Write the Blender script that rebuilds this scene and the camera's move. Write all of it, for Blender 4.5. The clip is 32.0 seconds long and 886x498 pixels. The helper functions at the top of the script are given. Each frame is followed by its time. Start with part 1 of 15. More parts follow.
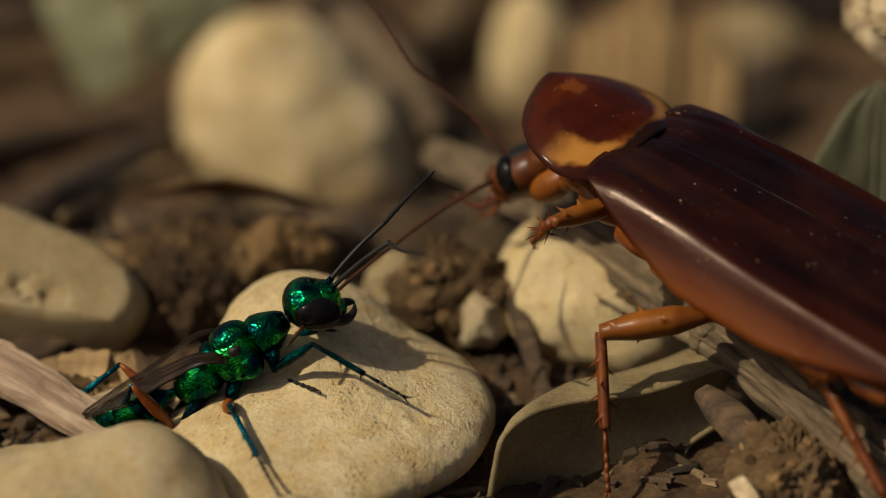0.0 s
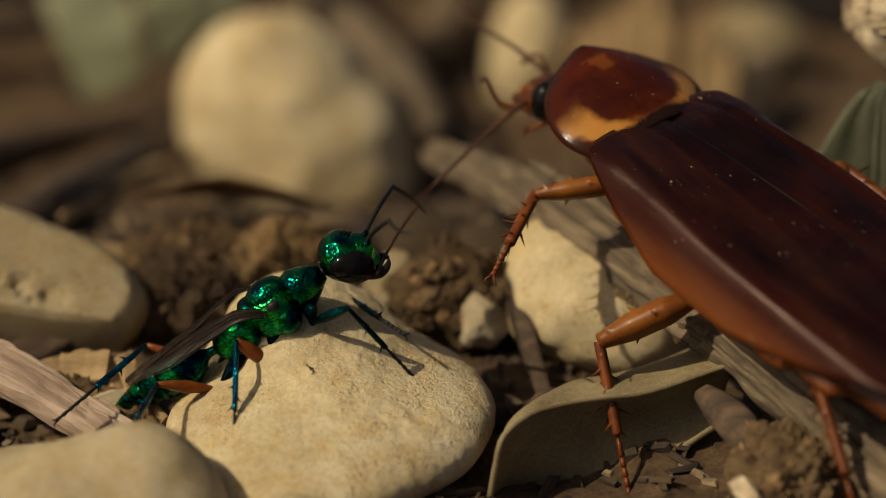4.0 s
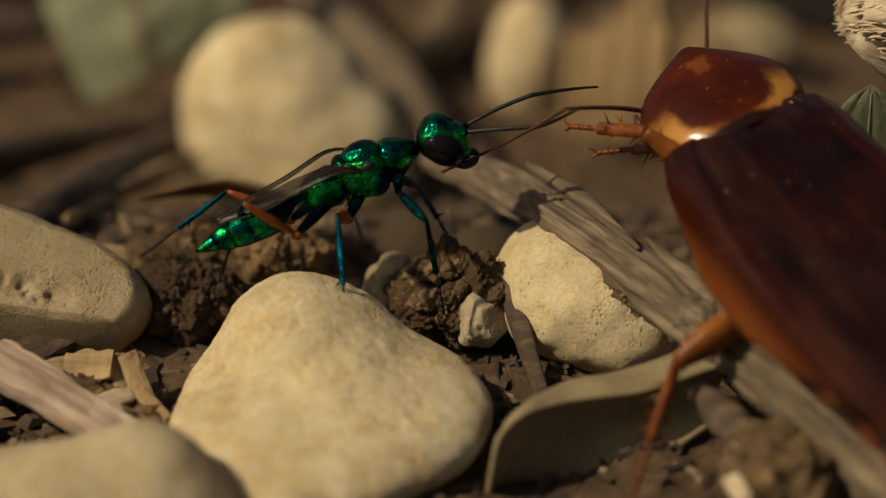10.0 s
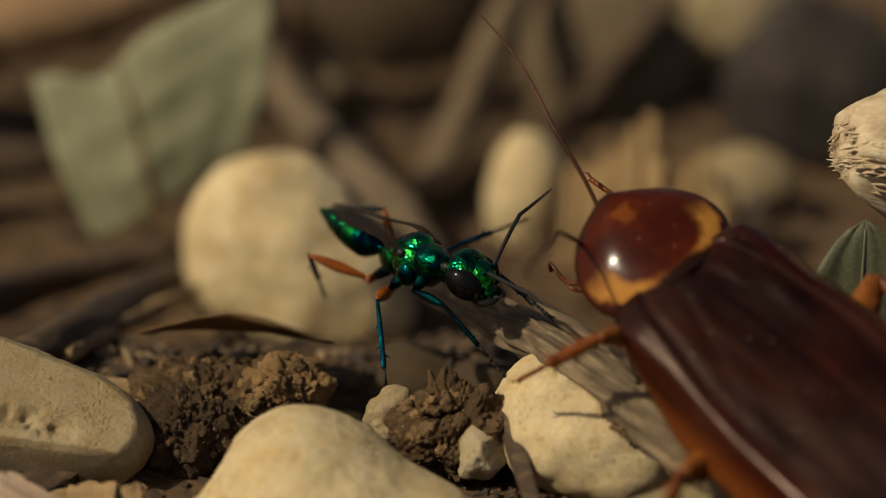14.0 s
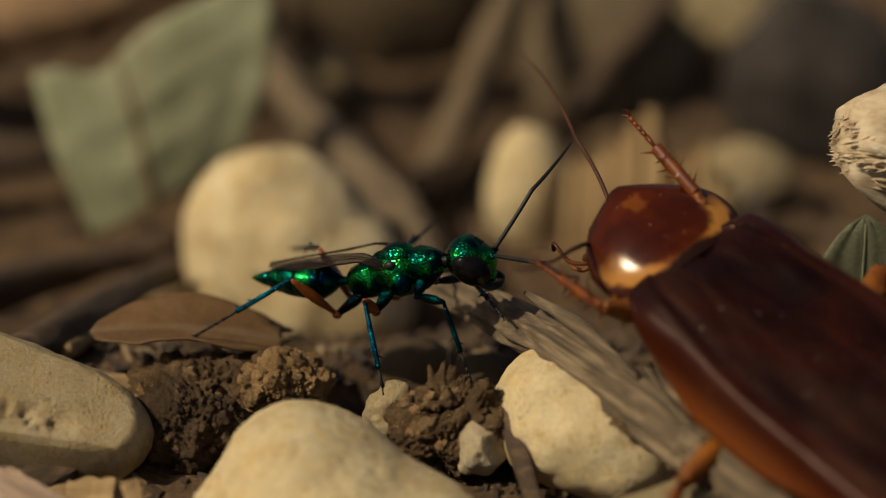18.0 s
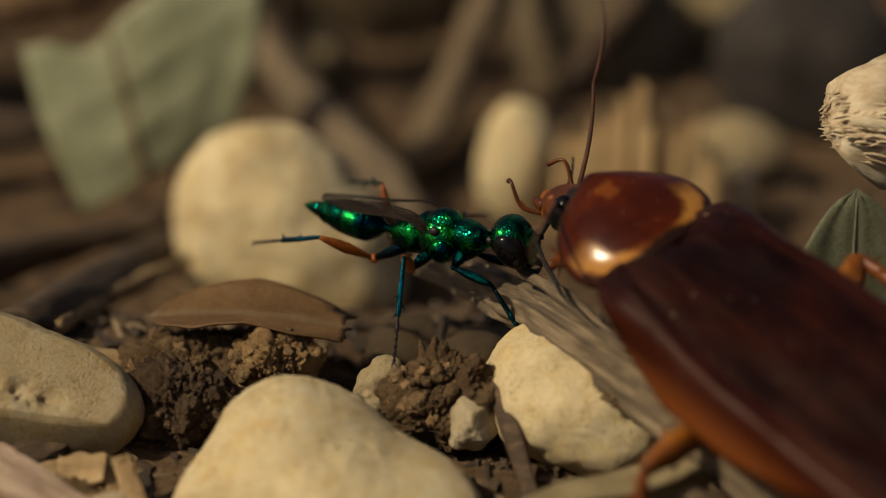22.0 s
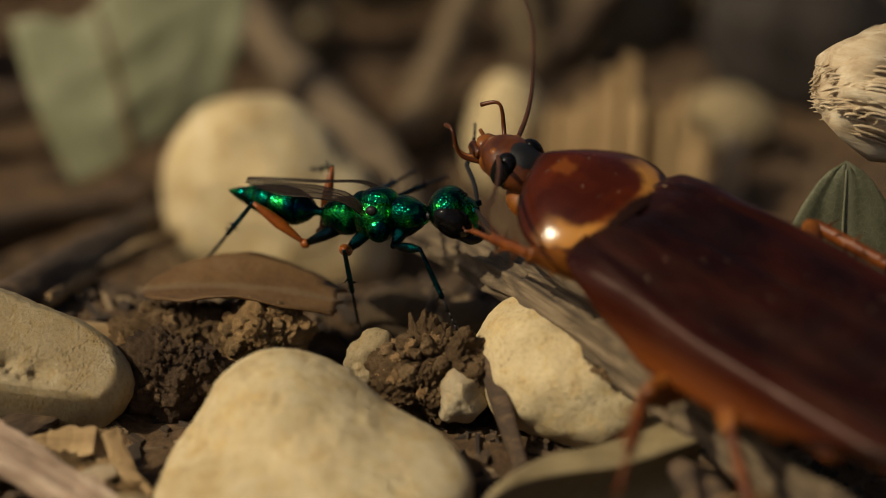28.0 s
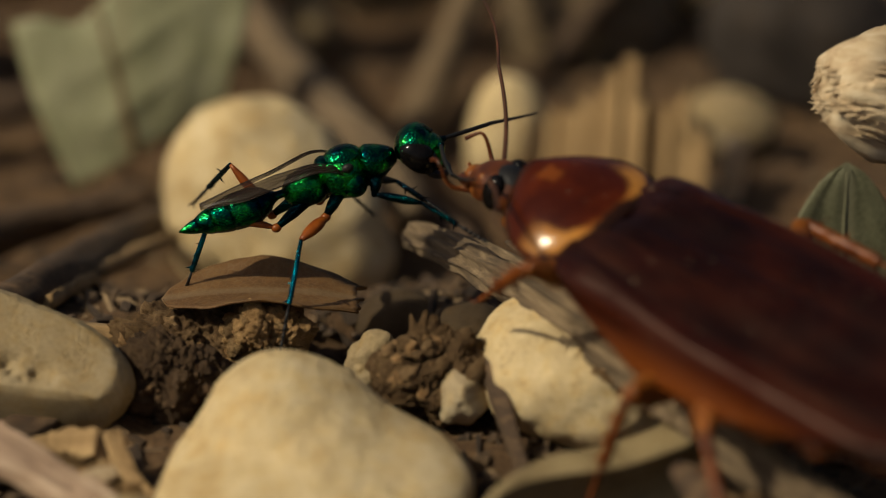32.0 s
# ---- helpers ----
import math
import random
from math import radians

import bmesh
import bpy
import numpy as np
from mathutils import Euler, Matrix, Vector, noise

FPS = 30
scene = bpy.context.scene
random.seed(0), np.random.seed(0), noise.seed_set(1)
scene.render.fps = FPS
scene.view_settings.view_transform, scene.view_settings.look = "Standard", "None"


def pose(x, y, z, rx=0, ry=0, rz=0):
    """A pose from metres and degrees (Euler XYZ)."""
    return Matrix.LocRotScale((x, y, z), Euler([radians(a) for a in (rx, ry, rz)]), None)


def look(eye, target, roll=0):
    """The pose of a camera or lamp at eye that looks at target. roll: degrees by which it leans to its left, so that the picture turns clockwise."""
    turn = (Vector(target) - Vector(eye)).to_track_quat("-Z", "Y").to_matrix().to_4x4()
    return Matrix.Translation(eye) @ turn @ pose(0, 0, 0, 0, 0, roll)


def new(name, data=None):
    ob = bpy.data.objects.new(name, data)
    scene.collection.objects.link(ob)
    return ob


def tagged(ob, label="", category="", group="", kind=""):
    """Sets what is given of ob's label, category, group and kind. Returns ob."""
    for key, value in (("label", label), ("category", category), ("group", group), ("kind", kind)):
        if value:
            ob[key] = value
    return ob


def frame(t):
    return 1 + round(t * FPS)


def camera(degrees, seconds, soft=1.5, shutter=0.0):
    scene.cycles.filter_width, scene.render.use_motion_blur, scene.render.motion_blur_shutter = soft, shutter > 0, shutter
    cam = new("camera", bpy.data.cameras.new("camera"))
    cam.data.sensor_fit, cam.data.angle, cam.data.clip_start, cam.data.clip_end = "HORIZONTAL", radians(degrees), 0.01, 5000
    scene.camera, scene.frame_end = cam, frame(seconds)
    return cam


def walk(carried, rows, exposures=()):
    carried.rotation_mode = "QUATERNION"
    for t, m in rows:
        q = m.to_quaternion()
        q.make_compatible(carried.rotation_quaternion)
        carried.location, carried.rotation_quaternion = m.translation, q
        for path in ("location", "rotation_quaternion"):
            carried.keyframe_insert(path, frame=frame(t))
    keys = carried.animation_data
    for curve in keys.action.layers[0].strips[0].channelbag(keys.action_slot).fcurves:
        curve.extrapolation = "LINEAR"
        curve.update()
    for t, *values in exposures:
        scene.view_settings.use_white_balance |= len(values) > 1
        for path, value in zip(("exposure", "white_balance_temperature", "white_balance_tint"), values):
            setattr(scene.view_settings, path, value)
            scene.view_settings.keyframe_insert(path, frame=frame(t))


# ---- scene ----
# All lengths below are in millimetres; MM turns them into the world's metres.
MM = 0.001


def P(x, y, z, rx=0, ry=0, rz=0):
    """A pose from millimetres and degrees."""
    return pose(x * MM, y * MM, z * MM, rx, ry, rz)


# camera on a low tripod beside the litter, tilted and panned a little
cam = camera(18.0, 32.0, 1.0, 0.4)
cam.data.dof.use_dof = True
cam.data.dof.aperture_fstop = 20.0
walk(cam, [(0, P(0, -140.385, 71.53, 62.958, 0, 0.023)),
    (6, P(0, -140.385, 71.53, 62.958, 0, 0.023)),
    (6.5, P(0, -140.359, 71.517, 63.002, 0, 0.021)),
    (7, P(0, -140.58, 71.629, 63.009, 0, 0)),
    (7.5, P(0, -141.245, 71.968, 63.012, 0, -0.019)),
    (8, P(0, -142.18, 72.444, 63.023, 0, -0.016)),
    (8.5, P(0, -142.415, 72.564, 63.016, 0, -0.007)),
    (9, P(0, -142.561, 72.638, 63, 0, 0)),
    (10, P(0, -142.521, 72.618, 62.986, 0, -0.013)),
    (11, P(0, -142.595, 72.656, 63.041, 0, -0.034)),
    (11.3, P(0, -142.555, 72.636, 63.202, 0, -0.032)),
    (11.5, P(0, -142.529, 72.622, 63.31, 0, -0.031)),
    (12, P(0, -142.634, 72.676, 64.089, 0, -0.056)),
    (12.5, P(0, -142.674, 72.696, 64.708, 0, -0.061)),
    (13, P(0, -142.902, 72.812, 65.368, 0, -0.056)),
    (13.5, P(0, -144.082, 73.414, 65.629, 0, -0.021)),
    (14, P(0, -144.097, 73.421, 65.71, 0, -0.018)),
    (14.5, P(0, -144.019, 73.381, 65.708, 0, -0.006)),
    (16.5, P(0, -143.973, 73.358, 65.645, 0, -0.031)),
    (17, P(0, -143.883, 73.312, 65.62, 0, -0.035)),
    (18, P(0, -143.827, 73.284, 65.614, 0, -0.022)),
    (19, P(0, -143.852, 73.296, 65.576, 0, -0.04)),
    (20, P(0, -143.843, 73.292, 65.54, 0, -0.04)),
    (20.5, P(0, -143.882, 73.311, 65.52, 0, -0.058)),
    (21, P(0, -143.852, 73.296, 65.452, 0, -0.111)),
    (21.5, P(0, -143.658, 73.198, 65.317, 0, -0.14)),
    (22, P(0, -143.696, 73.217, 65.105, 0, -0.228)),
    (22.5, P(0, -143.69, 73.214, 64.888, 0, -0.264)),
    (23, P(0, -143.629, 73.182, 64.728, 0, -0.318)),
    (23.5, P(0, -143.666, 73.202, 64.644, 0, -0.371)),
    (24, P(0, -143.666, 73.201, 64.574, 0, -0.442)),
    (24.5, P(0, -143.59, 73.163, 64.548, 0, -0.46)),
    (25, P(0, -143.703, 73.22, 64.539, 0, -0.471)),
    (27.5, P(0, -143.686, 73.211, 64.546, 0, -0.462)),
    (30, P(0, -143.7, 73.219, 64.551, 0, -0.45)),
    (31, P(0, -143.705, 73.221, 64.566, 0, -0.44)),
    (32, P(0, -143.715, 73.226, 64.573, 0, -0.442))])

# ---- light: low warm sun from the left, open sky above ----
SUN_AZ, SUN_EL = 202.0, 46.0      # direction towards the sun, degrees from +x, and its height
world = bpy.data.worlds.new("sky")
scene.world = world
world.use_nodes = True
wn = world.node_tree
sky = wn.nodes.new("ShaderNodeTexSky")
sky.sky_type, sky.sun_disc = "NISHITA", False
sky.dust_density, sky.ozone_density = 5.0, 0.4
sky.sun_elevation, sky.sun_rotation = radians(SUN_EL), radians(90 - SUN_AZ)
wn.nodes["Background"].inputs[1].default_value = 0.06
wn.links.new(sky.outputs[0], wn.nodes["Background"].inputs[0])
sun = new("sun", bpy.data.lights.new("sun", "SUN"))
sun.data.energy, sun.data.angle, sun.data.color = 4.25, radians(0.6), (1.0, 0.885, 0.648)
sun.matrix_world = look((math.cos(radians(SUN_AZ)) * math.cos(radians(SUN_EL)), math.sin(radians(SUN_AZ)) * math.cos(radians(SUN_EL)), math.sin(radians(SUN_EL))), (0, 0, 0))
scene.view_settings.exposure = -0.29


# ---- materials ----
def mat_base(name, rough=0.6, metal=0.0):
    m = bpy.data.materials.new(name)
    m.use_nodes = True
    b = m.node_tree.nodes["Principled BSDF"]
    b.inputs["Roughness"].default_value, b.inputs["Metallic"].default_value = rough, metal
    return m, m.node_tree, b


def add_node(nt, kind, **sets):
    n = nt.nodes.new(kind)
    for key, value in sets.items():
        if key in n.inputs:
            n.inputs[key].default_value = value
    return n


def noise_of(nt, coord, size, detail=6.0, rough=0.6, stretch=None, distort=0.0):
    """A noise whose grains are about size millimetres across."""
    src = coord
    if stretch:
        mp = nt.nodes.new("ShaderNodeMapping")
        mp.inputs["Scale"].default_value = stretch
        nt.links.new(coord, mp.inputs["Vector"])
        src = mp.outputs[0]
    n = add_node(nt, "ShaderNodeTexNoise", Scale=1000.0 / size, Detail=detail, Roughness=rough, Distortion=distort)
    nt.links.new(src, n.inputs["Vector"])
    return n


def ramp(nt, fac, stops):
    r = nt.nodes.new("ShaderNodeValToRGB")
    while len(r.color_ramp.elements) < len(stops):
        r.color_ramp.elements.new(0.5)
    for e, (p, c) in zip(r.color_ramp.elements, stops):
        e.position, e.color = p, (*c, 1)
    nt.links.new(fac, r.inputs[0])
    return r


def mixed(nt, fac, a, b, blend="MIX"):
    m = nt.nodes.new("ShaderNodeMix")
    m.data_type, m.blend_type = "RGBA", blend
    for sock, v in ((m.inputs[0], fac), (m.inputs[6], a), (m.inputs[7], b)):
        if isinstance(v, (int, float)):
            sock.default_value = v
        elif isinstance(v, tuple):
            sock.default_value = (*v, 1)
        else:
            nt.links.new(v, sock)
    return m.outputs[2]


def bump(nt, b, height, strength, mm):
    n = add_node(nt, "ShaderNodeBump", Strength=strength, Distance=mm * MM)
    nt.links.new(height, n.inputs["Height"])
    nt.links.new(n.outputs[0], b.inputs["Normal"])
    return n


def coords(nt):
    return nt.nodes.new("ShaderNodeTexCoord").outputs["Object"]


def limestone(name, c1, c2, c3, pits=1.0):
    m, nt, b = mat_base(name, 0.9)
    co = coords(nt)
    big, fine = noise_of(nt, co, 5.0, 5), noise_of(nt, co, 0.24, 8, 0.7)
    spots = add_node(nt, "ShaderNodeTexVoronoi", Scale=1000.0 / 0.55)
    nt.links.new(co, spots.inputs["Vector"])
    patch = noise_of(nt, co, 2.2, 4)
    col = ramp(nt, big.outputs[0], ((0.3, c2), (0.52, c1), (0.72, c3))).outputs[0]
    grain = ramp(nt, fine.outputs[0], ((0.34, (0.42, 0.38, 0.32)), (0.5, (0.95, 0.95, 0.95)), (0.72, (1.2, 1.18, 1.12)))).outputs[0]
    col = mixed(nt, 0.38, col, grain, "MULTIPLY")
    stain = ramp(nt, noise_of(nt, co, 1.1, 5, 0.65, None, 0.5).outputs[0], ((0.36, (1.05, 1.07, 1.14)), (0.5, (1, 1, 1)), (0.66, (0.97, 0.88, 0.70)))).outputs[0]
    col = mixed(nt, 0.8, col, stain, "MULTIPLY")
    pit = ramp(nt, spots.outputs["Distance"], ((0.05, (0, 0, 0)), (0.22, (1, 1, 1)))).outputs[0]
    gate = ramp(nt, patch.outputs[0], ((0.44, (1, 1, 1)), (0.56, (0, 0, 0)))).outputs[0]
    pit = mixed(nt, 1.0, pit, gate, "LIGHTEN")
    col = mixed(nt, 0.36 * pits, col, mixed(nt, 1.0, pit, (0.25, 0.19, 0.12), "LIGHTEN"), "MULTIPLY")
    # rough weathered patches: close small holes and grit
    holes = add_node(nt, "ShaderNodeTexVoronoi", Scale=1000.0 / 0.26)
    nt.links.new(co, holes.inputs["Vector"])
    worn = ramp(nt, noise_of(nt, co, 3.0, 4, 0.6, None, 0.6).outputs[0], ((0.52, (0, 0, 0)), (0.62, (1, 1, 1)))).outputs[0]
    hole = ramp(nt, holes.outputs["Distance"], ((0.1, (0.1, 0.1, 0.1)), (0.45, (1, 1, 1)))).outputs[0]
    rough_patch = mixed(nt, worn, (1, 1, 1), hole)
    col = mixed(nt, 0.3 * pits, col, mixed(nt, worn, (1, 1, 1), mixed(nt, 1.0, hole, (0.75, 0.60, 0.36), "MULTIPLY")), "MULTIPLY")
    nt.links.new(col, b.inputs["Base Color"])
    h = mixed(nt, 0.35, fine.outputs["Color"], pit, "ADD")
    h = mixed(nt, 0.4, h, rough_patch, "ADD")
    bump(nt, b, h, 0.9, 0.17)
    b.inputs["Specular IOR Level"].default_value = 0.25
    return m


def earth(name, c1, c2, c3, size=1.0):
    m, nt, b = mat_base(name, 0.95)
    co = coords(nt)
    big, fine = noise_of(nt, co, 2.4 * size, 7, 0.7), noise_of(nt, co, 0.28 * size, 9, 0.8)
    col = ramp(nt, big.outputs[0], ((0.32, c1), (0.5, c2), (0.7, c3))).outputs[0]
    col = mixed(nt, 0.8, col, ramp(nt, fine.outputs[0], ((0.3, (0.45, 0.42, 0.4)), (0.6, (1.1, 1.05, 1)))).outputs[0], "MULTIPLY")
    # each crumb a little paler or darker than the next
    each = nt.nodes.new("ShaderNodeObjectInfo")
    col = mixed(nt, 0.9, col, ramp(nt, each.outputs["Random"], ((0.0, (0.5, 0.48, 0.46)), (0.5, (1.0, 1.0, 1.0)), (1.0, (1.7, 1.6, 1.45)))).outputs[0], "MULTIPLY")
    nt.links.new(col, b.inputs["Base Color"])
    bump(nt, b, fine.outputs[0], 1.0, 0.45)
    b.inputs["Specular IOR Level"].default_value = 0.2
    return m


def timber(name, c1, c2, c3, grain=(0.08, 1, 1), size=0.7, rough=0.85, turn=0.0):
    """Wood whose fibres run along the object's x, or turned from it about z."""
    m, nt, b = mat_base(name, rough)
    co = coords(nt)
    if turn:
        tm = nt.nodes.new("ShaderNodeMapping")
        tm.inputs["Rotation"].default_value = (0, 0, radians(-turn))
        nt.links.new(co, tm.inputs[0])
        co = tm.outputs[0]
    fib, blot = noise_of(nt, co, size, 8, 0.65, grain, 0.3), noise_of(nt, co, 4.0, 4)
    fine = noise_of(nt, co, 0.18, 6, 0.7, (0.15, 1, 1))
    col = ramp(nt, fib.outputs[0], ((0.3, c1), (0.5, c2), (0.68, c3))).outputs[0]
    col = mixed(nt, 0.55, col, ramp(nt, blot.outputs[0], ((0.3, (0.6, 0.55, 0.5)), (0.65, (1.1, 1.08, 1.05)))).outputs[0], "MULTIPLY")
    nt.links.new(col, b.inputs["Base Color"])
    h = mixed(nt, 0.5, fib.outputs["Color"], fine.outputs["Color"])
    bump(nt, b, h, 0.8, 0.3)
    return m


def leaf_mat(name, c1, c2, c3, vein):
    """Dry leaf with a midrib along the object's x and slanting side veins."""
    m, nt, b = mat_base(name, 0.7)
    co = coords(nt)
    big, fine = noise_of(nt, co, 3.0, 5), noise_of(nt, co, 0.3, 6)
    cells = add_node(nt, "ShaderNodeTexVoronoi", Scale=1000.0 / 0.38)
    cells.feature = "DISTANCE_TO_EDGE"
    nt.links.new(co, cells.inputs["Vector"])
    col = ramp(nt, big.outputs[0], ((0.3, c1), (0.5, c2), (0.72, c3))).outputs[0]
    net = ramp(nt, cells.outputs["Distance"], ((0.02, (1, 1, 1)), (0.09, (0, 0, 0)))).outputs[0]
    col = mixed(nt, mixed(nt, 1.0, net, (0.35, 0.35, 0.35), "MULTIPLY"), col, vein)
    sep = nt.nodes.new("ShaderNodeSeparateXYZ")
    nt.links.new(co, sep.inputs[0])
    ab = nt.nodes.new("ShaderNodeMath")
    ab.operation = "ABSOLUTE"
    nt.links.new(sep.outputs[1], ab.inputs[0])
    mr = add_node(nt, "ShaderNodeMapRange")
    mr.inputs[1].default_value, mr.inputs[2].default_value = 0.0002, 0.0005
    mr.inputs[3].default_value, mr.inputs[4].default_value = 0.7, 0.0
    nt.links.new(ab.outputs[0], mr.inputs[0])
    col = mixed(nt, mr.outputs[0], col, vein)
    col = mixed(nt, 0.4, col, ramp(nt, fine.outputs[0], ((0.3, (0.6, 0.58, 0.5)), (0.6, (1.1, 1.1, 1.05)))).outputs[0], "MULTIPLY")
    nt.links.new(col, b.inputs["Base Color"])
    # light that soaks through the thin blade
    soak, blend, out = nt.nodes.new("ShaderNodeBsdfTranslucent"), nt.nodes.new("ShaderNodeMixShader"), nt.nodes["Material Output"]
    nt.links.new(col, soak.inputs["Color"])
    blend.inputs[0].default_value = 0.3
    nt.links.new(b.outputs[0], blend.inputs[1])
    nt.links.new(soak.outputs[0], blend.inputs[2])
    nt.links.new(blend.outputs[0], out.inputs["Surface"])
    bump(nt, b, net, 0.2, 0.05)
    return m


def jewel(name, c1, c2, c3, rough=0.28, punct=0.13, relief=0.9):
    """Punctate metallic cuticle."""
    m, nt, b = mat_base(name, rough, 1.0)
    co = coords(nt)
    hue = noise_of(nt, co, 1.3, 3)
    vor = add_node(nt, "ShaderNodeTexVoronoi", Scale=1000.0 / punct)
    nt.links.new(co, vor.inputs["Vector"])
    col = ramp(nt, hue.outputs[0], ((0.36, c1), (0.5, c2), (0.64, c3))).outputs[0]
    swell = noise_of(nt, co, 0.55, 3, 0.55)
    col = mixed(nt, 0.5, col, ramp(nt, vor.outputs["Distance"], ((0.0, (0.08, 0.08, 0.12)), (0.5, (1, 1, 1)))).outputs[0], "MULTIPLY")
    nt.links.new(col, b.inputs["Base Color"])
    bump(nt, b, mixed(nt, 0.6, vor.outputs["Distance"], swell.outputs[0]), relief, 0.12)
    return m


def shell(name, c1, c2, rough=0.3, size=2.5, coat=0.6, sub=0.0, bumpy=0.15, spec=0.25):
    """Horny insect cuticle with a waxy gloss."""
    m, nt, b = mat_base(name, rough)
    co = coords(nt)
    big, fine = noise_of(nt, co, size, 4), noise_of(nt, co, 0.2, 5)
    col = ramp(nt, big.outputs[0], ((0.35, c1), (0.65, c2))).outputs[0]
    nt.links.new(col, b.inputs["Base Color"])
    bump(nt, b, fine.outputs[0], bumpy, 0.05)
    b.inputs["Specular IOR Level"].default_value = spec
    b.inputs["Coat Weight"].default_value, b.inputs["Coat Roughness"].default_value = coat, 0.18
    if sub:
        b.inputs["Subsurface Weight"].default_value = sub
        b.inputs["Subsurface Radius"].default_value = (0.0012, 0.0005, 0.0002)
    return m


def pronotum_mat():
    """Red-brown shield: yellow band before a dark hind rim, dark twin blotches, a pale mark in front."""
    m, nt, b = mat_base("pronotum_shell", 0.15)
    unit = nt.nodes.new("ShaderNodeMapping")
    unit.inputs["Scale"].default_value = (1 / 0.78,) * 3
    nt.links.new(coords(nt), unit.inputs[0])
    co = unit.outputs[0]
    sep = nt.nodes.new("ShaderNodeSeparateXYZ")
    wob = noise_of(nt, co, 1.6, 2)
    off = nt.nodes.new("ShaderNodeVectorMath")
    off.operation = "MULTIPLY_ADD"
    off.inputs[1].default_value, off.inputs[2].default_value = (0.0011,) * 3, (-0.00055,) * 3
    nt.links.new(wob.outputs["Color"], off.inputs[0])
    plus = nt.nodes.new("ShaderNodeVectorMath")
    nt.links.new(co, plus.inputs[0])
    nt.links.new(off.outputs[0], plus.inputs[1])
    nt.links.new(plus.outputs[0], sep.inputs[0])

    def rng(sock, lo, hi, a=0.0, c=1.0):
        r = nt.nodes.new("ShaderNodeMapRange")
        r.interpolation_type = "SMOOTHSTEP"
        for i, v in zip((1, 2, 3, 4), (lo * MM, hi * MM, a, c)):
            r.inputs[i].default_value = v
        nt.links.new(sock, r.inputs[0])
        return r.outputs[0]

    def mul(a, c):
        x = nt.nodes.new("ShaderNodeMath")
        x.operation = "MULTIPLY"
        nt.links.new(a, x.inputs[0])
        nt.links.new(c, x.inputs[1])
        return x.outputs[0]

    ab = nt.nodes.new("ShaderNodeMath")
    ab.operation = "ABSOLUTE"
    nt.links.new(sep.outputs[1], ab.inputs[0])
    y = ab.outputs[0]
    col = ramp(nt, noise_of(nt, co, 2.0, 4).outputs[0], ((0.35, (0.028, 0.0045, 0.0018)), (0.65, (0.066, 0.011, 0.003)))).outputs[0]
    # orange margin
    dist = nt.nodes.new("ShaderNodeVectorMath")
    dist.operation = "LENGTH"
    sc = nt.nodes.new("ShaderNodeMapping")
    sc.inputs["Location"].default_value = (-0.0034 * 1.15, 0, 0)
    sc.inputs["Scale"].default_value = (1.15, 0.9, 0)
    nt.links.new(plus.outputs[0], sc.inputs[0])
    nt.links.new(sc.outputs[0], dist.inputs[0])
    col = mixed(nt, rng(dist.outputs["Value"], 3.3, 4.6), col, (0.047, 0.008, 0.0025))
    # twin dark blotches
    blot = nt.nodes.new("ShaderNodeVectorMath")
    blot.operation = "LENGTH"
    bm_ = nt.nodes.new("ShaderNodeCombineXYZ")
    sx = nt.nodes.new("ShaderNodeMath")
    sx.operation = "SUBTRACT"
    sx.inputs[1].default_value = 0.0036
    nt.links.new(sep.outputs[0], sx.inputs[0])
    sy = nt.nodes.new("ShaderNodeMath")
    sy.operation = "SUBTRACT"
    sy.inputs[1].default_value = 0.0017
    nt.links.new(y, sy.inputs[0])
    nt.links.new(sx.outputs[0], bm_.inputs[0])
    nt.links.new(sy.outputs[0], bm_.inputs[1])
    nt.links.new(bm_.outputs[0], blot.inputs[0])
    col = mixed(nt, rng(blot.outputs["Value"], 1.2, 2.6, 0.65, 0.0), col, (0.028, 0.005, 0.003))
    # yellow ring along the hind edge and the sides, orange in the middle
    ring = mul(mul(rng(dist.outputs["Value"], 2.9, 3.6), rng(dist.outputs["Value"], 4.45, 4.85, 1.0, 0.0)), rng(sep.outputs[0], 2.2, 4.6, 1.0, 0.0))
    col = mixed(nt, ring, col, mixed(nt, rng(y, 0.8, 3.0), (0.21, 0.062, 0.010), (0.36, 0.155, 0.03)))
    col = mixed(nt, rng(dist.outputs["Value"], 4.75, 5.0), col, (0.03, 0.008, 0.004))
    # pale forked mark near the front
    mark = mul(mul(rng(sep.outputs[0], 5.2, 5.7), rng(sep.outputs[0], 6.5, 6.9, 1, 0)), rng(y, 0.5, 0.95, 0.4, 0))
    col = mixed(nt, mark, col, (0.22, 0.065, 0.012))
    # dark hind rim
    col = mixed(nt, rng(sep.outputs[0], 0.45, 0.95, 1, 0), col, (0.015, 0.006, 0.004))
    dust = add_node(nt, "ShaderNodeTexVoronoi", Scale=1000.0 / 0.42)
    nt.links.new(co, dust.inputs["Vector"])
    ds = ramp(nt, dust.outputs["Distance"], ((0.06, (0.7, 0.7, 0.7)), (0.2, (0, 0, 0)))).outputs[0]
    ds = mixed(nt, 1.0, ds, ramp(nt, noise_of(nt, co, 1.1, 4).outputs[0], ((0.56, (0, 0, 0)), (0.63, (1, 1, 1)))).outputs[0], "MULTIPLY")
    col = mixed(nt, ds, col, (0.36, 0.26, 0.17))
    nt.links.new(col, b.inputs["Base Color"])
    bump(nt, b, noise_of(nt, co, 0.25, 5).outputs[0], 0.12, 0.05)
    b.inputs["Specular IOR Level"].default_value = 0.11
    return m


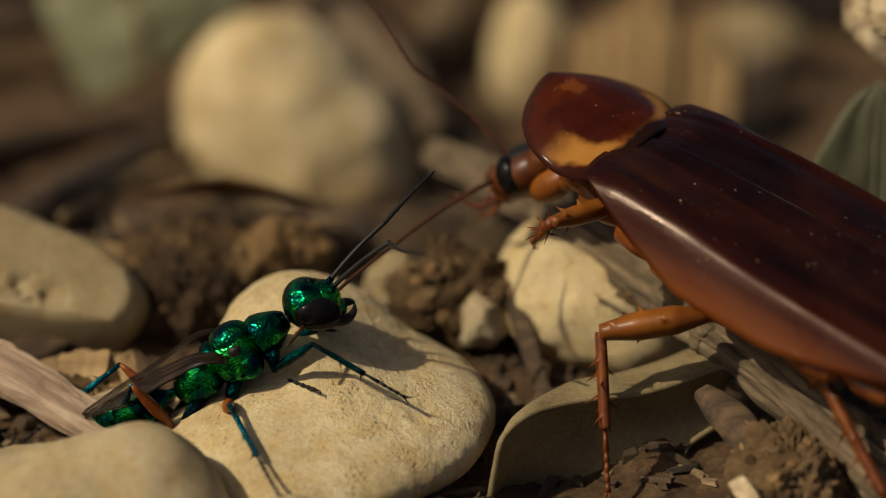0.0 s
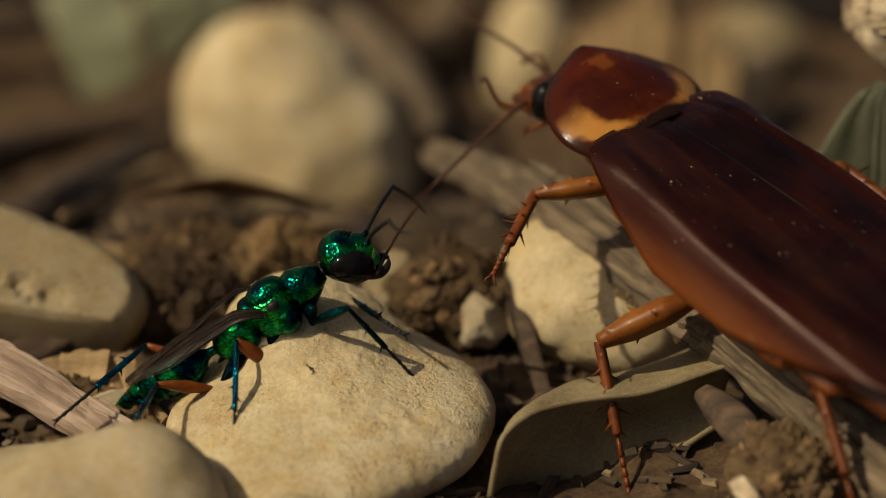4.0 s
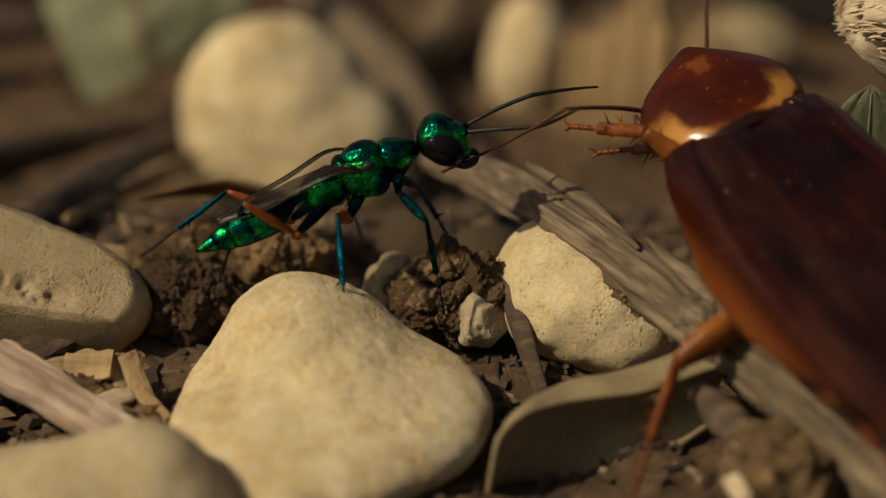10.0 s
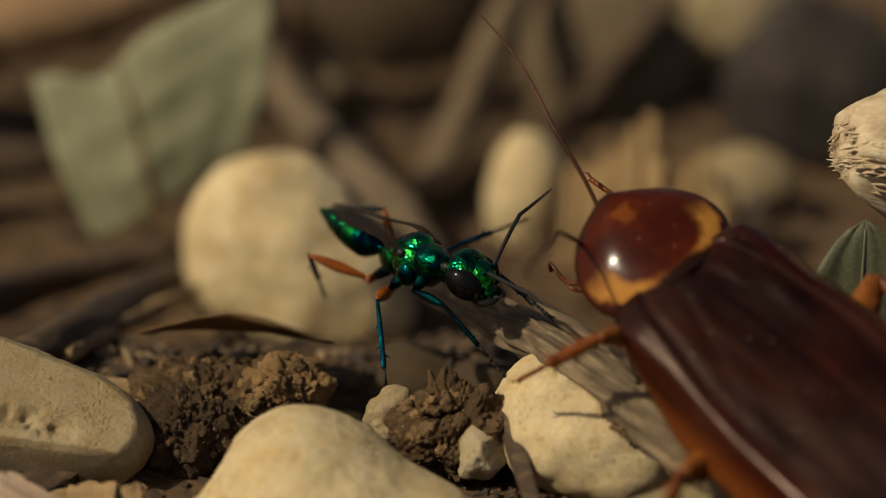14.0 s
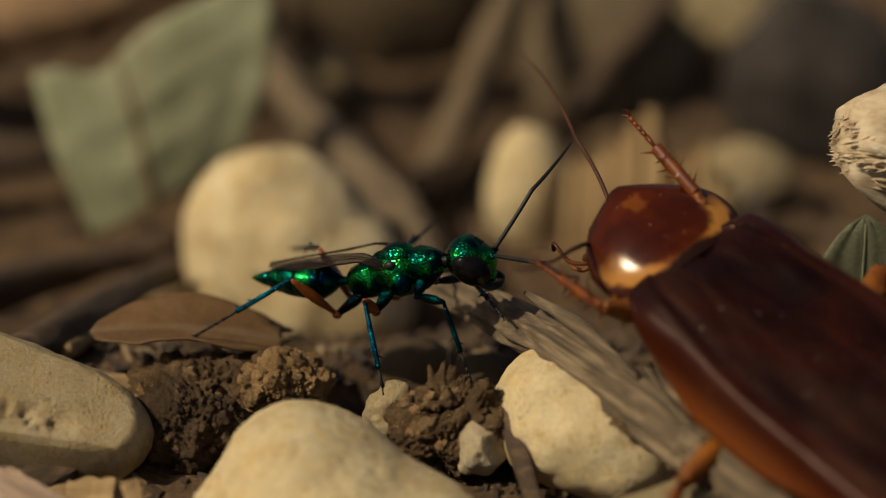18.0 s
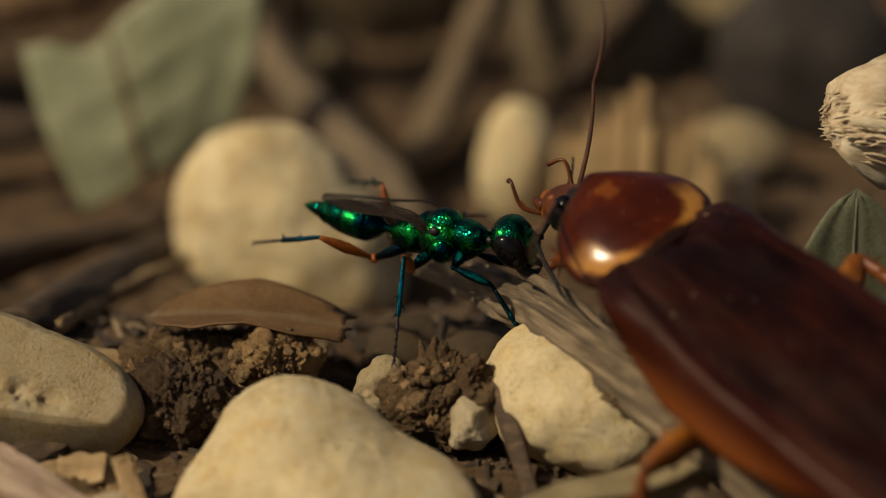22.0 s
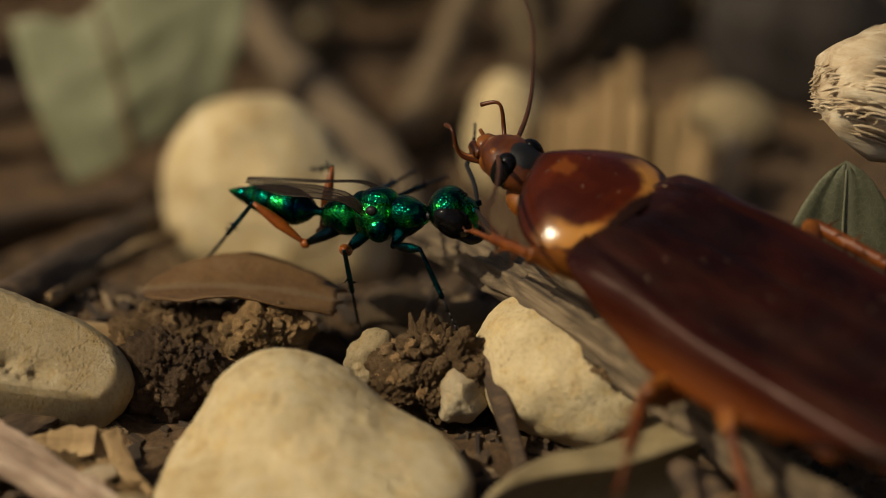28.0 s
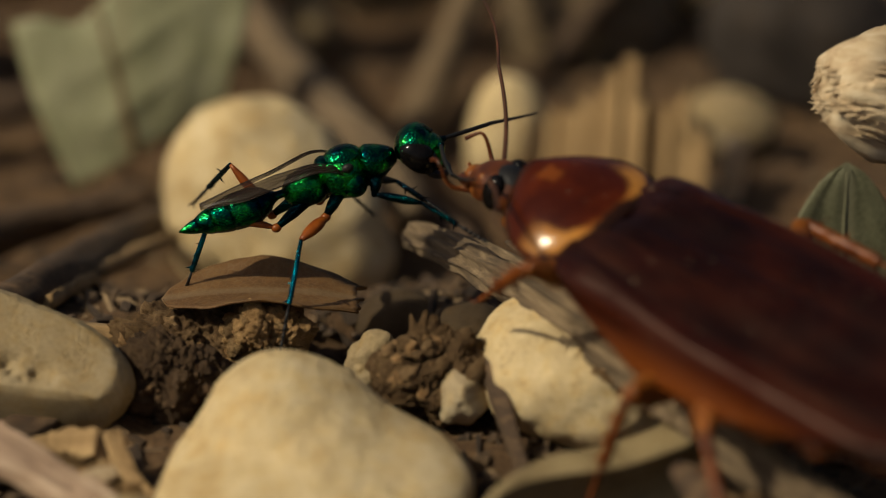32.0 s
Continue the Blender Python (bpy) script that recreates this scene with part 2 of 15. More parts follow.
M_STONE = limestone("limestone", (0.565, 0.445, 0.252), (0.45, 0.335, 0.172), (0.655, 0.54, 0.335))
# buff limestone, base colour also lowered for the shade lying on the slab
M_STONE_B = limestone("limestone_buff_dimmed", (0.29, 0.22, 0.12), (0.22, 0.16, 0.08), (0.37, 0.29, 0.17), 0.6)
M_STONE_M = limestone("limestone_tan", (0.43, 0.335, 0.19), (0.34, 0.25, 0.135), (0.52, 0.42, 0.26), 0.5)
M_QUARTZ = limestone("quartz", (0.40, 0.315, 0.19), (0.26, 0.19, 0.105), (0.54, 0.45, 0.30), 0.5)
M_GREYSTONE = limestone("grey_brown_stone", (0.17, 0.125, 0.075), (0.12, 0.088, 0.052), (0.23, 0.175, 0.11), 0.5)
M_DARKSTONE = limestone("charcoal_stone", (0.040, 0.032, 0.027), (0.024, 0.019, 0.016), (0.068, 0.055, 0.046))
M_SOIL = earth("soil", (0.066, 0.042, 0.024), (0.13, 0.083, 0.047), (0.24, 0.16, 0.088))
M_CLOD = earth("clod_earth", (0.15, 0.094, 0.047), (0.31, 0.20, 0.10), (0.50, 0.345, 0.18), 0.7)
M_SAND = earth("sandy_clod_earth", (0.17, 0.105, 0.048), (0.30, 0.195, 0.092), (0.46, 0.32, 0.16), 0.6)
# brown stone whose base colour is lowered to stand for shade behind the clod
M_BROWNSTONE_DIMMED = limestone("brown_stone", (0.06, 0.040, 0.021), (0.042, 0.027, 0.014), (0.09, 0.062, 0.036), 0.5)
M_STICK = timber("grey_driftwood", (0.042, 0.028, 0.016), (0.118, 0.081, 0.044), (0.225, 0.163, 0.094), (0.06, 1, 1), 0.5, 0.85, -57.0)
M_WOOD = timber("split_wood", (0.15, 0.09, 0.037), (0.31, 0.20, 0.088), (0.45, 0.31, 0.15), (0.05, 1, 1), 0.9)
M_PINK = timber("pinkish_wood", (0.22, 0.14, 0.09), (0.36, 0.25, 0.17), (0.48, 0.37, 0.27))
M_BRANCH = timber("brown_branch_bark", (0.13, 0.075, 0.036), (0.22, 0.13, 0.062), (0.32, 0.20, 0.10))
M_STALK = timber("dull_stalk", (0.07, 0.046, 0.022), (0.12, 0.08, 0.04), (0.18, 0.125, 0.066))
M_BARK = timber("brown_bark", (0.03, 0.018, 0.009), (0.065, 0.038, 0.019), (0.125, 0.076, 0.038))
M_PALEWOOD = timber("pale_weathered_wood", (0.36, 0.25, 0.14), (0.52, 0.40, 0.25), (0.62, 0.52, 0.36))
M_LEAF_G = leaf_mat("dry_green_leaf", (0.24, 0.245, 0.13), (0.32, 0.32, 0.185), (0.40, 0.39, 0.25), (0.30, 0.27, 0.15))
M_LEAF_D = leaf_mat("dull_green_leaf", (0.075, 0.077, 0.038), (0.108, 0.108, 0.056), (0.145, 0.142, 0.08), (0.22, 0.21, 0.125))
M_LEAF_T = leaf_mat("tan_leaf", (0.10, 0.045, 0.012), (0.155, 0.076, 0.022), (0.21, 0.112, 0.038), (0.20, 0.13, 0.065))
M_LEAF_C = leaf_mat("curled_leaf", (0.20, 0.14, 0.065), (0.28, 0.205, 0.10), (0.36, 0.275, 0.14), (0.36, 0.32, 0.20))
M_GREEN = jewel("jewel_green", (0.0, 0.016, 0.026), (0.002, 0.13, 0.048), (0.03, 0.46, 0.045), 0.2, 0.15, 0.8)
M_GREEN_S = jewel("jewel_green_smooth", (0.0, 0.010, 0.026), (0.0, 0.06, 0.038), (0.012, 0.34, 0.05), 0.2, 0.13, 0.5)
M_BLUE = jewel("jewel_blue_leg", (0.003, 0.004, 0.006), (0.001, 0.010, 0.016), (0.0, 0.035, 0.034), 0.25, 0.08)
M_SHIN = jewel("blue_green_shin", (0.003, 0.02, 0.035), (0.001, 0.065, 0.10), (0.0, 0.15, 0.23), 0.25, 0.08)
M_BLACK = shell("black_cuticle", (0.006, 0.006, 0.007), (0.014, 0.012, 0.011), 0.5, 1.0, 0.0)
M_EYE = shell("compound_eye", (0.002, 0.002, 0.002), (0.006, 0.005, 0.005), 0.09, 1.0, 0.0, 0, 0.05, 0.4)
M_EYE.node_tree.nodes["Principled BSDF"].inputs["Specular IOR Level"].default_value = 0.14
M_ORANGE = shell("orange_cuticle", (0.12, 0.026, 0.004), (0.24, 0.062, 0.006), 0.36, 1.0, 0.05, 0)
M_AMBER = shell("amber_leg", (0.115, 0.030, 0.004), (0.215, 0.070, 0.008), 0.42, 2.0, 0.05, 0.15)
M_RUST = shell("rust_cuticle", (0.042, 0.010, 0.003), (0.105, 0.028, 0.005), 0.38, 1.2, 0.04, 0.05)
M_ABDOMEN = shell("abdomen_cuticle", (0.07, 0.015, 0.003), (0.21, 0.06, 0.009), 0.4, 1.6, 0.15, 0.1)
M_SHANK = shell("roach_shank", (0.075, 0.016, 0.003), (0.16, 0.042, 0.006), 0.42, 1.2, 0.05)
M_PALE = shell("pale_cuticle", (0.30, 0.17, 0.07), (0.45, 0.28, 0.13), 0.3, 1.0, 0.4, 0.1)
M_FEELER = shell("feeler_cuticle", (0.030, 0.010, 0.004), (0.075, 0.026, 0.010), 0.6, 1.5, 0.1, 0.1)
M_PRONOTUM = pronotum_mat()


def wing_case_mat():
    """Deep maroon wing case with dust specks, redder outwards for light showing through."""
    m, nt, b = mat_base("dark_wing_case", 0.23)
    co = coords(nt)
    big, vein = noise_of(nt, co, 4.0, 4), noise_of(nt, co, 0.9, 5, 0.6, (0.12, 1, 1))
    col = ramp(nt, big.outputs[0], ((0.32, (0.004, 0.0008, 0.0004)), (0.52, (0.009, 0.0016, 0.0006)), (0.75, (0.022, 0.0036, 0.0011)))).outputs[0]
    sep = nt.nodes.new("ShaderNodeSeparateXYZ")
    nt.links.new(co, sep.inputs[0])
    ab = nt.nodes.new("ShaderNodeMath")
    ab.operation = "ABSOLUTE"
    nt.links.new(sep.outputs[1], ab.inputs[0])
    r = nt.nodes.new("ShaderNodeMapRange")
    for i, v in zip((1, 2, 3, 4), (0.0034, 0.0056, 0.0, 0.85)):
        r.inputs[i].default_value = v
    nt.links.new(ab.outputs[0], r.inputs[0])
    # red glow of light through the thin flank, put into the colour
    col = mixed(nt, r.outputs[0], col, (0.035, 0.0048, 0.0012))
    rim = nt.nodes.new("ShaderNodeMapRange")
    for i, v in zip((1, 2, 3, 4), (0.0053, 0.0060, 0.0, 0.8)):
        rim.inputs[i].default_value = v
    nt.links.new(ab.outputs[0], rim.inputs[0])
    col = mixed(nt, rim.outputs[0], col, (0.13, 0.034, 0.006))
    # long veins of paler red-brown, breaking up along the case
    streak = noise_of(nt, co, 1.5, 6, 0.7, (0.07, 1, 1), 0.4)
    col = mixed(nt, ramp(nt, streak.outputs[0], ((0.5, (0, 0, 0)), (0.7, (0.28, 0.28, 0.28)))).outputs[0], col, (0.055, 0.0125, 0.0026))
    specks = add_node(nt, "ShaderNodeTexVoronoi", Scale=1000.0 / 0.85)
    nt.links.new(co, specks.inputs["Vector"])
    gate = noise_of(nt, co, 3.0, 3)
    sp = ramp(nt, specks.outputs["Distance"], ((0.02, (0.6, 0.6, 0.6)), (0.10, (0, 0, 0)))).outputs[0]
    sp = mixed(nt, 1.0, sp, ramp(nt, gate.outputs[0], ((0.52, (0, 0, 0)), (0.66, (1, 1, 1)))).outputs[0], "MULTIPLY")
    grit = add_node(nt, "ShaderNodeTexVoronoi", Scale=1000.0 / 0.36)
    nt.links.new(co, grit.inputs["Vector"])
    gs = ramp(nt, grit.outputs["Distance"], ((0.08, (0.8, 0.8, 0.8)), (0.22, (0, 0, 0)))).outputs[0]
    gs = mixed(nt, 1.0, gs, ramp(nt, noise_of(nt, co, 0.9, 4).outputs[0], ((0.56, (0, 0, 0)), (0.62, (1, 1, 1)))).outputs[0], "MULTIPLY")
    gs = mixed(nt, 1.0, gs, ramp(nt, noise_of(nt, co, 5.0, 2).outputs[0], ((0.45, (0, 0, 0)), (0.6, (1, 1, 1)))).outputs[0], "MULTIPLY")
    col = mixed(nt, sp, col, (0.36, 0.25, 0.15))
    col = mixed(nt, gs, col, (0.34, 0.24, 0.15))
    nt.links.new(col, b.inputs["Base Color"])
    nt.links.new(ramp(nt, noise_of(nt, co, 2.2, 5, 0.6, (0.3, 1, 1)).outputs[0], ((0.36, (0.17, 0.17, 0.17)), (0.62, (0.48, 0.48, 0.48)))).outputs[0], b.inputs["Roughness"])
    relief = mixed(nt, 0.5, vein.outputs["Color"], streak.outputs["Color"])
    bump(nt, b, mixed(nt, 0.22, relief, noise_of(nt, co, 0.3, 4).outputs["Color"]), 0.5, 0.16)
    b.inputs["Specular IOR Level"].default_value = 0.2
    b.inputs["Specular Tint"].default_value = (1.0, 0.74, 0.62, 1)
    b.inputs["Coat Weight"].default_value, b.inputs["Coat Roughness"].default_value = 0.04, 0.25
    return m


M_TEGMEN = wing_case_mat()


def wing_mat():
    m, nt, b = mat_base("smoky_wing", 0.34)
    b.inputs["Base Color"].default_value = (0.022, 0.013, 0.008, 1)
    b.inputs["Alpha"].default_value = 0.55
    b.inputs["Specular IOR Level"].default_value = 0.2
    co = coords(nt)
    bump(nt, b, noise_of(nt, co, 0.8, 4, 0.5, (0.25, 1, 1)).outputs[0], 0.8, 0.12)
    return m


M_WING = wing_mat()
M_VEIN = shell("dark_wing_vein", (0.008, 0.005, 0.004), (0.016, 0.010, 0.007), 0.75, 1.0, 0.0)
M_VEIN.node_tree.nodes["Principled BSDF"].inputs["Specular IOR Level"].default_value = 0.1


# ---- mesh helpers ----
def mesh_ob(name, bm, material, parent=None, label="", smooth=True):
    me = bpy.data.meshes.new(name)
    bmesh.ops.recalc_face_normals(bm, faces=bm.faces)
    bm.to_mesh(me)
    bm.free()
    if smooth:
        me.polygons.foreach_set("use_smooth", [True] * len(me.polygons))
    me.materials.append(material)
    ob = new(name, me)
    if parent is not None:
        ob.parent = parent
    if label:
        ob["label"] = label
    return ob


def part(name, bm, material, parent, label="", smooth=True):
    return mesh_ob(name, bm, material, parent, label, smooth)


def empty(name):
    ob = new(name)
    ob.empty_display_size = 0.001
    return ob


def fbm(v, scale, octaves=4):
    return noise.fractal(v * scale, 1.0, 2.0, octaves)


def star_stone(lobes, rough=0.05, seed=0, subdiv=5, flat=0.0, grain=0.012, sharp=10.0, cuts=(), dents=()):
    """A lump of overlapping rounded lobes (centre, radii) in mm, wrapped by one skin."""
    bm = bmesh.new()
    bmesh.ops.create_icosphere(bm, subdivisions=subdiv, radius=1)
    shift = Vector((seed * 7.31, seed * 3.17, seed * 1.93))
    for v in bm.verts:
        d = v.co.normalized()
        acc, tot = 0.0, 0.0
        for (cx, cy, cz), (rx, ry, rz) in lobes:
            o = Vector((-cx / rx, -cy / ry, -cz / rz))
            k = Vector((d.x / rx, d.y / ry, d.z / rz))
            a, b, c = k.dot(k), o.dot(k), o.dot(o) - 1.0
            disc = b * b - a * c
            if disc < 0:
                continue
            t = (-b + math.sqrt(disc)) / a
            if t > 0:
                acc += t ** sharp
                tot += 1
        r = acc ** (1.0 / sharp) if tot else 0.1
        q = d * r
        mean = sum(lobes[0][1]) / 3
        q += d * mean * rough * fbm(q + shift, 1.6 / mean, 4)
        q += d * mean * grain * fbm(q + shift, 9.0 / mean, 3)
        if flat:
            # broad chipped facets
            q += d * mean * flat * (0.5 - noise.voronoi(q / mean * 1.3 + shift)[0][0])
        for n, p in cuts:
            # worn planes
            n = Vector(n).normalized()
            over = (q - Vector(p)).dot(n)
            if over > 0:
                q -= n * over * 0.88
        for p, wide, deep in dents:
            if (q - Vector(p)).length_squared > 9 * wide * wide:
                continue
            q -= d * deep * math.exp(-((q - Vector(p)).length / wide) ** 2) * (1 + 0.5 * noise.noise(q * 2.5))
        v.co = q * MM
    return bm


def stone(name, at, lobes, label, material=M_STONE, rz=0, rough=0.06, seed=0, subdiv=5, flat=0.06, grain=0.012, group="", cuts=(), dents=(), sharp=10.0):
    ob = mesh_ob(name, star_stone(lobes, rough, seed, subdiv, flat, grain, sharp, cuts, dents), material)
    ob.matrix_world = P(*at, 0, 0, rz)
    return tagged(ob, label, "stone", group or ("pale limestone pebbles" if name == "limestone_pebble" else ""))


def tube(path, radii, sides=12, wobble=0.0, seed=0, squash=1.0, cap=True, ridges=0.0):
    """A bent limb through points in mm with a radius at each."""
    bm = bmesh.new()
    pts = [Vector(p) for p in path]
    rings = []
    side = None
    for i, p in enumerate(pts):
        d = (pts[min(i + 1, len(pts) - 1)] - pts[max(i - 1, 0)]).normalized()
        if side is None:
            side = d.orthogonal().normalized()
        side = (side - d * side.dot(d)).normalized()
        up = d.cross(side)
        ring = []
        for k in range(sides):
            a = 2 * math.pi * k / sides
            n = side * math.cos(a) + up * math.sin(a) * squash
            r = radii[i]
            if wobble:
                r *= 1 + wobble * noise.noise(Vector((p.x * 0.5, math.cos(a) * 1.3 + seed, math.sin(a) * 1.3 + p.y * 0.4)))
            if ridges:
                r *= 1 + ridges * noise.noise(Vector((p.x * 0.12 + seed, a * 4.0, p.y * 0.12)))
            ring.append(bm.verts.new((p + n * r) * MM))
        rings.append(ring)
    for a, b in zip(rings, rings[1:]):
        for k in range(sides):
            bm.faces.new((a[k], a[(k + 1) % sides], b[(k + 1) % sides], b[k]))
    if cap:
        bm.faces.new(rings[0])
        bm.faces.new(list(reversed(rings[-1])))
    return bm


def smooth_path(points, n):
    """Points spread along a soft curve through the given ones."""
    out = []
    m = len(points) - 1
    for i in range(n + 1):
        s = i / n * m
        k = min(int(s), m - 1)
        f = s - k
        p = [Vector(points[max(0, min(m, k + j))]) for j in (-1, 0, 1, 2)]
        out.append(0.5 * (2 * p[1] + (p[2] - p[0]) * f + (2 * p[0] - 5 * p[1] + 4 * p[2] - p[3]) * f * f + (3 * p[1] - p[0] - 3 * p[2] + p[3]) * f ** 3))
    return out


def lerp_list(values, n):
    m = len(values) - 1
    out = []
    for i in range(n + 1):
        s = i / n * m
        k = min(int(s), m - 1)
        out.append(values[k] * (1 - (s - k)) + values[k + 1] * (s - k))
    return out


def loft(sections, sides=20, power=2.0):
    """A body along x from rings (x, z, half width, half height) in mm."""
    bm = bmesh.new()
    rings = []
    for x, z, w, h in sections:
        ring = []
        for k in range(sides):
            a = 2 * math.pi * k / sides
            c, s = math.cos(a), math.sin(a)
            e = 2.0 / power
            ring.append(bm.verts.new((x * MM, w * MM * math.copysign(abs(c) ** e, c), (z + h * math.copysign(abs(s) ** e, s)) * MM)))
        rings.append(ring)
    for a, b in zip(rings, rings[1:]):
        for k in range(sides):
            bm.faces.new((a[k], a[(k + 1) % sides], b[(k + 1) % sides], b[k]))
    bm.faces.new(rings[0])
    bm.faces.new(list(reversed(rings[-1])))
    return bm


def ellipsoid(c, r, subdiv=3, tilt=None):
    bm = bmesh.new()
    bmesh.ops.create_icosphere(bm, subdivisions=subdiv, radius=1)
    rot = Euler([radians(a) for a in tilt]).to_matrix() if tilt else Matrix.Identity(3)
    for v in bm.verts:
        v.co = (Vector(c) + rot @ Vector((v.co.x * r[0], v.co.y * r[1], v.co.z * r[2]))) * MM
    return bm


def sheet(nu, nv, fn, thick=0.12):
    """A thin curved sheet: fn(u, v) gives a point in mm for u, v in 0..1; both faces and the edge are built."""
    bm = bmesh.new()
    top = [[Vector(fn(i / nu, j / nv)) for j in range(nv + 1)] for i in range(nu + 1)]

    def normal(i, j):
        a = top[min(i + 1, nu)][j] - top[max(i - 1, 0)][j]
        b = top[i][min(j + 1, nv)] - top[i][max(j - 1, 0)]
        n = a.cross(b)
        return n.normalized() if n.length > 1e-9 else Vector((0, 0, 1))

    up = [[bm.verts.new((top[i][j] + normal(i, j) * thick / 2) * MM) for j in range(nv + 1)] for i in range(nu + 1)]
    dn = [[bm.verts.new((top[i][j] - normal(i, j) * thick / 2) * MM) for j in range(nv + 1)] for i in range(nu + 1)]
    for i in range(nu):
        for j in range(nv):
            bm.faces.new((up[i][j], up[i + 1][j], up[i + 1][j + 1], up[i][j + 1]))
            bm.faces.new((dn[i][j], dn[i][j + 1], dn[i + 1][j + 1], dn[i + 1][j]))
    for i in range(nu):
        for j in (0, nv):
            bm.faces.new((up[i][j], up[i + 1][j], dn[i + 1][j], dn[i][j]))
    for j in range(nv):
        for i in (0, nu):
            bm.faces.new((up[i][j], up[i][j + 1], dn[i][j + 1], dn[i][j]))
    return bm


def joined(*bms):
    out = bmesh.new()
    for b in bms:
        me = bpy.data.meshes.new("piece")
        b.to_mesh(me)
        b.free()
        out.from_mesh(me)
        bpy.data.meshes.remove(me)
    return out


# ---- the ground ----
def shade_pit(x, y):
    """Depth of a pit added between the clods to make the dark shade there."""
    return 5.0 * math.exp(-((x + 4.6) / 2.8) ** 2 - ((y + 0.5) / 3.2) ** 2)


def ground():
    xs = [-90 + i * 1.0 for i in range(181)]
    ys = [-75 + i * 1.0 for i in range(201)]
    step = 1.0
    for k in range(46):
        step *= 1.32
        xs = [xs[0] - step] + xs + [xs[-1] + step]
        ys = [ys[0] - step] + ys + [ys[-1] + step]
    verts, faces = [], []
    for y in ys:
        for x in xs:
            near = max(0.0, 1 - max(0, abs(x) - 70, abs(y - 20) - 80) / 400)
            p = Vector((x, y, 0))
            z = -0.9 + near * (1.3 * noise.noise(p * 0.09) + 0.7 * fbm(p, 0.35, 4))
            fall = max(0.0, min(1.0, (y - 2) / 27))
            z -= 10.2 * fall * fall * (3 - 2 * fall) + shade_pit(x, y)
            z += 9.0 * max(0, min(1, (y - 90) / 60)) * near * max(0, noise.noise(p * 0.03 + Vector((4, 1, 0))) + 0.4)
            verts.append((x * MM, y * MM, z * MM))
    w = len(xs)
    for j in range(len(ys) - 1):
        for i in range(w - 1):
            a = j * w + i
            faces.append((a, a + 1, a + 1 + w, a + w))
    me = bpy.data.meshes.new("ground")
    me.from_pydata(verts, [], faces)
    me.polygons.foreach_set("use_smooth", [True] * len(me.polygons))
    me.materials.append(M_SOIL)
    tagged(new("ground", me), "dark brown crumbly soil under stones and litter", "ground", kind="structure")


ground()

# ---- stones ----
pit_dice = random.Random(71)
# scattered pits over the top, close ones on the worn lower flank
PITS = [((pit_dice.uniform(-5, 3), pit_dice.uniform(-4, 5), 3.2), pit_dice.uniform(0.12, 0.26), pit_dice.uniform(0.06, 0.16)) for k in range(14)]
PITS += [((pit_dice.gauss(3.6, 1.2), pit_dice.gauss(-5.0, 1.4), 1.7), pit_dice.uniform(0.2, 0.5), pit_dice.uniform(0.10, 0.22)) for k in range(22)]
PITS += [((-0.6, 4.6, 3.9), 0.4, 0.3), ((0.4, 3.6, 3.8), 0.5, 0.3), ((-1.8, 4.2, 4.2), 0.3, 0.2), ((0.9, 4.4, 3.4), 0.35, 0.25)]
stone("limestone_pebble", (-5.7, -18.6, 0.9), [((-0.6, -0.8, -0.4), (7.05, 9.2, 2.6)), ((-1.8, 2.8, 1.9), (3.7, 4.4, 2.9)), ((3.1, -1.2, -0.1), (4.7, 5.2, 2.0)), ((-2.7, -3.7, -0.7), (4.1, 4.75, 2.35)), ((0.4, 1.1, 0.85), (3.4, 6.3, 2.6))],
      "pale buff limestone pebble with pitted top, on the soil", seed=1, subdiv=7, rough=0.028, flat=0.02, grain=0.009, sharp=5.0,
      dents=PITS)
stone("limestone_boulder", (-18.0, -29.2, 0.2), [((0, 0, 0), (7.6, 4.6, 3.6)), ((2.2, 0.4, 0.2), (4.6, 4.1, 4.0)), ((3.9, 0.6, 0.3), (3.4, 3.6, 4.3))],
      "smooth pale limestone half sunk in the soil beside a pebble", M_STONE_M, seed=2, rough=0.05)
stone("limestone_chip", (-7.4, -31.0, 0.2), [((0, 0, 0), (2.6, 3.0, 2.2))],
      "small pale limestone chip leaning on a larger pebble", seed=3, subdiv=4)
SLAB_PITS = [((0.9, -2.0, 1.7), 0.45, 0.75), ((1.3, -2.3, 1.4), 0.35, 0.6), ((2.9, -2.3, 1.4), 0.65, 0.75)]
SLAB_PITS += [((pit_dice.uniform(-2.0, 4.2), pit_dice.uniform(-2.9, -1.4), pit_dice.uniform(1.2, 2.1)), pit_dice.uniform(0.16, 0.42), pit_dice.uniform(0.15, 0.5)) for k in range(16)]
stone("limestone_slab", (-23.0, -8.6, 1.6), [((0, 0, 0), (6.6, 4.2, 3.6)), ((-4, 1, 0.8), (6, 4, 3.8)), ((2.2, -0.4, -0.6), (4.2, 3.6, 2.7))],
      "long rounded buff limestone with a row of pits", M_STONE_B, rz=-8, seed=4, rough=0.035, subdiv=6, flat=0.02, sharp=6.0,
      cuts=[((0.15, -0.5, 0.85), (2.0, -0.9, 2.0)), ((0.05, -1, -0.35), (0, -2.9, 0.2))],
      dents=SLAB_PITS)
stone("limestone_block", (-11.06, 29.99, -5.38), [((-0.23, 0, 0), (6.5, 5.24, 7.07)), ((0.91, 0, -2.28), (7.07, 5.24, 5.02)), ((3.0, -1.5, -1.8), (5.3, 4.7, 5.0)), ((4.6, -1.9, -3.6), (4.3, 4.0, 3.4))],
      "upright pale limestone with a sloping shoulder", seed=5, rough=0.06, flat=0.1)
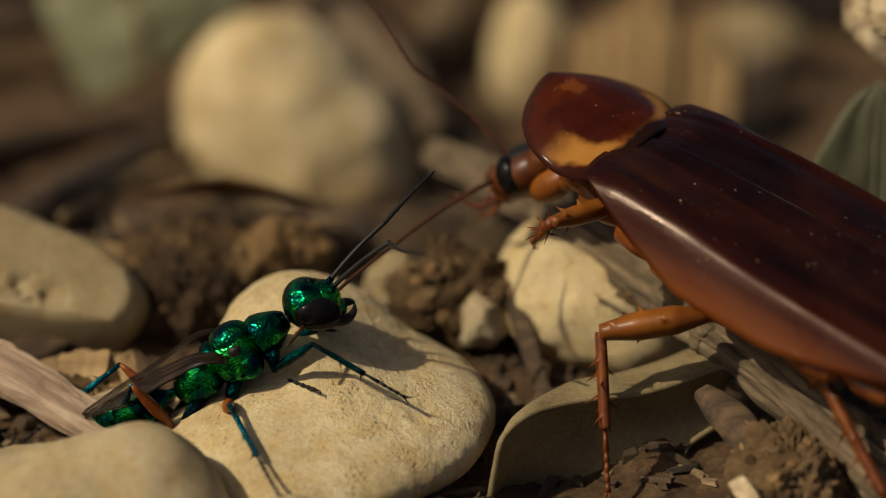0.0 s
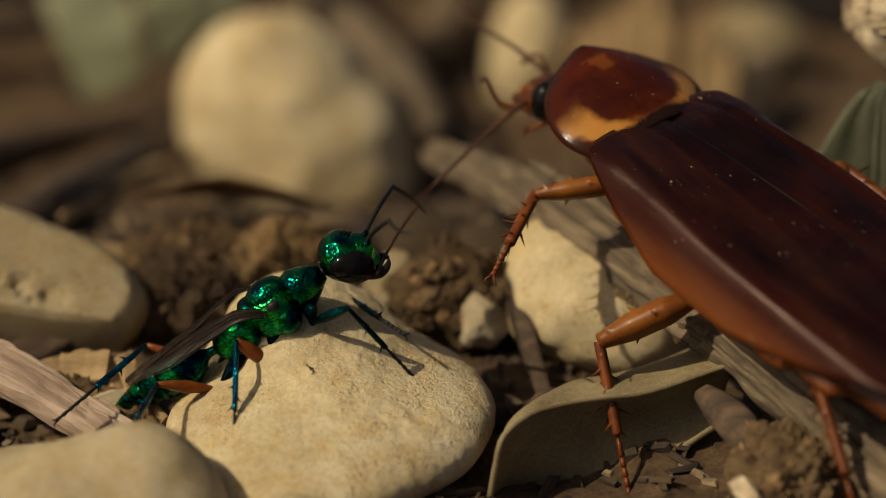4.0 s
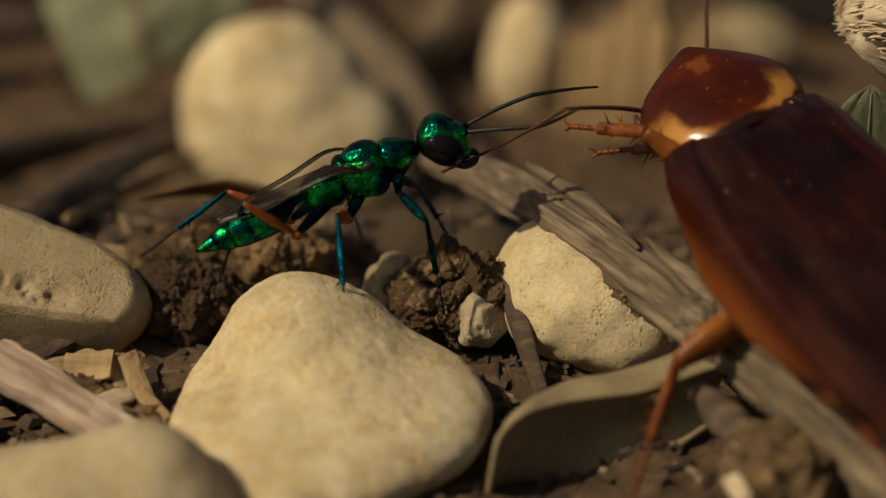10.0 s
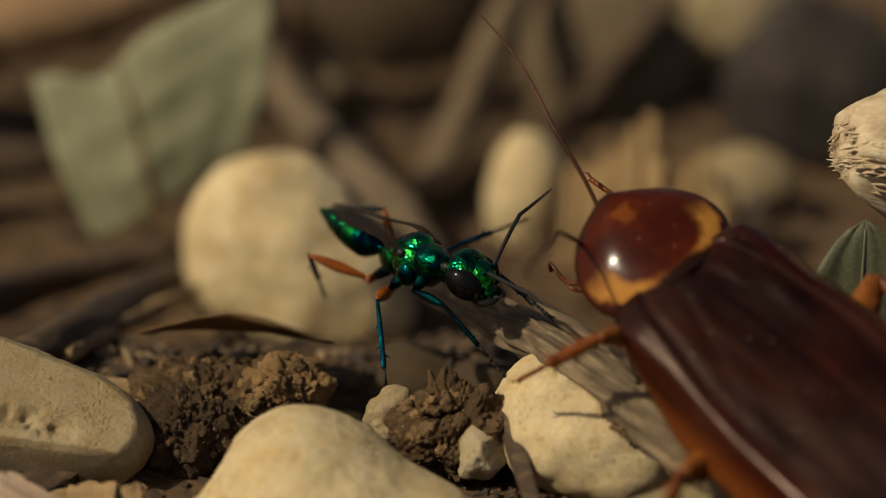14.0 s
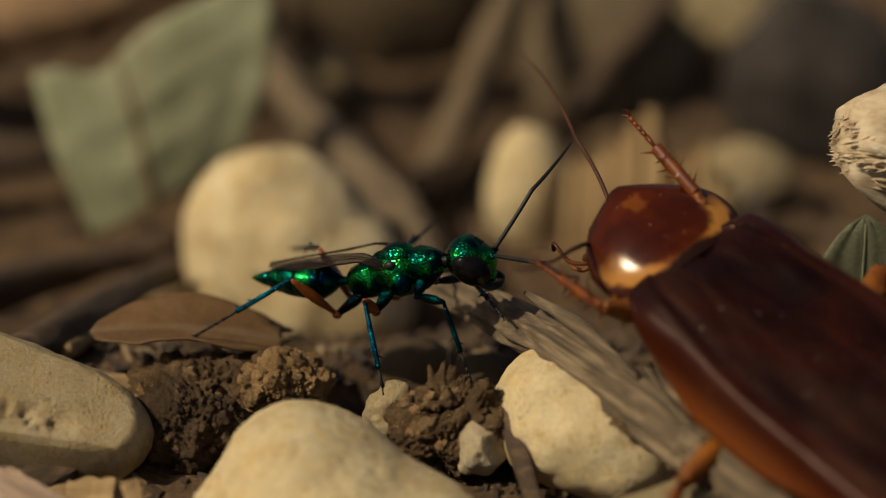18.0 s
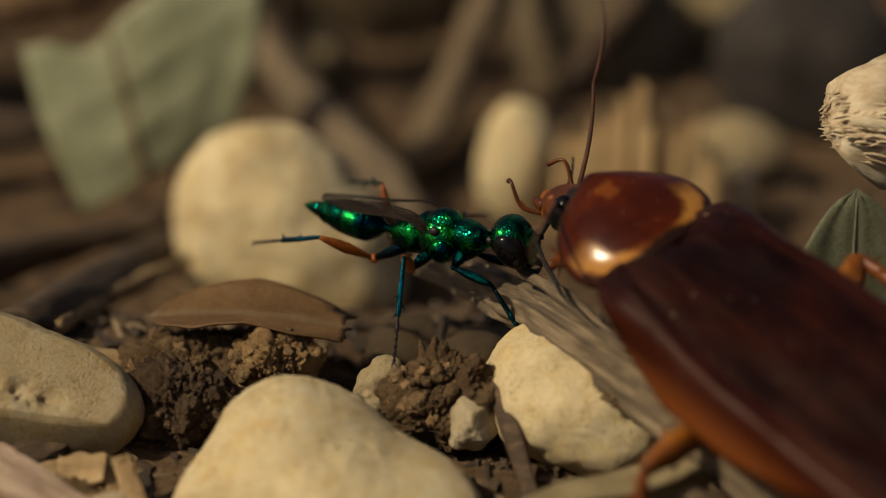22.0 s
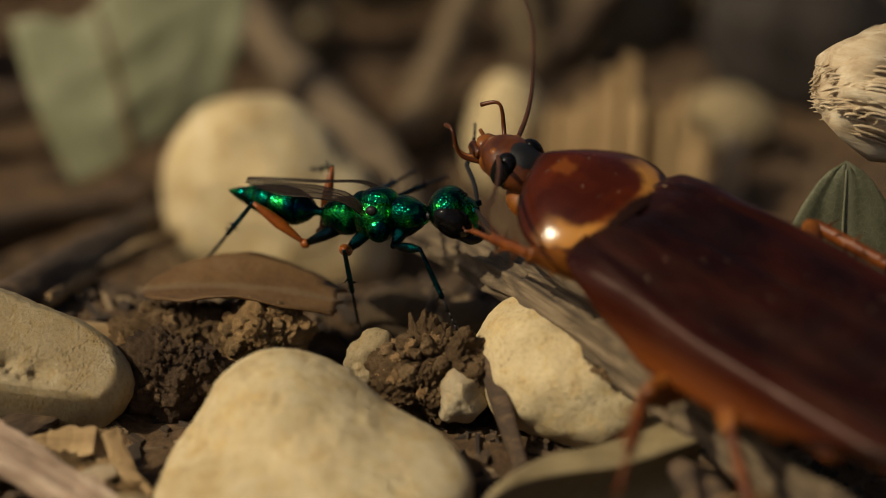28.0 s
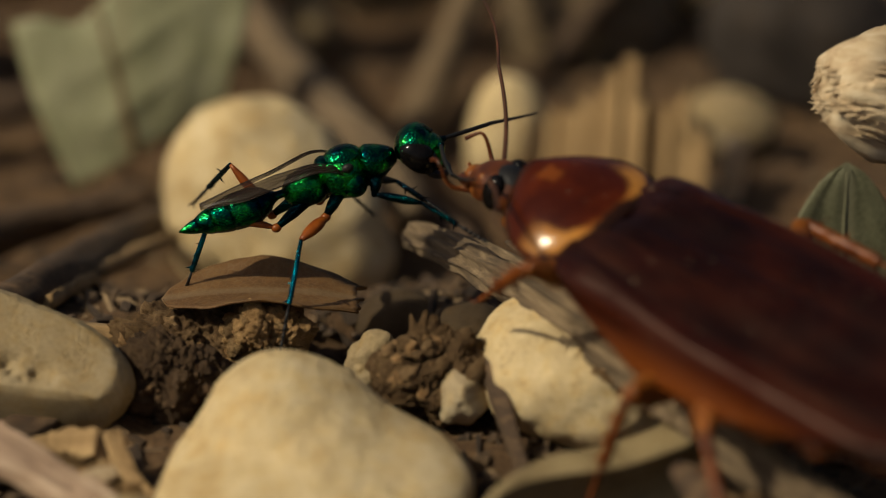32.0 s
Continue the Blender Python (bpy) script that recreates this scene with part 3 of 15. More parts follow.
stone("limestone_pebble", (6.3, 45.61, -8.2), [((0, 0, 0), (3.15, 3.42, 5.3))], "narrow rounded pale pebble standing in litter", seed=6, subdiv=4)
stone("limestone_cobble", (7.9, -9.6, 1.8), [((0, 0, 0), (4.8, 4.4, 3.6)), ((-1.6, 1.2, 0.8), (3.4, 3.6, 3.2)), ((2.0, -1.2, -0.5), (3.6, 3.6, 3.0))],
      "pale limestone cobble under a weathered stick", seed=7, rough=0.06)
stone("limestone_pebble", (-2.8, -7.0, 1.0), [((0, 0, 0), (1.5, 1.35, 1.8)), ((0.3, 0, 0.6), (1.2, 1.1, 1.5))], "small pale pebble against a soil clod", M_STONE_B, seed=8, subdiv=5, flat=0.3, rough=0.12)
stone("charcoal_stone", (29.3, 62.14, -5.9), [((0, 0, 0), (7.41, 5.7, 7.41)), ((3.42, 0, -2.28), (6.84, 5.7, 5.7))], "dark charcoal-grey lump behind the litter", M_DARKSTONE, seed=9, subdiv=4, flat=0.2)
stone("limestone_boulder", (24.2, 84.0, -5.9), [((0, 0, 0), (7.9, 5.7, 7.9)), ((-2.5, 0, 1.5), (5.5, 5.0, 6.5))], "big pale limestone far behind the litter", seed=10, subdiv=4)
stone("limestone_pebble", (22.8, 50.74, -9.03), [((0, 0, 0), (4.1, 2.96, 2.96))], "low pale pebble behind split wood", M_STONE_B, seed=11, subdiv=4)
stone("grey_stone", (13.4, 74.68, -9.03), [((0, 0, 0), (7.3, 5.7, 8.89))], "grey-brown stone beyond the litter", M_GREYSTONE, seed=12, subdiv=4)
stone("limestone_pebble", (-9.3, 70.12, -8.4), [((0, 0, 0), (2.2, 2.74, 2.6))], "small pale stone far behind", M_STONE_B, seed=13, subdiv=4)

# ---- wood ----
def stick():
    pts = smooth_path([(-0.6, 6.7, 2.7), (0.6, 4.4, 3.2), (2.9, 0.2, 4.1), (6.6, -7.8, 5.6), (9.5, -12.2, 5.4), (13.7, -18, 4.4), (17.4, -22.8, 3.1), (21.3, -28, 1.7), (28, -38, 0.6)], 120)
    rad = lerp_list([0.85, 1.0, 1.1, 1.25, 1.25, 1.25, 1.5, 1.6, 1.6], 120)
    rad[0], rad[1], rad[2], rad[3] = 0.42, 0.72, 0.84, 0.88
    ob = mesh_ob("dead_stick", tube(pts, rad, 80, 0.25, 3, 0.9, True, 0.3), M_STICK)
    tagged(ob, "grey-brown weathered dead stick lying across stones", "stick")
    part("knot", star_stone([((0, 0, 0), (1.3, 1.2, 1.5))], 0.3, 21, 4), M_STICK, ob, "swollen grey knot").matrix_basis = P(13.2, -17.4, 4.7)
    for k, (a, b, c) in enumerate((((4.6, -3.4, 7.0), (7.6, -9.0, 7.4), (10.2, -13.4, 6.8)), ((7.0, -9.6, 4.5), (9.0, -12.6, 4.2), (11.6, -16.2, 3.6)), ((10.6, -12.6, 7.0), (13.0, -16.4, 6.3), (15.6, -20.0, 5.2)))):
        part("bark_strip", tube(smooth_path([a, b, c], 24), [0.1 + 0.32 * math.sin(math.pi * i / 24) for i in range(25)], 8, 0.5, k, 0.5), M_STICK, ob, "lifted strip of grey bark")

    # earth stuck along the lower edge
    rng = random.Random(23)
    for k in range(46):
        f = rng.random()
        q = Vector((6.2, -9.4, 4.4)).lerp(Vector((10.6, -15.0, 4.0)), f) + Vector((rng.gauss(0, 0.16), rng.gauss(0, 0.16), rng.gauss(0, 0.12)))
        s = rng.uniform(0.08, 0.26)
        part("crumb", star_stone([((0, 0, 0), (s, s * 0.8, s * 0.8))], 0.5, k, 2, 0.3, 0.2), M_CLOD, ob, smooth=False).matrix_basis = P(*q)


stick()


def twig(name, label, pts, rads, material, squash=0.8, seed=0, n=30, wobble=0.3):
    ob = mesh_ob(name, tube(smooth_path(pts, n), lerp_list(rads, n), 14, wobble, seed, squash, True, 0.25), material)
    return tagged(ob, label, "twig", "dead twigs in the litter" if name == "dead_twig" else "")


twig("dead_branch", "grey-brown dead branch running back into the litter", [(-17.1, 88.36, -4.47), (-14.25, 67.84, -5.04), (-9.35, 50.74, -5.04), (-3.31, 36.15, -4.9), (-0.6, 30.6, -7.4)], [1.94, 1.82, 1.71, 1.6, 1.3], M_STICK, 0.9, 14, 60)
twig("bark_strip", "brown strip of bark among dark litter", [(-29, -3, 0.6), (-22.26, 4.19, 0.77), (-18.01, 30.79, -7.21)], [1, 1.32, 1.03], M_BARK, 0.6, 1)
twig("bark_strip", "light brown bark sliver beside an upright stone", [(-22, 2, 0.5), (-19.62, 13.53, -2.71), (-16.53, 24.45, -5.79)], [0.7, 0.955, 0.67], M_WOOD, 0.6, 2)
twig("dead_twig", "dark brown dead twig in shaded litter", [(-34.79, 6.4, -0.47), (-29.34, 26.76, -6.84), (-19.38, 34.21, -7.21)], [1.43, 1.69, 1.25], M_BARK, 0.8, 3)
twig("dead_twig", "brown dead twig behind a dry leaf", [(-43.32, 45.04, -7.66), (-34.2, 48.46, -6.75), (-22.8, 51.88, -6.29)], [1.37, 1.71, 1.37], M_BARK, 0.8, 4)
twig("fallen_branch", "thick brown fallen branch leaning out of the litter", [(-112, 56, -14), (-84, 61, -10), (-53.1, 63.6, -6.8), (-35.2, 65.8, -2.0), (-17.7, 67.8, 2.7), (-6.8, 69.0, 5.3)], [4.0, 3.9, 3.7, 3.4, 3.2, 2.9], M_BRANCH, 0.9, 5, 60)
twig("dead_twig", "thin pale twig on the soil", [(-26, -2.0, 0.4), (-21, -2.6, 0.9), (-16.4, -2.4, 0.6)], [0.5, 0.75, 0.5], M_WOOD, 0.8, 6)
twig("dead_stalk", "dull brown dry stalk leaning beyond the stones", [(-1.37, 49.6, -9.94), (2.05, 58.72, -5.61), (7.41, 73.54, 1.8), (10.26, 81.52, 5.79)], [1.6, 1.6, 1.48, 1.37], M_STALK, 0.9, 7)
twig("dead_twig", "short brown twig stub beyond the stones", [(10.26, 65.56, -10.17), (15.39, 68.98, -4.47), (19.38, 71.26, -1.05)], [1.14, 1.14, 0.912], M_BARK, 0.9, 8)
twig("bark_sliver", "thin dark bark sliver leaning on a stone", [(3.2, -9.8, 3.4), (3.9, -12.2, 2.2), (5.2, -15.6, -0.4)], [0.25, 0.6, 0.5], M_BARK, 0.45, 9)
twig("dead_twig", "crumbly brown twig end on the soil", [(4.3, -18.6, 0.0), (5.2, -17.8, 0.5), (6.6, -17.4, 0.2)], [0.35, 0.42, 0.3], M_BARK, 0.9, 10, 16, 0.6)
twig("bark_piece", "dark red-brown bark piece under the stick", [(12.6, -21.6, 3.0), (14.2, -24.6, 2.8), (16.2, -28.6, 1.6)], [0.5, 1.0, 0.8], M_BARK, 0.6, 11)
twig("dead_twig", "brown twig across dark gaps of litter", [(-4.56, 42.76, -10.17), (-1.14, 37.06, -8.8), (3.42, 30.22, -9.03)], [0.684, 0.912, 0.684], M_BARK, 0.9, 12)


def split_wood():
    """A chunk of split wood standing on end, its top broken into splinters."""
    w = tagged(empty("split_wood"), "honey-brown split wood standing on end, top broken to splinters", "wood")
    w.matrix_world = P(14.14, 37.74, -10.63, -16, 0, -14) @ Matrix.Scale(1.14, 4)
    rng = random.Random(4)
    x = -5.0
    k = 0
    while x < 4.6:
        wd = rng.uniform(0.5, 1.2)
        h = 7.3 + 2.2 * math.exp(-((x + 0.2) / 1.6) ** 2) + rng.uniform(-1.3, 0.9) - (1.5 if x > 3 else 0)
        dep = rng.uniform(0.9, 1.5)
        slant = rng.uniform(-0.5, 0.5)
        bm = bmesh.new()
        rings = []
        for i in range(7):
            f = i / 6
            ring = []
            for j, (sx, sy) in enumerate(((-1, -1), (-0.35, -1.2), (0.3, -0.95), (1, -1), (1, 1), (-1, 1))):
                jag = (slant * sx + rng.uniform(-0.35, 0.35)) if i == 6 else 0
                ring.append(bm.verts.new(((h * f + jag) * MM, (sx * wd * 0.52 + 0.05 * noise.noise(Vector((f * 3, k, sx)))) * MM, sy * dep * (1 - 0.12 * f) * MM)))
            rings.append(ring)
        for a, b in zip(rings, rings[1:]):
            for j in range(6):
                bm.faces.new((a[j], a[(j + 1) % 6], b[(j + 1) % 6], b[j]))
        bm.faces.new(rings[0])
        bm.faces.new(list(reversed(rings[-1])))
        ob = part("splinter", bm, M_WOOD, w, smooth=False)
        ob.matrix_basis = pose((x + wd / 2) * MM, rng.uniform(-0.4, 0.4) * MM, 0, 0, -90 + rng.uniform(-2.5, 2.5), 0) @ pose(0, 0, 0, 90, 0, 0)
        x += wd * 0.94
        k += 1


split_wood()


def chip(name, label, m, size, material, seed=0):
    """A thin splintered flake of wood, fibres along x, ragged at both ends."""
    L, W, T = size
    bm = bmesh.new()
    n = 12
    rings = []
    for i in range(n + 1):
        f = i / n
        ring = []
        for j in range(10):
            a = 2 * math.pi * j / 10
            c, s = math.cos(a), math.sin(a)
            sq = lambda q: math.copysign(abs(q) ** 0.45, q)
            x = (f - 0.5) * L + (0.12 * L * noise.noise(Vector((j * 1.7, seed, f))) if i in (0, n) else 0)
            taper = 1 - 0.35 * abs(f - 0.45) * (1 if seed % 2 else 0.4)
            y = sq(c) * W / 2 * taper * (1 + 0.2 * noise.noise(Vector((f * 4, j, seed))))
            z = sq(s) * T / 2 * (1 + 0.4 * noise.noise(Vector((f * 5, j * 2, seed + 5)))) + 0.06 * L * math.sin(f * 3 + seed)
            ring.append(bm.verts.new((x * MM, y * MM, z * MM)))
        rings.append(ring)
    for a, b in zip(rings, rings[1:]):
        for j in range(10):
            bm.faces.new((a[j], a[(j + 1) % 10], b[(j + 1) % 10], b[j]))
    bm.faces.new(rings[0])
    bm.faces.new(list(reversed(rings[-1])))
    ob = mesh_ob(name, bm, material, smooth=False)
    ob.matrix_world = m
    return tagged(ob, label, "wood chip", "wood chips on the soil")


pink = chip("wood_chip", "pinkish-grey splintered wood chip on the soil", P(-20.2, -19.0, 1.3, 8, 6, -34), (10.5, 2.6, 1.3), M_PINK, 1)
splits = random.Random(31)
for k in range(22):
    x0, y0 = splits.uniform(-4.6, 4.4), splits.uniform(-1.1, 1.1)
    ln = splits.uniform(1.2, 4.0)
    z0 = 0.58 + 0.63 * math.sin((x0 / 10.5 + 0.5) * 3 + 1)
    z1 = 0.56 + 0.63 * math.sin(((x0 + ln) / 10.5 + 0.5) * 3 + 1)
    part("splinter", tube(smooth_path([(x0, y0, z0), (x0 + ln / 2, y0 + 0.05, (z0 + z1) / 2 + 0.05), (x0 + ln, y0 + splits.uniform(-0.1, 0.1), z1)], 8), [0.05, 0.10, 0.13, 0.14, 0.14, 0.13, 0.11, 0.08, 0.03], 6, 0.5, k, 0.6), M_PINK, pink, smooth=False)
chip("wood_chip", "small tan wood flake on dark soil", P(-19.6, -14.4, 0.5, 12, -8, 25), (3.0, 1.4, 0.45), M_WOOD, 2)
chip("wood_chip", "small tan wood flake leaning on the litter", P(-16.6, -16.2, 0.7, -20, 22, -70), (3.0, 1.2, 0.4), M_WOOD, 3)
chip("wood_chip", "tan wood splinter beside a pebble", P(-14.9, -18.6, 0.5, 15, 16, -50), (3.0, 0.8, 0.4), M_WOOD, 5)
chip("wood_chip", "broad tan wood flake tilted on the soil", P(-18.4, -15.8, 1.2, 28, -12, -12), (2.6, 2.2, 0.4), M_WOOD, 9)
chip("wood_chip", "tan wood splinter standing among flakes", P(-15.7, -17.0, 0.9, 10, 35, -62), (3.4, 1.1, 0.5), M_WOOD, 10)
chip("wood_chip", "short tan wood splinter against a limestone", P(-16.9, -18.6, 0.8, 30, 10, 40), (2.2, 1.0, 0.45), M_PALEWOOD, 11)
chip("wood_chip", "small upright wood chip behind the stones", P(22.12, 41.16, -8.57, 0, -75, 30) @ Matrix.Scale(1.14, 4), (4.4, 2.2, 0.9), M_PALEWOOD, 4)
chip("wood_chip", "tan wood chip stuck to a pale cobble", P(11.9, -13.9, 2.6, 30, 60, 20), (1.5, 1.3, 0.8), M_WOOD, 6)
chip("wood_chip", "pale wood chip in the soil under bark", P(14.6, -28.8, 1.0, 20, 50, 40), (3.0, 2.0, 0.9), M_PALEWOOD, 7)
chip("wood_chip", "brown bark flake in shaded litter", P(-21.5, -12.6, 0.4, 5, 0, 60), (5.0, 2.4, 0.6), M_BARK, 8)


def branch_end():
    """A thick pale branch, its broken end frayed, leaning on the ground out to the side."""
    m = P(22.0, -2.6, 15.9, 0, 17, 10)
    n = 60
    pts = [(44 * i / n, 0.5 * math.sin(i * 0.2), 0.4 * math.sin(i * 0.13)) for i in range(n + 1)]
    rad = [min(3.2, 1.8 + 1.8 * (44 * i / n / 4.5) ** 0.6) for i in range(n + 1)]
    ob = mesh_ob("broken_branch", tube(pts, rad, 36, 0.3, 7, 0.85, True, 0.4), M_PALEWOOD)
    ob.matrix_world = m
    tagged(ob, "pale cream branch with a frayed fibrous broken end", "branch")
    rng = random.Random(11)
    for k in range(290):
        a = rng.uniform(0, 2 * math.pi)
        r = rng.uniform(0.7, 2.6)
        x0 = 0.25 + 1.5 * max(0.0, r - 1.3)
        ln = rng.uniform(0.2, 0.9)
        c, s = math.cos(a), math.sin(a)
        p0 = Vector((x0 + 2.2, c * (r + 0.5), s * (r + 0.5) * 0.85))
        p1 = Vector((x0, c * (r + 0.25), s * (r + 0.25) * 0.85))
        p2 = Vector((x0 - ln, c * r * rng.uniform(0.85, 1.05), s * r * 0.85 - rng.uniform(0.0, 0.5)))
        part("fibre", tube(smooth_path([p0, p1, p2], 8), [0.11, 0.11, 0.10, 0.10, 0.09, 0.08, 0.06, 0.04, 0.015], 5, 0.4, k, 0.7), M_PALEWOOD, ob)

branch_end()


# ---- earth ----
def clod(name, label, at, lobes, material, seed, crumbs, spread, subdiv=6):
    ob = mesh_ob(name, star_stone(lobes, 0.26, seed, subdiv, 0.36, 0.13, 8.0), material)
    ob.matrix_world = P(*at)
    rng = random.Random(seed)
    kinds = []
    for k in range(4):
        bm = star_stone([((0, 0, 0), (0.5, 0.42, 0.4))], 0.5, seed + k, 3, 0.3, 0.2)
        me = bpy.data.meshes.new("crumb")
        bm.to_mesh(me)
        bm.free()
        me.polygons.foreach_set("use_smooth", [True] * len(me.polygons))
        me.materials.append(material)
        kinds.append(me)
    for k in range(crumbs):
        c = new("crumb", kinds[k % 4])
        c.parent = ob
        d = Vector((rng.gauss(0, 1), rng.gauss(0, 1), abs(rng.gauss(0, 1)) * 0.8)).normalized()
        q = Vector((d.x * spread[0], d.y * spread[1], d.z * spread[2]))
        s = rng.choice((0.2, 0.26, 0.32, 0.4, 0.5, 0.7, 1.1))
        c.matrix_basis = P(*q, rng.uniform(0, 360), rng.uniform(0, 360), rng.uniform(0, 360)) @ Matrix.Diagonal((s, s, s, 1))
    return tagged(ob, label, "soil clod", "clods of earth")


clod("soil_clod", "brown peaked clod of earth between stones", (0.2, -9.0, 1.1), [((0, 0, 0), (2.9, 2.1, 2.3)), ((0.2, 0.6, 1.6), (1.1, 1.0, 2.4)), ((1.7, -0.2, 0.6), (1.4, 1.6, 1.9)), ((2.0, -0.9, 1.0), (1.1, 1.3, 2.4)), ((-1.5, -0.2, 0.3), (1.4, 1.5, 1.8))], M_CLOD, 31, 230, (2.7, 2.0, 2.7), 7)
clod("soil_clod", "dark crumbly clod of earth beside a pebble", (-13.8, -7.6, 0.4), [((0, 0, 0), (3.0, 2.3, 2.3)), ((-0.8, 0.5, 0.6), (1.8, 1.8, 2.0))], M_SOIL, 32, 170, (2.7, 2.2, 2.3))
clod("soil_clod", "light brown sandy clod of earth", (-9.0, -4.0, 1.2), [((0, 0, 0), (2.3, 1.9, 2.2)), ((1.2, 0.2, 0.4), (1.3, 1.2, 1.5))], M_SAND, 33, 150, (2.1, 1.8, 2.1))
clod("soil_clod", "low brown clod of earth in shade", (-13.6, -2.6, 0.2), [((0, 0, 0), (4.6, 3.0, 2.2))], M_CLOD, 34, 70, (4.2, 2.8, 2.0))
clod("soil_clod", "crumbly brown clod under the stick", (16.4, -26.8, 1.2), [((0, 0, 0), (2.8, 2.8, 2.0)), ((-0.5, 1.4, 0.8), (1.6, 1.6, 1.4))], M_CLOD, 35, 80, (2.6, 2.6, 2.0))
clod("soil_clod", "dark lump of earth under a curled leaf", (11.6, -29.5, 0.3), [((0, 0, 0), (1.8, 1.8, 1.4))], M_SOIL, 36, 16, (1.7, 1.7, 1.4), 5)
clod("soil_clod", "dark lump of earth under long limestone", (-24.0, -14.6, -0.2), [((0, 0, 0), (3.4, 1.8, 1.2))], M_SOIL, 37, 24, (3.2, 1.8, 1.2), 5)
stone("quartz_pebble", (1.95, -11.0, 1.2), [((0, 0, 0), (1.45, 1.15, 1.5)), ((0.45, 0, 0.9), (1.0, 0.9, 1.0))], "small whitish angular quartz pebble on a clod", M_QUARTZ, seed=41, subdiv=5, flat=0.2, rough=0.08,
      cuts=[((0.6, -0.7, 0.3), (0.7, -0.75, 0.3)), ((-0.5, -0.6, 0.6), (-0.6, -0.7, 0.8)), ((0.2, -0.3, 0.93), (0, 0, 1.5)), ((-0.9, -0.3, 0.1), (-1.0, 0, 0.4))])
clod("soil_clod", "tan crumbly lump of rotten wood fibre", (-18.6, -17.4, 0.1), [((0, 0, 0), (1.7, 1.3, 1.1)), ((1.2, -0.6, 0), (1.2, 1.0, 0.9))], M_SAND, 51, 24, (1.7, 1.3, 1.1), 5)
clod("soil_clod", "tan crumbly lump of rotten wood fibre", (-15.6, -19.6, -0.1), [((0, 0, 0), (1.3, 1.1, 1.0))], M_SAND, 52, 16, (1.3, 1.1, 1.0), 5)
# the shade on these two stones is put into their colour
stone("brown_stone", (-1.4, 4.2, -2.1), [((0, 0, 0), (2.7, 2.4, 2.2))], "dull brown stone behind a clod, darkened to stand for shade", M_BROWNSTONE_DIMMED, seed=42, subdiv=4)
stone("brown_stone", (2.6, 1.2, -1.1), [((0, 0, 0), (2.4, 2.0, 1.9))], "small dull olive-brown stone behind a clod, darkened to stand for shade", M_BROWNSTONE_DIMMED, seed=43, subdiv=4)
stone("grey_stone", (-3.42, 86.08, -9.03), [((0, 0, 0), (9.69, 6.84, 10.26))], "large dull brown stone beyond the litter", M_BROWNSTONE_DIMMED, seed=44, subdiv=4)
stone("limestone_pebble", (-26.5, -20.5, 0.2), [((0, 0, 0), (2.6, 2.0, 1.4))], "small pale pebble at the edge of the litter", seed=45, subdiv=4)


# ---- leaves ----
def leaf_tl():
    """Stiff dry leaf piece propped upright: its x is the way up."""
    def f(u, v):
        bottom = Vector((0.2, 3.2, 0)).lerp(Vector((5.4, -6.2, -1.6)), u)
        top = Vector((10.0, 7.0, -3.2)).lerp(Vector((16.0, -8.0, -5.6)), u)
        top.x -= 1.6 * math.exp(-((u - 0.28) / 0.13) ** 2)
        q = bottom.lerp(top, v)
        q.z += 0.5 * math.sin(u * 5) + 0.5 * math.sin(v * 3) + 0.25 * noise.noise(Vector((u * 5, v * 5, 1)))
        q.y -= 0.9 * math.sin(math.pi * v) * (u - 0.35)
        return q

    ob = mesh_ob("dry_leaf", sheet(26, 24, f, 0.16), M_LEAF_G)
    ob.matrix_world = P(-21.2, 38.88, -8.9, 0, -90, 90) @ Matrix.Scale(1.14, 4)
    tagged(ob, "stiff grey-green dry leaf propped upright on litter", "leaf")
    part("midrib", tube([Vector(f(0.42 - 0.06 * i / 20, i / 20)) + Vector((0, 0, 0.1)) for i in range(21)], [0.34 - 0.008 * i for i in range(21)], 8, squash=0.6), M_LEAF_T, ob, "brownish flat midrib")
    for k in range(5):
        v0 = 0.12 + 0.16 * k
        for e in (0.02, 0.97):
            part("side_vein", tube([Vector(f(0.40 + (e - 0.40) * i / 10, min(1, v0 + 0.10 * i / 10))) + Vector((0, 0, 0.06)) for i in range(11)], [0.12 - 0.008 * i for i in range(11)], 6), M_LEAF_G, ob)


leaf_tl()


def leaf_tip():
    def f(u, v):
        x = 14.2 * u
        w = 7.0 * (1 - u) ** 0.6 * (0.75 + 0.25 * min(1, u * 3))
        return (x, (2 * v - 1) * w + 0.3 * math.sin(u * 3), 0.3 * abs(2 * v - 1) ** 1.5 * (1 - u) - 1.2 * u * u + 0.2 * noise.noise(Vector((u * 6, v * 6, 3))))

    ob = mesh_ob("green_leaf", sheet(30, 20, f, 0.14), M_LEAF_D)
    ob.matrix_world = P(23.2, -8.2, -1.4, 0, -84, 96)
    tagged(ob, "dull green pointed leaf standing upright in litter", "leaf")
    part("midrib", tube([Vector(f(i / 20 * 0.97, 0.5)) + Vector((0, 0, 0.08)) for i in range(21)], [0.2 - 0.007 * i for i in range(21)], 8), M_LEAF_D, ob, "thin raised midrib")


leaf_tip()


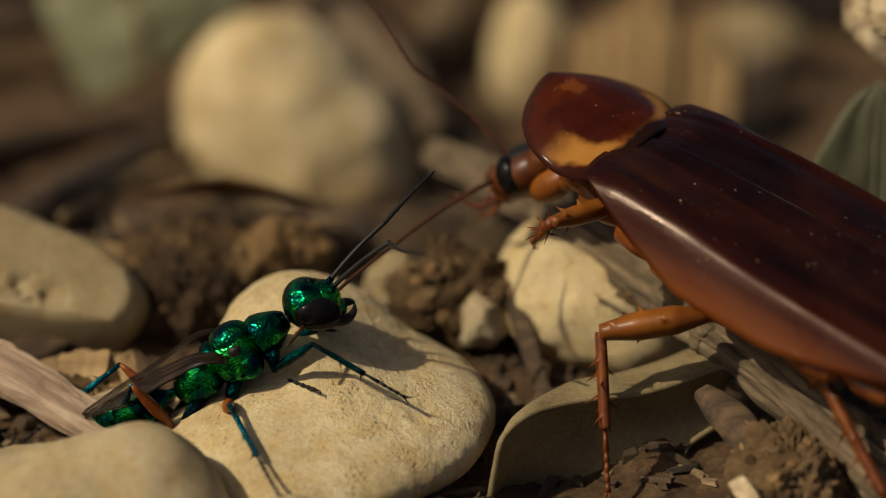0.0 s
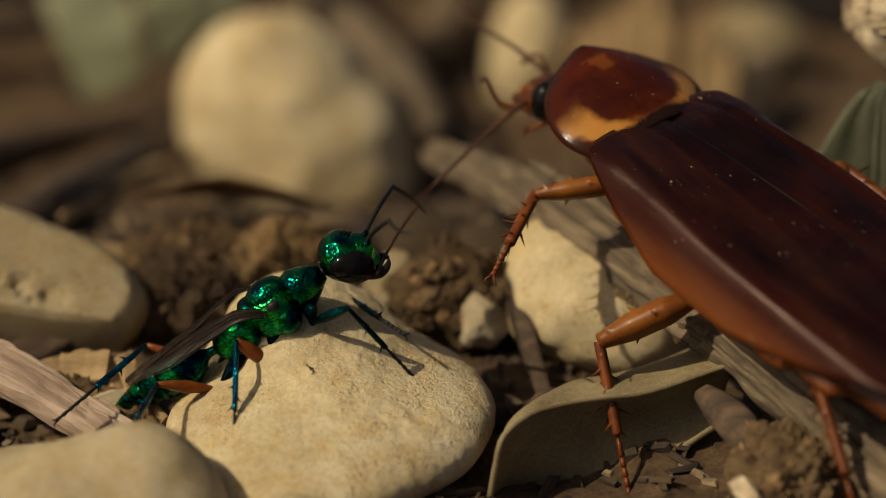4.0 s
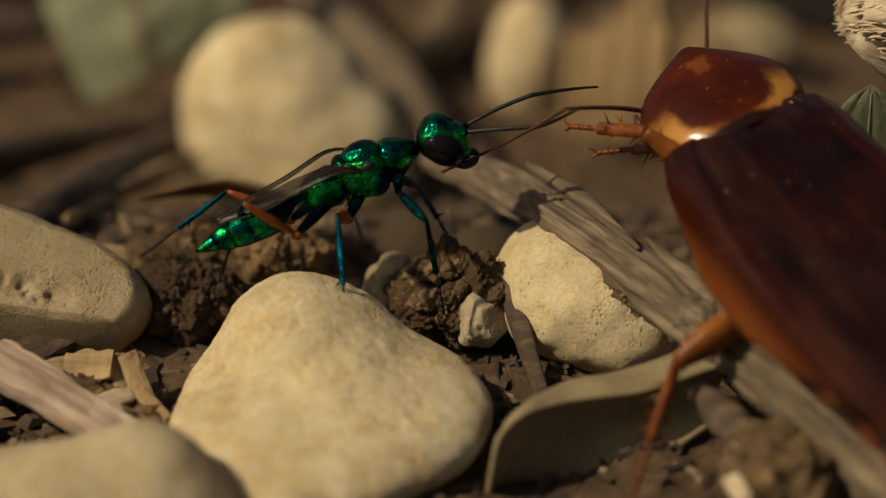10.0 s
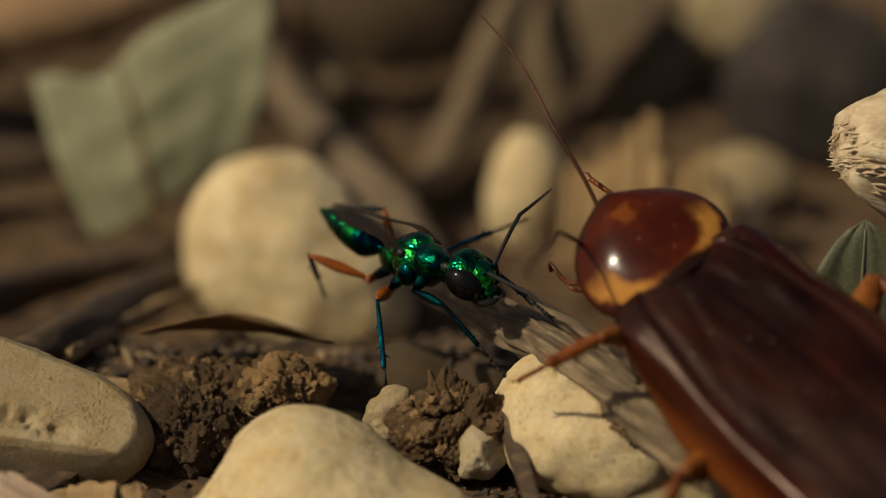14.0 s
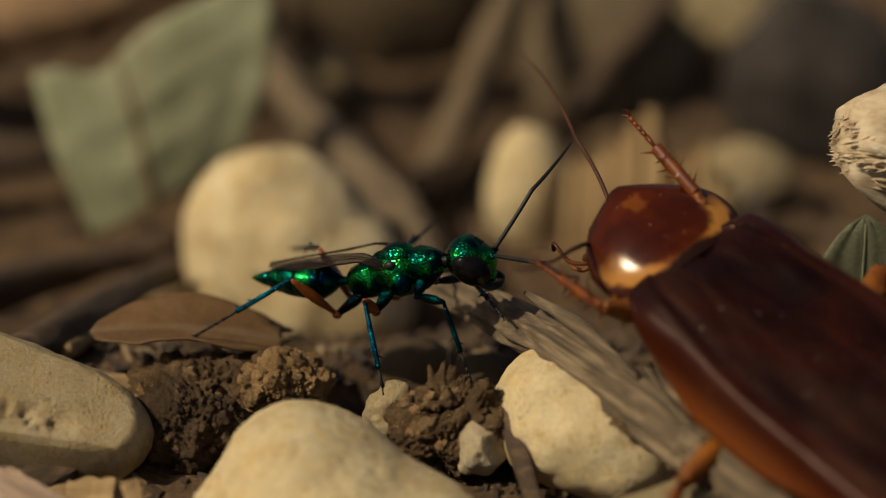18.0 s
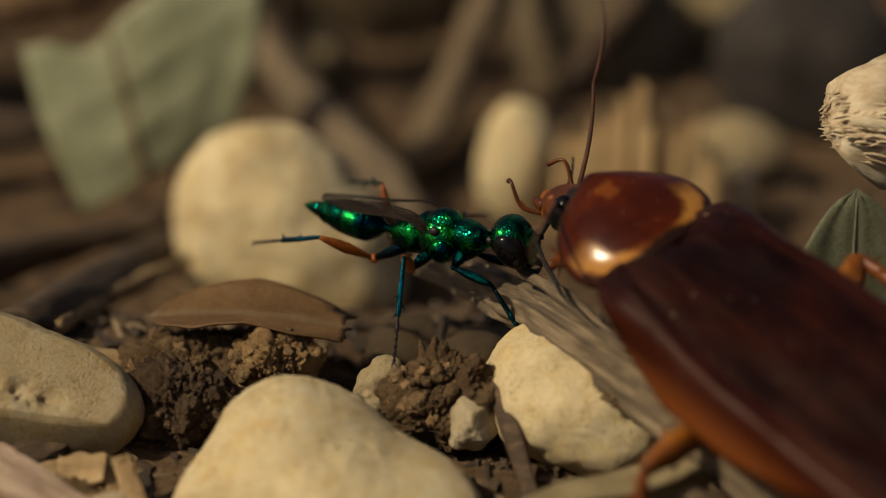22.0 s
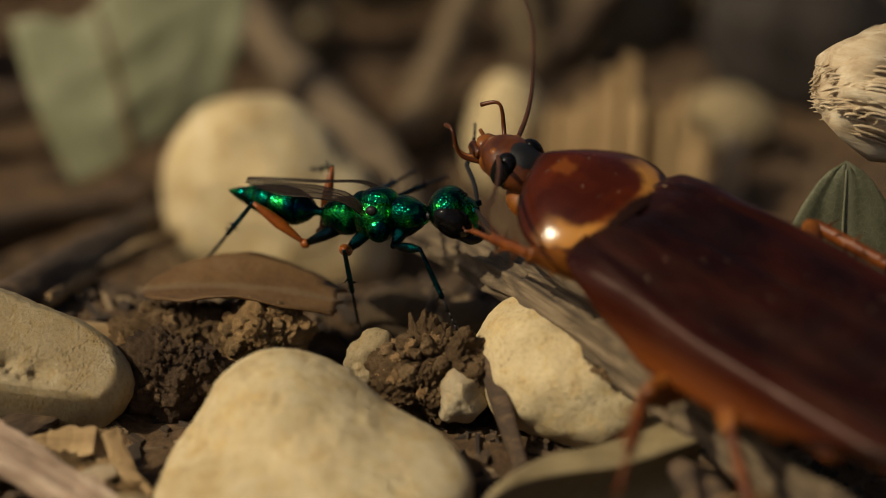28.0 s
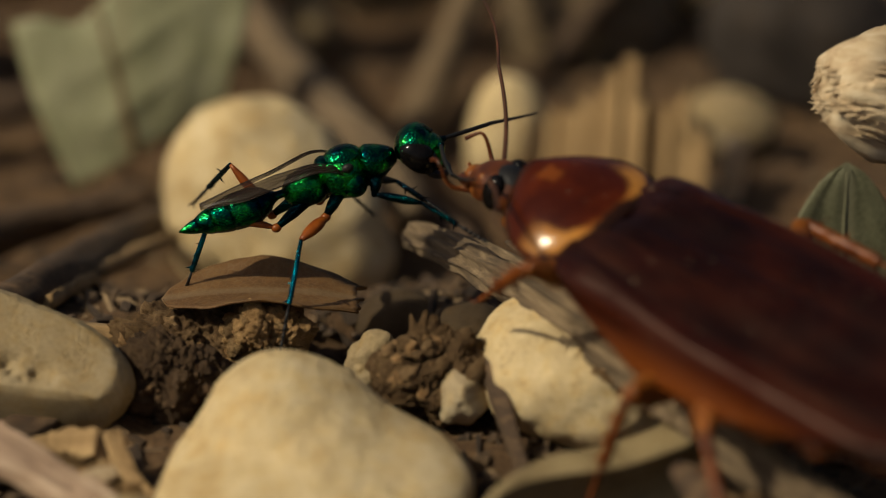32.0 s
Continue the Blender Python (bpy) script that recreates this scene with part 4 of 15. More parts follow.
def curled_leaf():
    rim = [(2.02, -24.53, -3.57), (2.45, -24.53, 0.26), (3.19, -23.91, 2.40), (5.95, -21.99, 2.71), (9.67, -21.35, 2.81), (14.26, -19.65, 3.46)]
    low = [(2.76, -22.62, -5.48), (3.83, -21.99, -5.48), (5.95, -22.20, -5.27), (8.56, -21.72, -2.82), (11.17, -20.86, -1.11), (13.83, -20.07, 0.49)]
    n = 40
    a, b = smooth_path(rim, n), smooth_path(low, n)

    def f(u, v):
        i = min(n, round(u * n))
        back = 6.4 * max(0.0, u - 0.3) * (1 - 0.5 * max(0.0, u - 0.7))
        if v < 0.25:
            k = 1 - v / 0.25
            q = a[i] + Vector((0.1 * k, back * k, 0.12 * k * (1 - k) * back - 0.1 * k * k * back))
        else:
            k = (v - 0.25) / 0.75
            q = a[i].lerp(b[i], k) + Vector((0, 0.9 * math.sin(math.pi * k), -0.3 * math.sin(math.pi * k)))
        return q + Vector((0, 0, 0.14 * noise.noise(Vector((u * 9, v * 6, 2)))))

    ob = mesh_ob("curled_leaf", sheet(n, 24, f, 0.2), M_LEAF_C)
    tagged(ob, "curled grey-tan dry leaf with a pale rim", "leaf")
    part("leaf_rim", tube([p + Vector((0, -0.1, 0)) for p in b[16:]], [0.16] * (n - 15), 8, 0.3), M_LEAF_C, ob, "pale torn lower leaf edge")
    part("leaf_rim", tube([p + Vector((0, -0.05, 0.02 + 0.14 * noise.noise(Vector((i / n * 9, 1.5, 2))))) for i, p in enumerate(a)], [0.17] * (n + 1), 8, 0.3), M_LEAF_C, ob, "pale thickened leaf edge")


curled_leaf()


# ---- fine litter, too small to count ----
def litter():
    rng = random.Random(9)
    verts, faces = [], []
    for k in range(5200):
        if k < 3800:
            x, y = rng.uniform(-45, 45), rng.uniform(-40, 90)
        else:
            x, y = rng.gauss(0, 16), rng.gauss(-4, 14)
        long = rng.random() < 0.45
        L = rng.uniform(0.6, 3.2) if long else rng.uniform(0.25, 1.1)
        W = L * (rng.uniform(0.12, 0.3) if long else rng.uniform(0.6, 1.0))
        T = min(W, L) * rng.uniform(0.3, 0.9)
        p = Vector((x, y, 0))
        fall = max(0.0, min(1.0, (y - 2) / 27))
        z = -0.8 + 1.3 * noise.noise(p * 0.09) + 0.7 * fbm(p, 0.35, 4) - 10.2 * fall * fall * (3 - 2 * fall) - shade_pit(x, y)
        m = P(x, y, z, rng.uniform(-25, 25), rng.uniform(-25, 25), rng.uniform(0, 360))
        base = len(verts)
        for sx, sy, sz in ((-1, -1, -1), (1, -0.8, -1), (0.8, 1, -1), (-1, 0.7, -1), (-0.8, -0.7, 1), (0.7, -0.6, 0.8), (0.6, 0.8, 1), (-0.7, 0.6, 0.7)):
            j = 1 + 0.3 * rng.uniform(-1, 1)
            verts.append(m @ Vector((sx * L / 2 * j * MM, sy * W / 2 * j * MM, sz * T / 2 * MM)))
        for q in ((0, 3, 2, 1), (4, 5, 6, 7), (0, 1, 5, 4), (1, 2, 6, 5), (2, 3, 7, 6), (3, 0, 4, 7)):
            faces.append(tuple(base + i for i in q))
    me = bpy.data.meshes.new("litter")
    me.from_pydata(verts, [], faces)
    me.materials.append(M_LITTER)
    tagged(new("litter", me), "brown crumbs of bark, grit and broken stems on soil", "litter", kind="stuff")


def litter_mat():
    m, nt, b = mat_base("mixed_litter", 0.9)
    geo = nt.nodes.new("ShaderNodeNewGeometry")
    col = ramp(nt, geo.outputs["Random Per Island"], ((0.0, (0.02, 0.012, 0.007)), (0.5, (0.055, 0.033, 0.017)), (0.85, (0.12, 0.075, 0.038)), (1.0, (0.26, 0.18, 0.10)))).outputs[0]
    fine = noise_of(nt, coords(nt), 0.35, 6, 0.7)
    col = mixed(nt, 0.6, col, ramp(nt, fine.outputs[0], ((0.3, (0.5, 0.48, 0.45)), (0.6, (1.1, 1.08, 1.0)))).outputs[0], "MULTIPLY")
    nt.links.new(col, b.inputs["Base Color"])
    bump(nt, b, fine.outputs[0], 0.6, 0.15)
    return m


M_LITTER = litter_mat()
litter()


# ---- what moves ----
MOVING = {}
def limb(length, radii, squash=1.0, sides=10, bow=0.0, steps=10):
    """A leg piece along x from 0 to length."""
    pts = [(length * i / steps, 0, bow * math.sin(math.pi * i / steps)) for i in range(steps + 1)]
    return tube(pts, lerp_list(radii, steps), sides, squash=squash)


def spined(bm, length, n, size, start=0.15, lean=0.6):
    """Draws n spines out of a limb's skin."""
    for i in range(n):
        f = start + (0.95 - start) * i / max(1, n - 1)
        a = math.pi * (0.25 + 1.5 * ((i * 0.618) % 1.0))
        out = Vector((0, math.cos(a), math.sin(a)))
        face = max((q for q in bm.faces if len(q.verts) == 4), key=lambda q: Vector((0, *q.calc_center_median().yz)).normalized().dot(out) - 6 * abs(q.calc_center_median().x / MM / length - f))
        c = face.calc_center_median()
        poked = bmesh.ops.poke(bm, faces=[face])
        poked["verts"][0].co = c + Vector((lean, out.y, out.z)).normalized() * size * MM
    return bm


def tarsus(length, r, segs=5):
    pieces = []
    x = 0.0
    for i in range(segs):
        seg_len = length * (0.36 if i == 0 else 0.64 / (segs - 1))
        pieces.append(tube([(x, 0, 0), (x + seg_len * 0.5, 0, 0), (x + seg_len * 0.97, 0, 0)], [r * 0.7, r * 0.9, r * 1.15], 8))
        x += seg_len * 0.98
    for s in (1, -1):
        pieces.append(tube([(x - 0.05, 0, 0), (x + r * 2.5, s * r * 1.6, r * 0.3), (x + r * 3.6, s * r * 2.2, -r * 1.6)], [r * 0.6, r * 0.4, 0.01], 6))
    return joined(*pieces)


def leg(owner, key, name, coxa_bm, coxa_mat, femur_bm, femur_mat, tibia_bm, tibia_mat, tarsus_bm, tarsus_mat, femur_label=""):
    base = part(name, coxa_bm, coxa_mat, owner)
    for piece, bm, m, lab in (("femur", femur_bm, femur_mat, femur_label), ("tibia", tibia_bm, tibia_mat, ""), ("tarsus", tarsus_bm, tarsus_mat, "")):
        MOVING[key + "_" + piece] = part(piece, bm, m, base, lab)


ROACH_SIZE = 0.78


def wasp():
    w = tagged(empty("jewel_wasp"), "slender metallic green wasp with orange thighs and smoky folded wings", "wasp")
    MOVING["wasp"] = w
    # thorax in its sclerites
    part("propodeum", loft([(-0.25, -0.1, 0.3, 0.3), (-0.05, -0.1, 0.6, 0.62), (0.3, -0.1, 0.88, 0.92), (1.0, -0.08, 1.02, 1.06), (1.6, -0.05, 1.04, 1.08), (1.95, -0.05, 0.9, 0.92), (2.15, -0.05, 0.6, 0.65), (2.5, 0, 0.5, 0.55)], 24, 2.4), M_GREEN_S, w)
    part("mesothorax", loft([(1.95, 0, 0.45, 0.5), (2.1, 0.0, 0.85, 0.9), (2.5, 0.0, 1.2, 1.24), (3.2, 0.0, 1.36, 1.42), (3.8, 0.0, 1.3, 1.38), (4.25, 0.05, 1.02, 1.1), (4.5, 0.1, 0.6, 0.62)], 24, 2.1), M_GREEN, w)
    part("scutum", ellipsoid((3.5, 0, 0.95), (1.15, 0.95, 0.72)), M_GREEN, w)
    part("scutellum", ellipsoid((2.35, 0, 0.95), (0.5, 0.75, 0.42)), M_GREEN_S, w)
    part("pronotum", loft([(4.3, 0.25, 0.45, 0.5), (4.5, 0.25, 0.92, 0.86), (4.9, 0.26, 1.06, 0.96), (5.3, 0.24, 0.98, 0.88), (5.7, 0.2, 0.82, 0.76), (6.1, 0.15, 0.66, 0.62), (6.4, 0.12, 0.4, 0.42)], 22, 2.1), M_GREEN, w)
    part("throat_plate", loft([(4.3, -0.75, 0.3, 0.35), (4.7, -0.72, 0.62, 0.6), (5.3, -0.5, 0.6, 0.55), (6.0, -0.2, 0.4, 0.4)], 16), M_BLUE, w)
    part("neck", loft([(6.0, 0.1, 0.32, 0.32), (6.5, 0.1, 0.26, 0.26), (7.0, 0.1, 0.3, 0.3)], 12), M_BLACK, w)
    for s in (1, -1):
        part("tegula", ellipsoid((3.6, 1.15 * s, 0.75), (0.36, 0.25, 0.28), 2), M_BLACK, w)
        part("side_plate", ellipsoid((3.7, 0.95 * s, -0.45), (0.75, 0.55, 0.75)), M_GREEN_S, w)

        def blade(u, v, s=s):
            # hinged at the origin, lying back along -x, roofed over the abdomen
            x = 0.3 - 8.2 * u
            wide = 0.32 + 0.84 * math.sin(math.pi * min(1, 0.10 + 0.62 * u)) ** 0.9 * (1 - max(0, u - 0.7) * 2.9) ** 0.8
            inner = 0.65 - 0.8 * min(1, u * 2.2)
            y = inner + wide * v
            z = 0.60 - 0.62 * u - 0.85 * max(0.0, 1 - u / 0.22) ** 2 - (0.2 * v + 0.8 * v * v) * wide * 0.30 * (1 - 0.25 * u) + 0.05 * math.sin(9 * v + u * 5) * u
            return (x, s * y, z + (0.08 if s > 0 else 0.0))

        wing = part("wing", sheet(26, 12, blade, 0.03), M_WING, w, "smoky brown membranous wing")
        MOVING["wasp_wing_right" if s < 0 else "wasp_wing_left"] = wing
        for k, (v0, v1, span) in enumerate(((0.97, 0.93, 0.8), (0.75, 0.62, 0.55), (0.45, 0.3, 0.7), (0.55, 0.8, 0.62), (0.15, 0.08, 0.5))):
            pts = [Vector(blade(0.02 + span * f, v0 + (v1 - v0) * f + 0.05 * math.sin(5 * f + k) * f)) + Vector((0, 0, 0.03)) for f in [i / 12 for i in range(13)]]
            part("vein", tube(pts, [(0.05 if k == 0 else 0.026) * (1 - 0.05 * i) for i in range(13)], 5), M_VEIN, wing)
    # abdomen: a short stalk and overlapping rings
    ab = part("abdomen", loft([(0.3, 0, 0.22, 0.22), (-0.1, 0, 0.26, 0.26), (-0.7, 0.0, 0.28, 0.28), (-1.0, 0.0, 0.42, 0.42), (-1.35, -0.03, 0.74, 0.76), (-1.8, -0.05, 1.0, 1.04), (-2.3, -0.08, 1.12, 1.18)], 24), M_GREEN_S, w)
    MOVING["wasp_abdomen"] = ab
    rings = [(-2.0, -4.0, 1.16, 1.14), (-3.85, -5.3, 1.13, 0.86), (-5.2, -6.3, 0.88, 0.52), (-6.2, -7.6, 0.54, 0.05)]
    for a, b, ra, rb in rings:
        sec = []
        for i in range(7):
            f = i / 6
            r = (ra * (1 - f) + rb * f) + 0.06 * math.sin(math.pi * f)
            sec.append((a + (b - a) * f, -0.08 + 0.02 * f, r * (1.0 if i else 0.93), r * 1.04 * (1.0 if i else 0.93)))
        part("tergite", loft(sec, 24), M_GREEN_S, ab)
    for ob in (ab, *ab.children):
        ob.data.transform(Matrix.Diagonal((0.85, 0.86, 0.86, 1)))
    # head
    hd = part("head", joined(ellipsoid((-0.1, 0, 0.1), (0.95, 1.15, 1.02), 4), ellipsoid((0.5, 0, 0.0), (0.8, 0.85, 0.85), 3)), M_GREEN, w)
    MOVING["wasp_head"] = hd
    for s in (1, -1):
        part("eye", ellipsoid((0.22, 0.82 * s, -0.1), (0.96, 0.56, 0.70), 4, (0, 22, 0)), M_EYE, hd, "black glossy compound eye")
        part("mandible", tube(smooth_path([(0.6, 0.62 * s, -0.66), (1.15, 0.7 * s, -0.78), (1.55, 0.45 * s, -0.72), (1.7, 0.05 * s, -0.62)], 12), lerp_list([0.24, 0.22, 0.15, 0.04], 12), 10), M_BLACK, hd, "curved dark jaw")
        part("scape", tube([(0.85, 0.33 * s, 0.35), (1.0, 0.35 * s, 0.5), (1.2, 0.36 * s, 0.62)], [0.13, 0.16, 0.12], 10), M_BLUE, hd)
    for k in range(3):
        part("ocellus", ellipsoid((0.45 - 0.16 * k, 0, 0.98 + 0.05 * k), (0.1, 0.1, 0.07), 2), M_EYE, hd)
    part("clypeus", ellipsoid((1.12, 0, -0.55), (0.28, 0.5, 0.35), 3), M_GREEN_S, hd)
    HEAD_SIZE = 1.24
    for ob in (hd, *hd.children):
        ob.data.transform(Matrix.Scale(HEAD_SIZE, 4))
    for key in ("a", "b"):
        beads = [0.115 + 0.014 * (i % 2) for i in range(21)]
        base = tube([(4.0 * i / 20, 0, 0.12 * math.sin(math.pi * i / 20)) for i in range(21)], beads, 8)
        MOVING["wasp_antenna_" + key] = part("antenna", base, M_BLACK, hd, "thin black ringed antenna")
        tip = tube([(4.0 * i / 20, 0.25 * (i / 20) ** 2, -0.5 * (i / 20) ** 2 * (1 if key == "a" else -1)) for i in range(21)], [0.113 * (1 - 0.5 * i / 20) + 0.012 * (i % 2) for i in range(21)], 8)
        MOVING["wasp_antenna_tip_" + key] = part("antenna_tip", tip, M_BLACK, hd, "thin black curling antenna end")
    for s, side in ((-1, "right"), (1, "left")):
        for name, hip, root, l1, l2, fr, fm, lab in (
            ("front_leg", (4.6, 1.1, -1.3), (5.0, 0.6, -0.6), 2.7, 5.2, (0.13, 0.26, 0.28, 0.13), M_BLUE, ""),
            ("middle_leg", (1.6, 1.15, -1.7), (2.7, 0.7, -0.8), 2.2, 6.9, (0.2, 0.4, 0.36, 0.15), M_ORANGE, "bright orange thigh"),
            ("hind_leg", (-1.2, 0.9, -1.5), (1.0, 0.5, -0.6), 3.7, 6.9, (0.12, 0.25, 0.37, 0.3, 0.12), M_ORANGE, "thick orange thigh")):
            h, r = Vector((hip[0], hip[1] * s, hip[2])), Vector((root[0], root[1] * s, root[2]))
            coxa = joined(tube([r, r.lerp(h, 0.5), h], [0.38, 0.34, 0.17], 10), ellipsoid(tuple(h), (0.19, 0.19, 0.19), 2))
            if name != "front_leg":
                part("trochanter", ellipsoid(tuple(h), (0.3, 0.27, 0.27), 3), M_ORANGE, w, "orange ring at the root of the thigh")
            shin, foot = l2 * 0.56, l2 * 0.44
            tib = spined(limb(shin, (0.12, 0.155, 0.17, 0.16), 0.9, 10, 0, 30), shin, 5, 0.38, 0.4)
            leg(w, name + "_" + side, name, coxa, M_BLUE, limb(l1, fr, 0.85, 12), fm, tib, M_BLUE if name == "front_leg" else M_SHIN, tarsus(foot, 0.095), M_BLACK, lab)


def roach():
    r = tagged(empty("cockroach"), "large red-brown cockroach with a yellow-banded shield and glossy wing cases", "cockroach")
    MOVING["roach"] = r

    def shield(u, v):
        x = -0.3 + 8.5 * u
        half = 5.6 * (max(0.0, 1 - ((u - 0.36) / 0.66) ** 2 if u > 0.36 else 1 - 0.42 * ((0.36 - u) / 0.36) ** 2)) ** 0.62
        y = (2 * v - 1) * half
        rim = (abs(2 * v - 1)) ** 2.2
        z = 1.15 - 2.0 * rim * (0.55 + 0.45 * (half / 5.35)) - 1.9 * max(0, u - 0.45) ** 1.7 - 0.5 * max(0, 0.18 - u)
        return (x + 0.15 * rim, y, z)

    MOVING["roach_pronotum"] = part("pronotum", sheet(36, 36, shield, 0.22), M_PRONOTUM, r, "yellow-banded red-brown shield")
    body = part("abdomen", loft([(4.5, -1.4, 2.2, 1.4), (2.5, -1.7, 3.4, 1.9), (-2, -1.9, 4.8, 2.2), (-9, -2.2, 5.9, 2.4), (-18, -2.3, 6.1, 2.2), (-27, -2.1, 5.2, 1.8), (-32, -1.8, 3.4, 1.1), (-34.5, -1.6, 0.9, 0.5)], 28), M_RUST, r)
    under = part("thorax_underside", joined(ellipsoid((3.0, 1.5, -2.7), (2.3, 1.7, 1.5), 3), ellipsoid((3.0, -1.5, -2.7), (2.3, 1.7, 1.5), 3), ellipsoid((0.2, 2.3, -3.0), (2.4, 1.9, 1.5), 3), ellipsoid((0.2, -2.3, -3.0), (2.4, 1.9, 1.5), 3)), M_AMBER, r, "amber underside of the thorax")
    part("neck_fold", ellipsoid((4.6, 0, -1.6), (1.6, 2.6, 1.2), 3), M_AMBER, under)
    for i in range(8):
        x = -2.5 - 3.5 * i
        w = 5.9 * math.sin(math.pi * (0.36 + 0.075 * i)) ** 0.7
        m = (1.35 + 0.16 * min(i, 5)) * math.sin(math.pi * min(1.0, max(0.0, (i + 0.4) / 7.4))) ** 0.6
        part("abdomen_ring", loft([(x, -2.3, w * 0.98 + m, 2.1 - 0.11 * i), (x - 1.5, -2.35, w * 1.02 + m, 2.2 - 0.11 * i), (x - 2.9, -2.35, w + m, 2.12 - 0.11 * i), (x - 3.3, -2.3, w * 0.93 + m, 1.9 - 0.11 * i)], 28), M_ABDOMEN, body, "orange-brown ring of the abdomen")
    for s in (1, -1):
        def case(u, v, s=s):
            x = 0.9 - 40.0 * u
            outer = 7.75 * (0.60 + 0.40 * (u / 0.24) ** 0.42) if u < 0.24 else 7.75 * (1 - 0.95 * ((u - 0.24) / 0.77) ** 2.0) ** 0.75
            outer *= 1 + 0.07 * min(1.0, max(0.0, (u - 0.16) / 0.25))
            inner = -1.3 * math.sin(math.pi * min(1, u * 1.1)) * (1 if s > 0 else 0.6)
            y = inner + (outer - inner) * v
            # nearly flat field, rolled down steeply along the outer rim
            f = max(0.0, y / 7.75)
            bend = 0.2 - 0.1 * min(1.0, max(0.0, (u - 0.14) / 0.2))
            k = min(1.0, max(0.0, (f - 0.86 + bend) / bend))
            drop = 0.55 * f * f + 7.75 * 1.45 * (bend * (k ** 3 - 0.5 * k ** 4) + max(0.0, f - 0.86))
            z = 1.1 - 0.5 * u - drop - 1.0 * max(0, 0.07 - u) * 7 + (0.14 if s > 0 else 0.0)
            # shoulder groove with a raised outer field, and the curved furrow of the inner field
            z -= 0.10 * math.exp(-((v - 0.60 - 0.25 * u) / 0.085) ** 2) * math.exp(-((u - 0.1) / 0.3) ** 2)
            z += 0.09 * math.exp(-((v - 0.66 - 0.32 * u) / 0.05) ** 2) * math.exp(-((u - 0.13) / 0.2) ** 2)
            z += 0.09 * math.exp(-((v - 0.80) / 0.12) ** 2) * math.exp(-((u - 0.1) / 0.4) ** 2)
            z += 0.24 * math.exp(-((v - 0.60) / 0.17) ** 2) * math.exp(-((u - 0.14) / 0.11) ** 2)
            z -= 0.06 * math.exp(-((v - 0.14 - 1.5 * u) / 0.06) ** 2) * max(0.0, 1 - u / 0.35)
            z += 0.05 * noise.noise(Vector((u * 9, v * 7, 3 + s)))
            return (x, s * y, z)

        tg = part("wing_case", sheet(90, 44, case, 0.12), M_TEGMEN, r, "glossy dark red-brown wing case")
        for k in range(6):
            pts = [Vector(case(0.02 + 0.9 * f, min(0.97, 0.2 + 0.02 * k + (0.1 + 0.11 * k) * f ** 0.6))) + Vector((0, 0, 0.03)) for f in [i / 24 for i in range(25)]]
            part("vein", tube(pts, [0.035 - 0.0007 * i for i in range(25)], 6), M_TEGMEN, tg)
        part("cercus", tube(smooth_path([(-32, 1.6 * s, -1.6), (-36, 3.2 * s, -1.4), (-39, 4.4 * s, -1.2)], 10), lerp_list([0.4, 0.5, 0.1], 10), 8), M_RUST, r)
    # head, hung under the front of the shield
    hd = part("head", joined(ellipsoid((0.2, 0, 0), (2.3, 1.75, 1.35), 4), ellipsoid((1.7, 0, -0.25), (1.1, 1.1, 0.95), 3), ellipsoid((-1.6, 0, 0.0), (1.6, 1.2, 1.0), 3)), M_RUST, r)
    MOVING["roach_head"] = hd
    for s in (1, -1):
        part("eye", ellipsoid((0.1, 1.22 * s, 0.35), (0.78, 0.62, 1.1), 4, (20 * s, 0, 0)), M_EYE, hd, "black kidney-shaped eye")
        part("antenna_socket", ellipsoid((1.15, 0.9 * s, 0.65), (0.4, 0.36, 0.36), 2), M_AMBER, hd)
        part("mandible", tube(smooth_path([(2.2, 0.75 * s, -0.3), (3.0, 0.6 * s, -0.4), (3.3, 0.1 * s, -0.45)], 8), lerp_list([0.4, 0.32, 0.08], 8), 8), M_RUST, hd)
        part("palp", tube(smooth_path([(1.9, 1.0 * s, -0.6), (2.9, 1.9 * s, -0.2), (3.7, 2.0 * s, 1.1), (4.6, 1.5 * s, 0.6)], 14), lerp_list([0.13, 0.14, 0.1, 0.15], 14), 8), M_RUST, hd)
        part("palp", tube(smooth_path([(2.3, 0.5 * s, -0.7), (3.2, 1.0 * s, -1.0), (4.0, 1.1 * s, -0.7)], 10), lerp_list([0.12, 0.14, 0.12], 10), 8), M_AMBER, hd)
    part("crown", ellipsoid((-0.1, 0, 0.48), (1.5, 1.25, 0.98), 3), M_BLACK, hd, "blackish crown between the eyes")
    for s in (1, -1):
        part("ocellus", ellipsoid((0.95, 0.62 * s, 0.95), (0.26, 0.24, 0.16), 2), M_PALE, hd, "pale spot beside the antenna")
        part("cheek", ellipsoid((1.35, 1.0 * s, -0.35), (0.7, 0.4, 0.6), 3), M_AMBER, hd)
    part("clypeus", ellipsoid((1.95, 0, 0.2), (0.55, 0.75, 0.45), 3), M_PALE, hd, "pale plate above the mouth")
    part("labrum", ellipsoid((2.5, 0, -0.1), (0.6, 0.7, 0.45), 3), M_AMBER, hd)
    part("neck_skin", tube(smooth_path([(-0.6, 0, -0.2), (-1.8, 0, -0.4), (-2.9, 0, -0.9)], 10), lerp_list([0.95, 0.75, 0.7], 10), 14), M_BLACK, hd, "dark neck skin behind the head")
    part("throat", joined(ellipsoid((-1.9, 0.7, -1.3), (1.7, 1.0, 0.9), 3), ellipsoid((-1.9, -0.7, -1.3), (1.7, 1.0, 0.9), 3), ellipsoid((-3.2, 0, -1.5), (1.3, 1.5, 0.8), 3)), M_AMBER, hd, "amber throat folds")
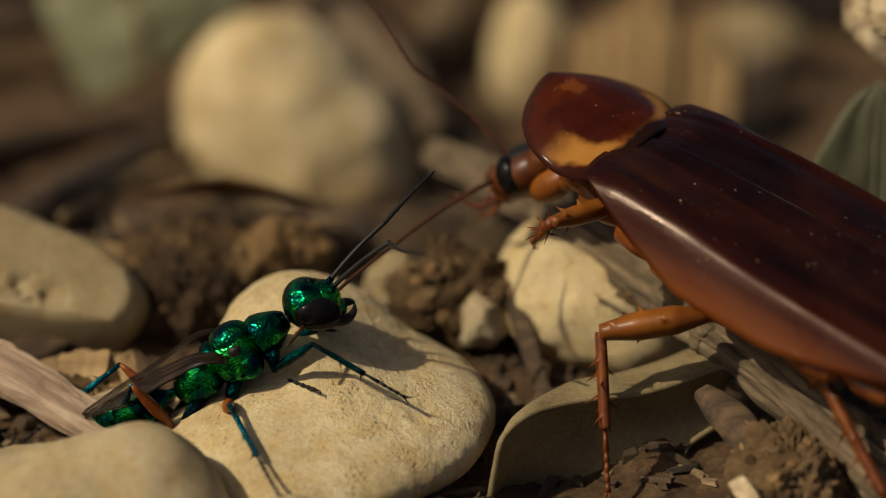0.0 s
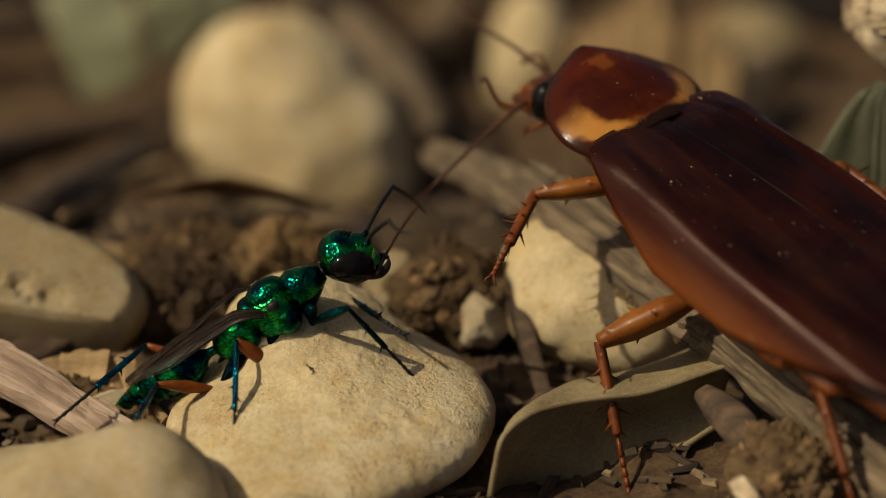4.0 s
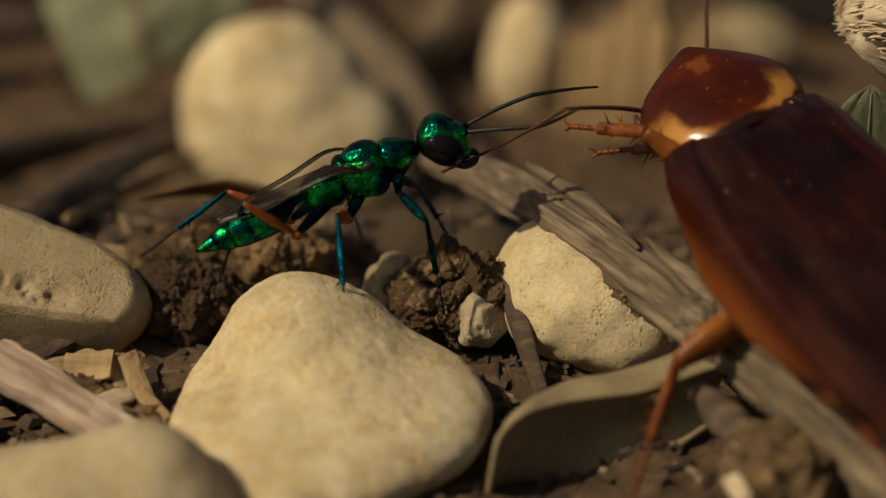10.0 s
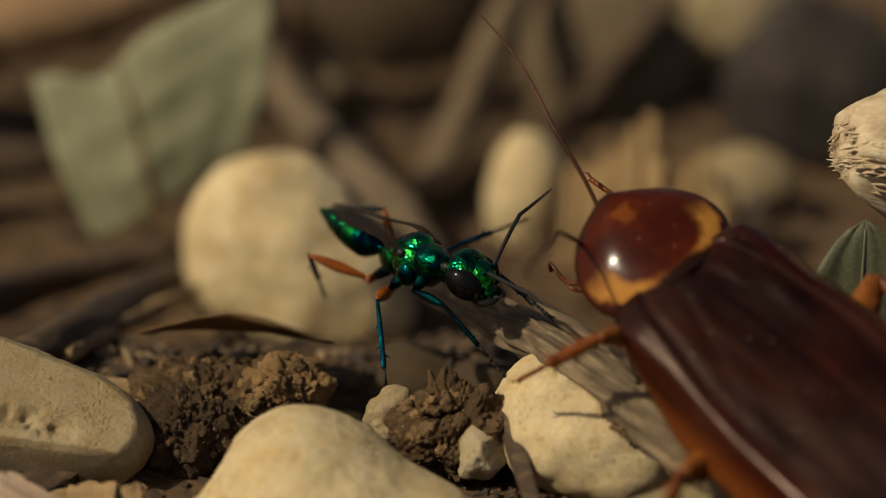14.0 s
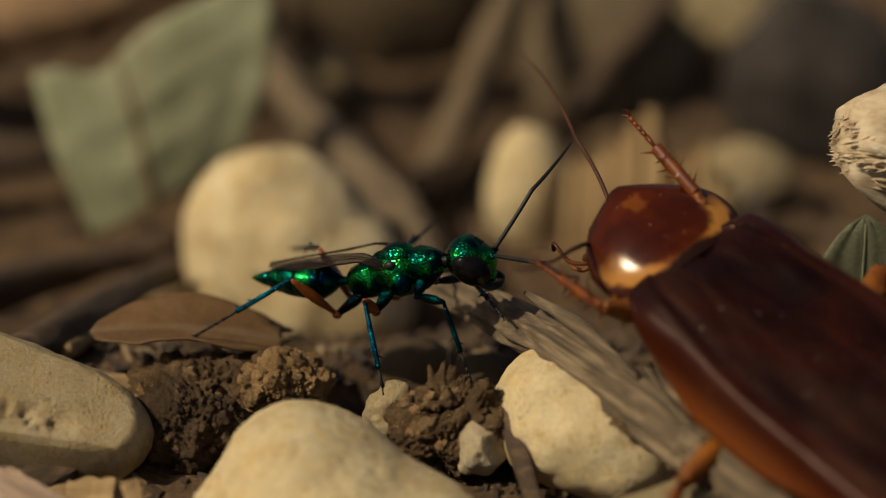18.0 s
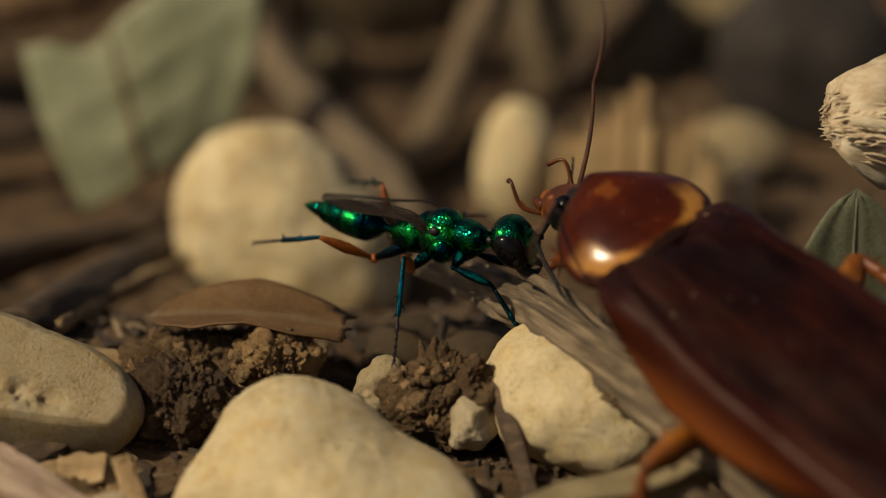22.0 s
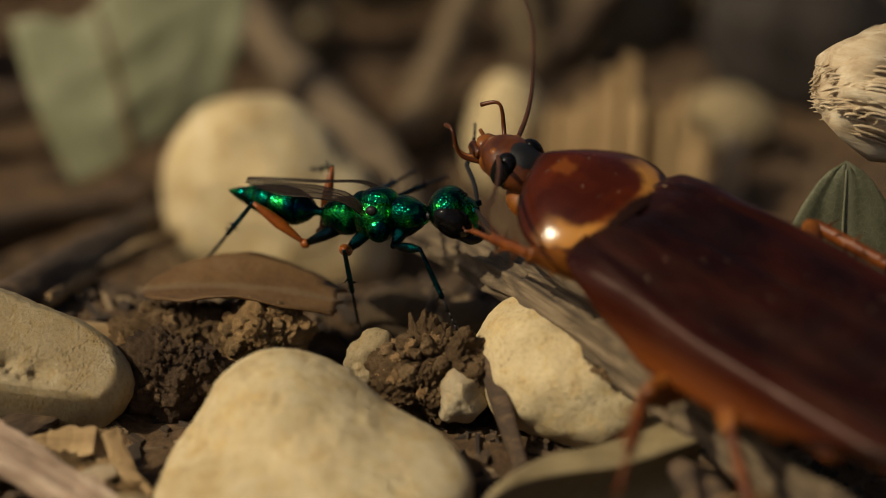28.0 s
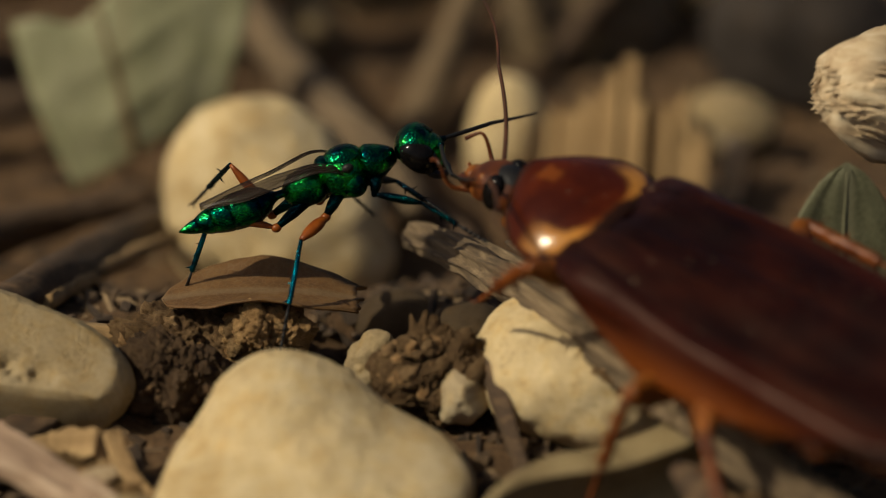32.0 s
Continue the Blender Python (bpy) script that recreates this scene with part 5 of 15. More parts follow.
    for ob in (hd, *hd.children):
        ob.data.transform(Matrix.Scale(1.2, 4))
    for key in ("a", "b"):
        ring = [0.185 - 0.0014 * i + 0.014 * (i % 2) for i in range(41)]
        MOVING["roach_antenna_" + key] = part("antenna", tube([(9.6 * i / 40, 0, 0.35 * math.sin(math.pi * i / 40)) for i in range(41)], ring, 8), M_FEELER, hd, "thin brown ringed antenna")
        # the one in the wasp's jaws is bitten shorter, its length fitted to the camera's view
        reach = 13.2 if key == "a" else 12.4
        MOVING["roach_antenna_tip_" + key] = part("antenna_tip", tube([(reach * i / 50, 0, 0.045 * reach * math.sin(math.pi * i / 50)) for i in range(51)], [0.13 * (1 - (0.5 if key == "a" else 0.2) * i / 50) + 0.01 * (i % 2) for i in range(51)], 8), M_FEELER, hd, "hair-thin antenna end")
    for s, side in ((1, "left"), (-1, "right")):
        for name, hip, root, l1, l2, fr in (
            ("front_leg", (-0.5, 2.6, -2.8), (1.5, 1.2, -2.2), 6.2, 7.5, (0.55, 0.98, 0.9, 0.5)),
            ("middle_leg", (-9.6, 4.4, -5.2), (-5.0, 1.8, -2.4), 7.0, 10.0, (0.65, 1.3, 1.28, 0.72)),
            ("hind_leg", (-11.0, 3.4, -2.6), (-8.5, 1.6, -2.8), 8.0, 13.0, (0.6, 1.1, 1.05, 0.6))):
            h, b = Vector((hip[0], hip[1] * s, hip[2])), Vector((root[0], root[1] * s, root[2]))
            coxa = joined(tube([b, b.lerp(h, 0.5), h], [1.0, 1.1, 0.55], 12, squash=0.7), ellipsoid(tuple(h), (0.6, 0.55, 0.55), 2))
            shin, foot = l2 * 0.6, l2 * 0.4
            fem = spined(limb(l1, fr, 0.72, 18, 0, 26), l1, 7, 0.55, 0.4)
            tib = spined(limb(shin, (0.44, 0.47, 0.46, 0.44), 0.8, 14, 0, 36), shin, 12, 1.0)
            leg(r, "roach_" + name + "_" + side, name, coxa, M_AMBER, fem, M_AMBER, tib, M_SHANK, tarsus(foot, 0.19), M_SHANK)

    for ob in r.children_recursive:
        ob.data.transform(Matrix.Scale(ROACH_SIZE, 4))


def tan_leaf():
    def f(u, v):
        x = 11.0 * (u - 0.5)
        torn = 0.35 + 0.25 * noise.noise(Vector((3, 9 * v, 1)))
        w = 2.9 * max(0.0, 1 - (2 * u - 1) ** 2 * (1 if u < 0.5 else 1 - torn)) ** 0.5 * (1 + 0.1 * noise.noise(Vector((u * 6, 2 * v, 4))))
        x -= 0.9 * max(0.0, 2 * u - 1) ** 6 * noise.noise(Vector((2, 11 * v, 6)))
        return (x, (2 * v - 1) * w, 0.9 * (2 * v - 1) ** 2 * (1 - abs(2 * u - 1)) - 0.5 * (2 * u - 1) ** 2 + 0.12 * noise.noise(Vector((u * 7, v * 5, 8))))

    ob = mesh_ob("tan_leaf", sheet(30, 14, f, 0.16), M_LEAF_T)
    part("leaf_rim", tube([Vector(f(i / 40, 0.0)) for i in range(41)], [0.06] * 41, 6, 0.3), M_LEAF_T, ob, "thickened leaf edge")
    MOVING["leaf"] = tagged(ob, "flat tan dry leaf lying on soil clods", "leaf")


wasp()
roach()
tan_leaf()
# the lens is held in focus on the wasp's head
cam.data.dof.focus_object = MOVING["wasp_head"]


def motions():
    walk(MOVING['wasp'], [(0, P(-12.97, -21.27, 2.97, 0, -31.9, 9.7)), (0.5, P(-13.09, -21.29, 2.88, 0, -31.1, 11.1)), (1, P(-13.24, -21.47, 2.85, 0, -30.1, 13)), (1.5, P(-13.30, -21.59, 2.91, 0, -29.5, 13.8)), (2.5, P(-13.22, -21.58, 3.00, 0, -29.6, 13.6)), (3, P(-12.32, -20.02, 3.16, 0, -34.3, 2.6)), (3.5, P(-11.92, -19.57, 3.29, 0, -34, 6.5)), (4, P(-11.16, -18.88, 4.03, 0, -33.8, 11.8)), (4.5, P(-10.13, -17.81, 5.23, 0, -33.8, 17.6)), (5, P(-9.16, -16.70, 6.29, 0, -33.8, 22.5)), (5.5, P(-8.62, -16.10, 6.70, 0, -33.8, 24.5)), (6, P(-8.48, -16.10, 6.70, 0, -33.8, 24.5)), (6.5, P(-9.00, -16.15, 6.39, 0, -31.6, 23.2)), (7, P(-9.71, -16.78, 6.11, 0, -29, 21.7)), (7.5, P(-10.08, -17.58, 5.90, 0, -29.1, 18.9)), (8, P(-10.30, -18.32, 5.77, 0, -28.5, 21.9)), (8.5, P(-10.56, -19.62, 6.92, 0, -17.2, 33.9)), (9, P(-10.00, -15.64, 6.40, 0, -24.3, 18.3)), (9.5, P(-9.30, -12.52, 7.56, 0, -19.4, 14.4)), (10, P(-7.24, -9.86, 8.16, 0, -18.9, 12.9)), (10.5, P(-5.6, -2.39, 8.61, 0, -14.6, 9.2)), (11, P(-4.37, 2.8, 8.63, 0, -18.2, 0.2)), (11.5, P(-3.31, 5.78, 8.67, 0, -21.7, -20.1)), (12, P(-1.5, 11.17, 8.64, 0, -22, -51.6)), (12.5, P(-2.47, 10.04, 9.25, 0, -16.2, -56.8)), (13, P(-3.07, 4.34, 8.73, 0, -11.6, -54.9)), (13.5, P(-3.46, 1.25, 7.97, 0, -11.3, -56.8)), (14, P(-2.98, 0.94, 7.72, 0, -13.6, -60.1)), (14.5, P(-2.67, 0.24, 8.13, 0, -8.9, -55.9)), (15, P(-3.02, 0.24, 7.89, 0, -10.7, -52.6)), (15.5, P(-3.69, 0.23, 7.41, 0, -14.9, -46)), (16, P(-4.4, 0.08, 6.97, 0, -18.9, -38.5)), (16.5, P(-5.01, -0.18, 6.83, 0, -20.2, -32.9)), (17, P(-5.77, -0.98, 6.98, 0, -18.7, -28.1)), (17.5, P(-5.88, -1.21, 7, 0, -18.5, -34.1)), (18, P(-5.02, -0.81, 6.49, 0, -22.5, -28.8)), (18.5, P(-3.06, -2.39, 7.55, 0, -12.4, -26.7)), (19, P(-1.65, -3.68, 8.1, 0, -7.3, -32.1)), (19.5, P(-2.21, -3.66, 8.35, 0, -4.6, -32.2)), (20, P(-2.74, -3.64, 8.46, 0, -3.1, -32.4)), (20.5, P(-2.65, -2.6, 8.26, 0, -4.9, -31)), (21, P(-1.49, -2.04, 8.04, 0, -6.9, -34.1)), (21.5, P(-1.52, -1.33, 7.93, 0, -8, -37.1)), (22, P(-2.04, -0.06, 7.72, 0, -8.9, -36.1)), (22.5, P(-2.68, -2.53, 7.79, 0, -8.3, -33.6)), (23, P(-1.68, -0.96, 8.15, 0, -5, -37.9)), (23.5, P(-2.78, -3.2, 8.14, 0, -5.1, -30.9)), (24, P(-2.48, -3.3, 8.32, 0, -2.6, -36)), (24.5, P(-4.17, -2.09, 8.65, 0, 0.5, -41.9)), (25, P(-4.46, -2.27, 8.44, 0, -1.5, -43.8)), (25.5, P(-4.67, -1.2, 7.95, 0, -6.8, -44.8)), (26, P(-4.93, -0.81, 7.76, 0, -9.1, -43.5)), (26.5, P(-5.17, -0.55, 7.62, 0, -10.8, -42)), (27, P(-5.34, -0.39, 7.54, 0, -12, -40.7)), (27.5, P(-5.4, -0.35, 7.51, 0, -12.7, -40.1)), (28, P(-5.32, -1.89, 7.94, 0, -9.7, -27.4)), (28.5, P(-5.58, -2.42, 8.03, 0, -9.4, -23.7)), (29, P(-6.26, -4.01, 8.35, 0, -7.8, -9.3)), (29.5, P(-6.82, -5.42, 9.01, 0, -2.7, -0.2)), (30, P(-7.11, -6.23, 9.49, 0, 0.8, 2.6)), (30.5, P(-7, -6.48, 9.57, 0, 0.6, 2.8)), (31, P(-7.92, -6.85, 9.16, 0, -4, 5.2)), (31.5, P(-8.79, -3.3, 8.33, 0, -15.3, -0.9)), (32, P(-7.64, -0.57, 8.76, 0, -15.1, 10.2))])
    walk(MOVING['wasp_head'], [(0, P(7.68, 0.25, -0.01, 0.3, 16.8, 0.5)), (1.5, P(7.69, 0.14, -0.01, -1.9, 14.9, -3.8)), (2.5, P(7.69, 0.15, 0.01, -1.7, 14.4, -3.4)), (3, P(7.65, 0.38, -0.04, 4.3, 19.3, 7.3)), (4, P(7.69, 0.2, 0, -2.1, 20.2, -3.6)), (5, P(7.7, -0.04, 0.01, -9.9, 21.4, -17.6)), (6, P(7.7, -0.09, 0.01, -10.8, 20.2, -19.3)), (7, P(7.68, -0.17, -0.12, -8.6, 19.2, -17.8)), (7.5, P(7.7, -0.04, -0.02, -7.3, 22.1, -15.1)), (8, P(7.7, -0.04, 0.09, -9.8, 22.8, -20.7)), (8.5, P(7.62, -0.44, 0.16, -10.9, 20.9, -39.3)), (9, P(7.69, -0.02, 0.13, -7.8, 22.8, -19.3)), (9.5, P(7.69, 0.01, 0.2, -4.8, 18, -14.8)), (10, P(7.7, -0.06, 0.06, -5.3, 21.6, -16.6)), (10.5, P(7.69, -0.02, 0.12, -4.2, 24.2, -16.5)), (11, P(7.67, 0.21, 0.16, -2.2, 27.4, -6.9)), (11.5, P(7.57, 0.59, -0.06, 5.9, 30.5, 15.8)), (12, P(7.13, 1.09, -0.26, 9.6, 25.8, 26.4)), (12.5, P(7.06, 1.15, -0.26, 13.5, 30.5, 52.3)), (13, P(7.12, 1.09, -0.31, 6.6, 18.8, 34.2)), (13.5, P(7.09, 1.07, -0.44, 4.7, 16.7, 24.3)), (14, P(7.02, 1.12, -0.44, 6.9, 16.4, 30.6)), (14.5, P(7.13, 1.06, -0.38, 5, 18.4, 33.7)), (16, P(7.35, 0.91, -0.17, 10.3, 27.3, 33)), (16.5, P(7.42, 0.83, -0.15, 10.2, 27.7, 30.2)), (17, P(7.49, 0.72, -0.19, 8, 24.8, 25.5)), (17.5, P(7.39, 0.74, -0.47, 9.5, 28.9, 30.4)), (18, P(7.46, 0.72, -0.29, 10, 29.3, 26.5)), (18.5, P(7.53, 0.65, -0.1, 4.3, 23.6, 19.8)), (19, P(7.49, 0.73, -0.06, 2.9, 22.1, 22.5)), (20, P(7.52, 0.65, -0.2, 1.2, 22.6, 20.3)), (20.5, P(7.52, 0.69, -0.09, 1.7, 24.1, 19.4)), (21, P(7.49, 0.67, -0.3, 2.9, 23.9, 23.6)), (21.5, P(7.45, 0.75, -0.29, 3.8, 23.6, 27.6)), (22, P(7.42, 0.83, -0.05, 4, 30.4, 24.3)), (22.5, P(7.47, 0.75, -0.16, 3.7, 22.3, 25.2)), (23, P(7.42, 0.84, -0.04, 2.5, 19.1, 28.7)), (23.5, P(7.52, 0.69, -0.1, 2.1, 14.9, 23.9)), (24, P(7.49, 0.7, -0.25, 1.2, 14.9, 27.6)), (24.5, P(7.63, 0.35, -0.27, 0, 6.1, -2.5)), (25, P(7.38, 0.65, -0.6, 0.3, 20.4, 10.1)), (25.5, P(7.32, 0.75, -0.6, 4, 34.3, 30.8)), (26, P(7.31, 0.83, -0.51, 6, 37.9, 34.5)), (27, P(7.32, 0.92, -0.27, 7.2, 33.1, 34)), (27.5, P(7.34, 0.93, -0.12, 7.3, 29.5, 33.1)), (28, P(7.48, 0.74, 0.11, 3.5, 22.5, 20.7)), (28.5, P(7.54, 0.64, 0.02, 2.8, 22.5, 16.9)), (29, P(7.67, 0.22, -0.16, 0.1, 22.9, 0.7)), (29.5, P(7.7, -0.02, -0.06, -0.4, 18.7, -9.2)), (30, P(7.7, -0.04, 0.09, 0.2, 16.4, -12)), (30.5, P(7.7, -0.04, 0.11, 0.1, 16.8, -12.3)), (31, P(7.69, -0.13, -0.1, -1.9, 16.2, -28.1)), (31.5, P(7.69, 0.15, -0.1, -1.5, 27.6, -5.7)), (32, P(7.69, -0.01, 0.15, -4.7, 26.7, -17.8))])
    walk(MOVING['wasp_abdomen'], [(0, P(0, 0, 0, 0, 2.9, -13.6)), (1.5, P(0, 0, 0, 0, -1.2, -20.5)), (2.5, P(0, 0, 0, 0, -1.1, -19.3)), (3, P(0, 0, 0, 0, 0.4, -6.4)), (3.5, P(0, 0, 0, 0, 1, -9.4)), (4, P(0, 0, 0, 0, 1.2, -8.9)), (5, P(0, 0, 0, 0, 1.3, 0)), (6, P(0, 0, 0, 0, 1.6, 2)), (7, P(0, 0, 0, 0, 6.2, 11.5)), (7.5, P(0, 0, 0, 0, 3, 9.6)), (8, P(0, 0, 0, 0, -0.9, 4.2)), (8.5, P(0, 0, 0, 0, 11.8, 11.8)), (9, P(0, 0, 0, 0, -4.1, 5.4)), (9.5, P(0, 0, 0, 0, 3.3, 13.4)), (10, P(0, 0, 0, 0, -2.8, 4.2)), (10.5, P(0, 0, 0, 0, 13.4, 18.9)), (11, P(0, 0, 0, 0, -1.9, -14.1)), (11.5, P(0, 0, 0, 0, 10.3, 0.5)), (12, P(0, 0, 0, 0, 9.3, 9.2)), (12.5, P(0, 0, 0, 0, 3, -1.1)), (13, P(0, 0, 0, 0, 4.8, -4.5)), (13.5, P(0, 0, 0, 0, 14.3, 2.1)), (14, P(0, 0, 0, 0, 19.3, 11.2)), (15, P(0, 0, 0, 0, 17, 16.1)), (16, P(0, 0, 0, 0, 15.1, 8)), (16.5, P(0, 0, 0, 0, 13.8, 6.8)), (17, P(0, 0, 0, 0, 14.4, 9.6)), (17.5, P(0, 0, 0, 0, 20.2, 23.3)), (18, P(0, 0, 0, 0, 14.2, 5.9)), (18.5, P(0, 0, 0, 0, 13.4, -0.4)), (19, P(0, 0, 0, 0, 18.8, 11.6)), (19.5, P(0, 0, 0, 0, 21.4, 22.3)), (20, P(0, 0, 0, 0, 22, 27.7)), (20.5, P(0, 0, 0, 0, 20.4, 16.4)), (21, P(0, 0, 0, 0, 14.8, 22.4)), (21.5, P(0, 0, 0, 0, 10.1, 9)), (22, P(0, 0, 0, 0, 9.5, 1.9)), (22.5, P(0, 0, 0, 0, 6.2, 19.8)), (23, P(0, 0, 0, 0, 7.7, -0.6)), (23.5, P(0, 0, 0, 0, 3.6, -3.5)), (24.5, P(0, 0, 0, 0, -0.9, -1.7)), (25, P(0, 0, 0, 0, 4.4, -0.9)), (25.5, P(0, 0, 0, 0, 8.4, 6.8)), (27.5, P(0, 0, 0, 0, 11.6, 4.2)), (28, P(0, 0, 0, 0, 10.6, -1.3)), (28.5, P(0, 0, 0, 0, 13.3, -3.7)), (29, P(0, 0, 0, 0, 6.8, -6.6)), (29.5, P(0, 0, 0, 0, -2.1, -14.6)), (30, P(0, 0, 0, 0, -6.1, -16.1)), (30.5, P(0, 0, 0, 0, -2.6, -9.5)), (31, P(0, 0, 0, 0, -2.9, -14.6)), (31.5, P(0, 0, 0, 0, 6.6, -2.6)), (32, P(0, 0, 0, 0, -0.9, 3))])
    walk(MOVING['wasp_wing_right'], [(0, P(3, -0.3, 0.98, 0, 1.6, -9.5)), (1.5, P(3, -0.3, 0.98, 0, -0.7, -13.3)), (2.5, P(3, -0.3, 0.98, 0, -0.6, -12.6)), (3, P(3, -0.3, 0.98, 0, 0.2, -5.5)), (4, P(3, -0.3, 0.98, 0, 0.7, -6.9)), (5.5, P(3, -0.3, 0.98, 0, 0.8, -0.9)), (6, P(3, -0.3, 0.98, 0, 0.9, -0.9)), (7, P(3, -0.3, 0.98, -0.3, 3.4, 4.3)), (8, P(3, -0.3, 0.98, 0, -0.5, 0.3)), (8.5, P(3, -0.3, 0.98, -0.5, 6.5, 4.5)), (9, P(3, -0.3, 0.98, 0.1, -2.3, 1)), (9.5, P(3, -0.3, 0.98, -0.2, 1.8, 5.4)), (10, P(3, -0.3, 0.98, 0.1, -1.5, 0.3)), (10.5, P(3, -0.3, 0.98, -0.8, 7.3, 8.3)), (11, P(3, -0.3, 0.98, 0, -1.1, -9.8)), (11.5, P(3, -0.3, 0.98, -0.2, 5.7, -1.7)), (12, P(3, -0.3, 0.98, -0.4, 5.1, 3.1)), (12.5, P(3, -0.3, 0.98, -0.1, 1.6, -2.6)), (13, P(3, -0.3, 0.98, 0, 2.6, -4.5)), (14, P(3, -0.3, 0.98, -0.9, 10.6, 4.1)), (15, P(3, -0.3, 0.98, -0.9, 9.3, 6.8)), (16.5, P(3, -0.3, 0.98, -0.5, 7.6, 1.7)), (17, P(3, -0.3, 0.98, -0.6, 7.9, 3.2)), (17.5, P(3, -0.3, 0.98, -1.4, 11.1, 10.6)), (18, P(3, -0.3, 0.98, -0.5, 7.8, 1.2)), (18.5, P(3, -0.3, 0.98, -0.2, 7.4, -2.2)), (19.5, P(3, -0.3, 0.98, -1.5, 11.7, 10)), (20, P(3, -0.3, 0.98, -1.8, 12, 12.9)), (20.5, P(3, -0.3, 0.98, -1.1, 11.2, 6.8)), (21, P(3, -0.3, 0.98, -1, 8.1, 10.2)), (21.5, P(3, -0.3, 0.98, -0.4, 5.6, 2.9)), (22, P(3, -0.3, 0.98, -0.2, 5.2, -0.9)), (22.5, P(3, -0.3, 0.98, -0.4, 3.4, 8.9)), (23, P(3, -0.3, 0.98, -0.1, 4.3, -2.3)), (24, P(3, -0.3, 0.98, 0, 0.3, -3.2)), (24.5, P(3, -0.3, 0.98, 0, -0.5, -2.9)), (25, P(3, -0.3, 0.98, -0.1, 2.4, -2.5)), (25.5, P(3, -0.3, 0.98, -0.3, 4.6, 1.7)), (27.5, P(3, -0.3, 0.98, -0.3, 6.4, 0.3)), (28.5, P(3, -0.3, 0.98, -0.2, 7.3, -4)), (29, P(3, -0.3, 0.98, 0, 3.7, -5.6)), (29.5, P(3, -0.3, 0.98, 0, -1.2, -10)), (30, P(3, -0.3, 0.98, -0.1, -3.4, -10.8)), (30.5, P(3, -0.3, 0.98, 0, -1.5, -7.2)), (31, P(3, -0.3, 0.98, 0, -1.6, -10)), (31.5, P(3, -0.3, 0.98, -0.1, 3.6, -3.4)), (32, P(3, -0.3, 0.98, 0, -0.5, -0.4))])
    walk(MOVING['wasp_wing_left'], [(0, P(3, 0.3, 0.98, 0.1, 1.6, -5.5)), (1.5, P(3, 0.3, 0.98, -0.1, -0.7, -9.3)), (2.5, P(3, 0.3, 0.98, -0.1, -0.6, -8.6)), (3, P(3, 0.3, 0.98, 0, 0.2, -1.5)), (4, P(3, 0.3, 0.98, 0, 0.7, -2.9)), (5.5, P(3, 0.3, 0.98, 0, 0.8, 3.1)), (6, P(3, 0.3, 0.98, 0, 0.9, 3.1)), (7, P(3, 0.3, 0.98, 0, 3.4, 8.3)), (8, P(3, 0.3, 0.98, 0, -0.5, 4.3)), (8.5, P(3, 0.3, 0.98, -0.1, 6.5, 8.5)), (9, P(3, 0.3, 0.98, 0, -2.3, 5)), (9.5, P(3, 0.3, 0.98, 0, 1.8, 9.4)), (10, P(3, 0.3, 0.98, 0, -1.5, 4.3)), (10.5, P(3, 0.3, 0.98, -0.3, 7.4, 12.3)), (11, P(3, 0.3, 0.98, -0.1, -1.1, -5.8)), (11.5, P(3, 0.3, 0.98, 0.2, 5.7, 2.3)), (12, P(3, 0.3, 0.98, 0, 5.1, 7.1)), (12.5, P(3, 0.3, 0.98, 0.1, 1.6, 1.4)), (13, P(3, 0.3, 0.98, 0.1, 2.6, -0.5)), (14, P(3, 0.3, 0.98, -0.1, 10.6, 8.1)), (15, P(3, 0.3, 0.98, -0.3, 9.4, 10.8)), (16.5, P(3, 0.3, 0.98, 0.1, 7.6, 5.8)), (17, P(3, 0.3, 0.98, 0, 7.9, 7.3)), (17.5, P(3, 0.3, 0.98, -0.6, 11.1, 14.7)), (18, P(3, 0.3, 0.98, 0.1, 7.8, 5.2)), (18.5, P(3, 0.3, 0.98, 0.3, 7.3, 1.8)), (19.5, P(3, 0.3, 0.98, -0.6, 11.8, 14.1)), (20, P(3, 0.3, 0.98, -0.9, 12.1, 17)), (20.5, P(3, 0.3, 0.98, -0.3, 11.2, 10.9)), (21, P(3, 0.3, 0.98, -0.4, 8.2, 14.2)), (21.5, P(3, 0.3, 0.98, 0, 5.6, 6.9)), (22, P(3, 0.3, 0.98, 0.1, 5.2, 3.1)), (22.5, P(3, 0.3, 0.98, -0.1, 3.4, 12.9)), (23, P(3, 0.3, 0.98, 0.2, 4.3, 1.7)), (24, P(3, 0.3, 0.98, 0, 0.3, 0.8)), (24.5, P(3, 0.3, 0.98, 0, -0.5, 1.1)), (25, P(3, 0.3, 0.98, 0.1, 2.4, 1.5)), (25.5, P(3, 0.3, 0.98, 0, 4.6, 5.8)), (27.5, P(3, 0.3, 0.98, 0.1, 6.4, 4.3)), (28.5, P(3, 0.3, 0.98, 0.4, 7.3, 0)), (29, P(3, 0.3, 0.98, 0.2, 3.7, -1.6)), (29.5, P(3, 0.3, 0.98, -0.1, -1.2, -6)), (30, P(3, 0.3, 0.98, -0.3, -3.4, -6.8)), (30.5, P(3, 0.3, 0.98, -0.1, -1.5, -3.2)), (31, P(3, 0.3, 0.98, -0.1, -1.6, -6)), (31.5, P(3, 0.3, 0.98, 0.2, 3.6, 0.6)), (32, P(3, 0.3, 0.98, 0, -0.5, 3.6))])
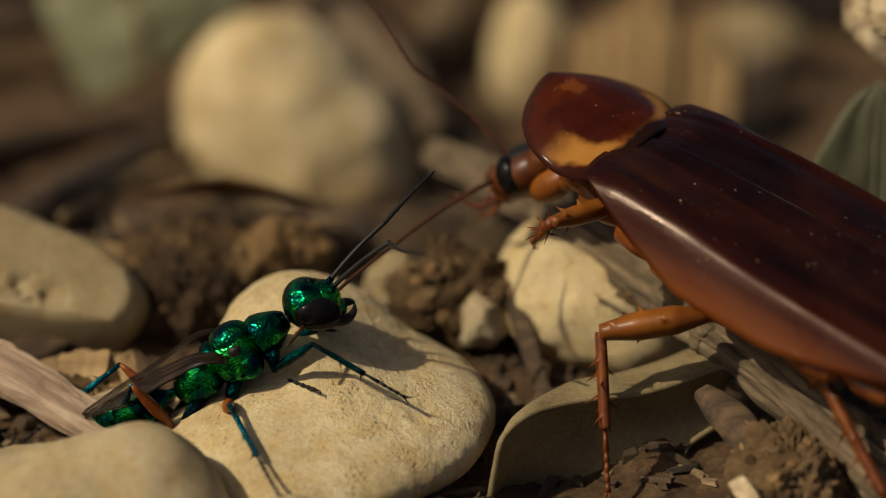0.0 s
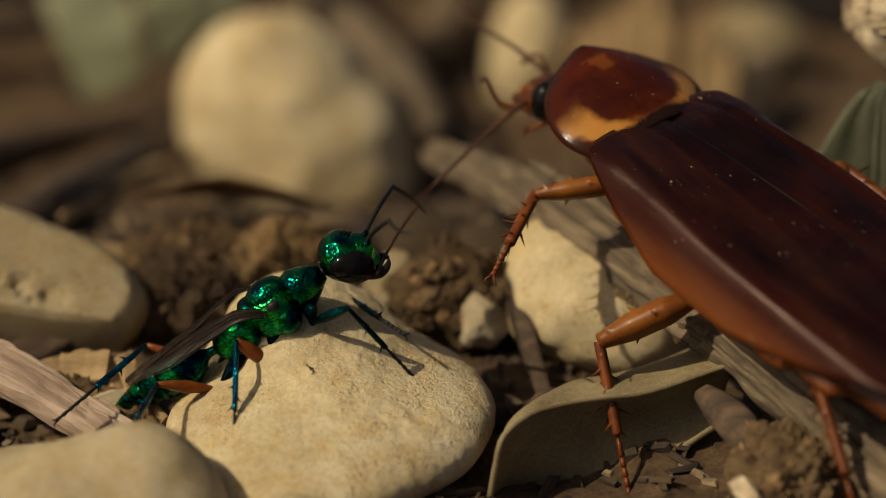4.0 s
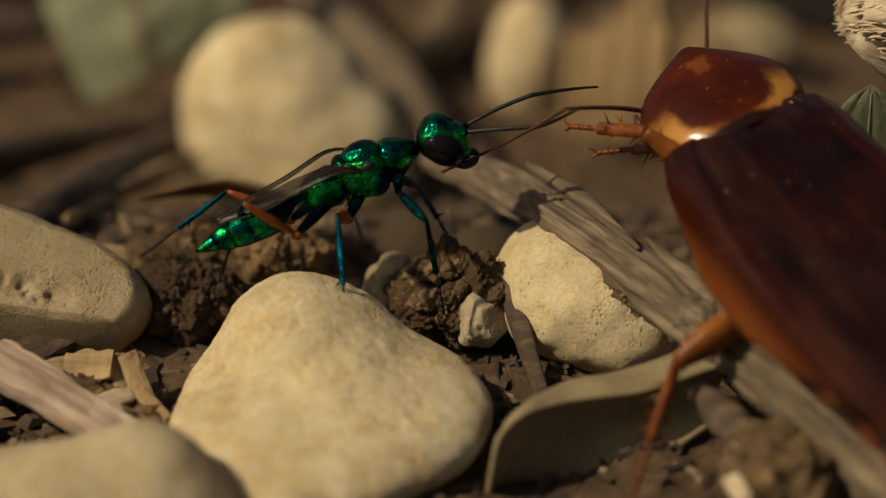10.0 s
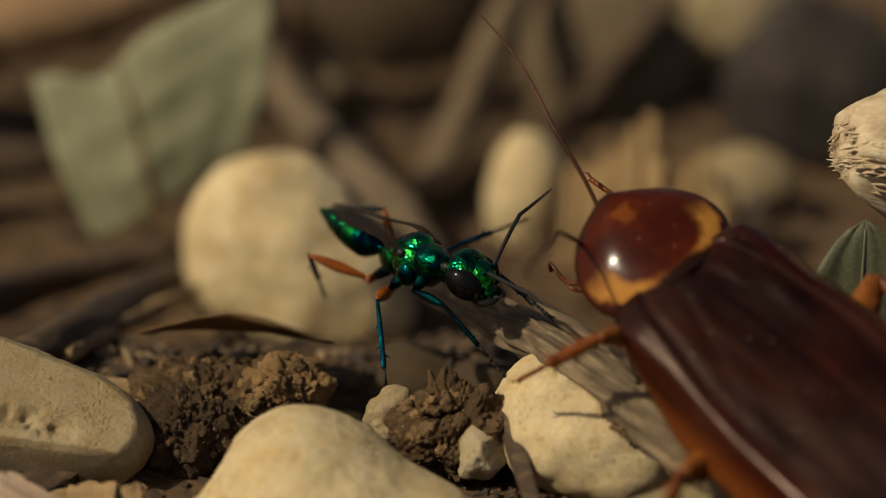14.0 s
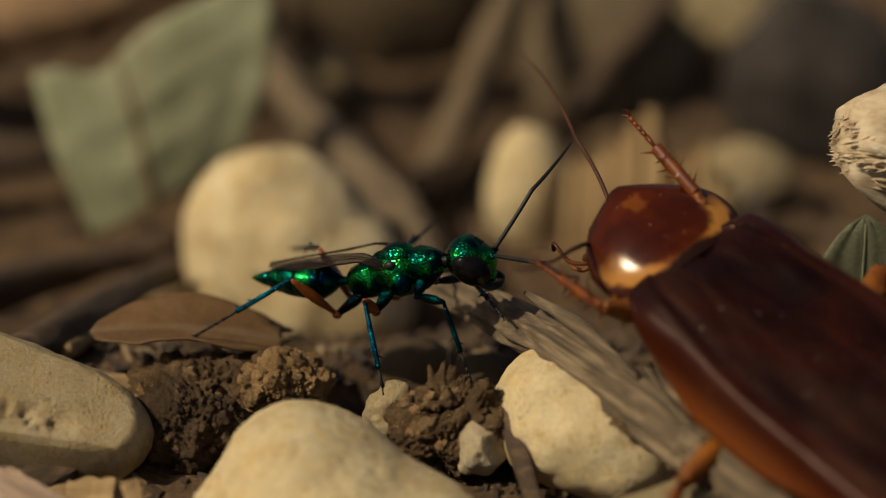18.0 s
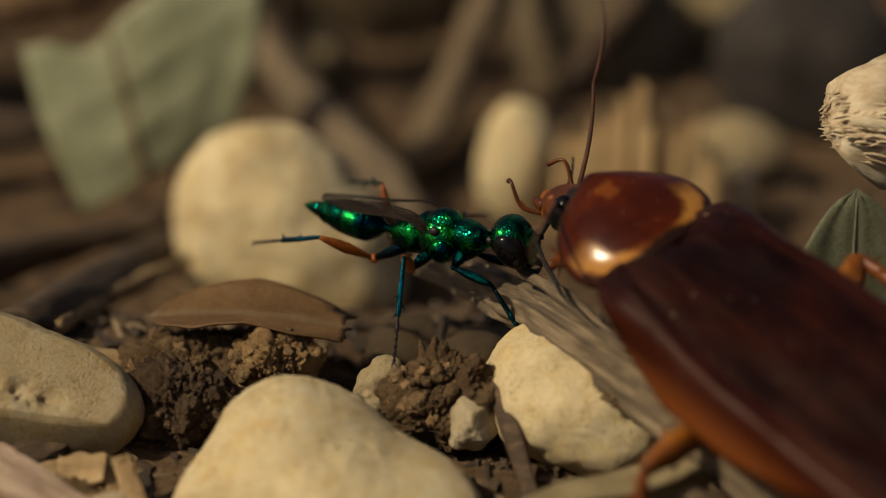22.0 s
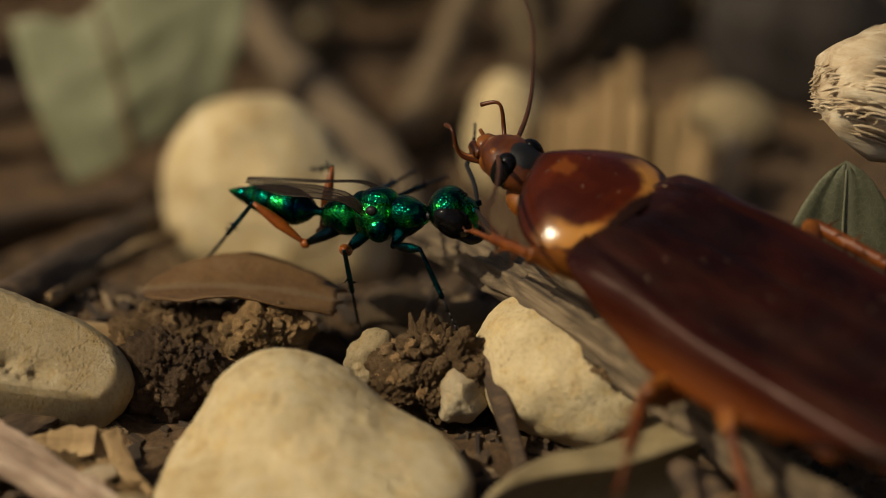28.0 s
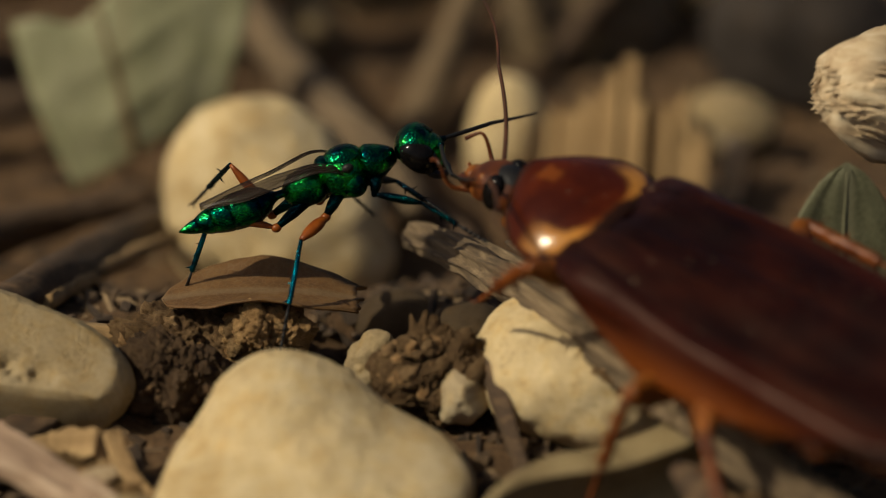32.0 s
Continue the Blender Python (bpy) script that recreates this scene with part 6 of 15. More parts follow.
    walk(MOVING['wasp_antenna_a'], [(0, P(1.3, 0.4, 0.68, 4.5, -25.3, 13.2)), (2.5, P(1.3, 0.4, 0.68, 4.1, -26.2, 13.9)), (3, P(1.3, 0.4, 0.68, -4.9, -2.7, 48.3)), (4, P(1.3, 0.4, 0.68, -5.7, -6.3, 59.5)), (4.5, P(1.3, 0.4, 0.68, -6.5, -4.4, 68.4)), (5, P(1.3, 0.4, 0.68, -6.8, -2, 73.6)), (5.5, P(1.3, 0.4, 0.68, -6.7, -1.9, 70)), (6, P(1.3, 0.4, 0.68, -5.8, -3.7, 52.2)), (6.5, P(1.3, 0.4, 0.68, -6.1, 0.2, 59.4)), (7, P(1.3, 0.4, 0.68, -6, 0.7, 62.3)), (7.5, P(1.3, 0.4, 0.68, -4.2, -15.8, 48.2)), (8, P(1.3, 0.4, 0.68, 8.8, -38.8, 21)), (8.5, P(1.3, 0.4, 0.68, -0.5, -50.7, 34)), (9, P(1.3, 0.4, 0.68, -13, -3.2, 59)), (9.5, P(1.3, 0.4, 0.68, -12, -1.9, 36.3)), (10, P(1.3, 0.4, 0.68, -5.7, -26.5, 11.6)), (10.5, P(1.3, 0.4, 0.68, -12, -0.1, 38)), (11, P(1.3, 0.4, 0.68, -12.6, -1.5, 75.8)), (11.5, P(1.3, 0.4, 0.68, -12.7, 3.3, 66.9)), (12, P(1.3, 0.4, 0.68, -12.8, 0.3, 63.7)), (12.5, P(1.3, 0.4, 0.68, -20, 34.5, 41.1)), (13, P(1.3, 0.4, 0.68, -5.4, 40.2, 64.8)), (13.5, P(1.3, 0.4, 0.68, 3.7, -8.1, 94.3)), (14, P(1.3, 0.4, 0.68, 2.8, -26, 97.5)), (14.5, P(1.3, 0.4, 0.68, -5.4, -46.7, 110.9)), (15, P(1.3, 0.4, 0.68, -3.4, -63.5, 108.6)), (15.5, P(1.3, 0.4, 0.68, 9.4, -64.7, 94.3)), (16.5, P(1.3, 0.4, 0.68, 45.8, -62, 54)), (17, P(1.3, 0.4, 0.68, 48.5, -40.1, 50.6)), (17.5, P(1.3, 0.4, 0.68, 59.1, -53, 36)), (18, P(1.3, 0.4, 0.68, 52.3, -58.3, 44.3)), (18.5, P(1.3, 0.4, 0.68, 28, -9.5, 83.1)), (19, P(1.3, 0.4, 0.68, 28, 12.3, 84.8)), (19.5, P(1.3, 0.4, 0.68, 28, 4, 84.8)), (20, P(1.3, 0.4, 0.68, 27.9, -6, 88.6)), (20.5, P(1.3, 0.4, 0.68, 24.8, -16, 105.1)), (21, P(1.3, 0.4, 0.68, -1.3, -46.4, 151.8)), (21.5, P(1.3, 0.4, 0.68, 21.9, -32.9, 116.3)), (22, P(1.3, 0.4, 0.68, 35.3, -20.6, 87.3)), (22.5, P(1.3, 0.4, 0.68, 54.6, -63, 60.5)), (23, P(1.3, 0.4, 0.68, 57.1, -62.4, 57.7)), (23.5, P(1.3, 0.4, 0.68, 71.3, -56.7, 41.3)), (24, P(1.3, 0.4, 0.68, 53.3, 11, 78.6)), (24.5, P(1.3, 0.4, 0.68, 61.7, 14, 115.9)), (25, P(1.3, 0.4, 0.68, 63.6, 16.3, 123.3)), (25.5, P(1.3, 0.4, 0.68, 57.7, 16.7, 102.8)), (26, P(1.3, 0.4, 0.68, 57.9, 8.2, 103.4)), (27, P(1.3, 0.4, 0.68, 57.6, -14.1, 110.1)), (27.5, P(1.3, 0.4, 0.68, 58, -16.5, 108.6)), (28, P(1.3, 0.4, 0.68, 58.2, -5.1, 107.4)), (28.5, P(1.3, 0.4, 0.68, 58.6, 2.5, 90.8)), (29, P(1.3, 0.4, 0.68, 58.2, 2.6, 81.6)), (29.5, P(1.3, 0.4, 0.68, 57.4, -13.2, 90)), (30, P(1.3, 0.4, 0.68, 52.5, -32.3, 102.3)), (30.5, P(1.3, 0.4, 0.68, 54.9, -1, 94.3)), (31, P(1.3, 0.4, 0.68, 53.6, 20.2, 86.4)), (31.5, P(1.3, 0.4, 0.68, 52, -5.6, 74.1)), (32, P(1.3, 0.4, 0.68, 54.4, -5.4, 49.7))])
    walk(MOVING['wasp_antenna_tip_a'], [(0, P(4.73, 1.2, 2.35, 9.2, -15.3, 32.9)), (1, P(4.68, 1.25, 2.43, 9.5, -13.3, 31.6)), (1.5, P(4.68, 1.25, 2.43, 9.1, -8.1, 33.9)), (2, P(4.69, 1.24, 2.41, 9.5, 12.4, 44.1)), (2.5, P(4.7, 1.24, 2.4, 13.2, 38.7, 52.3)), (3, P(3.89, 3.31, 0.86, 14.2, 52.8, 53.7)), (3.5, P(3.63, 3.52, 0.92, 13.7, 50.4, 53.1)), (4, P(3.27, 3.74, 1.11, 12.9, 44.3, 52)), (4.5, P(2.73, 4.02, 0.98, 12.5, 35.9, 51.4)), (5, P(2.4, 4.14, 0.82, 12.8, 27.3, 52)), (5.5, P(2.63, 4.06, 0.81, 13.7, 20.8, 54.2)), (6, P(3.69, 3.47, 0.93, 16.8, 17, 63.7)), (6.5, P(3.29, 3.76, 0.67, 15.9, 6.7, 59.4)), (7, P(3.11, 3.85, 0.63, 15.8, -4.4, 55.2)), (7.5, P(3.8, 3.2, 1.74, 16.8, -15.9, 49.9)), (8, P(4.14, 1.49, 3.12, 21.7, -34.4, 38.4)), (8.5, P(3.35, 1.78, 3.7, 12.4, -16.6, 59.6)), (9, P(3.31, 3.74, 0.89, 12.3, 14.8, 63.7)), (9.5, P(4.44, 2.71, 0.81, 9.2, 8.8, 48.2)), (10, P(4.72, 1.1, 2.42, 8.3, -4.4, 25.9)), (10.5, P(4.37, 2.8, 0.69, 8.1, 1.5, 32.3)), (11, P(2.26, 4.18, 0.78, 9.5, 2.4, 70.9)), (11.5, P(2.83, 3.98, 0.46, 9, 1.3, 56.6)), (12, P(3.03, 3.9, 0.66, 9.1, 7.9, 58.4)), (12.5, P(3.72, 2.51, -1.53, 6.2, 31, 49.8)), (13, P(2.57, 3.1, -1.84, 21, 21.2, 82.6)), (13.5, P(1.01, 4.25, 1.23, 23.5, 10.4, 91.7)), (14, P(0.84, 3.88, 2.39, 23.3, -5.1, 87.5)), (14.5, P(0.34, 2.9, 3.52, 24.1, -11.7, 82.4)), (15, P(0.74, 2.05, 4.17, 24.3, -18.3, 81.4)), (15.5, P(1.17, 2.06, 4.21, 25.9, -23.2, 76.9)), (16.5, P(2.38, 1.88, 4.12, 29.3, -26.5, 68.7)), (17, P(3.19, 2.71, 3.19, 31.3, -25.4, 64.2)), (17.5, P(3.2, 1.78, 3.79, 33.2, -33.1, 60.5)), (18, P(2.77, 1.83, 4, 36.6, -31.8, 54)), (18.5, P(1.77, 4.22, 1.33, 30.9, -13.4, 68.7)), (19, P(1.65, 4.2, -0.15, 30, -0.3, 75.9)), (19.5, P(1.65, 4.27, 0.41, 29.9, -1.6, 85.2)), (20, P(1.39, 4.28, 1.09, 29.1, -5.4, 98)), (20.5, P(0.32, 4.02, 1.75, 28, -11.5, 105.7)), (21, P(-1.07, 1.67, 3.51, 27.2, -15.4, 108.8)), (21.5, P(-0.15, 3.34, 2.8, 29.3, -9.3, 99)), (22, P(1.47, 4.05, 2.05, 30.7, -7.9, 89.6)), (22.5, P(2.17, 1.94, 4.15, 58.6, -59.8, 46)), (23, P(2.26, 1.93, 4.14, 58.1, -60.6, 46.6)), (23.5, P(2.91, 1.81, 3.94, 65, -56.9, 38.6)), (24, P(2.06, 4.15, -0.06, 42.2, -3.7, 77.8)), (24.5, P(-0.35, 3.8, -0.26, 41.7, 2.3, 115)), (25, P(-0.75, 3.53, -0.41, 41.1, 3.7, 103.3)), (25.5, P(0.47, 4.04, -0.44, 41.1, -3.6, 87.8)), (26, P(0.41, 4.16, 0.12, 41.2, -8, 86.4)), (26.5, P(0.14, 4.12, 0.91, 41.2, -11.8, 86.3)), (27, P(0, 3.95, 1.63, 41.3, -14.5, 86.1)), (27.5, P(0.11, 3.94, 1.79, 41.5, -15.4, 85.3)), (28, P(0.14, 4.11, 1.03, 41.5, -15.5, 85.4)), (28.5, P(1.24, 4.3, 0.51, 39.7, -16.1, 91.9)), (29, P(1.87, 4.25, 0.5, 38.3, -16, 96.9)), (29.5, P(1.3, 4.2, 1.57, 37.2, -23.5, 100.3)), (30, P(0.6, 3.62, 2.76, 35.3, -31.9, 104.3)), (30.5, P(1.01, 4.29, 0.75, 39.7, -11.1, 92.6)), (31, P(1.53, 4.05, -0.67, 39.6, 8.5, 95.3)), (31.5, P(2.37, 4.13, 1.06, 37.2, 8.4, 78.7)), (32, P(3.81, 3.36, 1.05, 35.5, -2.7, 44.9))])
    walk(MOVING['wasp_antenna_b'], [(0, P(1.3, -0.4, 0.68, -5.8, -29.3, -16.2)), (1.5, P(1.3, -0.4, 0.68, -8.1, -27.4, -11.4)), (2, P(1.3, -0.4, 0.68, -11.3, -27.1, -4.5)), (2.5, P(1.3, -0.4, 0.68, -18.9, -24.5, 12.8)), (3, P(1.3, -0.4, 0.68, 0.3, -40.4, -21.8)), (3.5, P(1.3, -0.4, 0.68, 11.2, -42.1, -38.3)), (4, P(1.3, -0.4, 0.68, 28.7, -35.3, -65.9)), (4.5, P(1.3, -0.4, 0.68, 39.4, -16.5, -89.8)), (5, P(1.3, -0.4, 0.68, 41, 5.9, -106.6)), (5.5, P(1.3, -0.4, 0.68, 38.8, 17.6, -117.5)), (6, P(1.3, -0.4, 0.68, 44, 13.9, -98.3)), (7, P(1.3, -0.4, 0.68, 49.9, 12.1, -73.7)), (7.5, P(1.3, -0.4, 0.68, 51.2, -1.9, -59.4)), (8, P(1.3, -0.4, 0.68, 49.4, -11.4, -44.7)), (8.5, P(1.3, -0.4, 0.68, 47.1, -23.1, -36.8)), (9, P(1.3, -0.4, 0.68, 50.2, 6.6, -57.7)), (9.5, P(1.3, -0.4, 0.68, 55.7, 12.2, -25.1)), (10, P(1.3, -0.4, 0.68, 55.6, -13.3, -9.7)), (10.5, P(1.3, -0.4, 0.68, 63.1, -6, -52.7)), (11, P(1.3, -0.4, 0.68, 62.8, 7.8, -71.6)), (11.5, P(1.3, -0.4, 0.68, 60.9, 23.1, -78.9)), (12, P(1.3, -0.4, 0.68, 74, 32.5, -51.3)), (12.5, P(1.3, -0.4, 0.68, 31.9, 63.4, -104.4)), (13, P(1.3, -0.4, 0.68, 61.5, 28.7, -65.7)), (13.5, P(1.3, -0.4, 0.68, 68.1, -9.7, -29.5)), (14, P(1.3, -0.4, 0.68, 67.1, -5.5, -22.1)), (14.5, P(1.3, -0.4, 0.68, 72, -17.3, -46.5)), (15, P(1.3, -0.4, 0.68, 72.2, -12.5, -47.1)), (15.5, P(1.3, -0.4, 0.68, 72.4, -3.4, -48.9)), (16, P(1.3, -0.4, 0.68, 72.5, 7.5, -47.5)), (16.5, P(1.3, -0.4, 0.68, 73.9, 16, -40.6)), (17, P(1.3, -0.4, 0.68, 74.5, 16.4, -38.6)), (17.5, P(1.3, -0.4, 0.68, 74.2, -4.8, -40.8)), (18, P(1.3, -0.4, 0.68, 74.7, -18.7, -43.1)), (18.5, P(1.3, -0.4, 0.68, 81.1, -3.4, -75.3)), (19, P(1.3, -0.4, 0.68, 79.7, 21, -84)), (20, P(1.3, -0.4, 0.68, 81.8, 20.8, -78.1)), (20.5, P(1.3, -0.4, 0.68, 92, 45.6, -60)), (21, P(1.3, -0.4, 0.68, 92.2, 58.4, -59.8)), (21.5, P(1.3, -0.4, 0.68, 83.9, 16.2, -72.6)), (22, P(1.3, -0.4, 0.68, 85.4, -1.4, -61.1)), (22.5, P(1.3, -0.4, 0.68, 85.4, -2.7, -61)), (23, P(1.3, -0.4, 0.68, 84.5, 16.5, -68.5)), (23.5, P(1.3, -0.4, 0.68, 84.2, 9.9, -69.4)), (24, P(1.3, -0.4, 0.68, 83.6, 1.5, -75.9)), (24.5, P(1.3, -0.4, 0.68, 85.3, 2, -23.1)), (25, P(1.3, -0.4, 0.68, 87.8, -10.4, -55.6)), (25.5, P(1.3, -0.4, 0.68, 89.7, -4.5, -70.1)), (26, P(1.3, -0.4, 0.68, 89.7, -10.8, -70.2)), (26.5, P(1.3, -0.4, 0.68, 88.8, -18.1, -66.6)), (27, P(1.3, -0.4, 0.68, 86.3, -22.1, -59.4)), (27.5, P(1.3, -0.4, 0.68, 84.1, -19.4, -53.2)), (28, P(1.3, -0.4, 0.68, 87.3, -7.9, -66.7)), (28.5, P(1.3, -0.4, 0.68, 87.1, -2.7, -63.7)), (29, P(1.3, -0.4, 0.68, 86.8, -3.3, -59.4)), (29.5, P(1.3, -0.4, 0.68, 86.4, -8.2, -55)), (30, P(1.3, -0.4, 0.68, 86.7, -12.2, -56.9)), (30.5, P(1.3, -0.4, 0.68, 88.4, 1.1, -73.9)), (31, P(1.3, -0.4, 0.68, 90.2, 11.6, -57.6)), (31.5, P(1.3, -0.4, 0.68, 90, 10.5, -58.8)), (32, P(1.3, -0.4, 0.68, 88.6, -0.7, -75.3))])
    walk(MOVING['wasp_antenna_tip_b'], [(0, P(4.57, -1.35, 2.59, -14.9, -6.6, -74.8)), (1, P(4.67, -1.1, 2.51, -14.7, -5.5, -76.2)), (1.5, P(4.7, -1.08, 2.47, -14.7, -5.2, -76.7)), (2, P(4.76, -0.67, 2.46, -14.6, -4, -77.1)), (2.5, P(4.76, 0.39, 2.3, -14.7, -2.7, -75.9)), (3, P(4.06, -1.5, 3.21, -14.6, -1.8, -77.3)), (3.5, P(3.57, -2.2, 3.29, -14.6, -4.6, -78.9)), (4, P(2.6, -3.31, 2.93, -14, -8.8, -83.5)), (4.5, P(1.31, -4.14, 1.79, -13, -12.4, -89.2)), (5, P(0.19, -4.12, 0.28, -11.7, -14.2, -94.5)), (5.5, P(-0.41, -3.7, -0.5, -11.1, -13.9, -97.2)), (6, P(0.76, -4.15, -0.26, -11.5, 17.6, -109.4)), (6.5, P(1.5, -4.17, -0.29, -11, 13.2, -107.7)), (7, P(2.37, -4.06, -0.14, -10.3, 4.7, -103.2)), (7.5, P(3.28, -3.76, 0.81, -9.7, 1, -91.6)), (8, P(4.02, -3.09, 1.45, -10.5, -6.5, -76.5)), (8.5, P(4.17, -2.55, 2.21, -12.2, -19.6, -68.9)), (9, P(3.37, -3.68, 0.23, -14.7, -26.6, -62.7)), (9.5, P(4.75, -2.02, -0.14, -19.5, -34.6, -53.3)), (10, P(5.04, -1.04, 1.57, -18.5, -31.4, -55)), (10.5, P(3.65, -3.48, 1.09, -13.4, -5.4, -70.8)), (11, P(2.52, -4.07, 0.15, -13.2, -5.4, -72.7)), (11.5, P(1.99, -3.92, -0.85, -13.7, -8.8, -68.2)), (12, P(3.36, -2.97, -1.42, -18.7, -11.4, -40.6)), (12.5, P(0.87, -2.09, -2.81, -20, 14.3, -88.3)), (13, P(2.71, -3.52, -1.19, -19.3, -10.8, -66.5)), (13.5, P(4.65, -2.29, 1.34, -23.1, -11.9, -47.5)), (14, P(4.9, -1.86, 1.05, -23.4, -11, -46.1)), (14.5, P(3.87, -3.1, 1.84, -21.7, -16, -53.1)), (15, P(3.89, -3.19, 1.52, -21.3, -17, -54.5)), (15.5, P(3.86, -3.33, 0.91, -19.8, -17.3, -59.6)), (16, P(3.91, -3.25, 0.17, -18.2, -17, -65.2)), (16.5, P(4.15, -2.84, -0.39, -17.5, -17, -67.5)), (17, P(4.23, -2.73, -0.42, -17.2, -18.4, -68.4)), (17.5, P(4.24, -2.94, 1, -17.1, -24.8, -68.7)), (18, P(4, -2.93, 1.93, -18.3, -9.6, -64.9)), (18.5, P(2.29, -4.17, 0.91, -16.6, -8.3, -75.5)), (19, P(1.68, -4.02, -0.72, -15.3, -5.5, -85.9)), (19.5, P(1.91, -3.99, -0.71, -15.5, -8.9, -84.4)), (20, P(2.05, -3.97, -0.71, -16.3, -10.8, -80.1)), (20.5, P(2.66, -2.76, -2.11, -15.9, 15.8, -71.5)), (21, P(2.33, -2.17, -2.64, -3.7, 53.8, -51.5)), (21.5, P(2.42, -3.97, -0.41, -15.3, 17.9, -70.3)), (22, P(3.19, -3.81, 0.77, -15.7, -9.5, -74.7)), (22.5, P(3.19, -3.81, 0.87, -15.1, -9.1, -78.5)), (23, P(2.67, -3.88, -0.43, -15, -10.4, -78.9)), (23.5, P(2.65, -4, 0.01, -14.5, -10, -81.4)), (24, P(2.25, -4.18, 0.58, -14.5, -10.9, -81.4)), (24.5, P(4.89, -1.93, 0.54, -23.5, -15.9, -44.2)), (25, P(3.47, -3.56, 1.39, -18.7, -24.2, -58.2)), (25.5, P(2.62, -4.06, 0.98, -11, -21.3, -77.8)), (26, P(2.6, -4, 1.41, -10.6, -20.9, -78.9)), (26.5, P(2.77, -3.8, 1.89, -11.7, -20.6, -76)), (27, P(3.14, -3.51, 2.15, -13, -19.7, -72.2)), (27.5, P(3.5, -3.35, 1.97, -13.5, -18.2, -70.4)), (28, P(2.83, -3.95, 1.22, -12.7, -16, -73.3)), (28.5, P(3.03, -3.89, 0.86, -12, -16.2, -76)), (29, P(3.28, -3.75, 0.91, -11.7, -17, -76.7)), (29.5, P(3.52, -3.56, 1.24, -13.2, -21.4, -72.4)), (30, P(3.38, -3.59, 1.51, -16.1, -26.2, -65.2)), (30.5, P(2.38, -4.15, 0.6, -12.7, -16.9, -74.4)), (31, P(3.35, -3.63, -0.11, -13.3, -8.1, -71.6)), (31.5, P(3.28, -3.68, -0.03, -11.6, -10.6, -82)), (32, P(2.29, -4.17, 0.73, -13.5, -18.1, -74.1))])
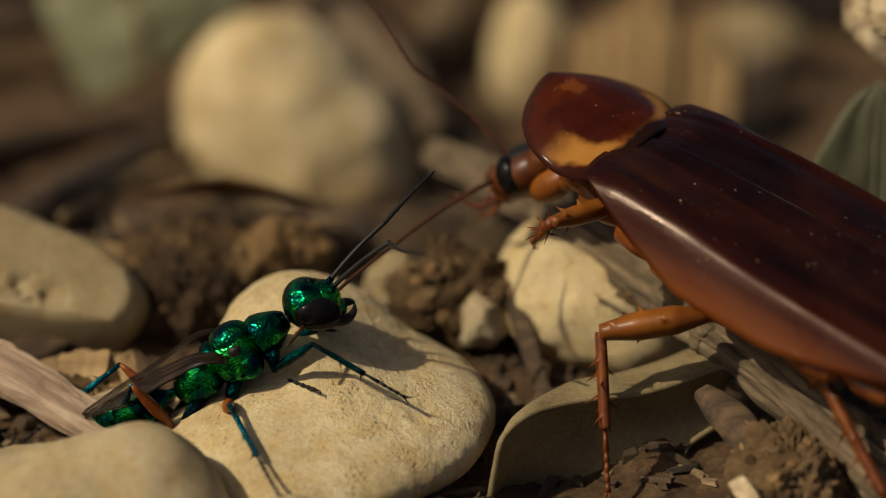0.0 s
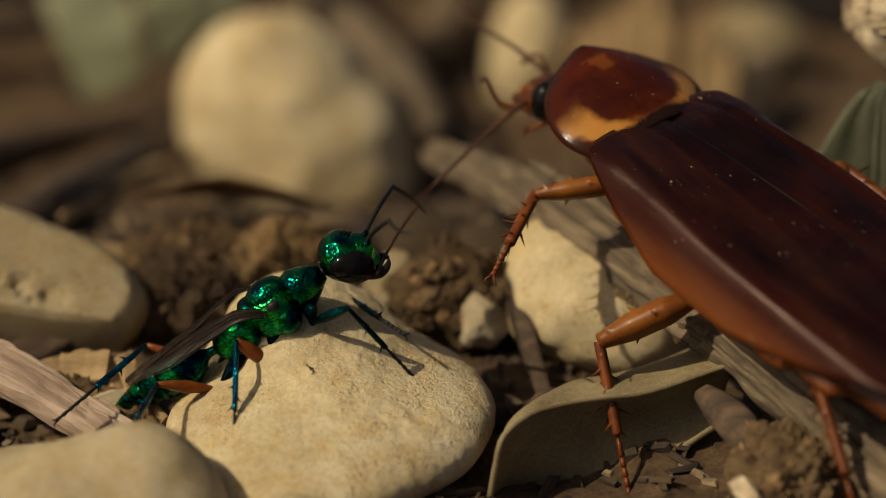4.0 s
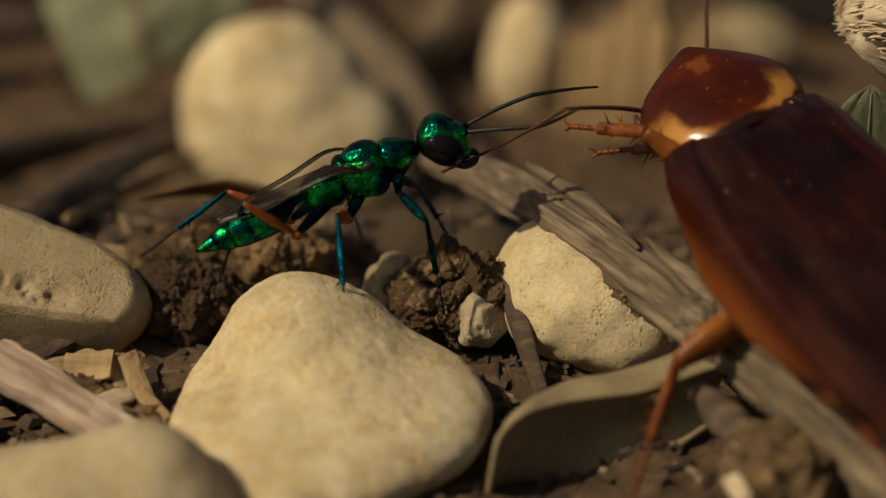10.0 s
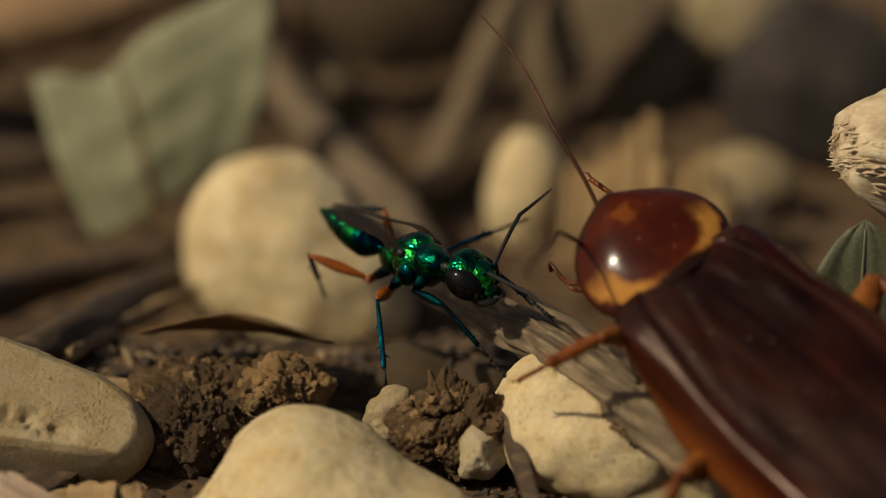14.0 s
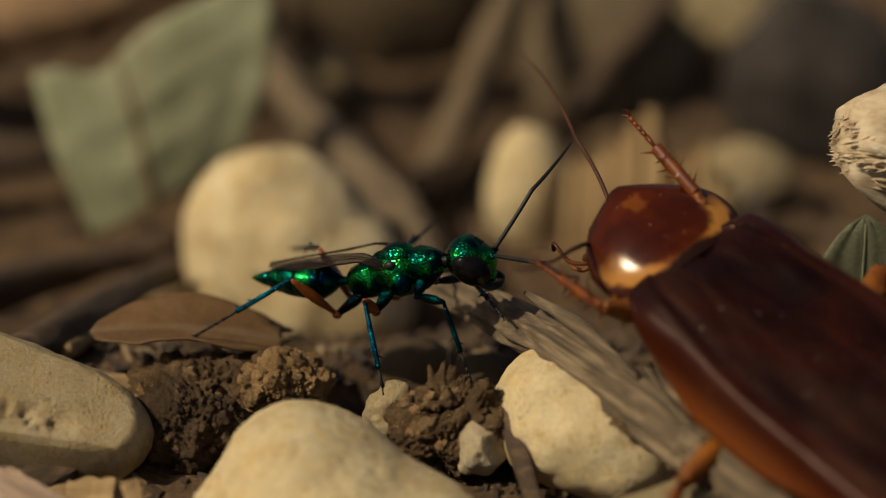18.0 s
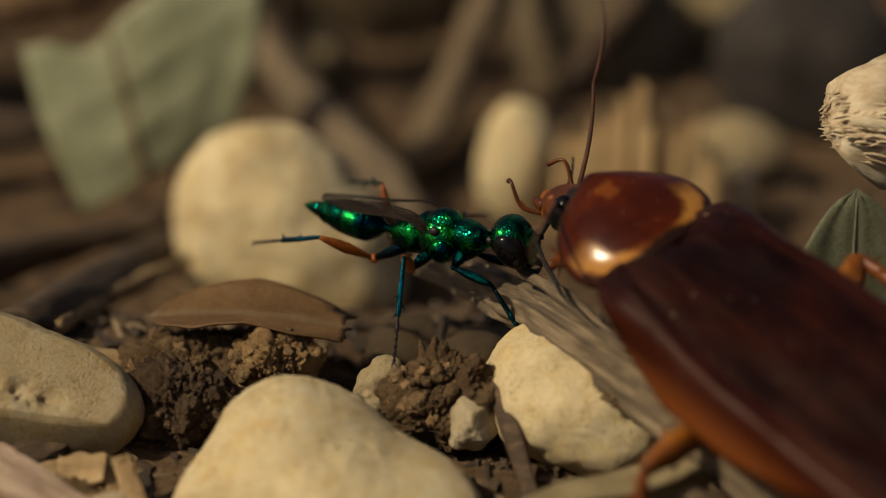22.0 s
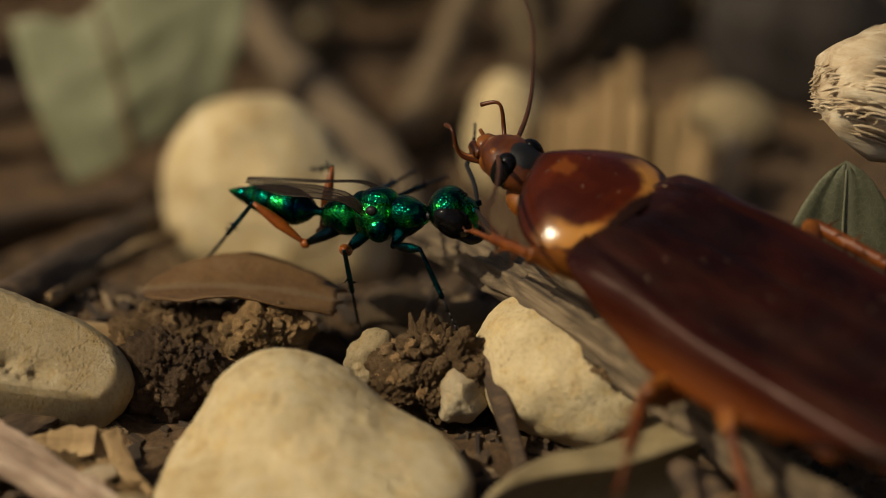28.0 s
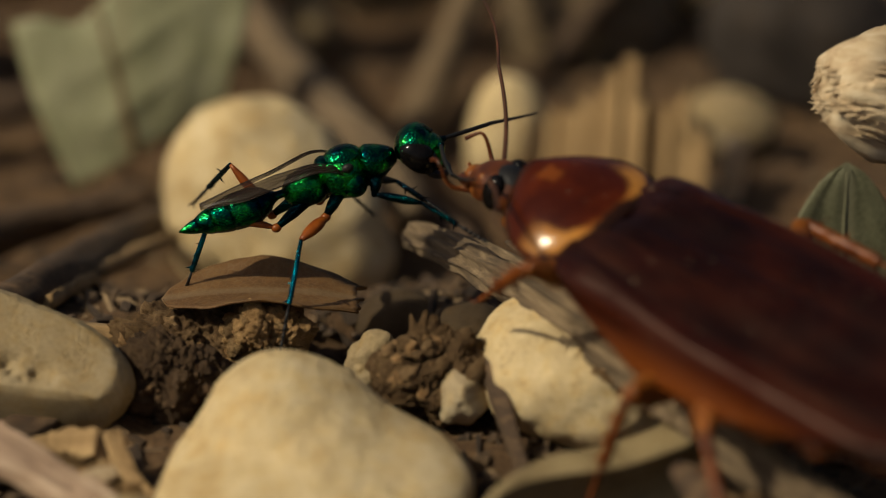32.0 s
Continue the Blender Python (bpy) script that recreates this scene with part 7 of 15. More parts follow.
    walk(MOVING['front_leg_right_femur'], [(0, P(4.6, -1.1, -1.3, -9.1, -12.2, -21.5)), (1.5, P(4.6, -1.1, -1.3, -10.6, -10.3, -14.2)), (2.5, P(4.6, -1.1, -1.3, -9.5, -12.3, -19.7)), (3, P(4.6, -1.1, -1.3, -7.7, -9.3, -29.1)), (3.5, P(4.6, -1.1, -1.3, -8.3, -9.4, -25.7)), (4, P(4.6, -1.1, -1.3, -6.2, -9, -38.3)), (5, P(4.6, -1.1, -1.3, -3.2, 0.9, -75.3)), (5.5, P(4.6, -1.1, -1.3, -3.5, 2.1, -84.6)), (6, P(4.6, -1.1, -1.3, -3.6, 2.2, -88.9)), (6.5, P(4.6, -1.1, -1.3, -3.6, 4.7, -88.7)), (7, P(4.6, -1.1, -1.3, -3, 4.6, -80.9)), (7.5, P(4.6, -1.1, -1.3, -2.2, -1, -56.9)), (8, P(4.6, -1.1, -1.3, -3, -3.9, -39.4)), (8.5, P(4.6, -1.1, -1.3, -3.1, 2.8, -25.1)), (9, P(4.6, -1.1, -1.3, -4.5, 2.5, -54.6)), (9.5, P(4.6, -1.1, -1.3, -4.7, 10.9, -56.1)), (10, P(4.6, -1.1, -1.3, -9.7, 22.4, -73.2)), (10.5, P(4.6, -1.1, -1.3, -10, -16.4, -79.7)), (11, P(4.6, -1.1, -1.3, -4.7, 30.8, -41.9)), (11.5, P(4.6, -1.1, -1.3, 25, 59.1, -2)), (12, P(4.6, -1.1, -1.3, 64.7, 56.3, 44.3)), (12.5, P(4.6, -1.1, -1.3, 64.2, 54.6, 43.6)), (13, P(4.6, -1.1, -1.3, 42.6, 29.8, 12.6)), (13.5, P(4.6, -1.1, -1.3, 43.3, 7, 15)), (14, P(4.6, -1.1, -1.3, 42.2, 10.2, 7.2)), (14.5, P(4.6, -1.1, -1.3, 40.5, 1.1, -9.3)), (15.5, P(4.6, -1.1, -1.3, 40.3, 4.9, -14.4)), (16, P(4.6, -1.1, -1.3, 39.9, 8, -18)), (16.5, P(4.6, -1.1, -1.3, 40, 10.8, -17.2)), (17, P(4.6, -1.1, -1.3, 42, 12.3, -7.3)), (17.5, P(4.6, -1.1, -1.3, 49.1, 14.9, 22.2)), (18, P(4.6, -1.1, -1.3, 39.9, 5.6, -26.2)), (18.5, P(4.6, -1.1, -1.3, 39.9, -5.6, -37.2)), (19, P(4.6, -1.1, -1.3, 38.6, 0.2, -9.7)), (20, P(4.6, -1.1, -1.3, 40.9, 13.5, 7.9)), (20.5, P(4.6, -1.1, -1.3, 39.3, 15.7, 1.7)), (21, P(4.6, -1.1, -1.3, 36.2, -1.8, -22.9)), (21.5, P(4.6, -1.1, -1.3, 36.1, -0.3, -15.6)), (22, P(4.6, -1.1, -1.3, 37.6, 14.9, -3.6)), (22.5, P(4.6, -1.1, -1.3, 38.1, -7.7, 3)), (23, P(4.6, -1.1, -1.3, 40.7, -4.6, -21.1)), (23.5, P(4.6, -1.1, -1.3, 39.3, -7, -7.4)), (24, P(4.6, -1.1, -1.3, 38.5, -4.2, 1)), (24.5, P(4.6, -1.1, -1.3, 39.2, -13.4, -3.5)), (25, P(4.6, -1.1, -1.3, 40.9, -17.5, -10.1)), (25.5, P(4.6, -1.1, -1.3, 40.6, -3.9, -8.4)), (26.5, P(4.6, -1.1, -1.3, 40.6, 6.9, -9)), (27.5, P(4.6, -1.1, -1.3, 40.5, 10.6, -9.5)), (28, P(4.6, -1.1, -1.3, 40.1, -8, -26.6)), (28.5, P(4.6, -1.1, -1.3, 40.5, -7.9, -29.5)), (29, P(4.6, -1.1, -1.3, 42.8, -9.8, -44.1)), (30, P(4.6, -1.1, -1.3, 44.1, -12.7, -50.9)), (30.5, P(4.6, -1.1, -1.3, 46.5, -11.3, -62.5)), (31, P(4.6, -1.1, -1.3, 45.5, -3.8, -54.8)), (31.5, P(4.6, -1.1, -1.3, 55.9, 42.8, -26.7)), (32, P(4.6, -1.1, -1.3, 61.8, 24.3, -16.1))])
    walk(MOVING['front_leg_right_tibia'], [(0, P(7.05, -2.07, -0.73, 47.8, 53.1, -40.1)), (1, P(7.16, -1.8, -0.78, 45.8, 50.5, -42.6)), (1.5, P(7.18, -1.75, -0.82, 45.4, 49.7, -43.1)), (2.5, P(7.08, -1.99, -0.72, 45.7, 49.8, -42.7)), (3, P(6.93, -2.39, -0.86, 49.3, 59.8, -38.3)), (3.5, P(7, -2.25, -0.86, 29.6, 61.4, -60.8)), (4, P(6.69, -2.75, -0.88, 42.6, 83.3, -47.4)), (4.5, P(6.02, -3.38, -1.07, 163.7, 68.2, 74.7)), (5, P(5.28, -3.71, -1.34, 159.2, 48.7, 69.5)), (5.5, P(4.86, -3.79, -1.4, 156.8, 40.2, 66.2)), (6, P(4.65, -3.8, -1.4, 156.9, 40.3, 66.2)), (6.5, P(4.66, -3.79, -1.52, 152.6, 38, 59.4)), (7, P(5.03, -3.76, -1.52, 149.6, 39.2, 54.7)), (7.5, P(6.07, -3.36, -1.25, 157.7, 52, 66)), (8, P(6.68, -2.81, -1.11, 170.4, 69.9, 80.3)), (8.5, P(7.04, -2.25, -1.43, 106.5, 74.1, 13.8)), (9, P(6.16, -3.3, -1.42, 119.4, 83.6, 26.9)), (9.5, P(6.08, -3.3, -1.81, 9.3, 77.7, -83.8)), (10, P(5.32, -3.49, -2.33, -41.3, 74.6, -135.7)), (10.5, P(5.06, -3.65, -0.54, 166.6, 60.7, 70.3)), (11, P(6.32, -2.65, -2.68, 47.8, 61.5, -55)), (11.5, P(5.99, -1.15, -3.62, 69.4, 69, -31.2)), (12, P(5.67, -0.05, -3.55, 131.6, 65.4, 35.2)), (12.5, P(5.73, -0.02, -3.5, 132.2, 61.2, 35.8)), (13, P(6.89, -0.59, -2.64, 115.9, 27.4, 13.6)), (13.5, P(7.19, -0.41, -1.63, 130.1, 49.7, 35.8)), (14, P(7.24, -0.76, -1.78, 133, 52.9, 39.5)), (14.5, P(7.26, -1.54, -1.35, 126.4, 49.7, 31)), (15, P(7.25, -1.61, -1.4, 122.2, 54.1, 25.7)), (15.5, P(7.2, -1.77, -1.53, 109.3, 64.5, 10.8)), (16, P(7.14, -1.93, -1.67, 74.5, 69.9, -26.7)), (16.5, P(7.13, -1.89, -1.81, 52.6, 62.7, -50.6)), (17, P(7.22, -1.43, -1.88, 49, 63.4, -54.6)), (17.5, P(7.02, -0.12, -1.99, 60.7, 73.5, -42.1)), (18, P(7.01, -2.29, -1.57, 45.6, 74.6, -57.7)), (18.5, P(6.74, -2.73, -1.03, 55.9, 40.2, -46)), (19, P(7.26, -1.56, -1.31, 73.1, 43.4, -20.5)), (19.5, P(7.28, -1.22, -1.63, 78.4, 39.8, -12.5)), (20, P(7.2, -0.74, -1.93, 88.9, 43.8, 3.1)), (20.5, P(7.2, -1.02, -2.03, 86.2, 47.7, -0.6)), (21, P(7.09, -2.15, -1.22, 85.7, 52.7, -1.3)), (21.5, P(7.2, -1.83, -1.28, 86.6, 55.4, -0.2)), (22, P(7.2, -1.26, -1.99, 84.9, 56.8, -2.2)), (22.5, P(7.27, -0.96, -0.94, 83.9, 55.1, -3.4)), (23, P(7.11, -2.07, -1.08, 89.5, 50.4, 3.6)), (23.5, P(7.26, -1.44, -0.97, 84.9, 49.2, -2.4)), (24, P(7.29, -1.05, -1.1, 90, 45.4, 4.5)), (24.5, P(7.22, -1.26, -0.67, 118.1, 65.2, 37.8)), (25, P(7.14, -1.55, -0.49, 122.7, 63.1, 43)), (25.5, P(7.27, -1.49, -1.12, 128.9, 65.6, 49.9)), (26, P(7.27, -1.51, -1.41, 76.3, 41.5, -12.1)), (27, P(7.23, -1.52, -1.76, 75.3, 46.2, -13.6)), (27.5, P(7.22, -1.54, -1.79, 75.6, 48.7, -13.2)), (28, P(6.99, -2.3, -0.93, 74.3, 68.2, -14.7)), (28.5, P(6.93, -2.42, -0.93, 85.8, 72.9, -2.6)), (29, P(6.51, -2.95, -0.84, 88.7, 74, 0.6)), (30, P(6.26, -3.14, -0.71, 95.2, 62.8, 7.5)), (30.5, P(5.82, -3.45, -0.77, 88.4, 57.9, -0.4)), (31, P(6.15, -3.3, -1.12, 72.5, 54.8, -19.4)), (31.5, P(6.37, -1.99, -3.13, -179.2, 48.3, 101.5)), (31.75, P(6.67, -1.89, -2.77, 58.7, 68.3, -27.4)), (32, P(6.96, -1.78, -2.41, 34.3, 14.8, -59.8))])
    walk(MOVING['front_leg_right_tarsus'], [(0, P(8.39, -3.19, -3.06, 47.8, 53.1, -40.1)), (1.5, P(8.55, -3.04, -3.04, 45.4, 49.7, -43.1)), (2.5, P(8.46, -3.27, -2.95, 45.7, 49.8, -42.7)), (3, P(8.08, -3.3, -3.38, 49.3, 59.8, -38.3)), (3.5, P(7.68, -3.47, -3.41, 29.6, 61.4, -60.8)), (4, P(6.92, -3, -3.77, 42.6, 83.3, -47.4)), (4.5, P(6.31, -2.34, -3.78, 163.7, 68.2, 74.7)), (5, P(5.96, -1.91, -3.53, 159.2, 48.7, 69.5)), (5.5, P(5.75, -1.75, -3.28, 156.8, 40.2, 66.2)), (6, P(5.55, -1.76, -3.29, 156.9, 40.3, 66.2)), (6.5, P(5.83, -1.82, -3.31, 152.6, 38, 59.4)), (7, P(6.33, -1.91, -3.36, 149.6, 39.2, 54.7)), (7.5, P(6.8, -1.72, -3.55, 157.7, 52, 66)), (8, P(6.85, -1.82, -3.85, 170.4, 69.9, 80.3)), (8.5, P(7.82, -2.06, -4.23, 106.5, 74.1, 13.8)), (9, P(6.45, -3.15, -4.31, 119.4, 83.6, 26.9)), (9.5, P(6.15, -3.92, -4.65, 9.3, 77.7, -83.8)), (10, P(4.77, -4.03, -5.14, -41.3, 74.6, -135.7)), (10.5, P(5.54, -2.31, -3.08, 166.6, 60.7, 70.3)), (11, P(7.12, -3.79, -5.24, 47.8, 61.5, -55)), (11.5, P(6.88, -1.69, -6.34, 69.4, 69, -31.2)), (12, P(6.66, 0.65, -6.19, 131.6, 65.4, 35.2)), (12.5, P(6.87, 0.8, -6.05, 132.2, 61.2, 35.8)), (13, P(9.4, 0.02, -3.98, 115.9, 27.4, 13.6)), (13.5, P(8.72, 0.69, -3.85, 130.1, 49.7, 35.8)), (14, P(8.59, 0.35, -4.1, 133, 52.9, 39.5)), (14.5, P(8.88, -0.57, -3.57, 126.4, 49.7, 31)), (15, P(8.79, -0.87, -3.76, 122.2, 54.1, 25.7)), (15.5, P(8.43, -1.54, -4.16, 109.3, 64.5, 10.8)), (16, P(8.04, -2.38, -4.41, 74.5, 69.9, -26.7)), (16.5, P(7.98, -2.92, -4.39, 52.6, 62.7, -50.6)), (17, P(7.97, -2.5, -4.48, 49, 63.4, -54.6)), (17.5, P(7.63, -0.67, -4.79, 60.7, 73.5, -42.1)), (18, P(7.42, -2.94, -4.37, 45.6, 74.6, -57.7)), (18.5, P(8.28, -4.33, -2.91, 55.9, 40.2, -46)), (19, P(9.24, -2.3, -3.31, 73.1, 43.4, -20.5)), (19.5, P(9.46, -1.7, -3.49, 78.4, 39.8, -12.5)), (20, P(9.3, -0.62, -3.95, 88.9, 43.8, 3.1)), (20.5, P(9.16, -1.04, -4.18, 86.2, 47.7, -0.6)), (21, P(8.85, -2.19, -3.53, 85.7, 52.7, -1.3)), (21.5, P(8.85, -1.83, -3.68, 86.6, 55.4, -0.2)), (22, P(8.8, -1.32, -4.43, 84.9, 56.8, -2.2)), (22.5, P(8.93, -1.06, -3.33, 83.9, 55.1, -3.4)), (23, P(8.96, -1.95, -3.33, 89.5, 50.4, 3.6)), (23.5, P(9.16, -1.52, -3.17, 84.9, 49.2, -2.4)), (24, P(9.33, -0.89, -3.17, 90, 45.4, 4.5)), (24.5, P(8.19, -0.51, -3.32, 118.1, 65.2, 37.8)), (25, P(8.1, -0.65, -3.09, 122.7, 63.1, 43)), (25.5, P(8.04, -0.57, -3.77, 128.9, 65.6, 49.9)), (26, P(9.4, -1.97, -3.34, 76.3, 41.5, -12.1)), (27, P(9.19, -2, -3.86, 75.3, 46.2, -13.6)), (27.5, P(9.09, -1.98, -3.98, 75.6, 48.7, -13.2)), (28, P(8.04, -2.57, -3.63, 74.3, 68.2, -14.7)), (28.5, P(7.79, -2.46, -3.71, 85.8, 72.9, -2.6)), (29, P(7.31, -2.94, -3.64, 88.7, 74, 0.6)), (30, P(7.58, -2.97, -3.3, 95.2, 62.8, 7.5)), (30.5, P(7.37, -3.46, -3.24, 88.4, 57.9, -0.4)), (31, P(7.73, -3.86, -3.5, 72.5, 54.8, -19.4)), (31.5, P(5.98, -0.09, -5.31, -179.2, 48.3, 101.5)), (31.75, P(7.18, -2.15, -4.23, 58.7, 68.3, -27.4)), (32, P(8.38, -4.22, -3.15, 34.3, 14.8, -59.8))])
    walk(MOVING['middle_leg_right_femur'], [(0, P(1.6, -1.15, -1.7, -10.9, -31.6, -72.4)), (1.5, P(1.6, -1.15, -1.7, -12.8, -33.6, -68.8)), (2, P(1.6, -1.15, -1.7, -11.4, -33.7, -71.5)), (2.5, P(1.6, -1.15, -1.7, -10.7, -46.3, -72.5)), (3, P(1.6, -1.15, -1.7, 4.7, -56.8, -92)), (3.5, P(1.6, -1.15, -1.7, 31.2, -69.4, -121.4)), (4, P(1.6, -1.15, -1.7, 66.1, -77.2, -157.7)), (5, P(1.6, -1.15, -1.7, -36.9, -76.5, -53.4)), (5.5, P(1.6, -1.15, -1.7, -51.2, -73.5, -38.6)), (6.5, P(1.6, -1.15, -1.7, -81.4, -77, -7.4)), (7, P(1.6, -1.15, -1.7, -92.7, -74.9, 4.2)), (7.5, P(1.6, -1.15, -1.7, -112, -61.9, 24.8)), (8, P(1.6, -1.15, -1.7, -7, -29.4, -95.7)), (8.5, P(1.6, -1.15, -1.7, -9.4, -39.6, -91.6)), (9, P(1.6, -1.15, -1.7, -13.9, -31.1, -83.8)), (9.5, P(1.6, -1.15, -1.7, -17.8, -37.2, -76.8)), (10, P(1.6, -1.15, -1.7, -0.1, -40.7, -104.7)), (10.5, P(1.6, -1.15, -1.7, 1.1, -14.7, -107.3)), (11, P(1.6, -1.15, -1.7, 4.6, -5.8, -126.7)), (11.5, P(1.6, -1.15, -1.7, 5.1, 17.4, -122.5)), (12, P(1.6, -1.15, -1.7, 6.3, 35.7, -119.7)), (12.5, P(1.6, -1.15, -1.7, 39.1, 73.6, -82.1)), (13, P(1.6, -1.15, -1.7, 88.7, 12.2, -21.4)), (13.5, P(1.6, -1.15, -1.7, 86.8, 3.2, -35.6)), (14, P(1.6, -1.15, -1.7, 86.7, -1.3, -45.1)), (14.5, P(1.6, -1.15, -1.7, 87.8, -4.8, -65.2)), (15, P(1.6, -1.15, -1.7, 87.8, -8.3, -65.5)), (16, P(1.6, -1.15, -1.7, 86.3, -21.1, -60.1)), (16.5, P(1.6, -1.15, -1.7, 84.4, -22.9, -54.9)), (17.5, P(1.6, -1.15, -1.7, 74.7, -22.4, -30.2)), (18, P(1.6, -1.15, -1.7, 91.5, -34, -64.7)), (18.5, P(1.6, -1.15, -1.7, 99.1, -47.8, -76.3)), (19, P(1.6, -1.15, -1.7, 90.7, -47.7, -64.9)), (19.5, P(1.6, -1.15, -1.7, 91.4, -52.5, -65.8)), (20, P(1.6, -1.15, -1.7, 94.7, -62.4, -69.7)), (20.5, P(1.6, -1.15, -1.7, 81.6, -54.5, -54.4)), (21, P(1.6, -1.15, -1.7, 97.2, -51.3, -73.9)), (21.5, P(1.6, -1.15, -1.7, 95.1, -49.9, -71.1)), (22, P(1.6, -1.15, -1.7, 87.4, -37.8, -60.2)), (22.5, P(1.6, -1.15, -1.7, 82.6, -54, -53.5)), (23, P(1.6, -1.15, -1.7, 101.4, -9.2, -86)), (23.5, P(1.6, -1.15, -1.7, 96.8, -22.7, -69.3)), (24, P(1.6, -1.15, -1.7, 96.7, -13, -69)), (24.5, P(1.6, -1.15, -1.7, 91.7, -2.6, -33.5)), (25, P(1.6, -1.15, -1.7, 93.6, -18.4, -44.1)), (25.5, P(1.6, -1.15, -1.7, 94.6, -11.8, -48)), (27, P(1.6, -1.15, -1.7, 96, -7.2, -56.4)), (27.5, P(1.6, -1.15, -1.7, 96.1, -6.6, -57.3)), (28, P(1.6, -1.15, -1.7, 97.1, -22.6, -61.3)), (28.5, P(1.6, -1.15, -1.7, 98.3, -21, -64.6)), (29.5, P(1.6, -1.15, -1.7, 109.6, -28.3, -90.7)), (30, P(1.6, -1.15, -1.7, 115.6, -27.3, -103.5)), (30.5, P(1.6, -1.15, -1.7, 123.3, -35.8, -118.3)), (31, P(1.6, -1.15, -1.7, 130.6, -71.2, -126.9)), (31.5, P(1.6, -1.15, -1.7, 97.9, -51.1, -90.4)), (32, P(1.6, -1.15, -1.7, 121.6, 5, -141))])
    walk(MOVING['middle_leg_right_tibia'], [(0, P(2.17, -2.94, -0.55, 9.8, 17.8, -84.1)), (1.5, P(2.26, -2.86, -0.48, 9.2, 14.6, -86.2)), (2, P(2.18, -2.89, -0.48, 9.4, 14.8, -85.8)), (2.5, P(2.06, -2.6, -0.11, 8, 10.9, -92)), (3, P(1.56, -2.36, 0.14, 7, 10.4, -97.2)), (3.5, P(1.2, -1.81, 0.36, 5.1, 13.9, -106.2)), (4, P(1.15, -1.34, 0.45, 2.3, 19.5, -116)), (5, P(1.91, -1.56, 0.44, -1.3, 30.1, -124.7)), (5.5, P(2.09, -1.54, 0.41, -2.6, 33.7, -127.3)), (6, P(2.08, -1.42, 0.43, -3.9, 35, -129.5)), (7, P(2.17, -1.11, 0.42, 8.6, 27.4, -105.5)), (7.5, P(2.54, -0.72, 0.24, 11, 26.8, -100.3)), (8, P(1.41, -3.06, -0.62, 6.8, 18.7, -111.1)), (8.5, P(1.55, -2.85, -0.3, 5, 20.1, -116.3)), (9, P(1.8, -3.02, -0.56, 11.2, 24.1, -99.9)), (9.5, P(2, -2.86, -0.37, -0.3, 54.9, -117.4)), (10, P(1.18, -2.76, -0.26, 2.2, 42.5, -114.1)), (10.5, P(0.97, -3.18, -1.14, 12.4, 33.8, -97.6)), (11, P(0.29, -2.91, -1.48, 11.3, 40.8, -99.4)), (11.5, P(0.47, -2.92, -2.36, 15.4, 51.3, -93.8)), (12, P(0.72, -2.7, -2.98, 12.7, 71.9, -96.8)), (12.5, P(1.69, -1.77, -3.81, 58.5, 54.2, -46.6)), (13, P(3.6, -1.94, -2.16, 63.5, 30.1, -39.3)), (13.5, P(3.39, -2.43, -1.82, 66.1, 71.8, -36.2)), (14, P(3.15, -2.71, -1.65, 70.3, 74.2, -31.8)), (14.5, P(2.52, -3.14, -1.51, 74.3, 69.7, -27.6)), (15, P(2.5, -3.13, -1.38, 70.5, 70.9, -31.6)), (16, P(2.62, -2.93, -0.91, 37.7, 73.9, -65.9)), (16.5, P(2.77, -2.81, -0.84, 28.9, 72.8, -75.1)), (17, P(3.08, -2.53, -0.83, 32.4, 67.4, -71.4)), (17.5, P(3.36, -2.17, -0.86, 42.7, 66.4, -60.3)), (18, P(2.38, -2.8, -0.47, 28.1, 67.6, -76)), (18.5, P(1.95, -2.59, -0.07, 12.7, 64, -92.9)), (19, P(2.23, -2.49, -0.07, 14.5, 50.6, -90.8)), (19.5, P(2.15, -2.37, 0.04, -47.3, 77.4, -156.6)), (20, P(1.95, -2.11, 0.25, -98.2, 82.1, 151.7)), (20.5, P(2.34, -2.19, 0.09, -64.3, 80.7, -174)), (21, P(1.98, -2.47, 0.02, 35.6, 40.5, -69.9)), (21.5, P(2.06, -2.49, -0.02, 38, 40.8, -66.2)), (22, P(2.47, -2.66, -0.35, 39.3, 34.9, -64)), (22.5, P(2.37, -2.19, 0.08, -97, 69.4, 152.7)), (23, P(1.75, -3.32, -1.35, -105.4, 52.9, 143.2)), (23.5, P(2.32, -3.05, -0.85, -111.2, 50, 135.8)), (24, P(2.37, -3.15, -1.2, -110.2, 50.4, 137)), (24.5, P(3.43, -2.36, -1.6, -113.7, 55, 132.7)), (25, P(3.1, -2.6, -1, -118.4, 55.8, 126.9)), (25.5, P(3.04, -2.75, -1.25, -116.6, 53, 129.2)), (27, P(2.81, -2.97, -1.42, -121.7, 53.6, 122.8)), (27.5, P(2.78, -2.99, -1.45, -121.9, 53.7, 122.6)), (28, P(2.57, -2.93, -0.86, -122.7, 58.3, 121.6)), (28.5, P(2.48, -3.01, -0.91, -127, 56.9, 116.5)), (29, P(2.02, -3.08, -0.74, -143.3, 57.5, 97.2)), (29.5, P(1.58, -3.09, -0.66, -153.9, 56.2, 84.5)), (30, P(1.14, -3.05, -0.69, -151.4, 54.1, 87.5)), (30.5, P(0.75, -2.72, -0.41, -132.3, 68.9, 109)), (31, P(1.18, -1.72, 0.38, 1.2, 40.1, -110.6)), (31.5, P(1.59, -2.53, 0.01, -3.5, 49.8, -117.3)), (32, P(-0.1, -2.53, -1.89, -7.6, 35.3, -123.4))])
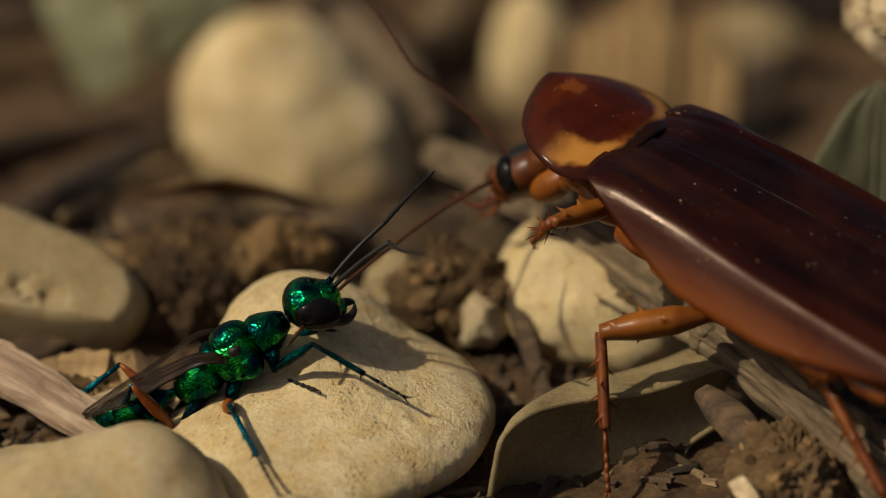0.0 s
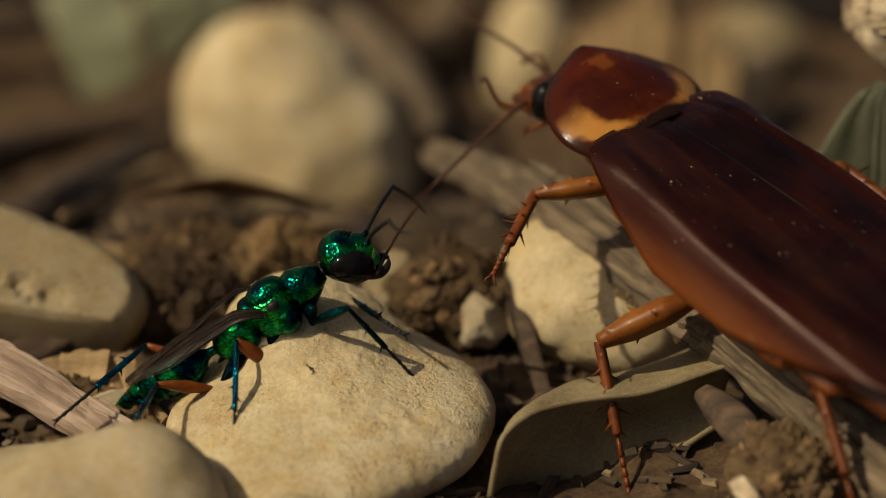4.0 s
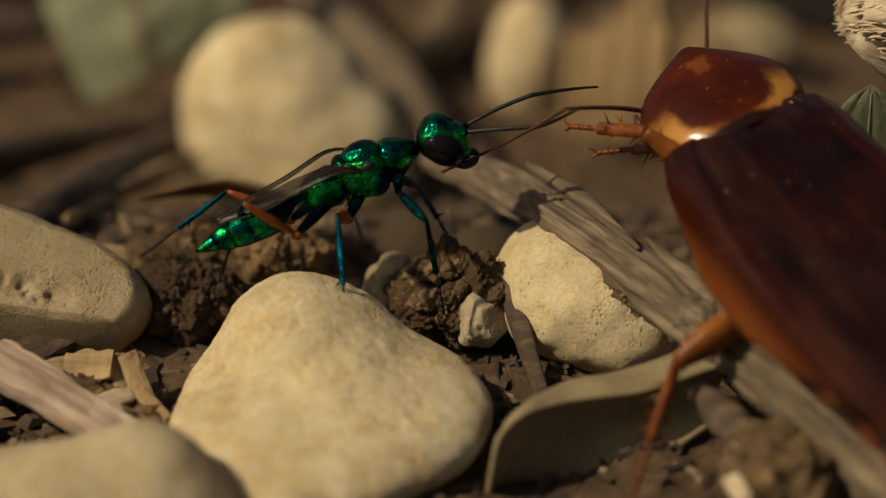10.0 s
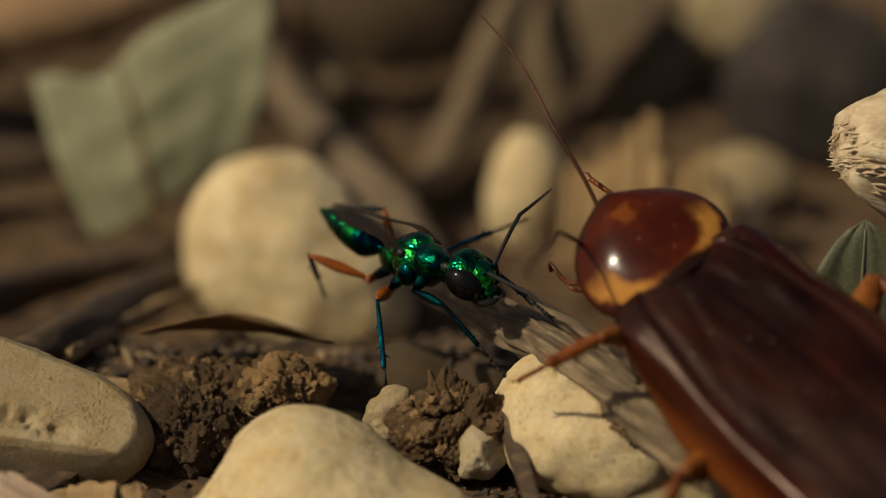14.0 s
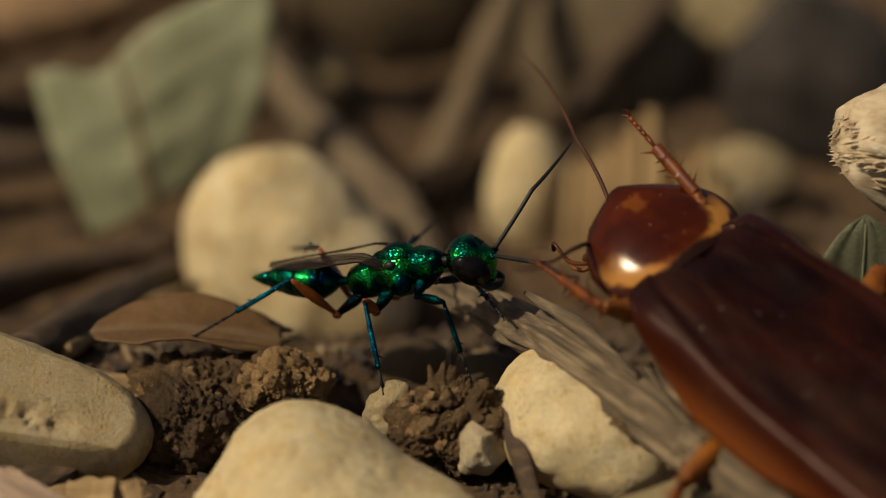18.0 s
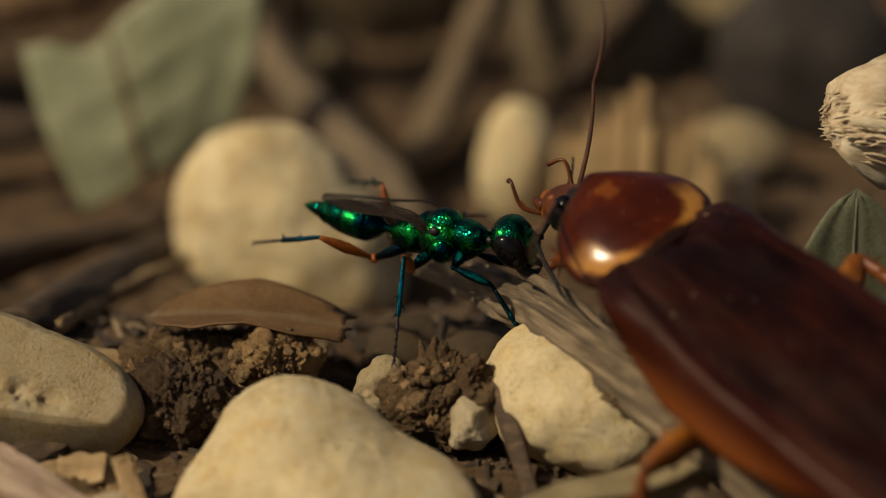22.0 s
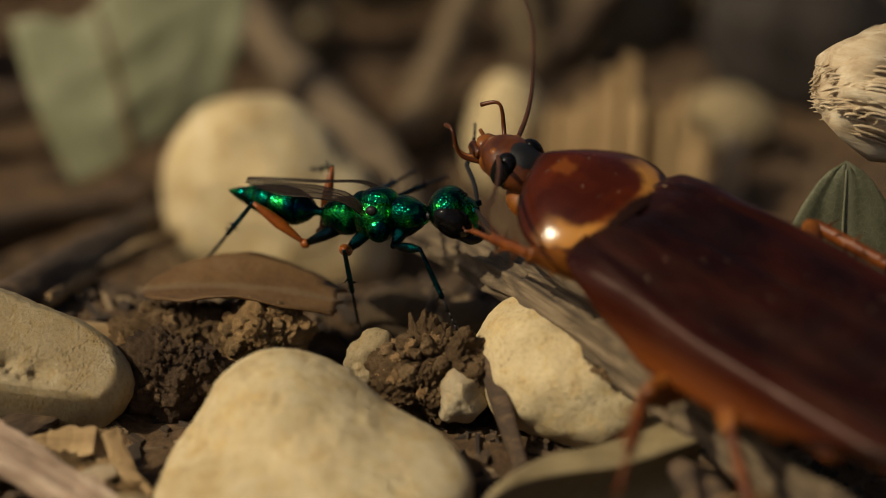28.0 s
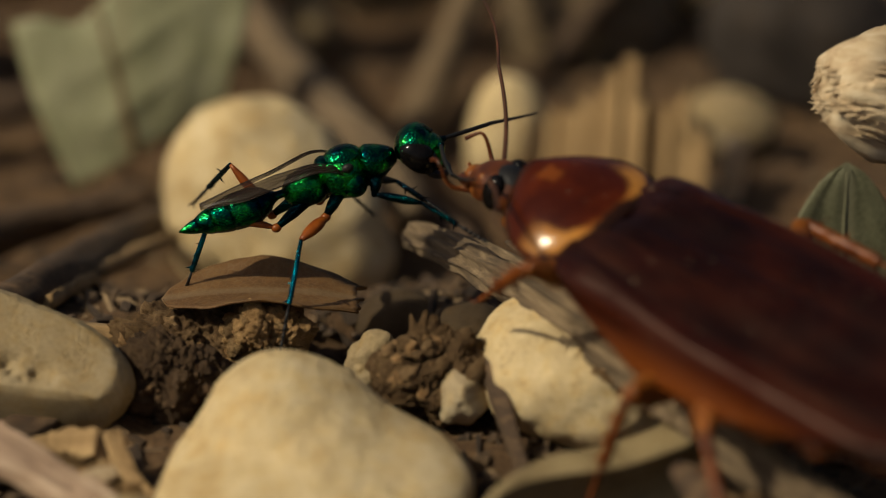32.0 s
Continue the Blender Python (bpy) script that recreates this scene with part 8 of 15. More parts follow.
    walk(MOVING['middle_leg_right_tarsus'], [(0, P(2.54, -6.59, -1.73, 9.8, 17.8, -84.1)), (1.5, P(2.51, -6.59, -1.46, 9.2, 14.6, -86.2)), (2, P(2.46, -6.61, -1.47, 9.4, 14.8, -85.8)), (2.5, P(1.93, -6.39, -0.84, 8, 10.9, -92)), (3, P(1.08, -6.13, -0.56, 7, 10.4, -97.2)), (3.5, P(0.15, -5.41, -0.57, 5.1, 13.9, -106.2)), (4, P(-0.45, -4.61, -0.84, 2.3, 19.5, -116)), (4.5, P(-0.32, -4.39, -1.15, 0.1, 24.9, -121.7)), (5, P(0, -4.31, -1.5, -1.3, 30.1, -124.7)), (5.5, P(0.14, -4.1, -1.73, -2.6, 33.7, -127.3)), (6, P(0.07, -3.86, -1.79, -3.9, 35, -129.5)), (6.5, P(0.57, -4.16, -1.55, 2.8, 31, -117.3)), (7, P(1.26, -4.41, -1.35, 8.6, 27.4, -105.5)), (7.5, P(1.93, -4.11, -1.5, 11, 26.8, -100.3)), (8, P(0.09, -6.47, -1.86, 6.8, 18.7, -111.1)), (8.5, P(-0.06, -6.1, -1.62, 5, 20.1, -116.3)), (9, P(1.19, -6.5, -2.14, 11.2, 24.1, -99.9)), (9.5, P(0.98, -4.83, -3.53, -0.3, 54.9, -117.4)), (10, P(0.02, -5.37, -2.87, 2.2, 42.5, -114.1)), (10.5, P(0.54, -6.37, -3.29, 12.4, 33.8, -97.6)), (11, P(-0.19, -5.79, -4, 11.3, 40.8, -99.4)), (11.5, P(0.31, -5.33, -5.38, 15.4, 51.3, -93.8)), (12, P(0.57, -3.9, -6.66, 12.7, 71.9, -96.8)), (12.5, P(3.24, -3.41, -6.95, 58.5, 54.2, -46.6)), (13, P(6.19, -4.05, -4.1, 63.5, 30.1, -39.3)), (13.5, P(4.36, -3.14, -5.49, 66.1, 71.8, -36.2)), (14, P(4.05, -3.26, -5.37, 70.3, 74.2, -31.8)), (14.5, P(3.71, -3.76, -5.14, 74.3, 69.7, -27.6)), (15, P(3.58, -3.79, -5.03, 70.5, 70.9, -31.6)), (16, P(3.06, -3.91, -4.62, 37.7, 73.9, -65.9)), (16.5, P(3.06, -3.91, -4.54, 28.9, 72.8, -75.1)), (17, P(3.55, -3.93, -4.4, 32.4, 67.4, -71.4)), (17.5, P(4.13, -3.52, -4.4, 42.7, 66.4, -60.3)), (18, P(2.74, -4.23, -4.04, 28.1, 67.6, -76)), (18.5, P(1.87, -4.28, -3.54, 12.7, 64, -92.9)), (19, P(2.19, -4.94, -3.06, 14.5, 50.6, -90.8)), (19.5, P(1.38, -2.71, -3.73, -47.3, 77.4, -156.6)), (20, P(1.49, -1.86, -3.58, -98.2, 82.1, 151.7)), (20.5, P(1.72, -2.25, -3.72, -64.3, 80.7, -174)), (21, P(2.99, -5.23, -2.49, 35.6, 40.5, -69.9)), (21.5, P(3.24, -5.17, -2.54, 38, 40.8, -66.2)), (22, P(3.85, -5.5, -2.57, 39.3, 34.9, -64)), (22.5, P(1.16, -1.57, -3.54, -97, 69.4, 152.7)), (23, P(-0.12, -1.92, -4.43, -105.4, 52.9, 143.2)), (23.5, P(0.54, -1.32, -3.81, -111.2, 50, 135.8)), (24, P(0.56, -1.47, -4.18, -110.2, 50.4, 137)), (24.5, P(1.93, -0.73, -4.77, -113.7, 55, 132.7)), (25, P(1.79, -0.87, -4.2, -118.4, 55.8, 126.9)), (25.5, P(1.57, -0.95, -4.33, -116.6, 53, 129.2)), (27.5, P(1.55, -1.06, -4.56, -121.9, 53.7, 122.6)), (28, P(1.51, -1.2, -4.14, -122.7, 58.3, 121.6)), (28.5, P(1.54, -1.12, -4.15, -127, 56.9, 116.5)), (29, P(1.76, -1.02, -3.99, -143.3, 57.5, 97.2)), (29.5, P(1.78, -0.94, -3.87, -153.9, 56.2, 84.5)), (30, P(1.24, -0.79, -3.82, -151.4, 54.1, 87.5)), (30.5, P(0.3, -1.41, -4.02, -132.3, 68.9, 109)), (31, P(0.13, -4.48, -2.11, 1.2, 40.1, -110.6)), (31.5, P(0.45, -4.75, -2.94, -3.5, 49.8, -117.3)), (32, P(-1.84, -5.16, -4.12, -7.6, 35.3, -123.4))])
    walk(MOVING['hind_leg_right_femur'], [(0, P(-1.2, -0.9, -1.5, -87.8, -84.8, -130.7)), (1.5, P(-1.2, -0.9, -1.5, -150.9, -86.9, -67.5)), (2.5, P(-1.2, -0.9, -1.5, -123.2, -86.2, -95.3)), (3, P(-1.2, -0.9, -1.5, -88.7, -68, -130.2)), (3.5, P(-1.2, -0.9, -1.5, -80.2, -62.3, -139.5)), (4, P(-1.2, -0.9, -1.5, -73.3, -52.5, -147.7)), (4.5, P(-1.2, -0.9, -1.5, -68, -38.1, -155)), (5, P(-1.2, -0.9, -1.5, -61.8, -22, -167.3)), (5.5, P(-1.2, -0.9, -1.5, -57.5, -8.4, 176.6)), (6, P(-1.2, -0.9, -1.5, -57.4, -9.9, 175.5)), (6.5, P(-1.2, -0.9, -1.5, -65, -32.8, -164.1)), (7, P(-1.2, -0.9, -1.5, -80, -51.2, -142.2)), (7.5, P(-1.2, -0.9, -1.5, -95.7, -57.9, -123)), (8, P(-1.2, -0.9, -1.5, -90.3, -59, -129.3)), (8.5, P(-1.2, -0.9, -1.5, -76, -47.9, -147)), (9, P(-1.2, -0.9, -1.5, -74.1, -29.2, -149.9)), (9.5, P(-1.2, -0.9, -1.5, -81, -35, -137)), (10, P(-1.2, -0.9, -1.5, -57.2, -57.7, -169)), (10.5, P(-1.2, -0.9, -1.5, -60.1, -42.2, -165.1)), (11, P(-1.2, -0.9, -1.5, -53.5, -20.7, -177.5)), (11.5, P(-1.2, -0.9, -1.5, -72.9, -29.2, -133.6)), (12, P(-1.2, -0.9, -1.5, -84.5, -23.4, -107.7)), (12.5, P(-1.2, -0.9, -1.5, -90.9, -5.1, -82.6)), (13, P(-1.2, -0.9, -1.5, -90.4, -23.8, -84.6)), (13.5, P(-1.2, -0.9, -1.5, -85.4, -39, -94.1)), (14, P(-1.2, -0.9, -1.5, -69.9, -28.3, -121.5)), (14.5, P(-1.2, -0.9, -1.5, -67.7, -22.7, -126.6)), (15, P(-1.2, -0.9, -1.5, -66.4, -25.8, -129.8)), (15.5, P(-1.2, -0.9, -1.5, -63.2, -33.3, -136.2)), (16, P(-1.2, -0.9, -1.5, -62.6, -42.9, -137.2)), (17, P(-1.2, -0.9, -1.5, -99.5, -51.9, -88.3)), (17.5, P(-1.2, -0.9, -1.5, -109.2, -48.9, -75.6)), (18, P(-1.2, -0.9, -1.5, -82.6, -55.7, -108.8)), (18.5, P(-1.2, -0.9, -1.5, -65.1, -50.5, -130.6)), (19.5, P(-1.2, -0.9, -1.5, -79.1, -39.4, -110.7)), (20, P(-1.2, -0.9, -1.5, -77.5, -33.5, -113.4)), (20.5, P(-1.2, -0.9, -1.5, -53.5, -29.8, -157.4)), (21, P(-1.2, -0.9, -1.5, -56.1, -27.3, -152.1)), (21.5, P(-1.2, -0.9, -1.5, -57.7, -28.1, -148.6)), (22, P(-1.2, -0.9, -1.5, -73.3, -34.4, -119.1)), (22.5, P(-1.2, -0.9, -1.5, -58.3, -23.6, -149.3)), (23, P(-1.2, -0.9, -1.5, -57, -32.9, -152.2)), (23.5, P(-1.2, -0.9, -1.5, -55, -55.4, -155)), (24, P(-1.2, -0.9, -1.5, -79, -48.7, -124.9)), (24.5, P(-1.2, -0.9, -1.5, -102.2, -37.4, -91.5)), (25, P(-1.2, -0.9, -1.5, -81.2, -29.3, -128.6)), (25.5, P(-1.2, -0.9, -1.5, -74.8, -30.4, -141.5)), (26, P(-1.2, -0.9, -1.5, -77.9, -38.8, -136)), (26.5, P(-1.2, -0.9, -1.5, -76.7, -45, -137.8)), (27, P(-1.2, -0.9, -1.5, -67.7, -47.2, -150.2)), (27.5, P(-1.2, -0.9, -1.5, -67.1, -48.9, -151)), (28, P(-1.2, -0.9, -1.5, -56.2, -45.2, -165.8)), (28.5, P(-1.2, -0.9, -1.5, -58.4, -33, -162.4)), (29, P(-1.2, -0.9, -1.5, -51.7, -27.6, -175.6)), (29.5, P(-1.2, -0.9, -1.5, -50.6, -29.2, -177.9)), (30, P(-1.2, -0.9, -1.5, -53.9, -31.1, -171.5)), (30.5, P(-1.2, -0.9, -1.5, -44.3, -25.9, 168.7)), (31, P(-1.2, -0.9, -1.5, -47.2, -50.5, 173.2)), (31.5, P(-1.2, -0.9, -1.5, -83.9, -62.8, -143.6)), (32, P(-1.2, -0.9, -1.5, -45.6, -29, 166.6))])
    walk(MOVING['hind_leg_right_tibia'], [(0, P(-1.42, -1.16, 2.18, -103.4, 36.3, 135.7)), (1, P(-1.18, -1.06, 2.2, -105.4, 38.7, 132.5)), (2, P(-1.15, -1.17, 2.19, -106, 39.4, 131.5)), (2.5, P(-1.22, -1.14, 2.19, -105.9, 39.2, 131.6)), (2.75, P(-1.66, -1.55, 2.06, -47.6, 34.9, -142.8)), (3, P(-2.09, -1.96, 1.93, -34.4, -9.3, -91.3)), (3.5, P(-2.51, -2.01, 1.78, -33.7, -12.8, -95.3)), (4, P(-3.1, -2.11, 1.43, -31.5, -15.4, -104.4)), (4.5, P(-3.84, -2.13, 0.78, -27.6, -16.2, -118.6)), (5, P(-4.55, -1.65, -0.11, -23.8, -14.5, -133)), (5.5, P(-4.85, -0.68, -0.96, -21.8, -12.1, -141.5)), (6, P(-4.83, -0.62, -0.86, -21.5, -11.2, -143.2)), (6.5, P(-4.19, -1.75, 0.5, -22, -3, -139.1)), (7, P(-3.03, -2.32, 1.38, -22.1, 9, -141.4)), (7.5, P(-2.27, -2.55, 1.64, -21.6, 11.6, -138.8)), (8, P(-2.41, -2.37, 1.67, -21, 8.4, -135.2)), (8.5, P(-3.28, -2.25, 1.25, -22.2, 11.7, -142)), (9, P(-3.99, -2.52, 0.3, -19.8, 9.9, -129.5)), (9.5, P(-3.42, -2.96, 0.62, -18.2, -0.3, -110.5)), (9.75, P(-3.28, -2.12, 1.13, -34.2, 42.4, -150.7)), (10, P(-3.14, -1.28, 1.63, -100.3, 49.6, 125.2)), (10.5, P(-3.85, -1.6, 0.99, -87.1, 49.6, 142.5)), (11, P(-4.66, -1.05, -0.19, -83.6, 43.3, 147.3)), (11.5, P(-3.43, -3.24, 0.3, -83.1, 40.1, 148.1)), (12, P(-2.23, -4.14, -0.03, -71.7, 34.5, 166.7)), (12.5, P(-0.73, -4.55, -1.17, -73.9, 34.1, 162.8)), (13, P(-0.88, -4.27, 0, -79.5, 32.9, 152.7)), (13.5, P(-1.4, -3.77, 0.83, -81.8, 33.3, 148.5)), (14, P(-2.9, -3.68, 0.26, -81.5, 33.9, 149.1)), (14.5, P(-3.23, -3.64, -0.07, -80.6, 41.6, 150.6)), (15, P(-3.33, -3.46, 0.11, -74.7, 41.4, 159.5)), (15.5, P(-3.43, -3.04, 0.53, -68.1, 35, 170.1)), (16, P(-3.19, -2.74, 1.02, -64.2, 26.9, 177.6)), (16.5, P(-2.15, -3.12, 1.31, -62.9, 22.3, -179.2)), (17, P(-1.13, -3.18, 1.41, -63.7, 23.1, 178.8)), (17.5, P(-0.6, -3.25, 1.29, -60.5, 22.5, -173.1)), (18, P(-1.87, -2.87, 1.56, -57.5, 13.6, -163.5)), (18.5, P(-2.73, -2.68, 1.36, -64.8, 20.2, 171.7)), (19, P(-2.57, -3.14, 1.11, -59.6, 6.6, -165.9)), (19.5, P(-2.21, -3.57, 0.85, -60.4, -11.1, -145.2)), (20, P(-2.42, -3.73, 0.54, -60, -15, -146.9)), (20.5, P(-4.17, -2.13, 0.34, -64.2, 24.7, 168.1)), (21, P(-4.11, -2.44, 0.2, -61.8, 26.6, 173.8)), (21.5, P(-3.99, -2.6, 0.24, -62.3, 19.3, 172.4)), (22, P(-2.69, -3.57, 0.59, -64.2, 13.8, 165.6)), (22.5, P(-4.12, -2.63, -0.02, -62.2, 24.4, 171.9)), (23, P(-3.95, -2.35, 0.51, -74, 52, 153.4)), (23.5, P(-3.1, -1.79, 1.54, -75.2, 48.6, 151.9)), (24, P(-2.6, -2.9, 1.28, -66.3, 45.2, 164)), (24.5, P(-1.28, -3.84, 0.75, -80, 49.9, 145.6)), (25, P(-3.21, -3.42, 0.31, -94.4, 48.7, 126.6)), (25.5, P(-3.7, -2.89, 0.37, -90.4, 46.2, 132)), (26, P(-3.28, -2.9, 0.82, -88.7, 46.1, 134.5)), (26.5, P(-3.14, -2.66, 1.12, -86.1, 46.5, 138)), (27, P(-3.38, -2.15, 1.22, -82.4, 46.5, 143.1)), (27.5, P(-3.33, -2.08, 1.29, -77.5, 44.8, 149.9)), (28, P(-3.73, -1.54, 1.13, -71.1, 38.6, 159.6)), (28.5, P(-4.16, -1.84, 0.52, -65.2, 35.6, 169.3)), (29, P(-4.47, -1.15, 0.22, -67.4, 41.5, 165.9)), (29.5, P(-4.43, -1.02, 0.31, -64.7, 55.7, 169.4)), (30, P(-4.33, -1.37, 0.41, -52.3, 62.1, -176.2)), (30.5, P(-4.46, -0.25, 0.12, -75.1, 63.3, 158.3)), (31, P(-3.54, -0.62, 1.35, -92.3, 58.7, 138.6)), (31.5, P(-2.56, -1.9, 1.79, -73.8, 54, 160.8)), (32, P(-4.35, -0.15, 0.29, -63.6, 55.9, 173.2))])
    walk(MOVING['hind_leg_right_tarsus'], [(0, P(-3.65, 1.02, -0.1, -103.4, 36.3, 135.7)), (1, P(-3.22, 1.17, -0.22, -105.4, 38.7, 132.5)), (1.5, P(-3.1, 1.15, -0.26, -106, 39.4, 131.5)), (2, P(-3.13, 1.07, -0.26, -106, 39.4, 131.5)), (2.5, P(-3.21, 1.09, -0.25, -105.9, 39.2, 131.6)), (2.75, P(-2.7, -2.34, 1.15, -47.6, 34.9, -142.8)), (3, P(-2.18, -5.77, 2.56, -34.4, -9.3, -91.3)), (3.5, P(-2.85, -5.77, 2.63, -33.7, -12.8, -95.3)), (4, P(-4.03, -5.71, 2.46, -31.5, -15.4, -104.4)), (4.5, P(-5.62, -5.39, 1.86, -27.6, -16.2, -118.6)), (5, P(-7.1, -4.39, 0.86, -23.8, -14.5, -133)), (5.5, P(-7.81, -3.04, -0.15, -21.8, -12.1, -141.5)), (6, P(-7.87, -2.89, -0.12, -21.5, -11.2, -143.2)), (6.5, P(-7.11, -4.28, 0.7, -22, -3, -139.1)), (7, P(-6.01, -4.7, 0.78, -22.1, 9, -141.4)), (7.5, P(-5.12, -5.04, 0.86, -21.6, 11.6, -138.8)), (8, P(-5.12, -5.07, 1.11, -21, 8.4, -135.2)), (8.5, P(-6.26, -4.58, 0.47, -22.2, 11.7, -142)), (9, P(-6.42, -5.46, -0.36, -19.8, 9.9, -129.5)), (9.5, P(-4.77, -6.58, 0.64, -18.2, -0.3, -110.5)), (9.75, P(-4.68, -2.91, -0.34, -34.2, 42.4, -150.7)), (10, P(-4.58, 0.77, -1.32, -100.3, 49.6, 125.2)), (10.5, P(-5.84, -0.08, -1.96, -87.1, 49.6, 142.5)), (11, P(-7.02, 0.47, -2.84, -83.6, 43.3, 147.3)), (11.5, P(-5.94, -1.68, -2.18, -83.1, 40.1, 148.1)), (12, P(-5.33, -3.41, -2.22, -71.7, 34.5, 166.7)), (12.5, P(-3.78, -3.61, -3.34, -73.9, 34.1, 162.8)), (13, P(-3.76, -2.78, -2.1, -79.5, 32.9, 152.7)), (13.5, P(-4.16, -2.08, -1.29, -81.8, 33.3, 148.5)), (14, P(-5.66, -2.03, -1.9, -81.5, 33.9, 149.1)), (14.5, P(-5.75, -2.22, -2.64, -80.6, 41.6, 150.6)), (15, P(-6.05, -2.44, -2.44, -74.7, 41.4, 159.5)), (15.5, P(-6.55, -2.49, -1.68, -68.1, 35, 170.1)), (16, P(-6.63, -2.59, -0.73, -64.2, 26.9, 177.6)), (16.5, P(-5.72, -3.17, -0.16, -62.9, 22.3, -179.2)), (17, P(-4.68, -3.11, -0.11, -63.7, 23.1, 178.8)), (17.5, P(-4.14, -3.69, -0.19, -60.5, 22.5, -173.1)), (18, P(-5.47, -3.94, 0.65, -57.5, 13.6, -163.5)), (18.5, P(-6.32, -2.16, 0.02, -64.8, 20.2, 171.7)), (19, P(-6.29, -4.07, 0.67, -59.6, 6.6, -165.9)), (19.5, P(-5.32, -5.74, 1.6, -60.4, -11.1, -145.2)), (20, P(-5.55, -5.77, 1.55, -60, -15, -146.9)), (20.5, P(-7.6, -1.41, -1.27, -64.2, 24.7, 168.1)), (21, P(-7.54, -2.06, -1.54, -61.8, 26.6, 173.8)), (21.5, P(-7.6, -2.12, -1.04, -62.3, 19.3, 172.4)), (22, P(-6.32, -2.64, -0.33, -64.2, 13.8, 165.6)), (22.5, P(-7.6, -2.13, -1.62, -62.2, 24.4, 171.9)), (23, P(-6.08, -1.28, -2.53, -74, 52, 153.4)), (23.5, P(-5.36, -0.59, -1.36, -75.2, 48.6, 151.9)), (24, P(-5.21, -2.15, -1.46, -66.3, 45.2, 164)), (24.5, P(-3.33, -2.43, -2.21, -80, 49.9, 145.6)), (25, P(-4.73, -1.37, -2.59, -94.4, 48.7, 126.6)), (25.5, P(-5.49, -0.9, -2.41, -90.4, 46.2, 132)), (26, P(-5.15, -0.99, -1.97, -88.7, 46.1, 134.5)), (26.5, P(-5.11, -0.88, -1.68, -86.1, 46.5, 138)), (27, P(-5.51, -0.55, -1.59, -82.4, 46.5, 143.1)), (27.5, P(-5.7, -0.7, -1.44, -77.5, 44.8, 149.9)), (28, P(-6.56, -0.48, -1.28, -71.1, 38.6, 159.6)), (28.5, P(-7.24, -1.25, -1.73, -65.2, 35.6, 169.3)), (29, P(-7.28, -0.44, -2.34, -67.4, 41.5, 165.9)), (29.5, P(-6.57, -0.62, -2.89, -64.7, 55.7, 169.4)), (30, P(-6.14, -1.49, -3.01, -52.3, 62.1, -176.2)), (30.5, P(-6.08, 0.39, -3.33, -75.1, 63.3, 158.3)), (31, P(-5.04, 0.71, -1.95, -92.3, 58.7, 138.6)), (31.5, P(-4.71, -1.16, -1.34, -73.8, 54, 160.8)), (32, P(-6.5, 0.1, -2.91, -63.6, 55.9, 173.2))])
